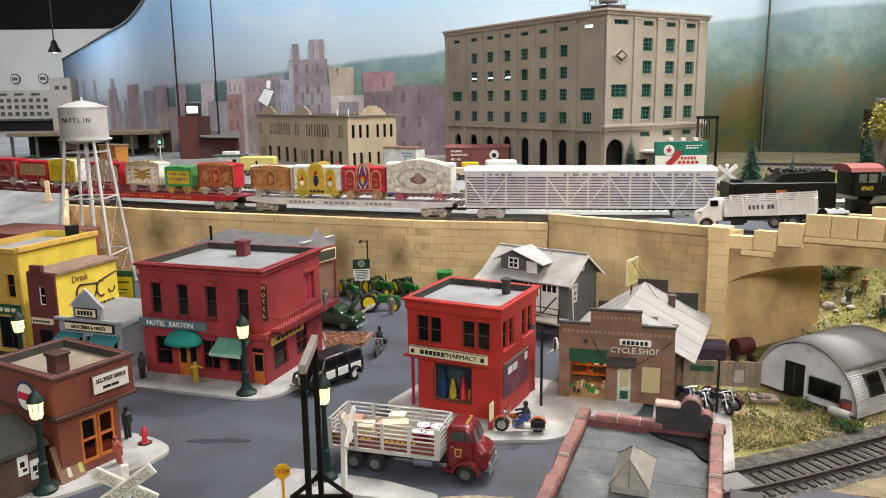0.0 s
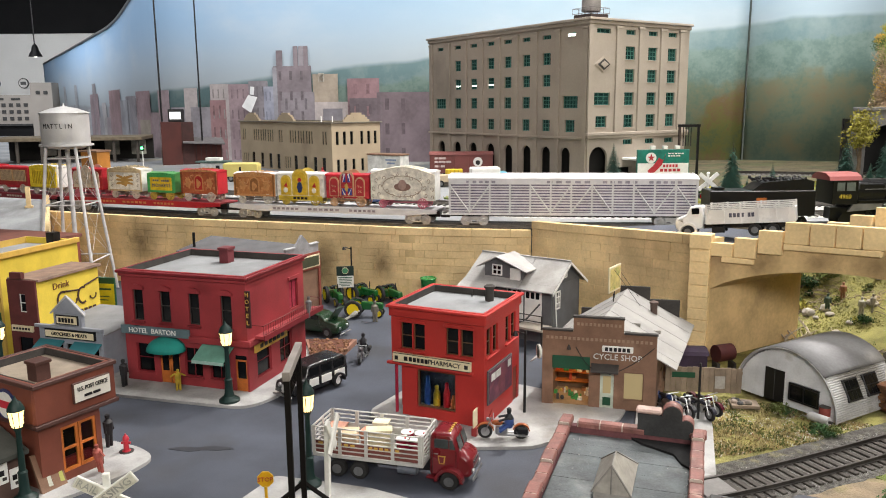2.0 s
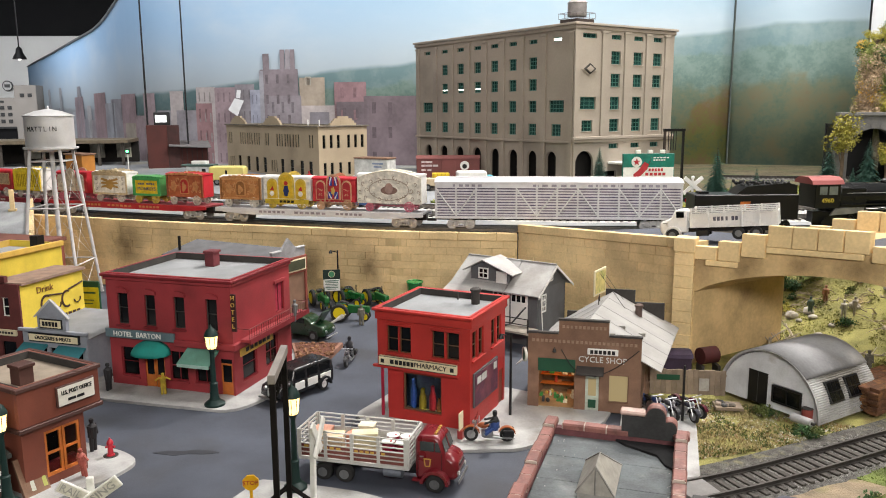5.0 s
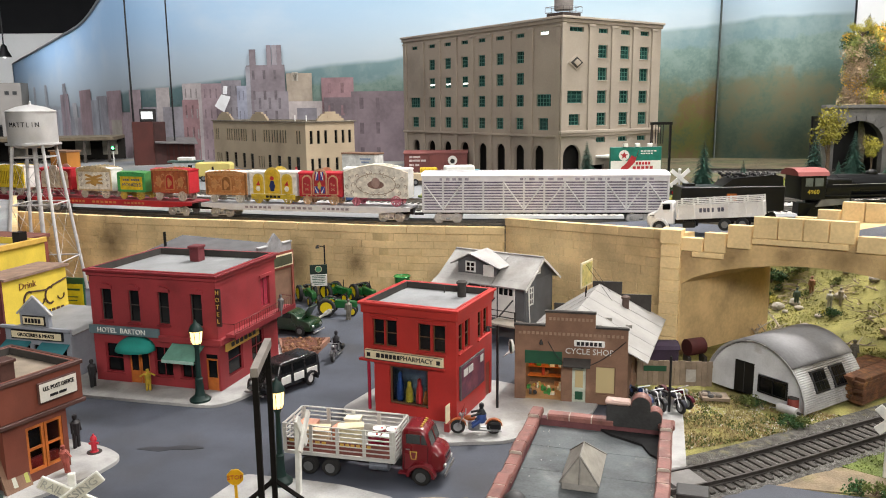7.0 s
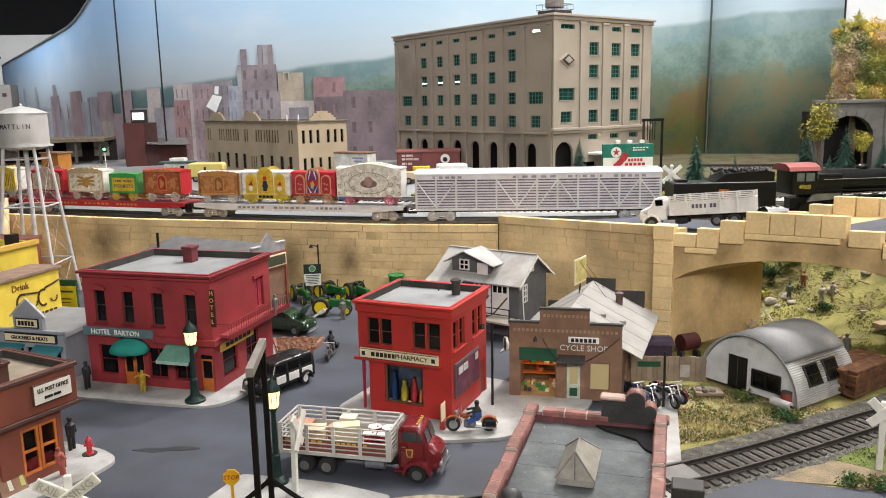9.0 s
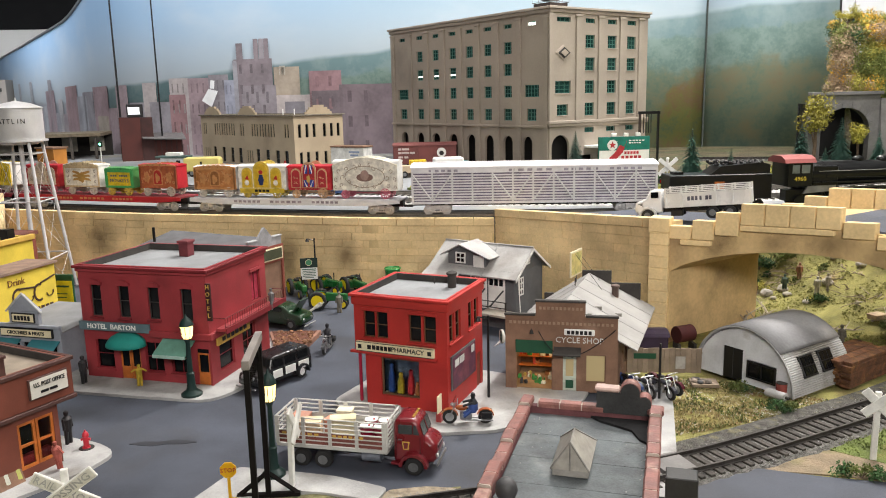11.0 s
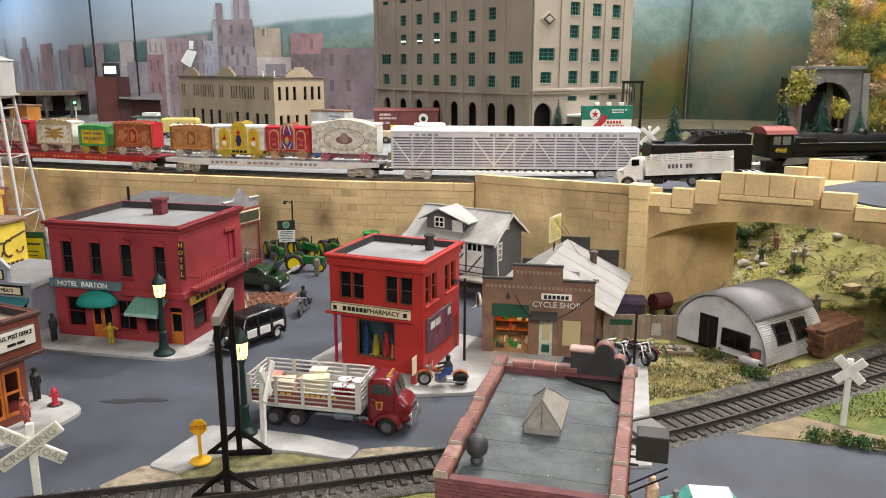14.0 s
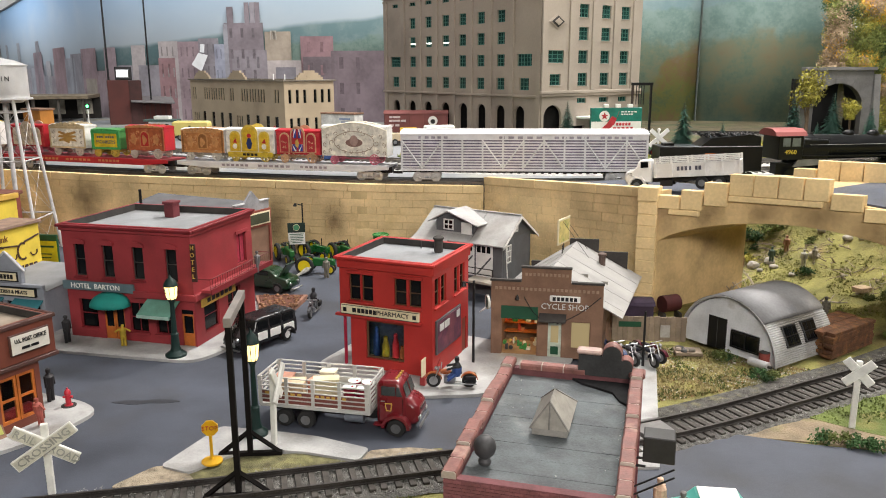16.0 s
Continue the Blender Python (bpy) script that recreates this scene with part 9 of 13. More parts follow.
        if style in ("carved", "carved_arch"):
            dark, pale = paint_of("deep carving", tuple(c * 0.55 for c in side)), paint_of("gilt carving", trim)
            net = B()
            rng = random.Random(label)
            for k in (-1, 1):
                for q in range(9):
                    curl(net, k * h * rng.uniform(0.30, 0.86), rng.uniform(z0 + 0.007, z1 - 0.007), rng.uniform(0.0022, 0.0040), rng.uniform(0, 6), k, ys, 0.0008, 6)
                put("carved_figure", oval(k * h * 0.58, zc, h * 0.15, height * 0.24, 14, 0.22, 5), 2, pale)
            part("carved_scroll", net, pale, o)["kind"] = "stuff"
            put("arch_frame", arch_outline(0, h * 0.24, z0 + 0.007, zc + 0.006), 2, pale)
            put("arch_panel", arch_outline(0, h * 0.19, z0 + 0.009, zc + 0.006), 3, paint_of("arch", emblem or tuple(c * 0.6 for c in side)))
            put("carved_figure", oval(0, zc - 0.001, h * 0.11, height * 0.20, 14, 0.25, 3), 4, pale)
            for x in (-h * 0.93, h * 0.93):
                rect("corner_post", x - 0.0018, x + 0.0018, z0, z1, 2, dark, 0.002)
        if style in ("gilded", "lion"):
            gilt = paint_of("gilt", emblem)
            put("carved_emblem", oval(0, zc - 0.001, h * (0.20 if style == "gilded" else 0.40), height * 0.24, 18, 0.14, 5), 2, gilt, "raised golden emblem")
            net = B()
            for k in (-1, 1):
                if style == "gilded":
                    for zt in (-0.10, 0.02, 0.14):
                        put("carved_wing", [(k * h * 0.12, zc + height * (zt - 0.05)), (k * h * 0.52, zc + height * (zt * 1.7 - 0.02)), (k * h * 0.44, zc + height * (zt * 1.6 + 0.07)), (k * h * 0.12, zc + height * (zt + 0.08))], 1.8, gilt)
                for qz, r in ((0.74, 0.0042), (0.52, 0.003), (0.26, 0.0036)):
                    curl(net, k * h * 0.78, z0 + qz * height, r, 1.0, k, ys, 0.0006, 7)
            part("carved_scroll", net, paint_of("grey relief", (0.25, 0.23, 0.20)), o)["kind"] = "stuff"
            if style == "lion":
                put("painted_shape", oval(h * 0.22, zc + 0.004, h * 0.20, height * 0.20, 14, 0.12, 7), 3, paint_of("beast", (0.12, 0.09, 0.06)))
                rect("painted_shape", -h * 0.40, h * 0.40, zc - height * 0.30, zc - height * 0.22, 3, paint_of("beast", (0.12, 0.09, 0.06)))
        if style == "cage":
            part("cage_dark", box(B(), -h + 0.006, h - 0.006, s * 0.0170 - 0.0003, s * 0.0170 + 0.0003, z0 + 0.008, z1 - 0.007), once(("cg", emblem or side), lambda: mat("cage interior", emblem or tuple(c * 0.5 for c in side), 0.8, vary=0.4, scale=120)), o)
            for b in ((-h, h, z1 - 0.0070, z1), (-h, h, z0, z0 + 0.008), (-h, -h + 0.006, z0 + 0.008, z1 - 0.007), (h - 0.006, h, z0 + 0.008, z1 - 0.007)):
                rect("cage_frame", *b, 2, T, 0.0022)
            n = 14
            for i in range(n):
                x = -h + 0.0075 + (2 * h - 0.015) * i / (n - 1)
                rect("cage_bar", x - 0.00045, x + 0.00045, z0 + 0.008, z1 - 0.007, 2.4, T, 0.0008)
            if top:
                edge = B()
                for i in range(15):
                    ball(edge, (-h + 2 * h * (i + 0.5) / 15, ys, z1 - 0.0072), 0.0017, 1, 0.5, 1, 6)
                part("scalloped_edge", edge, T, o)["kind"] = "stuff"
        if style == "windows":
            tan = paint_of("canvas blind", emblem)
            for xa, xb in ((-h * 0.88, -h * 0.04), (h * 0.04, h * 0.88)):
                rect("blind", xa, xb, z0 + 0.012, z1 - 0.004, 1.5, tan)
                for b in ((xa, xb, z1 - 0.0045, z1 - 0.003), (xa, xb, z0 + 0.011, z0 + 0.0125), (xa - 0.001, xa + 0.0006, z0 + 0.011, z1 - 0.003), (xb - 0.0006, xb + 0.001, z0 + 0.011, z1 - 0.003)):
                    rect("gilt_edge", *b, 2.4, paint_of("gilt", (0.55, 0.38, 0.18)))
                for k in range(9):
                    x = xa + (xb - xa) * (k + 0.5) / 9
                    rect("cage_bar", x - 0.0003, x + 0.0003, z0 + 0.0125, z1 - 0.0045, 2.3, paint_of("brown bar", (0.20, 0.12, 0.08)))
            put("drop_frame", [(-h * 0.55, z0 - 0.004), (h * 0.55, z0 - 0.004), (h * 0.75, z0 + 0.001), (-h * 0.75, z0 + 0.001)], 1, E)
        if style == "target":
            for k in (-1, 1):
                put("corner_ornament", [(k * h, z0 + 0.001), (k * h * 0.86, z0 + 0.001), (k * h * 0.80, z0 + height * 0.30), (k * h * 0.90, zc), (k * h * 0.80, z0 + height * 0.72), (k * h * 0.72, z1 - 0.001), (k * h, z1 - 0.001)], 1.8, T)
            line = B()
            ring = oval(0, zc + 0.002, h * 0.42, height * 0.30, 24)
            for p, q in zip(ring, ring[1:] + ring[:1]):
                cyl(line, (p[0], s * 0.0170, p[1]), (q[0], s * 0.0170, q[1]), 0.0005, n=4)
            part("painted_ring", line, T, o)
            rect("hatch", -h * 0.16, h * 0.16, zc - 0.003, zc + 0.009, 1.7, paint_of("hatch", (0.16, 0.015, 0.015)))
            for k in range(-5, 6):
                if k:
                    rect("bar", k * h * 0.09 - h * 0.03, k * h * 0.09 + h * 0.03, z0 + 0.005, z0 + 0.0082, 1.7, T)
        if style == "monkeys":
            for b in ((-h, h, z1 - 0.0050, z1), (-h, h, z0, z0 + 0.0045), (-h, -h + 0.006, z0 + 0.0045, z1 - 0.005), (h - 0.006, h, z0 + 0.0045, z1 - 0.005)):
                rect("green_frame", *b, 2, T, 0.0018)
            ink = paint_of("slate ink", (0.10, 0.11, 0.16))
            if s < 0:
                words("MONKEYS", 0.0105, ink, o, pose(0, -0.0173, zc - 0.004), wide=0.98)
            for k in range(8):
                if k != 3:
                    rect("bar", -h * 0.60 + k * h * 0.155, -h * 0.60 + k * h * 0.155 + h * 0.10, zc + 0.0045, zc + 0.0085, 1.6, ink)
        if style == "panel":
            for b in ((-h, h, z1 - 0.0040, z1), (-h, h, z0, z0 + 0.0035), (-h, -h + 0.003, z0 + 0.0035, z1 - 0.004), (h - 0.003, h, z0 + 0.0035, z1 - 0.004)):
                rect("carved_border", *b, 2, T, 0.0016)
            put("painted_panel", oval(0, zc, h * 0.40, height * 0.30, 20, 0.06), 1.6, paint_of("arch", emblem))
        if style == "box":
            for k in (-0.9, -0.3, 0.3, 0.9):
                rect("batten", k * h - 0.0008, k * h + 0.0008, z0, z1, 1.4, T)
    W = wheels or SPOKE_PALE
    part("reach", box(B(), -h * 0.78, h * 0.78, -0.0022, 0.0022, 0.0085, 0.0110), W, o)
    for x in (-h * 0.62, h * 0.62):
        part("bolster", box(B(), x - 0.004, x + 0.004, -0.012, 0.012, 0.0111, z0 - 0.0001), W, o)
        for y in (-0.0095, 0.0095):
            part("brace", cyl(B(), (x * 0.4, y, z0), (x, y, 0.009), 0.0008, n=4), W, o)
    for x, r in ((-h * 0.62, 0.0082), (h * 0.62, 0.0100)):
        for s in (-1, 1):
            piece("wheel", once(("ww", W.name, r), lambda: wagon_wheel(W, r)), o, pose(x, s * 0.0165, r))
        part("axle", cyl(B(), (x, -0.016, r), (x, 0.016, r), 0.0012, n=6), W, o)
    return o


def flat_car(x0, x1, colour, lettering, label, loads):
    m, length = car_pose(x0, x1)
    h = length / 2 - 0.006
    o = thing("flat_car", m, label, "railway car", "circus train cars")
    P = once(("flat", colour), lambda: mat("flat car paint", colour, 0.45, vary=0.12, scale=40))
    L = once(("fl", lettering), lambda: mat("flat car lettering", lettering, 0.6))
    part("deck", box(B(), -h, h, -0.027, 0.027, 0.0255, 0.0285), mat("deck boards", tuple(0.6 * c + 0.04 for c in colour), 0.8, vary=0.2, scale=90), o)
    for s in (-1, 1):
        part("side_sill", prism(B(), [(-h, 0.0285), (h, 0.0285), (h, 0.0215), (h * 0.72, 0.0165), (-h * 0.72, 0.0165), (-h, 0.0215)], "y", s * 0.0285 - 0.0014, s * 0.0285 + 0.0014), P, o)
        for a, b in ((-0.55, -0.28), (-0.20, 0.12), (0.20, 0.46)):
            k = 6
            for i in range(k):
                x = (a + (b - a) * i / k) * h
                part("bar", box(B(), x, x + (b - a) * h / k * 0.65, s * 0.0301 - 0.0003, s * 0.0301 + 0.0003, 0.0205, 0.0248), L, o)
    part("centre_sill", box(B(), -h, h, -0.006, 0.006, 0.0130, 0.0254), BLACK, o)
    bogie(o, -h + 0.04)
    bogie(o, h - 0.04)
    for x in (-h - 0.011, h + 0.001):
        part("coupler", box(B(), x, x + 0.010, -0.003, 0.003, 0.012, 0.0165), BLACK, o)
    at = -h + 0.004
    gap = (2 * h - 0.008 - sum(l[0] for l in loads)) / max(1, len(loads))
    for l in loads:
        at += gap / 2 + l[0] / 2
        circus_wagon(m @ pose(at, 0, 0.0286), l[0], l[1], l[2], l[3], l[4], **(l[5] if len(l) > 5 else {}))
        at += l[0] / 2 + gap / 2
    return o


REDW, IVORY = (0.45, 0.02, 0.03), (0.72, 0.68, 0.56)
PINK = mat("pink wagon wheel", (0.55, 0.15, 0.2), 0.6)
OCHRE_W = mat("ochre wagon wheel", (0.5, 0.36, 0.06), 0.6)
TAN_W = mat("tan wagon wheel", (0.50, 0.30, 0.16), 0.6)
GREY_END, WHITE_END = (0.72, 0.70, 0.66), (0.74, 0.73, 0.70)
stock_car(0.041, 0.492)
flat_car(-0.393, 0.033, (0.62, 0.62, 0.64), (0.26, 0.22, 0.25), "silver circus flat car loaded with four show wagons", [
    (0.092, (0.42, 0.18, 0.06), (0.50, 0.25, 0.10), GREY_END, "brown and gold carved circus wagon with white ends", dict(style="carved", top=0.006, height=0.042)),
    (0.102, (0.72, 0.69, 0.62), (0.60, 0.44, 0.08), WHITE_END, "white circus wagon with three golden arched pictures", dict(style="jesters", emblem=(0.60, 0.40, 0.03), wheels=OCHRE_W, height=0.044)),
    (0.090, (0.42, 0.02, 0.03), (0.55, 0.34, 0.20), REDW, "red circus wagon with a blue, white and red painted arch", dict(style="flags", emblem=(0.38, 0.03, 0.04), wheels=TAN_W, height=0.043)),
    (0.128, (0.68, 0.65, 0.57), IVORY, WHITE_END, "large ivory bandwagon carved all over with scrolls", dict(style="bandwagon", wheels=PINK, height=0.052))])
flat_car(-0.797, -0.401, (0.38, 0.015, 0.025), (0.50, 0.20, 0.08), "bright red circus flat car loaded with four show wagons", [
    (0.090, (0.40, 0.025, 0.03), (0.60, 0.52, 0.42), REDW, "red circus wagon with three arched ivory panels", dict(style="ivory_arches", emblem=(0.60, 0.52, 0.42), wheels=PINK, height=0.042)),
    (0.092, (0.74, 0.72, 0.66), (0.52, 0.42, 0.26), WHITE_END, "white circus wagon with a spread golden emblem", dict(style="gilded", emblem=(0.42, 0.25, 0.07), top=0.009, height=0.044)),
    (0.070, (0.66, 0.46, 0.02), (0.05, 0.30, 0.09), (0.08, 0.28, 0.08), "green and yellow circus wagon lettered for monkeys", dict(style="monkeys", wheels=OCHRE_W, height=0.037, top=0.004)),
    (0.092, (0.36, 0.10, 0.04), (0.48, 0.22, 0.09), REDW, "brown carved circus wagon with a red arched panel", dict(style="carved_arch", emblem=(0.36, 0.02, 0.02), top=0.006, height=0.045))])
flat_car(-1.192, -0.805, (0.20, 0.015, 0.025), (0.50, 0.42, 0.36), "maroon circus flat car loaded with four show wagons", [
    (0.088, (0.35, 0.26, 0.16), (0.12, 0.32, 0.62), (0.10, 0.22, 0.45), "blue circus cage wagon with a scalloped top", dict(style="cage", emblem=(0.36, 0.26, 0.14), wheels=PINK, top=0.005)),
    (0.096, (0.36, 0.045, 0.045), (0.50, 0.24, 0.17), REDW, "dull red circus wagon with cream painted corners", dict(style="target", wheels=SPOKE_PALE)),
    (0.102, (0.36, 0.03, 0.03), (0.30, 0.03, 0.03), REDW, "red framed circus wagon with two barred tan windows", dict(style="windows", emblem=(0.48, 0.36, 0.22), height=0.040)),
    (0.090, (0.70, 0.54, 0.02), (0.74, 0.56, 0.03), WHITE_END, "bright yellow circus cage wagon with white ends", dict(style="cage", emblem=(0.46, 0.33, 0.02), top=0.006, height=0.045))])
flat_car(-1.571, -1.200, (0.60, 0.60, 0.62), (0.10, 0.10, 0.12), "second silver circus flat car loaded with show wagons", [
    (0.088, (0.40, 0.03, 0.04), REDW, REDW, "red circus wagon with a pale framed picture", dict(style="panel", emblem=(0.55, 0.50, 0.44))),
    (0.070, (0.70, 0.68, 0.60), (0.45, 0.44, 0.40), WHITE_END, "white circus wagon with a dark painted beast", dict(style="lion", emblem=(0.50, 0.46, 0.38), top=0.006)),
    (0.072, (0.45, 0.02, 0.035), REDW, REDW, "plain red circus baggage wagon", dict(style="box", height=0.032)),
    (0.082, (0.40, 0.10, 0.03), (0.62, 0.34, 0.02), (0.65, 0.46, 0.02), "orange-yellow circus cage wagon", dict(style="cage", emblem=(0.20, 0.07, 0.02), height=0.034, top=0.003))])
flat_car(-1.943, -1.579, (0.55, 0.20, 0.02), (0.4, 0.1, 0.02), "orange circus flat car loaded with show wagons", [
    (0.085, (0.35, 0.02, 0.04), REDW, REDW, "crimson circus baggage wagon", dict(style="box", height=0.036)),
    (0.085, (0.04, 0.22, 0.06), (0.1, 0.35, 0.1), (0.1, 0.35, 0.12), "green circus cage wagon", dict(style="cage", emblem=(0.02, 0.06, 0.03))),
    (0.085, (0.6, 0.3, 0.02), (0.65, 0.42, 0.02), (0.65, 0.45, 0.03), "orange circus wagon with red panels", dict(style="panel", emblem=(0.45, 0.05, 0.02)))])


def locomotive():
    COAL = mat("locomotive black", (0.006, 0.0065, 0.007), 0.33, vary=0.25, scale=40, bump=0.05, spec=0.3)
    SMOKE = mat("graphite smokebox", (0.22, 0.22, 0.22), 0.45, metal=0.4, vary=0.2, scale=60)
    REDROOF = paint("red cab roof", (0.24, 0.05, 0.045), 0.55)
    # tender
    m, length = car_pose(0.504, 0.700)
    h = length / 2 - 0.004
    t = thing("tender", m, "black locomotive tender piled with coal", "railway tender", "circus train cars")
    part("tank", box(B(), -h, h, -0.0265, 0.0265, 0.020, 0.0655, 0.0012), COAL, t)
    part("coal_bunker", prism(B(), [(-0.02, 0.0656), (h - 0.004, 0.0656), (h - 0.004, 0.082), (h - 0.02, 0.086), (0.0, 0.080)], "y", -0.024, 0.024), COAL, t)
    rng = random.Random(3)
    coal = B()
    for i in range(120):
        ball(coal, (rng.uniform(-0.01, h - 0.008), rng.uniform(-0.021, 0.021), 0.083 + rng.uniform(-0.002, 0.004)), rng.uniform(0.0018, 0.0035), n=5)
    ob = part("coal", coal, mat("coal", (0.01, 0.01, 0.011), 0.35, vary=0.4), t)
    ob["kind"] = "stuff"
    part("rear_hatch", box(B(), -h + 0.012, -h + 0.030, -0.010, 0.010, 0.0656, 0.070), COAL, t)
    for s in (-1, 1):
        part("herald", box(B(), -0.012, 0.006, s * 0.0267 - 0.0004, s * 0.0267 + 0.0004, 0.040, 0.053), ORANGE_WOOD, t, "small orange framed herald")
    bogie(t, -h + 0.036, COAL)
    bogie(t, h - 0.036, COAL)
    # engine
    m, length = car_pose(0.710, 1.045)
    o = thing("steam_locomotive", m, "black steam locomotive with a graphite smokebox and red cab roof", "locomotive", "circus train cars")
    x0 = -length / 2

    def X(v):
        return x0 + v

    def barrel(bm, a, b, ra, rb, z=0.060, n=28):
        return cyl(bm, (X(a), 0, z), (X(b), 0, z), ra, rb, n)
    part("boiler", barrel(barrel(B(), 0.062, 0.17, 0.0235, 0.0225), 0.17, 0.262, 0.0225, 0.0205), COAL, o, "long black boiler", True)
    part("smokebox", barrel(barrel(B(), 0.2622, 0.298, 0.0208, 0.0208), 0.298, 0.302, 0.0208, 0.016), SMOKE, o, "graphite grey smokebox", True)
    for v in (0.09, 0.12, 0.15, 0.18, 0.21, 0.24):
        part("boiler_band", barrel(B(), v, v + 0.0016, 0.0239 - (v - 0.09) * 0.018, 0.0239 - (v - 0.09) * 0.018), COAL, o)
    part("stack", lathe(B(), [(0.0075, 0.078), (0.0062, 0.084), (0.0066, 0.0925), (0.0075, 0.094), (0.0055, 0.094)], 16, (X(0.283), 0, 0)), COAL, o, smooth=True)
    part("sand_dome", ball(B(), (X(0.215), 0, 0.082), 0.0095, 1.3, 0.9, 0.9, 14), COAL, o, smooth=True)
    part("steam_dome", ball(B(), (X(0.165), 0, 0.084), 0.0085, 1.4, 0.9, 0.8, 14), COAL, o, smooth=True)
    part("feedwater_heater", cyl(B(), (X(0.297), -0.012, 0.082), (X(0.297), 0.012, 0.082), 0.005, n=14), COAL, o)
    part("headlight", cyl(B(), (X(0.301), 0, 0.060), (X(0.311), 0, 0.060), 0.0055, n=16), COAL, o)
    part("lens", cyl(B(), (X(0.311), 0, 0.060), (X(0.3115), 0, 0.060), 0.0045, n=16), CHROME, o)
    hull("firebox", o, [(X(0.062), 0.030), (X(0.115), 0.030), (X(0.115), 0.075), (X(0.062), 0.078)], 0.0225, COAL, 0.003)
    cab = part("cab", box(B(), X(0.012), X(0.060), -0.0275, 0.0275, 0.040, 0.084, 0.0006), COAL, o, "black cab with yellow numerals")
    for s in (-1, 1):
        part("cab_window", box(B(), X(0.020), X(0.034), s * 0.0277 - 0.0004, s * 0.0277 + 0.0004, 0.064, 0.079), mat("grey-green cab glass", (0.12, 0.14, 0.13), 0.3), cab)
        part("cab_window", box(B(), X(0.038), X(0.054), s * 0.0277 - 0.0004, s * 0.0277 + 0.0004, 0.064, 0.079), once("cabglass", lambda: mat("cab glass", (0.12, 0.14, 0.13), 0.3)), cab)
    words("4960", 0.0115, paint("yellow numerals", (0.65, 0.5, 0.05), 0.5), cab, pose(X(0.036), -0.0281, 0.0535))
    part("cab_roof", prism(B(), [(-0.031, 0.083), (0.031, 0.083), (0.027, 0.090), (0.014, 0.0955), (-0.014, 0.0955), (-0.027, 0.090)], "x", X(0.004), X(0.064)), REDROOF, o, "dull red curved cab roof")
    for s in (-1, 1):
        part("running_board", box(B(), X(0.062), X(0.30), s * 0.0235 - 0.0045, s * 0.0235 + 0.0045, 0.044, 0.0465), COAL, o)
        part("ash_pan", prism(B(), [(X(0.045), 0.026), (X(0.11), 0.030), (X(0.11), 0.040), (X(0.055), 0.040)], "y", s * 0.022 - 0.002, s * 0.022 + 0.002), SMOKE, o)
        part("cylinder", cyl(B(), (X(0.248), s * 0.0225, 0.022), (X(0.285), s * 0.0225, 0.022), 0.0105, n=18), COAL, o)
        part("valve_chest", cyl(B(), (X(0.250), s * 0.0215, 0.037), (X(0.283), s * 0.0215, 0.037), 0.006, n=14), COAL, o)
        part("main_rod", box(B(), X(0.13), X(0.245), s * 0.0258 - 0.0009, s * 0.0258 + 0.0009, 0.0125, 0.0160), CHROME, o)
        part("side_rod", box(B(), X(0.100), X(0.232), s * 0.0235 - 0.0008, s * 0.0235 + 0.0008, 0.0080, 0.0110), CHROME, o)
        part("crosshead_guide", box(B(), X(0.212), X(0.248), s * 0.0242 - 0.0012, s * 0.0242 + 0.0012, 0.0255, 0.0275), CHROME, o)
        part("handrail", cyl(B(), (X(0.075), s * 0.0242, 0.066), (X(0.295), s * 0.0222, 0.066), 0.0006, n=5), SMOKE, o)
        part("pipe", cyl(B(), (X(0.13), s * 0.0235, 0.054), (X(0.25), s * 0.0225, 0.051), 0.0009, n=5), COAL, o)
        for v in (0.100, 0.136, 0.172, 0.208):
            piece("driving_wheel", once("drv", lambda: driver_wheel(COAL)), o, pose(X(v), s * 0.0165, 0.0160))
            part("rod_pin", cyl(B(), (X(v), s * 0.0165, 0.0095), (X(v), s * 0.0262, 0.0095), 0.0018, n=8), CHROME, o)
        for v, r in ((0.045, 0.0105), (0.290, 0.0085)):
            piece("wheel", once(("cw", r), lambda: rail_wheel(COAL, r)), o, pose(X(v), s * 0.0165, r))
        part("pilot_brace", cyl(B(), (X(0.312), s * 0.012, 0.040), (X(0.325), s * 0.012, 0.018), 0.0012, n=6), COAL, o)
    part("engine_frame", box(B(), X(0.02), X(0.31), -0.010, 0.010, 0.012, 0.032), COAL, o)
    part("pilot_beam", box(B(), X(0.308), X(0.316), -0.026, 0.026, 0.014, 0.022), COAL, o)
    for k in range(9):
        y = -0.020 + k * 0.005
        part("pilot_bar", cyl(B(), (X(0.316), y, 0.016), (X(0.334 - abs(y) * 0.55), y * 0.7, 0.004), 0.0010, n=5), COAL, o)
    part("coupler", box(B(), X(0.316), X(0.334), -0.003, 0.003, 0.014, 0.018), COAL, o)
    part("bell", lathe(B(), [(0.003, 0.084), (0.0026, 0.087), (0.001, 0.089)], 10, (X(0.24), 0, 0)), SMOKE, o, smooth=True)
    return o


def driver_wheel(material):
    r = 0.0160
    bm = spoked(B(), r * 1.04, 14, 0.0022, 0.85, 0.24, 0.0007)
    return mesh_of("driving_wheel", bm, material)


locomotive()

# ---- painted city on the backdrop ----
CITY = [Vector(p) for p in curve_through(SKYLINE)]


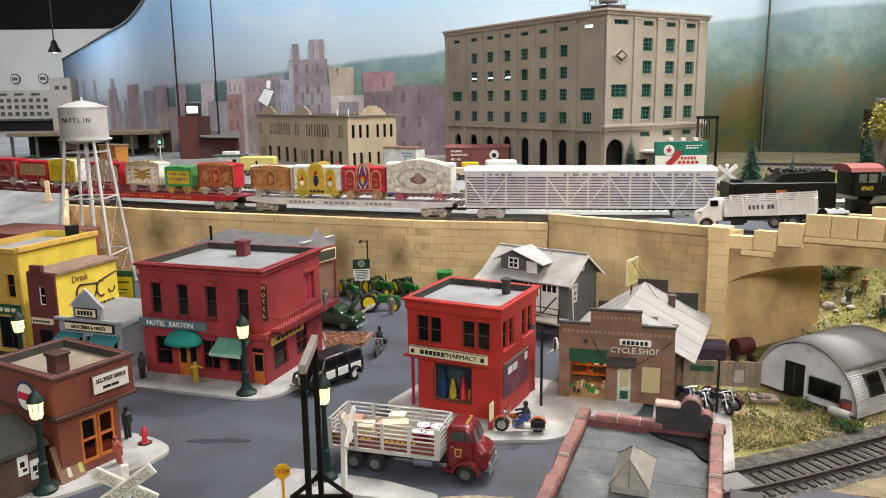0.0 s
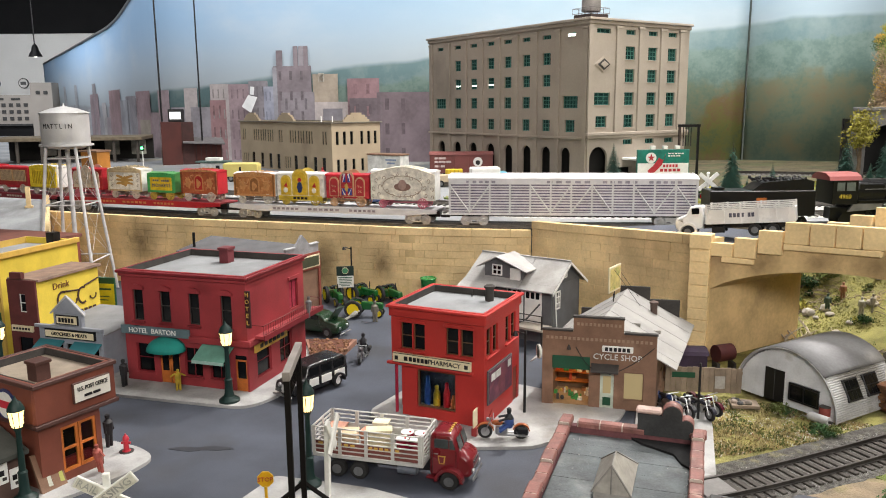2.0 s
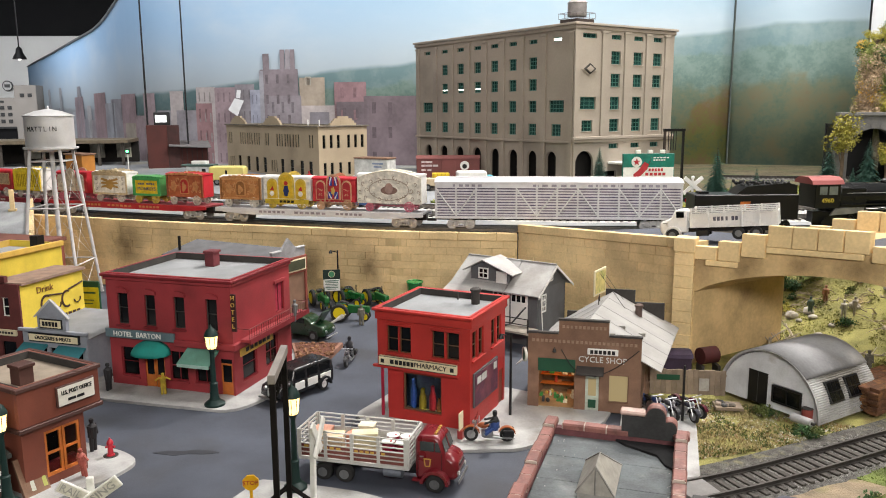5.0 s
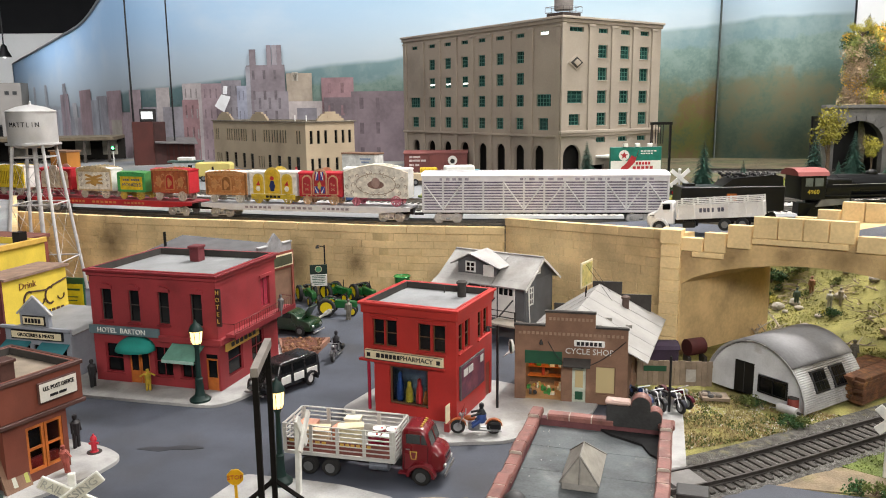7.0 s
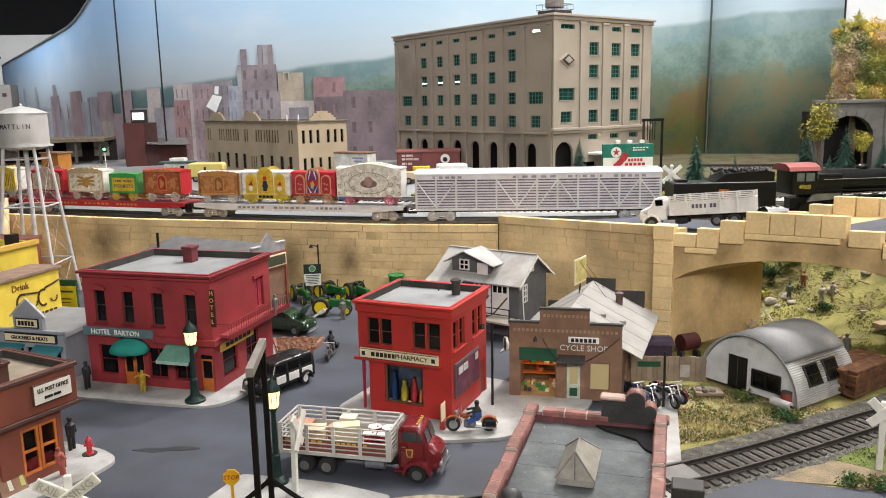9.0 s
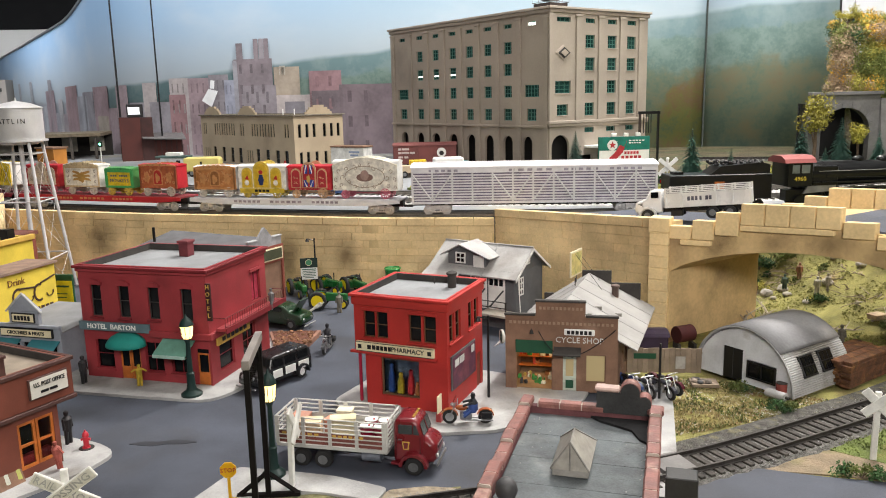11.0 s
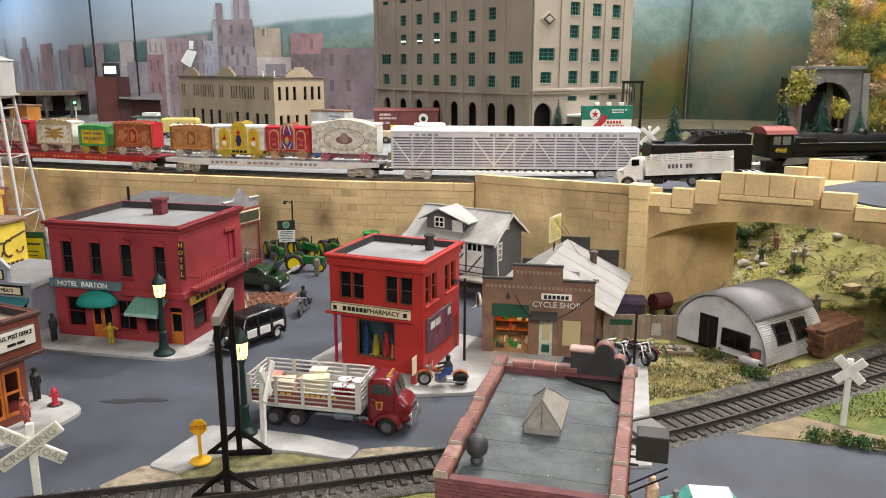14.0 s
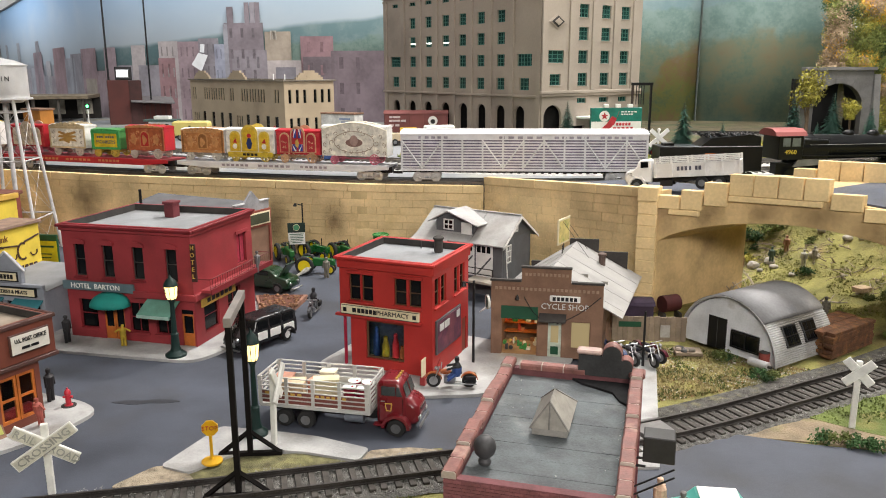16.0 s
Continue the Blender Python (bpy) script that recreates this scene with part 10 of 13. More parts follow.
def painted(x0, x1, z0, z1, colour, windows=0, name="painted_building"):
    """A flat painted silhouette on the backdrop board between two x."""
    c = once(("city", colour), lambda: mat("backdrop paint", colour, 0.6, vary=0.28, scale=9, fine=70, bump=0.05))
    pts = []
    for x in [x0 + (x1 - x0) * i / 4 for i in range(5)]:
        for a, b in zip(CITY, CITY[1:]):
            if a.x <= x <= b.x:
                p = a.lerp(b, (x - a.x) / (b.x - a.x))
                d = (b - a).normalized()
                pts.append((p + Vector((d.y, -d.x)) * (0.004 + 0.0015 * painted.layer), d))
                break
    bm = B()
    lo = [bm.verts.new((p.x, p.y, z0)) for p, d in pts]
    hi = [bm.verts.new((p.x, p.y, z1)) for p, d in pts]
    for i in range(len(pts) - 1):
        bm.faces.new((lo[i], lo[i + 1], hi[i + 1], hi[i]))
    board = bpy.data.objects["backdrop"]
    ob = part(name, bm, c, board)
    ob.modifiers.new("paint", "SOLIDIFY").thickness = 0.001
    if windows:
        dim = tuple(round(c * 0.72, 3) for c in colour)
        wm = once(("citywin", dim), lambda: mat("backdrop window paint", dim, 0.7))
        cols, rows = windows, max(2, int((z1 - z0) / 0.075))
        a, b = pts[0][0], pts[-1][0]
        d = (b - a) / (cols * 2 + 1)
        nrm = Vector((d.y, -d.x)).normalized() * 0.002
        bm = B()
        for i in range(cols):
            for j in range(rows):
                p = a + d * (2 * i + 1) + nrm
                q = p + d * 0.5
                za = z0 + (z1 - z0) * (j + 0.3) / rows
                bm.faces.new([bm.verts.new(v) for v in ((p.x, p.y, za), (q.x, q.y, za), (q.x, q.y, za + (z1 - z0) / rows * 0.45), (p.x, p.y, za + (z1 - z0) / rows * 0.45))])
        o2 = part("painted_window", bm, wm, ob)
        o2["kind"] = "stuff"
    return ob


painted.layer = 0
HAZE = (0.40, 0.42, 0.46)


def hazed(colour, f):
    return tuple(c * (1 - f) + q * f for c, q in zip(colour, HAZE))


MAUVE, PLUM, TANP, ROSE, PALEP, GREYP, BRICKP = (0.16, 0.115, 0.13), (0.095, 0.045, 0.055), (0.31, 0.24, 0.16), (0.26, 0.105, 0.115), (0.42, 0.35, 0.33), (0.25, 0.24, 0.27), (0.26, 0.10, 0.10)
rng = random.Random(8)
at = -3.3
while at < -1.22:
    # a crowd of towers that pale with distance
    wide = rng.uniform(0.06, 0.15)
    painted.layer = rng.choice((0, 0.4, 0.8))
    rise = rng.uniform(0.30, 0.40)
    f = 0.80 - 0.14 * (at + 3.3)
    painted(at, min(at + wide, -1.16), 0.12, rise, hazed(rng.choice((ROSE, PALEP, GREYP, MAUVE, BRICKP, TANP)), round(f, 1)))
    at += wide * rng.uniform(0.6, 0.9)
painted.layer = 1.0
for x0, x1, z, tone, f in ((-2.90, -2.84, 0.53, GREYP, 0.75), (-2.55, -2.48, 0.525, GREYP, 0.75), (-2.09, -2.02, 0.51, MAUVE, 0.6), (-2.157, -1.982, 0.446, ROSE, 0.45), (-1.768, -1.592, 0.455, BRICKP, 0.35), (-1.604, -1.458, 0.398, GREYP, 0.4), (-1.511, -1.376, 0.416, MAUVE, 0.45),
                            (-1.371, -1.236, 0.435, ROSE, 0.4), (-1.177, -1.11, 0.434, ROSE, 0.5), (-1.029, -0.965, 0.44, PALEP, 0.35), (-1.10, -0.90, 0.36, MAUVE, 0.45), (-0.901, -0.815, 0.454, PALEP, 0.35), (-0.815, -0.724, 0.452, ROSE, 0.45), (-0.724, -0.640, 0.463, MAUVE, 0.4)):
    painted(x0, x1, 0.12, z, hazed(tone, f), 3 if x1 - x0 > 0.08 and x0 > -1.5 else 0)
painted.layer = 1.6
painted(-1.337, -1.244, 0.12, 0.304, hazed(TANP, 0.3))
painted(-0.905, -0.83, 0.12, 0.388, hazed(BRICKP, 0.25), 2)
painted(-0.658, -0.614, 0.12, 0.440, hazed((0.26, 0.27, 0.36), 0.3), 2)
painted(-0.449, -0.346, 0.12, 0.486, hazed(TANP, 0.22), 0)
painted(-0.426, -0.402, 0.456, 0.490, hazed((0.50, 0.46, 0.38), 0.2))
painted.layer = 2.2
painted(-0.446, -0.300, 0.12, 0.376, hazed(PALEP, 0.3))
painted(-0.612, -0.454, 0.12, 0.520, hazed(MAUVE, 0.22), 3)
painted(-0.616, -0.598, 0.12, 0.516, hazed(GREYP, 0.3))
for x in (-0.598, -0.526, -0.504, -0.484):
    painted(x, x + (0.026 if x < -0.55 else 0.019), 0.52, 0.597 if x > -0.55 else 0.582, hazed(MAUVE, 0.22 if x != -0.504 else 0.4), name="painted_chimney")
painted(-0.308, -0.180, 0.12, 0.467, hazed(ROSE, 0.25), 2)
painted.layer = 2.8
painted(-0.586, -0.443, 0.12, 0.416, hazed(MAUVE, 0.32), 3)
painted(-0.190, 0.10, 0.12, 0.412, hazed(PLUM, 0.22), 4)
painted(-0.30, -0.17, 0.12, 0.390, hazed(PLUM, 0.25), 2)
painted(-0.41, -0.33, 0.12, 0.350, hazed((0.13, 0.11, 0.13), 0.25), name="painted_thicket")


def white_board():
    """A loose white placard leaning on the painted city."""
    o = thing("placard", pose(-0.715, 3.27, 0.365, 0, 0, 14), "tilted white placard leaning against the backdrop", "placard")
    paper = mat("white card", (0.58, 0.60, 0.62), 0.7, vary=0.08, scale=30)
    part("card", prism(B(), [(-0.034, -0.004), (-0.006, 0.042), (0.030, 0.033), (0.002, -0.030)], "y", 0.0, 0.003), paper, o)
    part("tab", prism(B(), [(0.000, 0.044), (0.004, 0.076), (0.020, 0.074), (0.016, 0.042)], "y", 0.0, 0.003), paper, o)
    part("prop", cyl(B(), (0, 0.006, -0.03), (0, 0.006, DECK - 0.365), 0.002, n=6), paper, o)


white_board()
# tall dark masts and cables before the backdrop
for x, y, z0, z1, r in ((-1.055, 3.20, 0.30, 0.95, 0.0045), (-0.885, 3.15, 0.20, 1.35, 0.0035)):
    mast = thing("mast", pose(x, y, DECK), "slim dark upright rod before the backdrop", "rod", "upright rods")
    part("rod", cyl(B(), (0, 0, 0.0), (0, 0, z1 - DECK), r, r * 0.6, n=8), BLACK, mast)
    part("foot", cyl(B(), (0, 0, 0), (0, 0, 0.05), r * 2.0, r * 2, n=10), BLACK, mast)

# seam batten where the two boards meet
solid("trim_seam", box(B(), 1.236, 1.2405, 3.050, 3.057, 0, TOP), mat("seam batten", (0.07, 0.085, 0.075), 0.8), "dark seam between the backdrop boards", "trim")

# ---- hall fittings seen past the layout ----
for x, y, z in ((-6.50, 13.6, 1.12), (-3.9, 9.8, 2.1), (-2.9, 8.4, 2.05), (-3.5, 12.0, 1.75)):
    hl = thing("hanging_lamp", pose(x, y, z), "black bell-shaped lamp hanging from the ceiling", "lamp", "hall hanging lamps")
    part("shade", lathe(B(), [(0.11, 0.10), (0.10, 0.13), (0.06, 0.20), (0.045, 0.27), (0.02, 0.30)], 20), BLACK, hl, smooth=True)
    part("cord", cyl(B(), (0, 0, 0.30), (0, 0, 2.6 - z), 0.01, n=6), BLACK, hl)
    part("bulb", ball(B(), (0, 0, 0.11), 0.03), mat("lamp glow", (1, 1, 1), 0.5, emit=(1, 0.97, 0.9, 2.0)), hl)
for x in (-7.94, -7.42):
    em = thing("wall_emblem", pose(x, 14.99, 0.83), "round white wall emblem with a dark ring", "emblem", "round emblems on the hall wall")
    part("disc", cyl(B(), (0, -0.01, 0), (0, -0.03, 0), 0.095, n=28), mat("emblem ring", (0.08, 0.08, 0.08), 0.6), em)
    part("face", cyl(B(), (0, -0.031, 0), (0, -0.036, 0), 0.078, n=28), WHITE, em)
    part("mark", box(B(), -0.05, 0.05, -0.041, -0.036, -0.028, 0.028), mat("emblem mark", (0.12, 0.12, 0.12), 0.6), em)
for i in range(5):
    y = 5.0 + i * 2.0
    solid("ceiling_beam", box(B(), -12, 4, y, y + 0.12, 2.36, 2.599), mat("dark steel", (0.02, 0.02, 0.022), 0.6), "black steel roof beam", "beam")


def far_factory():
    o = thing("grey_factory", pose(-3.06, 6.70, DECK, 0, 0, 6), "grey model factory with rows of small windows", "model building")
    G = mat("factory grey", (0.34, 0.31, 0.28), 0.85, vary=0.1, scale=5)
    D = mat("factory panes", (0.06, 0.06, 0.06), 0.4)
    part("wall", box(B(), -0.85, -0.15, 0, 0.4, 0, 0.335), G, o)
    part("tower", box(B(), -0.20, -0.03, -0.02, 0.35, 0, 0.435), G, o)
    part("low_wing", box(B(), 0.0, 0.42, 0.0, 0.3, 0, 0.16), G, o)
    for r in range(3):
        for c in range(9):
            piece("pane", once("fpane", lambda: mesh_of("pane", box(B(), 0, 0.032, -0.006, -0.001, 0, 0.028), D)), o, pose(-0.73 + c * 0.058, 0, 0.13 + r * 0.055))
    for c in range(4):
        piece("pane", MADE["fpane"], o, pose(-0.75 + c * 0.13, 0, 0.295) @ Matrix.Diagonal((2.2, 1, 0.6, 1)))
        piece("pane", MADE["fpane"], o, pose(0.03 + c * 0.09, 0, 0.09))
    for c in range(2):
        piece("pane", MADE["fpane"], o, pose(-0.155 + c * 0.06, -0.02, 0.34))
    part("eaves", box(B(), -0.76, -0.2001, -0.03, 0.4, 0.085, 0.10), mat("dark eaves", (0.05, 0.05, 0.05), 0.8), o)
    # black sheet that paints the shadow below the eaves
    part("loading_shade", box(B(), -0.75, -0.2, -0.004, -0.0005, 0.0, 0.085), BLACK, o)


far_factory()


def yard_sheds():
    o = thing("pump_house", pose(-0.95, 3.10, DECK, 0, 0, 18), "dark red brick model tower with a lit sign box on top", "model building")
    R = mat("dull red brick", (0.075, 0.022, 0.018), 0.8, vary=0.2, scale=20)
    part("wall", box(B(), -0.075, 0, 0, 0.12, 0, 0.165, 0.001), R, o)
    # receding right face: its shade is put into a darker brick colour
    part("dark_side", box(B(), 0.0005, 0.045, 0.004, 0.12, 0, 0.164), mat("shaded brick", (0.05, 0.02, 0.018), 0.8), o)
    part("sign_box", box(B(), -0.045, 0.015, 0.02, 0.07, 0.1655, 0.215, 0.002), BLACK, o)
    part("lit_face", box(B(), -0.040, 0.002, 0.0185, 0.0198, 0.176, 0.204), mat("lit sign face", (0.9, 0.9, 0.9), 0.5, emit=(0.9, 0.97, 1.0, 0.35)), o, "lit white sign face")
    part("canopy", slope(B(), [(0.004, -0.03, 0.088), (0.16, -0.03, 0.080), (0.16, 0.12, 0.098), (0.004, 0.12, 0.104)], 0.004), mat("grey canopy", (0.14, 0.13, 0.13), 0.8), o)
    part("annex", box(B(), 0.012, 0.15, 0.02, 0.11, 0, 0.078), mat("dark plank wall", (0.06, 0.03, 0.028), 0.85, vary=0.3, scale=30), o)
    for k in range(7):
        part("plank", box(B(), 0.016 + k * 0.019, 0.030 + k * 0.019, 0.0178, 0.0198, 0, 0.076), R, o)
    p = thing("platform_shed", pose(-1.22, 3.35, DECK, 0, 0, 10), "long dark open platform shed with a flat tan roof", "shed")
    part("roof", box(B(), -0.55, 0.04, -0.08, 0.2, 0.090, 0.104, 0.001), mat("tan shed roof", (0.15, 0.12, 0.08), 0.8), p)
    # near-black wall carries the shadow under the platform roof
    part("back_wall", box(B(), -0.55, 0.04, 0.18, 0.20, 0, 0.0899), mat("shed shade black", (0.02, 0.018, 0.016), 0.9), p)
    for k in range(7):
        part("post", box(B(), -0.54 + k * 0.092, -0.53 + k * 0.092, -0.07, -0.06, 0, 0.0899), mat("shed post", (0.07, 0.06, 0.05), 0.8), p)
    for k, x in enumerate((-0.42, -0.16, -0.05)):
        # light in these bays is only a paler colour
        part("lit_bay", box(B(), x, x + 0.06, 0.172, 0.179, 0.02, 0.08), mat("pale bay", (0.42, 0.40, 0.34), 0.8), p)
    c = thing("orange_caboose", pose(-1.09, 2.62, DECK + 0.001, 0, 0, -30), "small orange wooden railway hut by the yard", "hut")
    part("body", box(B(), -0.04, 0.04, -0.025, 0.025, 0, 0.078, 0.001), mat("dull orange", (0.42, 0.17, 0.03), 0.7, vary=0.15, scale=30), c)
    part("roof", box(B(), -0.044, 0.044, -0.029, 0.029, 0.0782, 0.084, 0.001), BRICK_BROWN, c)
    part("door", box(B(), -0.01, 0.012, -0.0262, -0.0252, 0.0, 0.05), BRICK_BROWN, c)
    s = thing("signal_mast", pose(-0.935, 2.62, DECK), "slim signal mast showing a bright green light", "signal")
    part("post", cyl(B(), (0, 0, 0), (0, 0, 0.085), 0.0018, n=6), WHITE, s)
    part("head", box(B(), -0.006, 0.006, -0.003, 0.004, 0.080, 0.098, 0.001), BLACK, s)
    part("lens", ball(B(), (0, -0.0035, 0.090), 0.0045), mat("green signal light", (0, 1, 0.2), 0.3, emit=(0.1, 1.0, 0.25, 8.0)), s, "glowing green lens")


yard_sheds()

# ---- yard vehicles and loads on the upper level ----
Z = DECK + 0.001
car("blue_wagon", pose(-0.095, 1.765, Z, 0, 0, -3), SEDAN[:5] + [(-0.012, 0.0315), (-0.055, 0.0315), (-0.062, 0.022)], 0.017, (0.04, 0.09, 0.26), "blue estate car with a pale roof in the yard", (0.0, -0.045), 0.0078, ((-0.055, -0.042, 0.0235, 0.0295), (-0.040, -0.027, 0.0235, 0.0295), (-0.025, -0.0125, 0.0235, 0.0295)), group="yard vehicles")
PICKUP = [(-0.055, 0.012), (0.016, 0.010), (0.018, 0.022), (0.014, 0.027), (0.0, 0.029), (-0.003, 0.044), (-0.022, 0.045), (-0.026, 0.028), (-0.055, 0.027)]
car("blue_pickup", pose(-0.040, 1.83, Z, 0, 0, -25), PICKUP, 0.016, (0.02, 0.03, 0.10), "dark blue old pickup lorry in the yard", (0.0, -0.042), 0.0095, ((-0.021, -0.005, 0.0305, 0.041),), group="yard vehicles", category="lorry")
for x, y, a in ((-0.130, 2.205, -15), (-0.085, 2.165, -10)):
    car("red_lorry", pose(x, y, Z, 0, 0, 180 + a), PICKUP, 0.017, (0.32, 0.025, 0.025), "small red lorry parked by the loading dock", (0.0, -0.042), 0.0095, ((-0.021, -0.005, 0.0305, 0.041),), group="yard vehicles", category="lorry")
car("green_lorry", pose(-0.030, 2.135, Z, 0, 0, 182), PICKUP, 0.017, (0.03, 0.20, 0.08), "green lorry with a pale crate trailer in the yard", (0.0, -0.042), 0.0095, ((-0.021, -0.005, 0.0305, 0.041),), group="yard vehicles", category="lorry")
car("grey_car", pose(-0.185, 2.26, Z, 0, 0, 175), SEDAN, 0.017, (0.22, 0.23, 0.23), "grey car parked beside the freight house", (0.0, -0.045), 0.008, WIN, group="yard vehicles")
car("black_car", pose(0.555, 2.035, Z, 0, 0, 5), SEDAN, 0.017, (0.02, 0.02, 0.022), "black car standing under the canopy", (0.0, -0.045), 0.008, WIN, group="yard vehicles")


def milk_truck():
    o = thing("delivery_van", pose(0.222, 2.085, Z, 0, 0, 4), "white box delivery van with a turquoise cab", "van", "yard vehicles")
    T = paint("turquoise cab", (0.06, 0.36, 0.46))
    hull("cab", o, [(-0.026, 0.010), (0.015, 0.010), (0.016, 0.024), (0.010, 0.030), (-0.004, 0.031), (-0.008, 0.045), (-0.024, 0.046), (-0.026, 0.040)], 0.017, T, 0.003, "turquoise cab and bonnet")
    part("grille", box(B(), 0.0165, 0.0185, -0.008, 0.008, 0.010, 0.026, 0.001), BLACK, o)
    part("box_body", box(B(), -0.105, -0.0265, -0.022, 0.022, 0.010, 0.057, 0.003), WHITE, o, "white box body")
    part("print", box(B(), -0.095, -0.070, -0.0226, -0.0222, 0.038, 0.043), mat("blue print", (0.1, 0.2, 0.4), 0.6), o)
    part("side_window", box(B(), -0.020, -0.009, -0.0177, -0.017, 0.032, 0.042), GLASS_DARK, o)
    for x in (0.0, -0.075):
        for s in (-1, 1):
            wheel(o, x, s * 0.017, 0.0095, 0.006)


milk_truck()
tr = thing("crate_trailer", pose(0.02, 2.15, Z, 0, 0, 2), "pale wooden crate trailer loaded with boxes", "trailer", "yard vehicles")
part("bed", box(B(), -0.045, 0.05, -0.02, 0.02, 0.013, 0.032, 0.001), mat("pale boards", (0.50, 0.40, 0.27), 0.8, vary=0.2, scale=40), tr)
for s in (-1, 1):
    wheel(tr, 0.02, s * 0.019, 0.009, 0.005)
for x, c, s in ((-0.03, (0.55, 0.48, 0.33), 0.022), (-0.075, (0.5, 0.2, 0.18), 0.02), (-0.105, (0.1, 0.25, 0.42), 0.018)):
    k = thing("dock_crate", pose(0.02 + x, 2.22, Z, 0, 0, 5), "painted box stacked on the loading dock", "crate", "dock boxes")
    part("box", box(B(), -s, s, -0.015, 0.015, 0, 0.036, 0.001), mat("dock box paint", c, 0.7, vary=0.15, scale=60), k)
    part("lid", box(B(), -s - 0.001, s + 0.001, -0.016, 0.016, 0.036, 0.038), mat("dock box lid", tuple(v * 0.8 for v in c), 0.7), k)
dock = thing("loading_ramp", pose(0.105, 2.19, Z, 0, 0, 0), "grey timber loading ramp by the warehouse", "ramp")
part("ramp", prism(B(), [(-0.03, 0.0), (0.07, 0.0), (-0.03, 0.022)], "y", -0.03, 0.03), mat("grey planks", (0.26, 0.24, 0.21), 0.85, vary=0.2, scale=50), dock)
part("dock_deck", box(B(), -0.12, -0.0302, -0.03, 0.03, 0, 0.022), mat("dock planks", (0.24, 0.21, 0.18), 0.85, vary=0.2, scale=50), dock)
yc = thing("yellow_crate", pose(0.08, 2.235, Z + 0.0), "bright yellow crate on the dock", "crate", "dock boxes")
part("box", box(B(), -0.024, 0.024, -0.014, 0.014, 0, 0.040, 0.001), mat("crate yellow", (0.65, 0.46, 0.02), 0.6), yc)
for k in range(5):
    part("batten", box(B(), -0.022 + k * 0.011, -0.019 + k * 0.011, -0.0152, -0.0142, 0.022, 0.040), mat("crate batten", (0.5, 0.34, 0.02), 0.6), yc)


def boxcar(m, colour, label, length=0.19):
    o = thing("boxcar", m, label, "railway car", "yard cars")
    P = mat("boxcar paint", colour, 0.65, vary=0.15, scale=30)
    h = length / 2
    part("body", box(B(), -h, h, -0.028, 0.028, 0.018, 0.073, 0.001), P, o)
    part("roof", prism(B(), [(-0.031, 0.0732), (0.031, 0.0732), (0.029, 0.076), (0, 0.082), (-0.029, 0.076)], "x", -h - 0.002, h + 0.002), P, o)
    part("door", box(B(), -0.02, 0.022, -0.0305, -0.0285, 0.020, 0.070, 0.0006), P, o)
    for k in range(9):
        x = -h + 0.003 + k * (2 * h - 0.006) / 8
        part("rib", box(B(), x - 0.001, x + 0.001, -0.0294, -0.0282, 0.019, 0.072), P, o)
    em = part("round_herald", cyl(B(), (0.05, -0.0285, 0.052), (0.05, -0.0300, 0.052), 0.014, n=24), WHITE, o, "round white herald")
    part("herald_mark", cyl(B(), (0.05, -0.0300, 0.050), (0.05, -0.0306, 0.050), 0.007, n=16), BLACK, em)
    for a, b, z in ((-0.08, -0.045, 0.060), (-0.08, -0.030, 0.049), (-0.08, -0.066, 0.036), (-0.062, -0.05, 0.036)):
        part("bar", box(B(), a, b, -0.0292, -0.0284, z, z + 0.006), once("boxbar", lambda: mat("pale car print", (0.5, 0.42, 0.4), 0.7)), o)
    bogie(o, -h + 0.03, RUST_RAIL)
    bogie(o, h - 0.03, RUST_RAIL)


boxcar(pose(0.108, 2.385, Z, 0, 0, -3), (0.16, 0.05, 0.045), "brown-red boxcar standing beside the warehouse")
wb = thing("reefer_car", pose(-0.13, 2.50, Z, 0, 0, -32), "white and tan refrigerator car half hidden behind the freight house", "railway car", "yard cars")
part("body", box(B(), -0.05, 0.075, -0.025, 0.025, 0.012, 0.066, 0.001), mat("pale car", (0.55, 0.55, 0.52), 0.6), wb)
part("roof", box(B(), -0.052, 0.077, -0.027, 0.027, 0.0662, 0.071, 0.001), BRICK_BROWN, wb)
bars([(0.02, 0.06, 0.050, 0.055, -0.0254), (0.025, 0.055, 0.040, 0.045, -0.0254)], mat("car print", (0.2, 0.25, 0.35), 0.7), wb)
bogie(wb, 0.01, RUST_RAIL)
bus = thing("yellow_trailer", pose(-0.55, 2.36, Z, 0, 0, -3), "pale yellow rounded trailer van in the yard", "trailer", "yard vehicles")
hull("body", bus, [(-0.052, 0.014), (0.052, 0.014), (0.054, 0.050), (0.048, 0.056), (-0.048, 0.056), (-0.054, 0.050)], 0.02, paint("pale yellow", (0.62, 0.52, 0.16), 0.5), 0.004)
part("door", box(B(), -0.004, 0.002, -0.0206, -0.0198, 0.022, 0.044), BLACK, bus)
for x in (-0.03, 0.03):
    for s in (-1, 1):
        wheel(bus, x, s * 0.016, 0.010, 0.006)
wt2 = thing("white_lorry", pose(-0.645, 2.42, Z, 0, 0, -5), "white box lorry with a dark roof in the yard", "lorry", "yard vehicles")
part("box_body", box(B(), -0.04, 0.035, -0.02, 0.02, 0.012, 0.052, 0.001), mat("pale grey lorry", (0.5, 0.52, 0.52), 0.5), wt2)
part("roof_rack", box(B(), -0.055, 0.045, -0.022, 0.022, 0.0522, 0.058, 0.001), mat("dark green rack", (0.06, 0.1, 0.09), 0.6), wt2)
part("roof_box", box(B(), -0.025, 0.02, -0.015, 0.015, 0.0582, 0.068, 0.001), WHITE, wt2)
part("mark", box(B(), 0.008, 0.020, -0.0206, -0.02, 0.030, 0.045), BLACK, wt2)
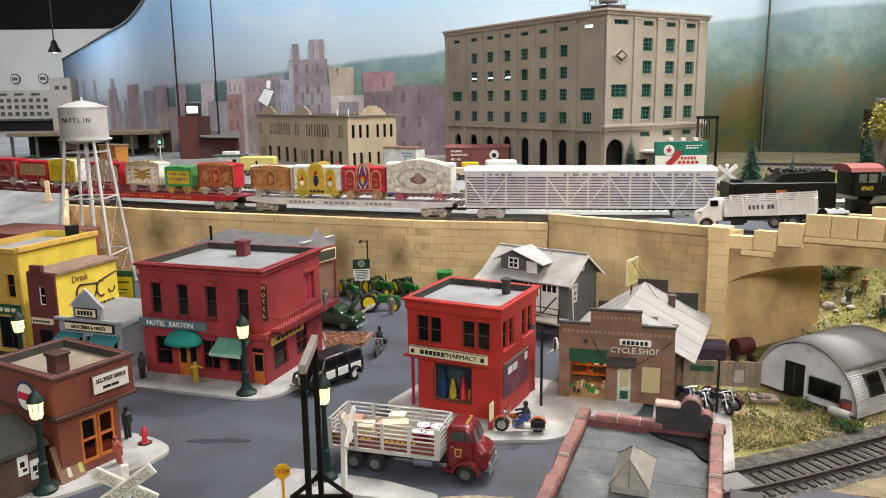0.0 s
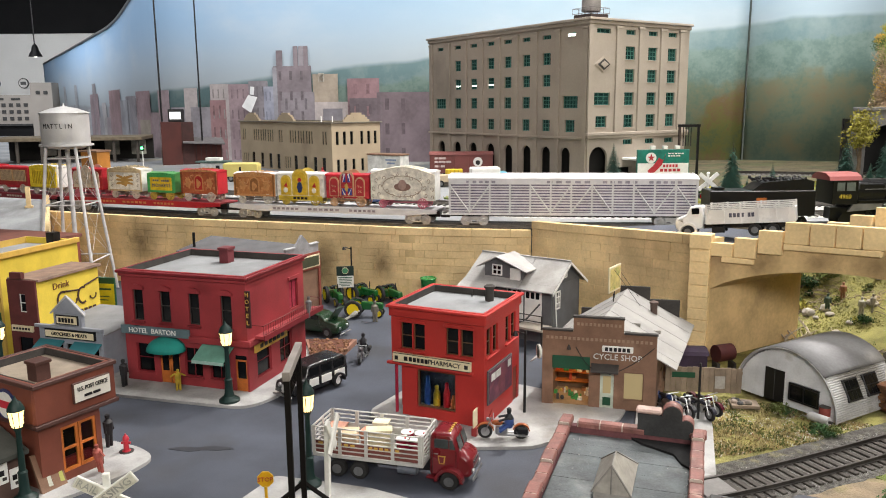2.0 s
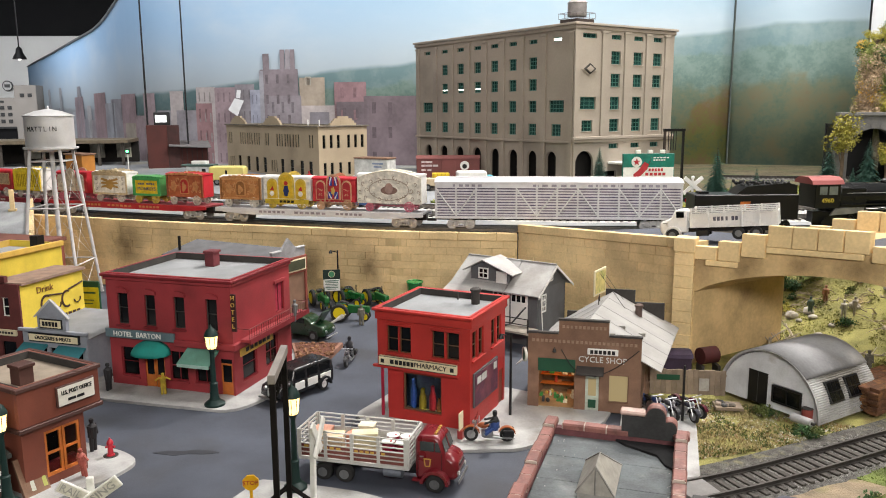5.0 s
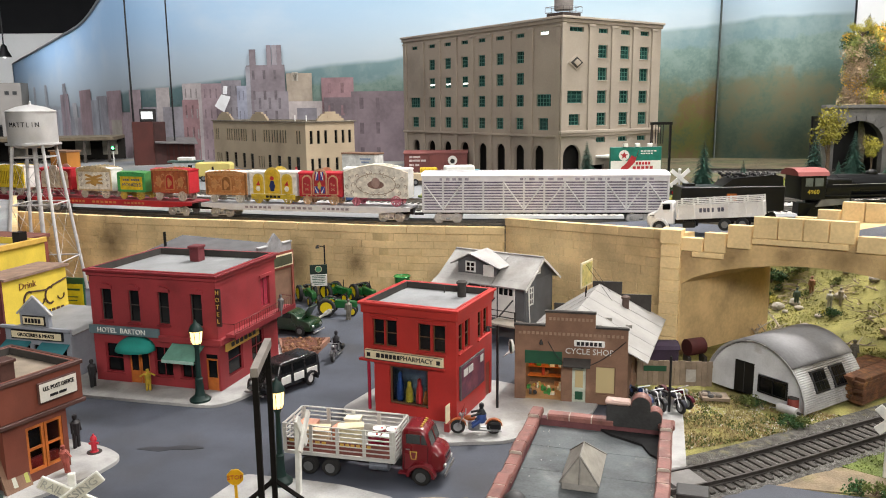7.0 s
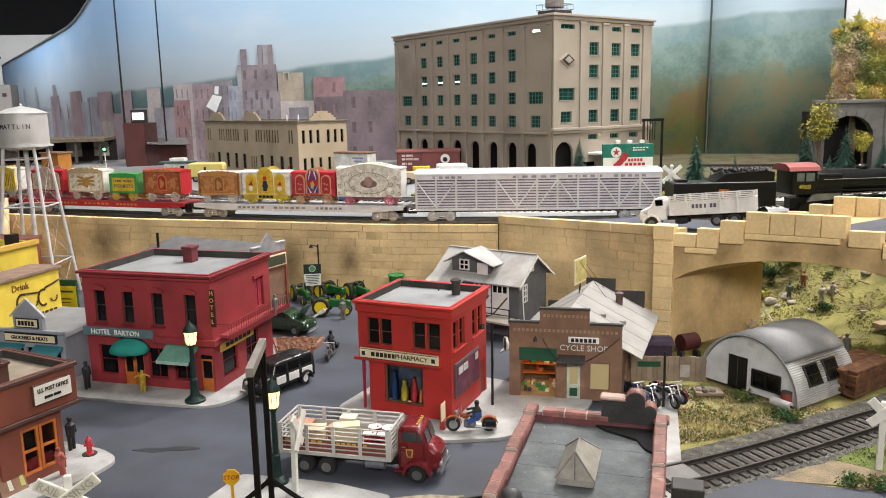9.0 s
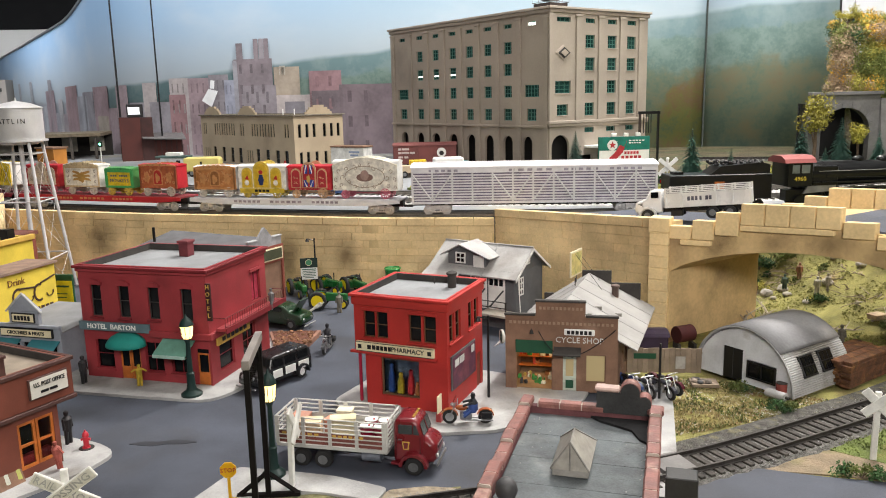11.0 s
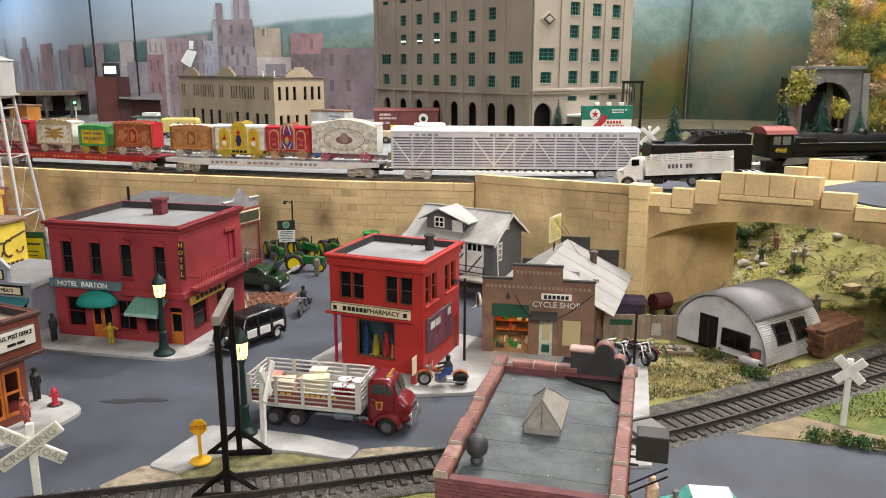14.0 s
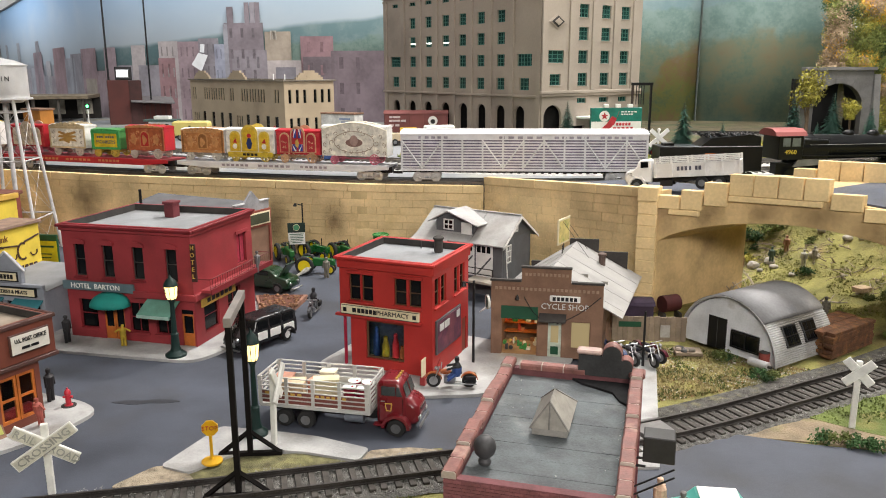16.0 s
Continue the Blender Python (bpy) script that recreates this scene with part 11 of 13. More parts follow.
for x in (-0.03, 0.025):
    for s in (-1, 1):
        wheel(wt2, x, s * 0.017, 0.010, 0.006)


def billboard():
    o = thing("billboard", pose(0.603, 1.985, Z, 0, 0, 3), "green, white and red advertising billboard with three lamps", "billboard")
    part("skirt", box(B(), -0.060, 0.060, -0.004, 0.004, 0.0, 0.034, 0.0006), mat("pale grey skirt", (0.55, 0.58, 0.56), 0.6), o)
    fr = part("board", box(B(), -0.068, 0.068, -0.003, 0.003, 0.036, 0.105, 0.0008), mat("billboard rim", (0.03, 0.15, 0.12), 0.5), o)
    part("ledge", box(B(), -0.070, 0.070, -0.009, 0.003, 0.034, 0.0362), WHITE, o)
    part("upper_panel", box(B(), -0.066, 0.066, -0.0042, -0.0032, 0.0705, 0.1035), mat("billboard green", (0.01, 0.16, 0.12), 0.5), fr)
    part("lower_panel", box(B(), -0.066, 0.066, -0.0042, -0.0032, 0.0375, 0.0703), WHITE, fr)
    part("disc", cyl(B(), (-0.032, -0.0042, 0.084), (-0.032, -0.0052, 0.084), 0.0135, n=28), WHITE, fr)
    star = []
    for i in range(10):
        r = 0.010 if i % 2 == 0 else 0.0042
        a = math.pi / 2 + math.pi * i / 5
        star.append((-0.032 + r * math.cos(a), 0.084 + r * math.sin(a)))
    RD = mat("billboard red", (0.42, 0.03, 0.04), 0.5)
    part("star", prism(B(), star, "y", -0.0060, -0.0052), RD, fr)
    part("red_shape", prism(B(), [(-0.036, 0.042), (-0.022, 0.048), (-0.004, 0.066), (0.006, 0.096), (0.000, 0.078), (-0.012, 0.084), (-0.026, 0.064), (-0.040, 0.052)], "y", -0.0068, -0.0044), RD, fr)
    for a, b, z, c in ((0.0, 0.04, 0.060, RD), (-0.008, 0.048, 0.049, RD), (0.012, 0.055, 0.093, WHITE), (0.012, 0.045, 0.087, WHITE)):
        k = 5
        for i in range(k):
            x = a + (b - a) * i / k
            part("bar", box(B(), x, x + (b - a) / k * 0.7, -0.0052, -0.0042, z, z + (0.007 if c is RD else 0.003)), c, fr)
    for x in (-0.028, 0.004, 0.036):
        part("lamp_box", box(B(), x - 0.006, x + 0.006, -0.006, 0.004, 0.1052, 0.114, 0.0008), WHITE, o)
    return o


billboard()
hoist = thing("timber_hoist", pose(0.672, 2.0, Z, 0, 0, 10), "dark timber hoist frame beside the billboard", "hoist")
for x in (-0.026, 0.026):
    part("post", box(B(), x - 0.0025, x + 0.0025, -0.0025, 0.0025, 0, 0.160), mat("dark timber", (0.05, 0.035, 0.028), 0.8) if x < 0 else BLACK, hoist)
part("beam", box(B(), -0.030, 0.030, -0.003, 0.003, 0.160, 0.167), BLACK, hoist)
for k in range(4):
    part("hook_rod", box(B(), -0.016 + k * 0.007, -0.0145 + k * 0.007, -0.001, 0.001, 0.112, 0.1598), BLACK, hoist)


def crossing_signal():
    o = thing("crossing_signal", pose(0.542, 1.49, DECK + 0.002, 0, 0, 10), "white railway crossing signal with crossed boards and red lamps", "signal")
    W = WHITE
    part("post", cyl(B(), (0, 0, 0), (0, 0, 0.082), 0.0022, n=8), W, o)
    part("base", box(B(), -0.009, 0.009, -0.009, 0.009, 0, 0.014, 0.001), W, o)
    for s in (-1, 1):
        bm = box(B(), -0.025, 0.025, -0.001, 0.001, -0.0038, 0.0038)
        bm.transform(pose(0, -0.003 - 0.0012 * s, 0.070, 0, 38 * s, 0))
        part("cross_board", bm, W, o)
        part("lamp", cyl(B(), (s * 0.013, -0.004, 0.042), (s * 0.013, 0.004, 0.042), 0.0055, n=14), BLACK, o)
        part("lens", cyl(B(), (s * 0.013, -0.0046, 0.042), (s * 0.013, -0.004, 0.042), 0.0042, n=14), mat("red lens", (0.35, 0.01, 0.01), 0.2), o)
    part("lamp_arm", box(B(), -0.014, 0.014, -0.001, 0.001, 0.0405, 0.0435), W, o)
    part("finial", ball(B(), (0, 0, 0.085), 0.0035), W, o)


crossing_signal()

# ---- street furniture of the town ----


def street_lamp(x, y, h=0.105, tilt=0.0, slim=1.0):
    o = thing("street_lamp", pose(x, y, 0.005, 0, tilt, 0) @ Matrix.Diagonal((slim, slim, 1, 1)), "dark green iron street lamp with a glowing glass lantern", "street lamp", "town street lamps")
    IRON = once("iron", lambda: mat("green-black iron", (0.008, 0.025, 0.022), 0.5, vary=0.15, spec=0.3))
    k = h / 0.105
    part("base", lathe(B(), [(0.0125, 0), (0.0125, 0.0025), (0.0100, 0.0045), (0.0065, 0.007), (0.0052, 0.011), (0.0046, 0.026), (0.0052, 0.0275), (0.0038, 0.029)], 18), IRON, o, smooth=True)
    part("post", lathe(B(), [(0.0034, 0.029), (0.0026, 0.068 * k), (0.0030, 0.070 * k), (0.0045, 0.0725 * k), (0.0055, 0.0745 * k)], 14), IRON, o, smooth=True)
    part("lantern", lathe(B(), [(0.0052, 0.0746 * k), (0.0066, 0.078 * k), (0.0078, 0.0895 * k), (0.0070, 0.0915 * k)], 8), once("glow", lambda: mat("glowing lantern glass", (1.0, 0.85, 0.5), 0.4, emit=(1.0, 0.72, 0.28, 1.9))), o, "glowing warm lantern glass", True)
    for i in range(8):
        a = 2 * math.pi * i / 8
        part("cage_bar", cyl(B(), (0.0056 * math.cos(a), 0.0056 * math.sin(a), 0.0746 * k), (0.0082 * math.cos(a), 0.0082 * math.sin(a), 0.0900 * k), 0.0004, n=4), IRON, o)
    part("cap", lathe(B(), [(0.0086, 0.0912 * k), (0.0080, 0.0935 * k), (0.0055, 0.0985 * k), (0.0020, 0.1015 * k), (0.0012, 0.1035 * k), (0.0004, 0.1055 * k)], 14), IRON, o, smooth=True)
    bulb = bpy.data.lights.new("lantern_bulb", "POINT")
    bulb.energy, bulb.color, bulb.shadow_soft_size = 0.012, (1.0, 0.75, 0.35), 0.004
    b = new("lantern_bulb", bulb)
    b.parent = o
    b.location = (0, 0, 0.084 * k)
    return o


for x, y in ((-0.2425, 0.9085), (-0.1130, 0.689), (-0.3695, 0.669), (-0.532, 0.945)):
    street_lamp(x, y, 0.104 if x > -0.2 else 0.1, slim=0.88 if y < 0.7 else 1.0)


def crossbuck(x, y, h, turn, arm=0.03, lettered=False, wide=0.0075, tilt=0.0, lean=33):
    o = thing("crossbuck", pose(x, y, 0.0, 0, tilt, turn), "white wooden railway crossbuck sign" + (" lettered in grey" if lettered else " beside the track"), "railway sign", "railway crossbucks")
    W = once("cbwhite", lambda: mat("chalky white paint", (0.66, 0.66, 0.62), 0.7, vary=0.12, scale=90))
    part("post", box(B(), -0.0028, 0.0028, 0.0, 0.0045, 0, h, 0.0005), W, o)
    for s in (-1, 1):
        bm = box(B(), -arm, arm, -0.0012, 0.0012, -wide / 2, wide / 2, 0.0005)
        m = pose(0, -0.0014 - (0.0026 if s < 0 else 0), h - arm * 0.62, 0, lean * s, 0)
        bm.transform(m)
        b = part("cross_board", bm, W, o)
        if lettered:
            G = once("cbgrey", lambda: mat("grey letters", (0.28, 0.28, 0.26), 0.8))
            face = part("board_face", box(B(), -arm + 0.0012, arm - 0.0012, -0.0016, -0.0012, -wide / 2 + 0.001, wide / 2 - 0.001), once("cbface", lambda: mat("aged cream face", (0.50, 0.49, 0.42), 0.8, vary=0.2, scale=120)), b)
            face.data.transform(m)
            if s < 0:
                words("CROSSING", 0.0088, G, b, m @ pose(0, -0.002, 0), wide=1.12)
            else:
                words("RAIL", 0.0088, G, b, m @ pose(-arm * 0.60, -0.002, 0))
                words("ROAD", 0.0088, G, b, m @ pose(arm * 0.60, -0.002, 0))
    return o


crossbuck(-0.2635, 0.5965, 0.064, 12, 0.0275, True, 0.0105)
crossbuck(-0.0912, 0.6655, 0.076, 76, 0.0190, tilt=3, lean=54)
crossbuck(0.458, 0.665, 0.069, -28, 0.0165, wide=0.0085, lean=44)


def stop_sign():
    o = thing("stop_sign", pose(-0.1435, 0.6385, 0.0045, 0, 0, 4), "yellow octagonal stop sign on a round yellow base", "road sign")
    Y = mat("amber yellow paint", (0.62, 0.34, 0.01), 0.4, vary=0.1)
    part("base", lathe(B(), [(0.0092, 0), (0.0092, 0.0014), (0.006, 0.0022), (0.0022, 0.0032)], 20), Y, o, smooth=True)
    part("post", cyl(B(), (0, 0, 0.002), (0, 0, 0.0255), 0.0014, n=8), Y, o)
    octo = [(0.0074 * math.cos(math.pi / 8 + math.pi * i / 4), 0.0320 + 0.0074 * math.sin(math.pi / 8 + math.pi * i / 4)) for i in range(8)]
    plate = part("plate", prism(B(), octo, "y", -0.0008, 0.0008), Y, o)
    words("STOP", 0.0056, mat("red-brown letters", (0.35, 0.05, 0.02), 0.5), plate, pose(0, -0.0012, 0.0320))


stop_sign()


def telltale_frame():
    o = thing("track_portal", Matrix(), "black timber portal frame standing over the track", "portal frame")
    K = mat("tarred timber", (0.008, 0.007, 0.0065), 0.9, vary=0.3, scale=80, spec=0.1)
    GR = mat("bleached beam top", (0.20, 0.18, 0.165), 0.8, vary=0.2, scale=60)
    n, f = Vector((-0.1100, 0.580, 0)), Vector((-0.1125, 0.652, 0))
    for p in (n, f):
        part("post", box(B(), p.x - 0.0022, p.x + 0.0022, p.y - 0.0022, p.y + 0.0022, 0, 0.148), K, o)
        part("foot_beam", box(B(), p.x - 0.028, p.x + 0.028, p.y - 0.0026, p.y + 0.0026, 0.0015, 0.006), K, o)
        for s in (-1, 1):
            part("foot_brace", cyl(B(), (p.x + s * 0.026, p.y, 0.005), (p.x, p.y, 0.026), 0.0022, n=4), K, o)
    d = f - n
    bm = box(B(), -0.003, 0.003, -0.004, d.length + 0.004, 0.148, 0.1555, 0.0004)
    bm.transform(Matrix.Translation(n) @ Euler((0, 0, math.atan2(d.y, d.x) - math.pi / 2)).to_matrix().to_4x4())
    part("top_beam", bm, GR, o, "weathered grey top beam")
    for t in (0.18, 0.82):
        p = n.lerp(f, t)
        e = n if t < 0.5 else f
        part("corner_brace", cyl(B(), (p.x, p.y, 0.149), (e.x, e.y, 0.128), 0.0014, n=4), K, o)
    for k in range(7):
        p = n.lerp(f, 0.25 + k * 0.08)
        part("hanging_cord", cyl(B(), (p.x, p.y, 0.149), (p.x, p.y, 0.128), 0.0004, n=4), K, o)


telltale_frame()


def pole(x, y, h, label, arm=True):
    o = thing("street_pole", pose(x, y, 0.0), label, "pole", "dark street poles")
    part("post", cyl(B(), (0, 0, 0), (0, 0, h), 0.0017, 0.0013, n=8), BLACK, o)
    if arm:
        part("arm", cyl(B(), (0, 0, h - 0.004), (-0.012, -0.004, h), 0.0008, n=6), BLACK, o)
        part("lamp_head", lathe(B(), [(0.0035, -0.004), (0.0028, -0.001), (0.001, 0.0015)], 10, (-0.012, -0.004, h - 0.001)), BLACK, o, smooth=True)
    return o


pole(0.1115, 0.858, 0.104, "slim black street pole with a small lamp arm")
pole(0.3065, 0.8335, 0.070, "slim black pole beside the parked motorcycles", False)
pole(-0.137, 1.392, 0.108, "slim black pole with a lamp arm by the wall")
ds = thing("dealer_notice", pose(-0.148, 1.385, 0.0, 0, 0, 5), "dark green and white dealer notice board on posts", "sign")
part("upper_panel", box(B(), -0.0155, 0.0155, -0.001, 0.001, 0.056, 0.0735, 0.0003), once("notice black", lambda: mat("notice board black-green", (0.006, 0.022, 0.016), 0.5)), ds, "black-green upper board with a round badge")
part("lower_panel", box(B(), -0.0148, 0.0148, -0.0012, 0.001, 0.0345, 0.0558, 0.0003), WHITE, ds, "white lower board of small print")
part("badge", cyl(B(), (0, -0.0011, 0.0655), (0, -0.0017, 0.0655), 0.0052, n=20), mat("badge green", (0.06, 0.24, 0.12), 0.5), ds)
part("badge_ring", cyl(B(), (0, -0.0011, 0.0655), (0, -0.0014, 0.0655), 0.0060, n=20), CREAM, ds)
bars([(-0.0125, 0.0125, 0.0525, 0.0540, -0.0016), (-0.0115, 0.0115, 0.0495, 0.0505, -0.0016), (-0.012, 0.012, 0.0465, 0.0475, -0.0016), (-0.010, 0.010, 0.0435, 0.0445, -0.0016), (-0.0115, 0.0115, 0.0405, 0.0415, -0.0016), (-0.008, 0.008, 0.0375, 0.0385, -0.0016)], mat("notice print", (0.02, 0.10, 0.06), 0.6), ds)
for x in (-0.013, 0.013):
    part("post", box(B(), x - 0.0008, x + 0.0008, -0.0008, 0.0008, 0, 0.0345), BLACK, ds)
tub = thing("green_tub", pose(0.002, 1.375, 0.0), "round green tub beside the wall", "tub")
part("tub", lathe(B(), [(0.011, 0), (0.014, 0.05), (0.015, 0.052), (0.013, 0.052), (0.011, 0.046)], 20), paint("tub green", (0.02, 0.18, 0.04)), tub, smooth=True)
part("rim", lathe(B(), [(0.0146, 0.0505), (0.0156, 0.0515), (0.0146, 0.0528), (0.0138, 0.0515)], 20), paint("tub rim", (0.03, 0.25, 0.06)), tub)
hy = thing("fire_hydrant", pose(-0.3152, 0.7695, 0.005), "small red fire hydrant on the pavement", "hydrant")
RH = paint("hydrant red", (0.42, 0.015, 0.03), 0.4)
part("barrel", lathe(B(), [(0.0042, 0), (0.0042, 0.0012), (0.0028, 0.0018), (0.0026, 0.012), (0.0034, 0.0128), (0.0034, 0.0140), (0.0026, 0.0165), (0.0010, 0.018), (0.0008, 0.0195)], 14), RH, hy, smooth=True)
for s in (-1, 1):
    part("outlet", cyl(B(), (0, 0, 0.0095), (s * 0.0048, 0, 0.0095), 0.0014, n=8), RH, hy)
part("ground_plate", cyl(B(), (0, 0, -0.0002), (0, 0, 0.0006), 0.0075, n=16), PARAPET, hy)
bk = thing("newspaper_rack", pose(-0.352, 0.690, 0.005, 0, 0, 60), "wooden rack of coloured newspapers by the post office", "rack")
part("back_board", prism(B(), [(0.0, 0.0), (0.014, 0.034), (0.016, 0.034), (0.004, 0.0)], "x", -0.013, 0.013), BRICK_BROWN, bk)
for r in range(3):
    for c in range(2):
        col = ((0.5, 0.5, 0.42), (0.35, 0.36, 0.1), (0.3, 0.22, 0.16), (0.6, 0.6, 0.55), (0.2, 0.25, 0.2), (0.5, 0.42, 0.3))[r * 2 + c]
        part("newspaper", slope(B(), [(-0.0115 + c * 0.012, -0.0006 + 0.0035 + r * 0.0042, 0.004 + r * 0.0102), (-0.001 + c * 0.012, -0.0006 + 0.0035 + r * 0.0042 - 0.002, 0.004 + r * 0.0102), (-0.001 + c * 0.012, 0.0065 + r * 0.0042 - 0.002, 0.0125 + r * 0.0102), (-0.0115 + c * 0.012, 0.0065 + r * 0.0042, 0.0125 + r * 0.0102)], 0.0005), mat("newsprint", col, 0.8), bk)
part("strut", prism(B(), [(0.015, 0.033), (0.028, 0.0), (0.0295, 0.0), (0.0165, 0.033)], "x", 0.009, 0.013), BRICK_BROWN, bk)
pb = thing("planter_bed", Matrix(), "low brick planter bed of red-brown shrubs beside the hotel", "planter")
outline = [(-0.186, 1.150), (-0.108, 1.146), (-0.126, 1.066), (-0.166, 1.066)]
part("kerb", prism(B(), outline, "z", 0.0, 0.009), mat("brick kerb", (0.25, 0.13, 0.09), 0.85, vary=0.2, scale=60), pb)
part("soil", prism(B(), [(-0.181, 1.146), (-0.114, 1.142), (-0.130, 1.070), (-0.163, 1.070)], "z", 0.0092, 0.0102), mat("rust scatter", (0.13, 0.05, 0.03), 0.95, vary=0.5, scale=120, bump=1.0, depth=0.003), pb)
tuft = B()
rng = random.Random(8)
for i in range(60):
    x, y = rng.uniform(-0.172, -0.118), rng.uniform(1.074, 1.142)
    ball(tuft, (x, y, 0.0105), rng.uniform(0.0016, 0.0040), 1, 1, 0.8, 6)
part("shrubs", tuft, mat("rust-brown shrubs", (0.17, 0.085, 0.045), 0.95, vary=0.5, scale=300, bump=1.0, depth=0.002, island=0.5), pb, "rust-brown low shrubs")["kind"] = "stuff"
sp = thing("sidewalk_sign", pose(0.050, 0.795, 0.005, 0, 0, 65), "small white board sign on a red foot by the pharmacy", "sign")
part("board", box(B(), -0.006, 0.006, -0.0006, 0.0006, 0.010, 0.030, 0.0003), CREAM, sp)
part("foot", box(B(), -0.004, 0.004, -0.003, 0.003, 0, 0.010, 0.0006), paint("foot red", (0.3, 0.03, 0.03)), sp)

figurine(pose(-0.316, 0.948, 0.005, 0, 0, -80), (0.42, 0.30, 0.03), "plain yellow painted figure of a running child", 0.028, spread=0.006)
figurine(pose(-0.391, 0.967, 0.005, 0, 0, -20), (0.02, 0.02, 0.022), "plain black painted figure standing by the hotel")
figurine(pose(-0.338, 0.783, 0.005, 0, 0, -20), (0.02, 0.018, 0.02), "plain black painted figure by the post office")
figurine(pose(-0.323, 0.7235, 0.005, 0, -6, 60), (0.32, 0.08, 0.06), "plain red painted figure by the post office window", 0.030, spread=0.004)
figurine(pose(-0.088, 1.270, 0.0015, 0, 0, -110), (0.16, 0.15, 0.12), "plain grey-brown painted figure crossing the yard")
figurine(pose(-0.140, 1.285, 0.0015, 0, 60, 10), (0.45, 0.44, 0.40), "plain white painted figure bending beside a tractor", 0.03)
figurine(pose(-0.1635, 1.048, 0.0705, 0, 0, 0), (0.12, 0.12, 0.12), "plain grey painted figure on the hotel balcony", 0.030)
figurine(pose(0.217, 0.524, 0.0015, 0, 0, -60), (0.50, 0.34, 0.24), "plain pale painted figure beside the brick store")
figurine(pose(0.229, 0.508, 0.0015, 0, 0, -60), (0.15, 0.14, 0.13), "plain dark painted figure beside the brick store", 0.033)
figurine(pose(-0.190, 2.10, Z, 0, 0, -90), (0.52, 0.50, 0.47), "plain pale painted figure standing in the yard", 0.05)
figurine(pose(-0.300, 2.28, Z, 0, 0, -90), (0.35, 0.03, 0.03), "plain red painted figure by the freight house", 0.045)
figurine(pose(0.60, 0.965, 0.008, 0, 0, -90), (0.10, 0.09, 0.07), "plain dark painted figure behind the timber stack", 0.034)
car("turquoise_car", pose(0.280, 0.492, 0.0015, 0, 0, -12), SEDAN, 0.0175, (0.08, 0.38, 0.32), "turquoise car with a white roof on the side road", (0.0, -0.045), 0.008, WIN, extra=lambda o: part("white_roof", box(B(), -0.043, -0.014, -0.0135, 0.0135, 0.0326, 0.0336, 0.0004), WHITE, o, "white roof panel"))


# ---- fence, timber stack and clutter round the hut ----
slab("oil_stain", rounded([(-0.278, 0.781), (-0.262, 0.786), (-0.246, 0.783), (-0.232, 0.787), (-0.212, 0.782), (-0.205, 0.778), (-0.222, 0.775), (-0.238, 0.777), (-0.252, 0.773), (-0.268, 0.778)], 0.003), 0.0, 0.0019, mat("oily asphalt", (0.026, 0.028, 0.035), 0.6, vary=0.3, scale=60), "dark oil stain on the street", "stain")


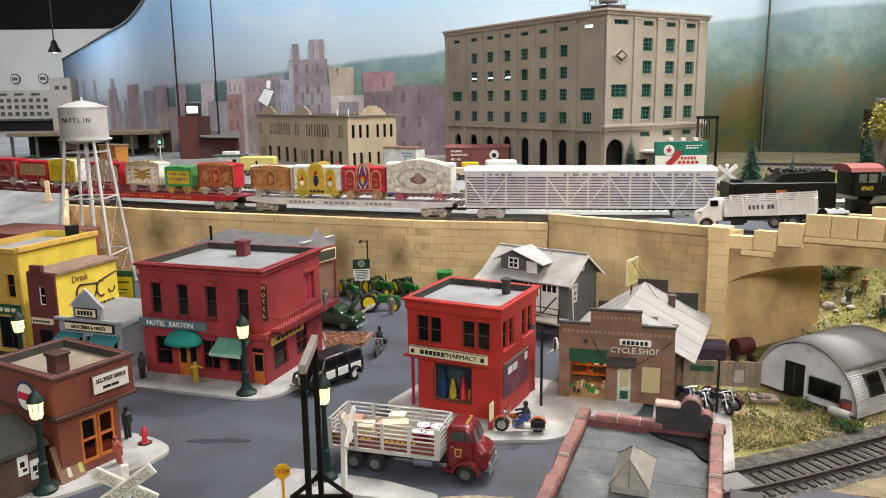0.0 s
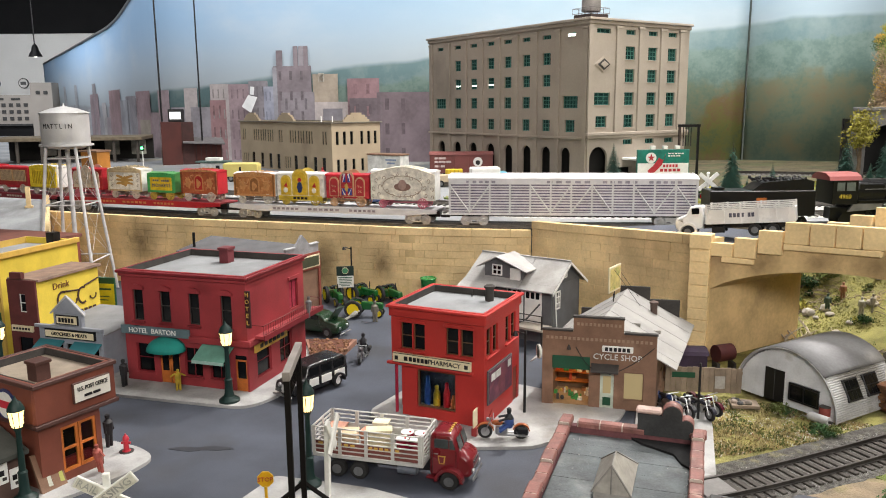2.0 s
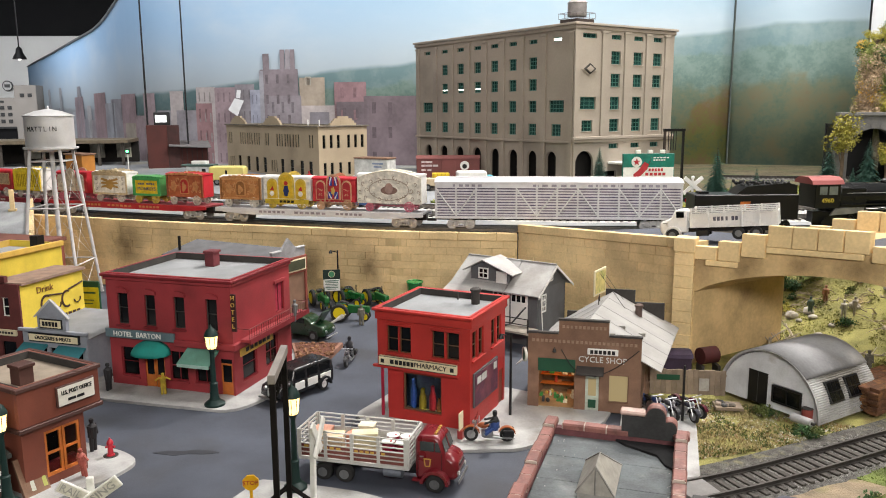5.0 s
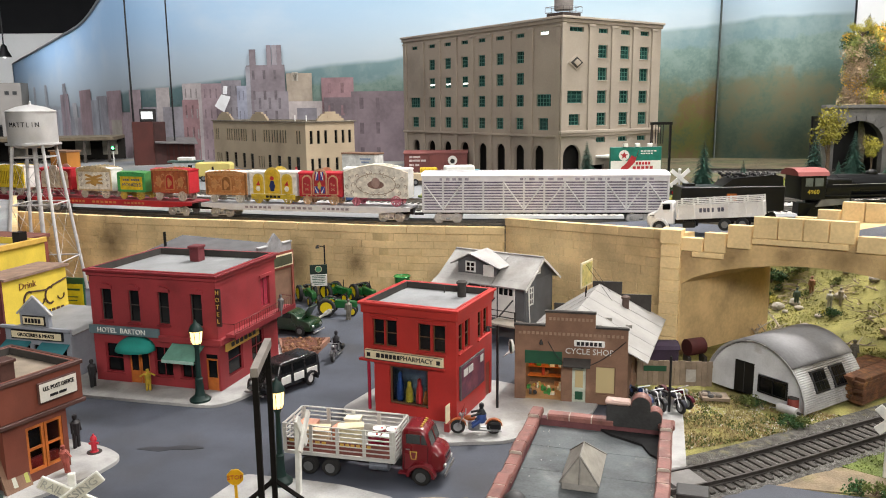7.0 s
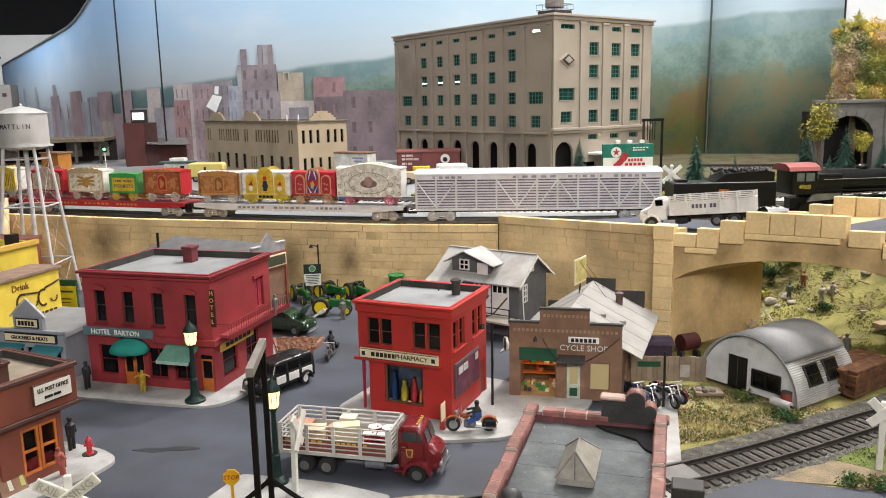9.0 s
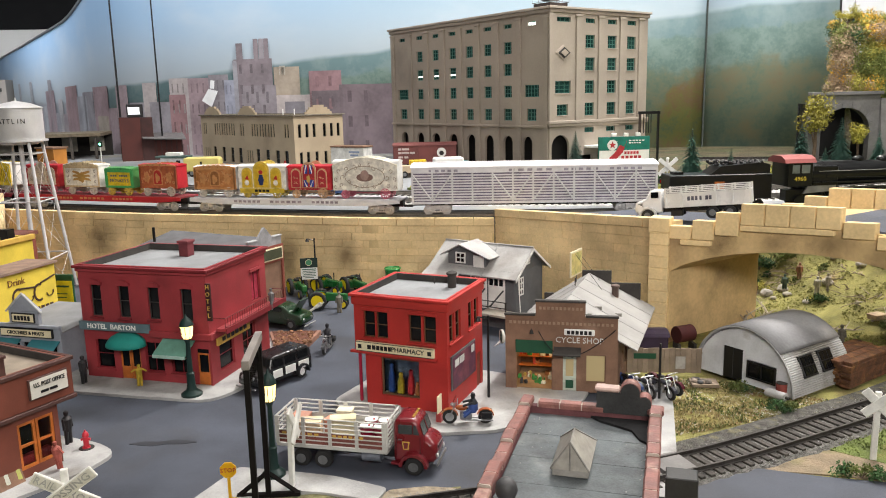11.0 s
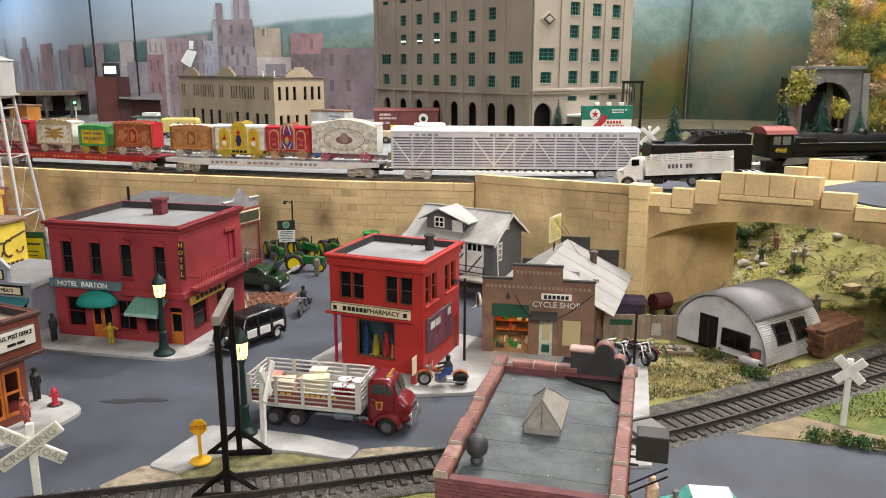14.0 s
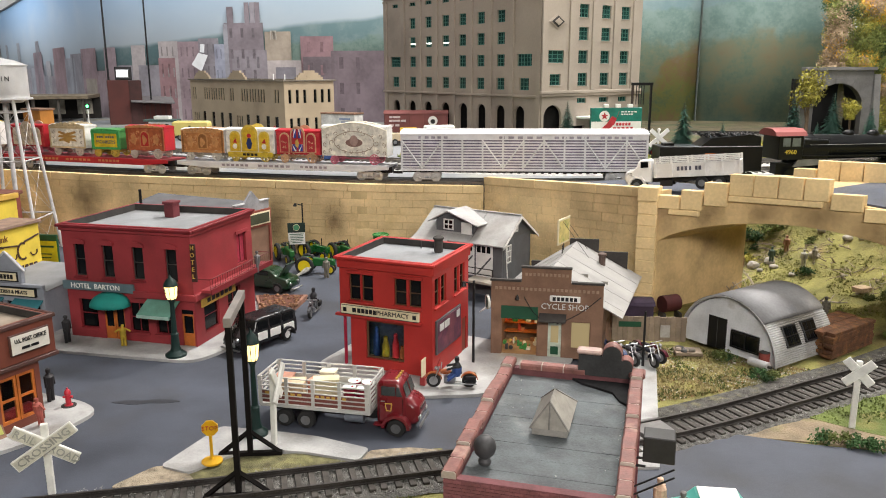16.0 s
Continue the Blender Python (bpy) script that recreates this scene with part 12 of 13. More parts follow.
def yard_clutter():
    f = thing("board_fence", pose(0.296, 0.925, 0.003, 0, 0, -9), "weathered grey-brown board fence beside the hut", "fence")
    WOOD = mat("weathered fence board", (0.22, 0.17, 0.125), 0.85, vary=0.2, scale=60, island=0.25)
    for k in range(14):
        piece("board", once("fboard", lambda: mesh_of("board", box(B(), 0, 0.0062, -0.0008, 0.0008, 0, 0.032), WOOD)), f, pose(k * 0.0066, 0, 0.0004 * (k % 3)))
    part("rail", box(B(), 0, 0.093, 0.001, 0.0022, 0.024, 0.027), WOOD, f)
    part("notice", box(B(), 0.060, 0.072, -0.0016, -0.001, 0.006, 0.022), mat("pale notice", (0.36, 0.34, 0.31), 0.8), f)
    part("green_sign", box(B(), 0.008, 0.036, -0.0016, -0.001, 0.019, 0.026), GREEN_PAINT, f)
    s = thing("timber_stack", pose(0.536, 0.836, 0.003, 0, 0, 31), "stack of rusty brown sawn timber beside the hut", "timber stack")
    T = mat("rusty timber", (0.105, 0.046, 0.022), 0.9, vary=0.45, scale=120, fine=700, bump=0.6, island=0.35, second=(0.17, 0.08, 0.028, 0.52))
    rng = random.Random(11)
    for layer in range(7):
        for k in range(4):
            d = rng.uniform(-0.003, 0.003)
            piece("plank", once(("plank", layer % 2), lambda: mesh_of("plank", box(B(), 0, 0.095, 0, 0.0118, 0, 0.0042, 0.0004), T)), s, pose(d, k * 0.0124 + rng.uniform(-0.0005, 0.0005), layer * 0.0045))
    c = thing("purple_crate", pose(0.350, 1.000, 0.0, 0, 0, -8), "dark purple covered crate behind the board fence", "crate")
    CLOTH = mat("dark purple cover", (0.035, 0.022, 0.042), 0.85, vary=0.3, scale=60)
    part("body", box(B(), -0.024, 0.022, -0.016, 0.016, 0.0, 0.030, 0.0015), CLOTH, c)
    part("cover", prism(B(), [(-0.018, 0.029), (0.018, 0.029), (0.015, 0.0335), (0.0, 0.036), (-0.015, 0.0335)], "x", -0.0255, 0.0235), CLOTH, c, "dark purple ridged cover")
    t = thing("red_tank", pose(0.395, 1.000, 0.0), "dark red round oil tank under the bridge", "tank")
    part("tank", cyl(B(), (-0.008, 0, 0.026), (0.016, 0.008, 0.026), 0.0115, n=20), mat("dull red tank", (0.055, 0.010, 0.010), 0.7, vary=0.2), t, smooth=True)
    for x in (-0.006, 0.016):
        part("leg", box(B(), x - 0.002, x + 0.002, -0.008, 0.012, 0, 0.014), PARAPET, t)
    p = thing("scrap_pallet", pose(0.375, 0.872, 0.003, 0, 0, -10), "low pallet of scrap parts beside the hut", "pallet")
    part("board", box(B(), -0.016, 0.016, -0.011, 0.011, 0, 0.004, 0.0004), WOOD, p)
    for k in range(9):
        c = rng.choice([(0.12, 0.1, 0.08), (0.25, 0.2, 0.16), (0.06, 0.06, 0.06)])
        part("scrap", lathe(B(), [(0.0034, 0), (0.0040, 0.0015), (0.0028, 0.0032)], 10, (rng.uniform(-0.012, 0.012), rng.uniform(-0.008, 0.008), 0.004)), once(("scrap", c), lambda: mat("scrap", c, 0.7)), p)
    g = thing("gas_bottle", pose(0.437, 0.816, 0.003, 0, 0, -60), "grey gas bottle lying by the hut window", "gas bottle")
    part("bottle", cyl(B(), (-0.012, 0, 0.006), (0.012, 0, 0.006), 0.005, n=14), mat("grey bottle", (0.4, 0.4, 0.4), 0.5), g, smooth=True)
    part("valve", cyl(B(), (0.012, 0, 0.006), (0.016, 0, 0.006), 0.0018, n=8), PARAPET, g)
    r = thing("red_drum", pose(0.446, 0.822, 0.003), "small dull red drum by the hut window", "drum")
    part("barrel", lathe(B(), [(0.006, 0), (0.006, 0.016), (0.0055, 0.017)], 14), mat("dull red drum", (0.2, 0.04, 0.03), 0.7), r, smooth=True)
    part("lid", cyl(B(), (0, 0, 0.017), (0, 0, 0.0178), 0.0062, n=14), PARAPET, r)
    # dead branches on the bank
    DEAD = mat("bleached branch", (0.38, 0.33, 0.26), 0.9, vary=0.2, scale=80)
    for x, y, a, l in ((0.48, 1.06, 30, 0.10), (0.50, 1.085, 40, 0.09), (0.51, 1.05, 22, 0.11), (0.52, 1.10, 50, 0.08), (0.62, 1.06, -30, 0.06), (0.69, 1.04, 15, 0.07), (0.70, 1.10, -20, 0.05), (0.58, 1.12, 60, 0.06), (0.72, 1.00, 5, 0.07), (0.545, 1.13, 100, 0.05)):
        b = thing("dead_branch", pose(x, y, lie(x, y) + 0.004, 0, -8, a), "bleached dead branch lying on the grassy bank", "branch", "dead branches on the bank")
        q = Vector((0, 0, 0))
        limb = B()
        for k in range(5):
            n = q + Vector((l / 5, rng.uniform(-0.006, 0.006), rng.uniform(-0.002, 0.004)))
            cyl(limb, q, n, 0.0022 * (1 - k * 0.15), 0.0022 * (1 - (k + 1) * 0.15), n=6)
            if k in (1, 2, 3):
                cyl(limb, n, n + Vector((l * 0.12, rng.choice((-1, 1)) * l * 0.16, 0.008)), 0.0011, 0.0004, n=5)
            q = n
        part("limb", limb, DEAD, b)
    for x, y, c in ((0.608, 1.236, (0.22, 0.07, 0.04)), (0.655, 1.228, (0.08, 0.12, 0.09)), (0.69, 1.248, (0.3, 0.14, 0.08)), (0.682, 1.176, (0.42, 0.4, 0.36)), (0.697, 1.172, (0.3, 0.27, 0.22))):
        figurine(pose(x, y, lie(x, y), 0, 0, rng.uniform(0, 360)), c, "plain painted camp figure on the grassy bank", 0.03)
    ROCK = mat("pale field stone", (0.36, 0.33, 0.28), 0.9, vary=0.3, scale=90, fine=600, bump=0.5)
    for i in range(10):
        x, y = rng.uniform(0.56, 0.78), rng.uniform(1.13, 1.26)
        r = rng.uniform(0.004, 0.010)
        bm = B()
        bmesh.ops.create_icosphere(bm, subdivisions=2, radius=r)
        for v in bm.verts:
            v.co *= 1 + 0.35 * noise.noise(v.co * 90 + Vector((i, 0, 0)))
            v.co.z *= 0.7
        st = thing("field_stone", pose(x, y, lie(x, y) + r * 0.3), "rough pale field stone lying on the bank", "stone", "stones on the bank")
        part("stone", bm, ROCK, st)
    for i in range(8):
        x, y = rng.uniform(0.57, 0.80), rng.uniform(1.15, 1.30)
        bush(x, y, lie(x, y), rng.uniform(0.010, 0.017), rng.choice((DARKG, OLIVE, LIME)), "small scatter bush among the stones", 300 + i)
    m = thing("pallet_box", pose(0.70, 1.045, lie(0.70, 1.045) + 0.002, 0, 0, 20), "small pale wooden box on the bank", "box")
    part("box", box(B(), -0.011, 0.011, -0.008, 0.008, 0, 0.006, 0.0006), once("box wood", lambda: mat("pale box wood", (0.40, 0.30, 0.19), 0.85, vary=0.3, scale=80)), m)
    part("lid", box(B(), -0.012, 0.012, -0.009, 0.009, 0.006, 0.0075), once("box wood", lambda: None), m)



# ---- tunnel and wooded hillside to the east ----
def tunnel():
    o = thing("tunnel_portal", pose(1.316, 2.20, DECK + 0.002, 0, 0, -8), "grey stone tunnel portal with a round arch", "tunnel portal")
    G = mat("grey portal stone", (0.135, 0.132, 0.13), 0.85, vary=0.25, scale=20, fine=200, bump=0.3)
    w, h, r = 0.092, 0.194, 0.068
    out = [(-w, 0), (-r, 0), (-r, 0.091)] + [(-r * math.cos(math.pi * i / 16), 0.091 + r * math.sin(math.pi * i / 16)) for i in range(1, 16)] + [(r, 0.091), (r, 0), (w, 0), (w, h), (-w, h)]
    part("face", prism(B(), out, "y", 0.0, 0.03), G, o)
    part("coping", box(B(), -w - 0.006, w + 0.006, -0.008, 0.034, h + 0.0002, h + 0.010, 0.001), G, o)
    # black end plate and sides put the bore's darkness into colour
    part("bore", box(B(), -r - 0.01, r + 0.01, 0.15, 0.16, 0, 0.17), mat("painted bore dark", (0.008, 0.008, 0.008), 0.95), o)
    for s in (-1, 1):
        part("bore_wall", box(B(), min(s * r, s * (r + 0.008)), max(s * r, s * (r + 0.008)), 0.0302, 0.15, 0, 0.17), BLACK, o)
        part("buttress", prism(B(), [(-0.03, 0), (0.0, 0), (0.0, h - 0.01), (-0.006, h - 0.01)], "x", min(s * w, s * (w + 0.018)), max(s * w, s * (w + 0.018))), G, o)
    for i in range(9):
        a0, a1 = math.pi * i / 9 + 0.02, math.pi * (i + 1) / 9 - 0.02
        part("arch_stone", prism(B(), [(-r * math.cos(a0), 0.091 + r * math.sin(a0)), (-r * math.cos(a1), 0.091 + r * math.sin(a1)), (-(r + 0.014) * math.cos(a1), 0.091 + (r + 0.014) * math.sin(a1)), (-(r + 0.014) * math.cos(a0), 0.091 + (r + 0.014) * math.sin(a0))], "y", -0.003, -0.0002), G, o)


tunnel()
hill = B()
bmesh.ops.create_icosphere(hill, subdivisions=5, radius=1.0)
for v in hill.verts:
    # a boxy, steep-sided mound
    c = v.co / (abs(v.co.x) ** 4 + abs(v.co.y) ** 4 + abs(v.co.z) ** 4) ** 0.25
    n = 1 + noise.noise(v.co * 4.0) * 0.05 + noise.noise(v.co * 12.0) * 0.025
    v.co = Vector((c.x * 0.49 * n + (c.y + 1) * 0.31 * 0.62, c.y * 0.31 * n, max(-0.05, c.z * 0.385 * n)))
solid("hill", hill, mat("rocky hillside", (0.25, 0.21, 0.15), 0.95, vary=0.35, scale=14, fine=120, bump=0.8, depth=0.01, second=(0.18, 0.18, 0.06, 0.52)), "steep rocky hillside above the tunnel", "hill", m=pose(1.79, 2.56, DECK), smooth=True)


# ---- plants ----
def leaves(name, spots, radius, count, size, material, parent=None, seed=1, flat=0.8, droop=0.0):
    """Many small leaf blades round the given spots, as one mesh."""
    rng = np.random.RandomState(seed)
    spots = np.array(spots, float)
    which = rng.randint(0, len(spots), count)
    d = rng.normal(size=(count, 3))
    d /= np.linalg.norm(d, axis=1, keepdims=True)
    rad = radius * (0.45 + 0.55 * rng.rand(count, 1) ** 0.5)
    c = spots[which, :3] + d * rad * spots[which, 3:4] * (1, 1, flat)
    a = rng.normal(size=(count, 3))
    a /= np.linalg.norm(a, axis=1, keepdims=True)
    b = np.cross(a, d)
    b /= np.maximum(np.linalg.norm(b, axis=1, keepdims=True), 1e-6)
    s = size * (0.6 + 0.8 * rng.rand(count, 1))
    v = np.stack([c - a * s, c + b * s * 0.55, c + a * s, c - b * s * 0.55], 1).reshape(-1, 3)
    data = bpy.data.meshes.new(name)
    data.from_pydata(v.tolist(), [], np.arange(4 * count).reshape(-1, 4).tolist())
    data.materials.append(material)
    ob = new(name, data)
    if parent:
        ob.parent = parent
    return ob


def leaf_mat(name, colour, island=0.45):
    return mat(name, colour, 0.85, vary=0.3, scale=60, fine=300, bump=0.2, island=island)


PINE, OLIVE, LIME, AMBER, RUSTL, DARKG, STRAW = leaf_mat("pine needles", (0.018, 0.060, 0.042)), leaf_mat("olive scatter", (0.10, 0.125, 0.03)), leaf_mat("yellow-green leaves", (0.30, 0.27, 0.045)), leaf_mat("amber leaves", (0.46, 0.24, 0.03)), leaf_mat("dusty tan leaves", (0.36, 0.26, 0.16)), leaf_mat("dark green leaves", (0.035, 0.085, 0.025)), leaf_mat("straw scatter", (0.33, 0.27, 0.12))
BARK = mat("bark", (0.12, 0.085, 0.06), 0.9, vary=0.3, scale=120)


def conifer(m, h, label="dark green model conifer with drooping tiers", seed=0):
    o = thing("conifer", m, label, "conifer", "model conifers")
    part("trunk", cyl(B(), (0, 0, 0), (0, 0, h * 0.95), h * 0.022, h * 0.004, n=7), BARK, o)
    rng = np.random.RandomState(seed)
    v, f = [], []
    tiers = 26
    for t in range(tiers):
        z = h * (0.10 + 0.88 * t / tiers)
        reach = h * 0.25 * (1 - t / tiers) ** 0.9 + h * 0.012
        n = int(16 - 7 * t / tiers)
        for i in range(n):
            a = 2 * math.pi * (i + rng.rand() * 0.8) / n + t
            r = reach * (0.72 + 0.4 * rng.rand())
            dz = -r * (0.30 + 0.25 * rng.rand())
            # a spray: a spine with side blades
            for k in range(7):
                q = (k + 0.5) / 7
                p = np.array([math.cos(a) * r * q, math.sin(a) * r * q, z + dz * q + r * 0.12 * math.sin(q * 3.1)])
                side = np.array([-math.sin(a), math.cos(a), 0.0])
                out = np.array([math.cos(a), math.sin(a), -0.35])
                w = r * 0.36 * (1 - q * 0.65)
                for s in (-1, 1):
                    e = p + side * s * w + out * r * 0.16 + np.array([0, 0, -w * 0.25 * rng.rand()])
                    g = out * r * 0.15
                    i0 = len(v)
                    v += [tuple(p - g), tuple(p + g), tuple(e)]
                    f.append((i0, i0 + 1, i0 + 2))
    data = bpy.data.meshes.new("crown")
    data.from_pydata(v, [], f)
    data.materials.append(PINE)
    ob = new("crown", data)
    ob.parent = o
    return o


for i, (x, y, h, *up) in enumerate(((0.712, 1.805, 0.135), (0.790, 1.905, 0.040), (0.794, 1.776, 0.088), (0.956, 1.764, 0.147), (1.133, 1.973, 0.070), (1.265, 2.13, 0.142), (1.352, 2.09, 0.105), (0.478, 1.99, 0.128), (1.04, 1.86, 0.045), (1.39, 2.32, 0.09, 0.385))):
    conifer(pose(x, y, DECK + (up[0] if up else 0), 0, 0, i * 37), h, seed=i)


def tree(m, h, leafmat, label, seed=0, spread=0.45):
    o = thing("autumn_tree", m, label, "tree", "autumn trees")
    rng = random.Random(seed)
    tips = []
    wood = B()
    cyl(wood, (0, 0, 0), (0.01 * h, 0, h * 0.45), h * 0.035, h * 0.022, n=7)
    for k in range(7):
        a = 2 * math.pi * k / 7 + rng.random()
        z0 = h * (0.28 + 0.17 * rng.random())
        e = Vector((math.cos(a) * h * spread * rng.uniform(0.4, 0.9), math.sin(a) * h * spread * rng.uniform(0.4, 0.9), h * rng.uniform(0.55, 0.95)))
        mid = Vector((0, 0, z0)).lerp(e, 0.5) + Vector((0, 0, 0.03 * h))
        cyl(wood, (0, 0, z0), mid, h * 0.014, h * 0.009, n=5)
        cyl(wood, mid, e, h * 0.009, h * 0.003, n=5)
        tips += [(*e, rng.uniform(0.7, 1.1)), (*mid.lerp(e, 0.6), 0.7)]
    part("trunk", wood, BARK, o)
    ob = leaves("crown", tips, h * 0.19, 1800, h * 0.021, leafmat, o, seed)
    return o


# clumps of foliage all over the hillside
rng = random.Random(33)
CLUMPS = {"tan": [], "lime": [], "olive": [], "amber": [], "dark": []}
for i in range(760):
    face = rng.random()
    if face < 0.70:
        x, y, z = rng.uniform(1.31, 1.95), 2.255 + rng.uniform(-0.015, 0.01), DECK + rng.uniform(0.02, 0.385)
    elif face < 0.80:
        y = rng.uniform(2.26, 2.5)
        x, z = 1.315 + (y - 2.26) * 0.62 + rng.uniform(-0.012, 0.012), DECK + rng.uniform(0.02, 0.38)
    else:
        x, y, z = rng.uniform(1.36, 1.95), rng.uniform(2.26, 2.42), DECK + 0.385 + rng.uniform(-0.01, 0.03)
    if 1.18 < x < 1.46 and z < 0.335 and y < 2.5:
        continue
    tone = noise.noise((x * 13, y * 13, z * 13)) + rng.uniform(-0.12, 0.12)
    kind = "tan" if x < 1.345 and rng.random() < 0.75 else "dark" if tone < -0.36 else "olive" if tone < -0.10 else "lime" if tone < 0.26 else "amber" if tone < 0.40 else "tan"
    CLUMPS[kind].append((x, y, z, rng.uniform(0.6, 1.25)))
for kind, stuff_mat, words_on in (("tan", leaf_mat("pinkish dry leaves", (0.46, 0.34, 0.22)), "dusty tan"), ("lime", leaf_mat("bright lime leaves", (0.46, 0.42, 0.09)), "yellow-green"), ("olive", leaf_mat("fresh olive leaves", (0.22, 0.26, 0.07)), "olive green"), ("amber", leaf_mat("golden leaves", (0.58, 0.33, 0.04)), "amber"), ("dark", leaf_mat("bottle green leaves", (0.06, 0.12, 0.05)), "dark green")):
    tagged(leaves("hillside_foliage", CLUMPS[kind], 0.034, 330 * len(CLUMPS[kind]), 0.0027, stuff_mat, None, len(kind)), words_on + " clumps of foliage on the hillside", "foliage", kind="stuff")
tree(pose(1.20, 2.15, DECK), 0.19, LIME, "yellow-green model tree beside the tunnel", 1, 0.14)
tree(pose(1.315, 2.13, DECK), 0.115, LIME, "small yellow-green tree before the tunnel mouth", 2, 0.12)
HILL_KINDS = ((RUSTL, "dusty tan model tree on the hilltop"), (AMBER, "amber autumn model tree on the hilltop"), (LIME, "yellow-green model tree on the hilltop"), (OLIVE, "olive model tree on the hilltop"), (DARKG, "dark green model tree on the hilltop"))
for i in range(12):
    kind = HILL_KINDS[(2, 3, 1, 4, 2, 3, 0, 2, 1, 3, 2, 4)[i]]
    tree(pose(1.36 + i * 0.058 + rng.uniform(-0.015, 0.015), 2.28 + 0.05 * (i % 3), DECK + 0.375), rng.uniform(0.06, 0.11), kind[0], kind[1], 10 + i, 0.45)
for i in range(6):
    kind = HILL_KINDS[(2, 1, 2, 3, 0, 2)[i]]
    tree(pose(1.475 + i * 0.055, 2.17 + 0.02 * (i % 2), DECK), rng.uniform(0.07, 0.12), kind[0], kind[1].replace("on the hilltop", "at the foot of the hill"), 40 + i, 0.45)


def bush(x, y, z, r, material, label="dark green scatter bush", seed=0):
    o = thing("bush", pose(x, y, z), label, "bush", "scatter bushes")
    rng = random.Random(seed)
    spots = [(rng.uniform(-r, r) * 0.7, rng.uniform(-r, r) * 0.5, rng.uniform(0.2, 0.7) * r, rng.uniform(0.6, 1.0)) for _ in range(7)]
    stems = B()
    for s in spots[:4]:
        cyl(stems, (0, 0, 0), s[:3], r * 0.05, r * 0.02, n=5)
    part("stem", stems, BARK, o)
    leaves("foliage", spots, r * 0.55, 420, r * 0.10, material, o, seed)


for i, (x, y, r) in enumerate(((0.405, 0.846, 0.014), (0.418, 0.848, 0.010), (0.425, 0.792, 0.013), (0.440, 0.790, 0.011), (0.432, 0.783, 0.008), (0.412, 0.640, 0.012), (0.427, 0.632, 0.013), (0.440, 0.627, 0.013), (0.455, 0.620, 0.014), (0.470, 0.613, 0.013), (0.487, 0.606, 0.014), (0.505, 0.598, 0.013), (0.655, 0.90, 0.012), (0.70, 0.955, 0.014), (0.715, 0.97, 0.014), (0.67, 1.30, 0.030), (0.71, 1.31, 0.028), (0.64, 1.29, 0.024), (0.56, 1.05, 0.012), (0.63, 1.09, 0.010), (0.60, 1.02, 0.008))):
    bush(x, y, lie(x, y) + 0.0015, r, DARKG if i % 3 else OLIVE, "dark green scatter bush on the ground" if i % 3 else "olive green scatter bush on the ground", i)


def scatter(name, outline, count, size, material, z, label, seed, tall=1.0):
    """Small tufts strewn over an area, as one object."""
    rng = np.random.RandomState(seed)
    xs, ys = [p[0] for p in outline], [p[1] for p in outline]
    v, f = [], []

    def inside(x, y):
        c = False
        j = len(outline) - 1
        for i in range(len(outline)):
            if (ys[i] > y) != (ys[j] > y) and x < (xs[j] - xs[i]) * (y - ys[i]) / (ys[j] - ys[i]) + xs[i]:
                c = not c
            j = i
        return c
    made = 0
    while made < count:
        x, y = rng.uniform(min(xs), max(xs)), rng.uniform(min(ys), max(ys))
        if not inside(x, y):
            continue
        made += 1
        base = z(x, y) if callable(z) else z
        if noise.noise((x * 22, y * 22, seed)) < -0.12:
            continue
        for _ in range(3):
            a, s = rng.uniform(0, 6.3), size * rng.uniform(0.5, 1.4)
            dx, dy = math.cos(a) * s, math.sin(a) * s
            ox, oy = rng.uniform(-s, s), rng.uniform(-s, s)
            i0 = len(v)
            v += [(x + ox - dy * 0.4, y + oy + dx * 0.4, base), (x + ox + dy * 0.4, y + oy - dx * 0.4, base), (x + ox + dx * 0.7, y + oy + dy * 0.7, base + s * tall)]
            f.append((i0, i0 + 1, i0 + 2))
    data = bpy.data.meshes.new(name)
    data.from_pydata(v, [], f)
    data.materials.append(material)
    return tagged(new(name, data), label, "grass", kind="stuff")


HUT_YARD = [(0.275, 0.735), (0.42, 0.775), (0.50, 0.815), (0.47, 0.83), (0.42, 0.87), (0.39, 0.90), (0.33, 0.90)]
BANK = [(0.54, 1.16), (0.62, 1.02), (0.66, 0.92), (1.0, 1.0), (1.2, 1.35), (0.62, 1.40)]
scatter("grass_tufts", HUT_YARD, 2600, 0.0022, STRAW, 0.0, "pale straw-coloured scatter grass by the hut", 1)
scatter("grass_tufts", HUT_YARD, 1500, 0.0022, OLIVE, 0.0, "olive green scatter grass by the hut", 2)
scatter("gravel_chips", HUT_YARD, 1600, 0.0016, mat("pale gravel chips", (0.42, 0.40, 0.35), 0.9, island=0.3), 0.0, "pale gravel chips strewn by the hut", 11, 0.4)
scatter("leaf_litter", HUT_YARD, 900, 0.002, mat("rusty litter", (0.20, 0.085, 0.035), 0.9, island=0.4), 0.0, "rusty leaf litter by the hut", 12, 0.4)
scatter("leaf_litter", BANK, 260, 0.003, mat("brown litter", (0.13, 0.085, 0.045), 0.9, island=0.4), lie, "brown litter on the grassy bank", 13, 0.5)
scatter("grass_tufts", BANK, 11000, 0.0022, leaf_mat("bank moss", (0.23, 0.225, 0.058)), lie, "yellow-green scatter grass on the bank", 3)
scatter("grass_tufts", BANK, 350, 0.0026, OLIVE, lie, "olive scatter grass on the bank", 4)
scatter("grass_tufts", [(0.42, 0.70), (0.47, 0.645), (0.75, 0.54), (0.75, 0.80), (0.56, 0.75)], 2600, 0.0025, OLIVE, 0.0, "green scatter grass beside the crossing", 5)
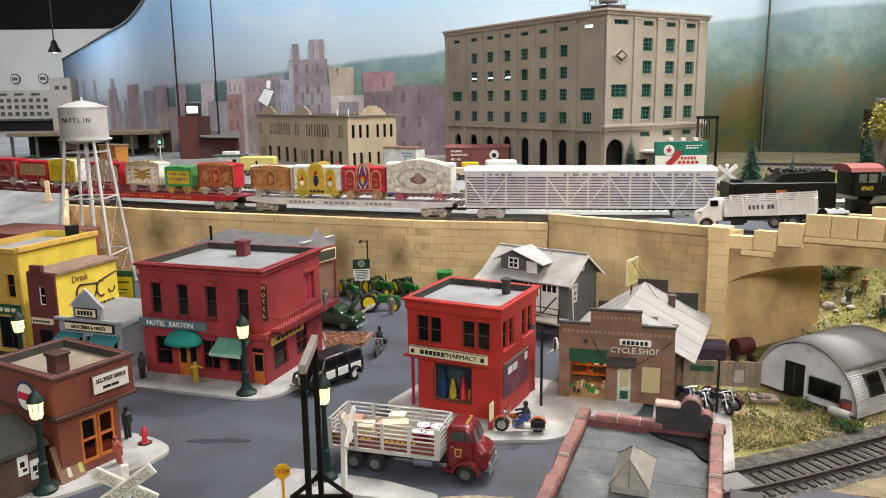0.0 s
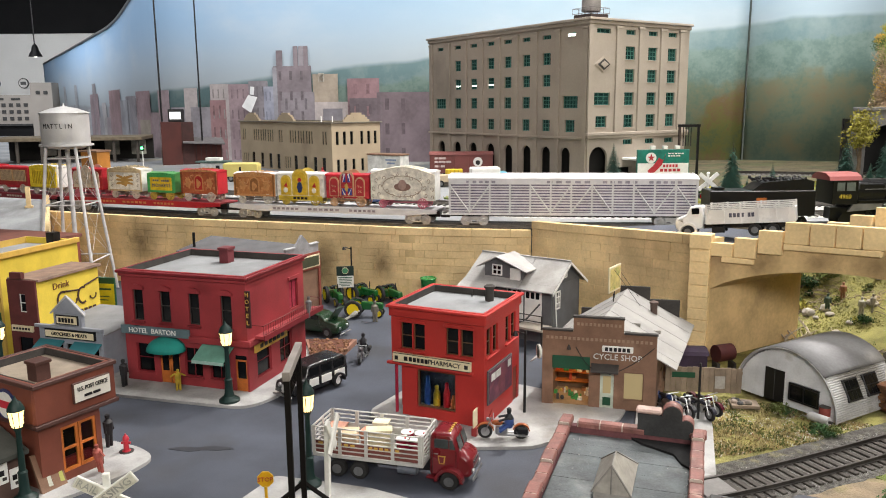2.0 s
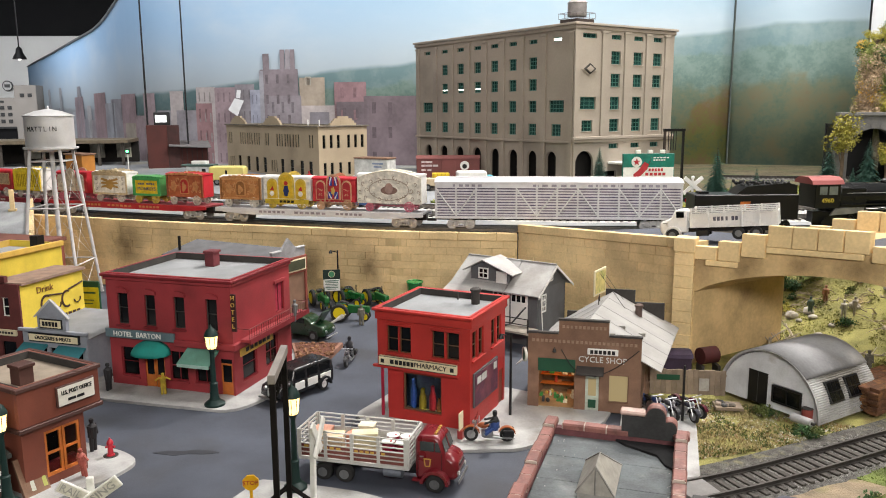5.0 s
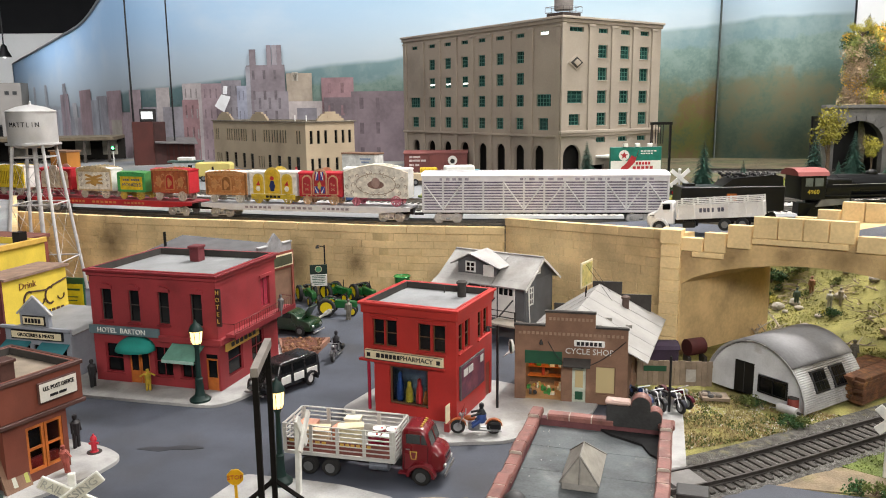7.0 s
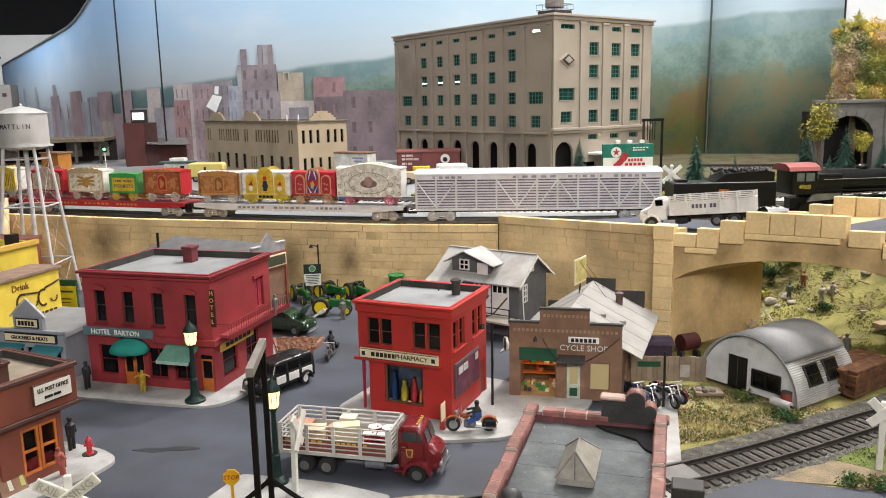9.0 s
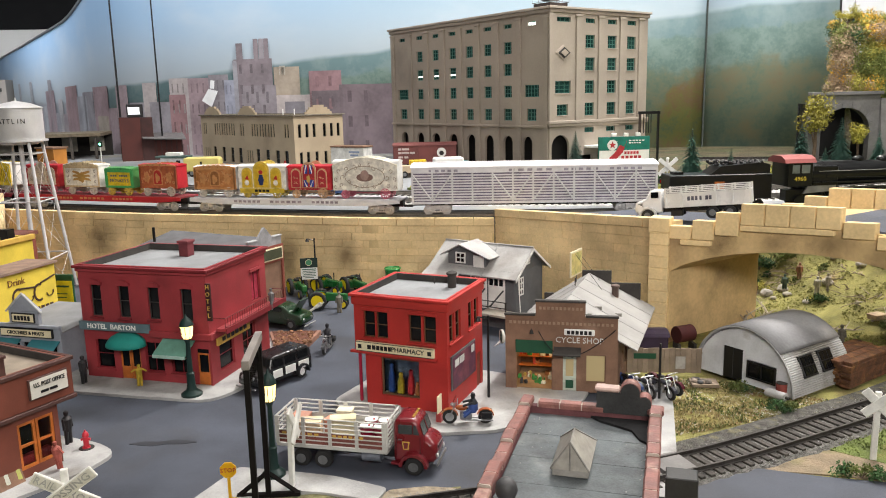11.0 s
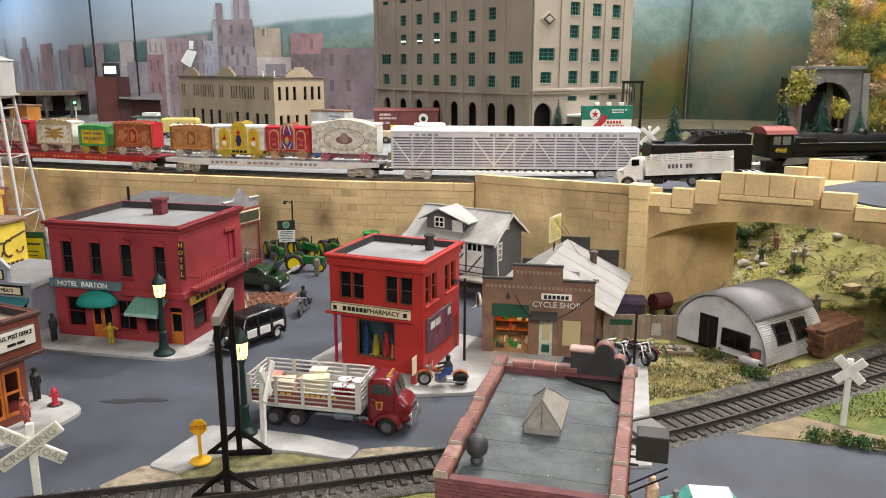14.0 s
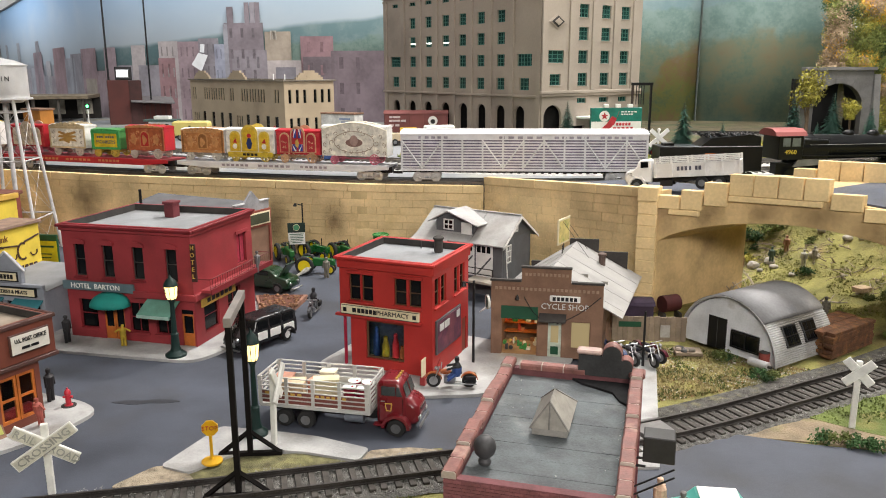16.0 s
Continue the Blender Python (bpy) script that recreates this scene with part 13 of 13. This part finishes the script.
scatter("grass_tufts", [(-0.155, 0.618), (-0.125, 0.650), (-0.07, 0.650), (-0.016, 0.630), (0.0, 0.628), (-0.10, 0.612)], 700, 0.0018, OLIVE, 0.0, "sparse green scatter beside the track", 6)
scatter("grass_tufts", [(-0.20, 0.55), (0.03, 0.575), (0.03, 0.50), (-0.2, 0.45)], 900, 0.0018, OLIVE, 0.0, "green scatter grass before the track", 7)
slab("sand_patch", rounded([(-0.222, 0.602), (-0.190, 0.640), (-0.160, 0.622), (-0.150, 0.606)], 0.010), -0.002, 0.0032, mat("sand", (0.36, 0.30, 0.22), 0.95, vary=0.35, scale=120, fine=1100, bump=0.9, depth=0.002, second=(0.22, 0.19, 0.14, 0.55)), "patch of tan sand beside the crossing", "ground")
slab("earth_strip", [(-0.18, 0.606), (-0.02, 0.624), (0.06, 0.637), (0.06, 0.652), (0.0, 0.648), (-0.016, 0.632), (-0.066, 0.652), (-0.128, 0.652), (-0.165, 0.624)], -0.002, 0.0026, mat("mossy earth", (0.145, 0.135, 0.065), 0.95, vary=0.45, scale=90, fine=900, bump=0.9, depth=0.002, second=(0.20, 0.19, 0.08, 0.52)), "strip of earth and moss beside the track", "ground")
slab("crossing_planks", [(0.250, 0.646), (0.282, 0.652), (0.272, 0.688), (0.240, 0.680)], 0.0, 0.0085, mat("grey crossing deck", (0.17, 0.165, 0.16), 0.85, vary=0.2, scale=60), "grey crossing deck between the rails", "crossing")

slab("verge_crossing", rounded([(0.425, 0.695), (0.475, 0.648), (0.75, 0.535), (0.95, 0.50), (0.95, 0.90), (0.64, 0.80), (0.55, 0.752)], 0.015), -0.003, 0.0008, GREEN_TURF, "green grassy verge beside the crossing", "ground")
slab("earth_verge", rounded([(0.258, 0.645), (0.335, 0.660), (0.397, 0.643), (0.475, 0.618), (0.70, 0.53), (0.72, 0.56), (0.48, 0.648), (0.43, 0.690), (0.38, 0.690), (0.30, 0.664)], 0.008), -0.003, 0.0005, DIRT, "strip of grey-brown earth between track and road", "ground")
scatter("grass_tufts", [(0.45, 0.69), (0.49, 0.655), (0.75, 0.56), (0.9, 0.6), (0.9, 0.85), (0.64, 0.79)], 2600, 0.0022, OLIVE, 0.0008, "dark green scatter on the crossing verge", 15)
def beside(points, off):
    """A line set off to one side of another."""
    out = []
    line = curve_through(points, 6)
    for i, p in enumerate(line):
        d = (Vector(line[min(i + 1, len(line) - 1)]) - Vector(line[max(i - 1, 0)])).normalized()
        out.append((p[0] - d.y * off, p[1] + d.x * off))
    return out


EAST_TRACK = [p for p in NEAR if 0.25 < p[0] < 0.8]
slab("gravel_patch", rounded([(-0.014, 0.632), (-0.006, 0.652), (0.03, 0.655), (0.058, 0.648), (0.03, 0.637)], 0.005), -0.002, 0.0030, bpy.data.materials["sand"], "patch of tan gravel beside the track", "ground")
slab("cinder_strip", beside(EAST_TRACK, 0.020) + beside(EAST_TRACK, 0.050)[::-1], -0.003, 0.0012, mat("cinders", (0.10, 0.095, 0.085), 0.95, vary=0.5, scale=120, fine=900, bump=1.0, depth=0.003, second=(0.17, 0.155, 0.10, 0.54)), "dark cinder strip beside the track", "ground")
scatter("ballast_stones", beside([p for p in NEAR if -0.3 < p[0] < 0.8], -0.032) + beside([p for p in NEAR if -0.3 < p[0] < 0.8], 0.034)[::-1], 5200, 0.0013, mat("ballast chips", (0.25, 0.245, 0.235), 0.9, island=0.6), 0.0032, "grey ballast stones strewn between the sleepers", 31, 0.5)
# brushwood strewn over the bank and piled against the bridge
def brushwood(label, spots, count, length, seed, spread=0.02):
    rng = random.Random(seed)
    bm = B()
    for i in range(count):
        x, y = rng.choice(spots)
        x, y = x + rng.uniform(-spread, spread), y + rng.uniform(-spread, spread) * 0.6
        q = Vector((x, y, lie(x, y) + 0.001))
        a, up, r = rng.uniform(0, 2 * math.pi), rng.uniform(0.05, 0.7), rng.uniform(0.0005, 0.0012)
        for j in range(5):
            step = length * rng.uniform(0.12, 0.3)
            e = q + Vector((math.cos(a) * step, math.sin(a) * step * 0.6, up * step))
            cyl(bm, q, e, r, r * 0.8, n=5)
            if rng.random() < 0.5:
                b = a + rng.choice((-0.9, 0.9))
                cyl(bm, e, e + Vector((math.cos(b), math.sin(b) * 0.6, up + 0.4)) * step * 0.8, r * 0.7, r * 0.25, n=4)
            q, a, up, r = e, a + rng.uniform(-0.6, 0.6), up - rng.uniform(0.0, 0.3), r * 0.8
    ob = solid("brushwood", bm, once("brushwood", lambda: mat("weathered twigs", (0.36, 0.29, 0.20), 0.9, vary=0.3, scale=80, island=0.5)), label, "brushwood")
    ob["kind"] = "stuff"


brushwood("bleached brushwood strewn over the grassy bank", ((0.663, 1.292), (0.673, 1.28), (0.687, 1.268), (0.692, 1.24), (0.707, 1.232), (0.714, 1.208), (0.719, 1.184), (0.727, 1.16), (0.659, 1.26), (0.707, 1.104), (0.72, 1.096), (0.72, 1.068), (0.72, 1.04)), 70, 0.034, 61)
brushwood("pile of grey brushwood heaped against the bridge", ((0.486, 1.192), (0.519, 1.216), (0.551, 1.236), (0.576, 1.244), (0.6, 1.248), (0.617, 1.252), (0.524, 1.192)), 60, 0.055, 62, 0.025)
for i, (x, y) in enumerate(((0.654, 1.296), (0.661, 1.292), (0.646, 1.284), (0.627, 1.276))):
    bush(x, y, lie(x, y) - 0.002, 0.016 - 0.002 * i, DARKG, "dark green bush under the bridge arch", 300 + i)
for i, (x, y) in enumerate(((0.694, 1.016), (0.704, 1), (0.717, 1.008))):
    bush(x, y, lie(x, y) - 0.002, 0.012, OLIVE, "olive bush low on the grassy bank", 320 + i)
# upper level greenery
# ground slab added to imitate the brown painted foot of the backdrop
slab("woodland_floor", [(0.62, 2.10), (0.95, 1.98), (1.5, 2.02), (1.95, 2.1), (1.95, 2.75), (1.66, 2.86), (1.24, 3.04), (0.80, 3.06), (0.85, 2.5)], DECK - 0.01, DECK + 0.0025, mat("backdrop foot brown", (0.10, 0.083, 0.048), 0.95, vary=0.4, scale=14, fine=200, bump=0.8, depth=0.004, second=(0.08, 0.085, 0.04, 0.5)), "brown and olive ground added to imitate the backdrop's painted foot", "ground")
GREENS = [(0.03, 1.86), (0.20, 1.72), (0.45, 1.69), (0.75, 1.68), (1.05, 1.74), (1.5, 1.86), (1.5, 2.2), (1.1, 2.15), (0.8, 2.05), (0.62, 1.96), (0.45, 2.0), (0.30, 2.02), (0.16, 1.96)]
slab("verge", rounded(GREENS, 0.03), DECK - 0.01, DECK + 0.004, GREEN_TURF, "yellow-green verge beside the upper tracks", "ground")
scatter("grass_tufts", GREENS, 4200, 0.006, LIME, DECK + 0.003, "yellow-green scatter on the upper verge", 8)
rng = random.Random(21)
for i in range(34):
    t = rng.random()
    x = 0.38 + 1.0 * t
    y = (1.73 if i % 2 else 1.82) + 0.14 * max(0, t - 0.45) + rng.uniform(-0.03, 0.05)
    bush(x, y, DECK + 0.003, rng.uniform(0.014, 0.030), rng.choice((OLIVE, DARKG, OLIVE, LIME)), "olive green scatter bush on the upper verge", 100 + i)
for i, (x, y, a, l) in enumerate(((0.06, 1.90, -8, 0.16), (0.12, 1.86, -20, 0.12), (0.20, 1.80, 12, 0.12), (0.27, 1.86, -10, 0.10), (0.10, 1.93, 4, 0.14), (0.34, 1.80, 25, 0.09))):
    b = thing("dead_branch", pose(x, y, DECK + 0.006, 0, 0, a), "bleached rail of a rustic branch fence", "branch", "rustic fence rails")
    q = Vector((0, 0, 0.004))
    limb = B()
    for _ in range(6):
        nn = q + Vector((l / 6, rng.uniform(-0.004, 0.004), rng.uniform(-0.003, 0.004)))
        cyl(limb, q, nn, 0.0022, n=6)
        q = nn
    part("limb", limb, once("deadwood", lambda: mat("bleached rail", (0.40, 0.33, 0.24), 0.9, vary=0.2, scale=80)), b)
slab("verge_west", rounded([(-0.27, 1.95), (-0.17, 1.885), (-0.12, 1.92), (-0.20, 2.03)], 0.02), DECK - 0.01, DECK + 0.003, GREEN_TURF, "small grass patch in the yard", "ground")
yard_clutter()
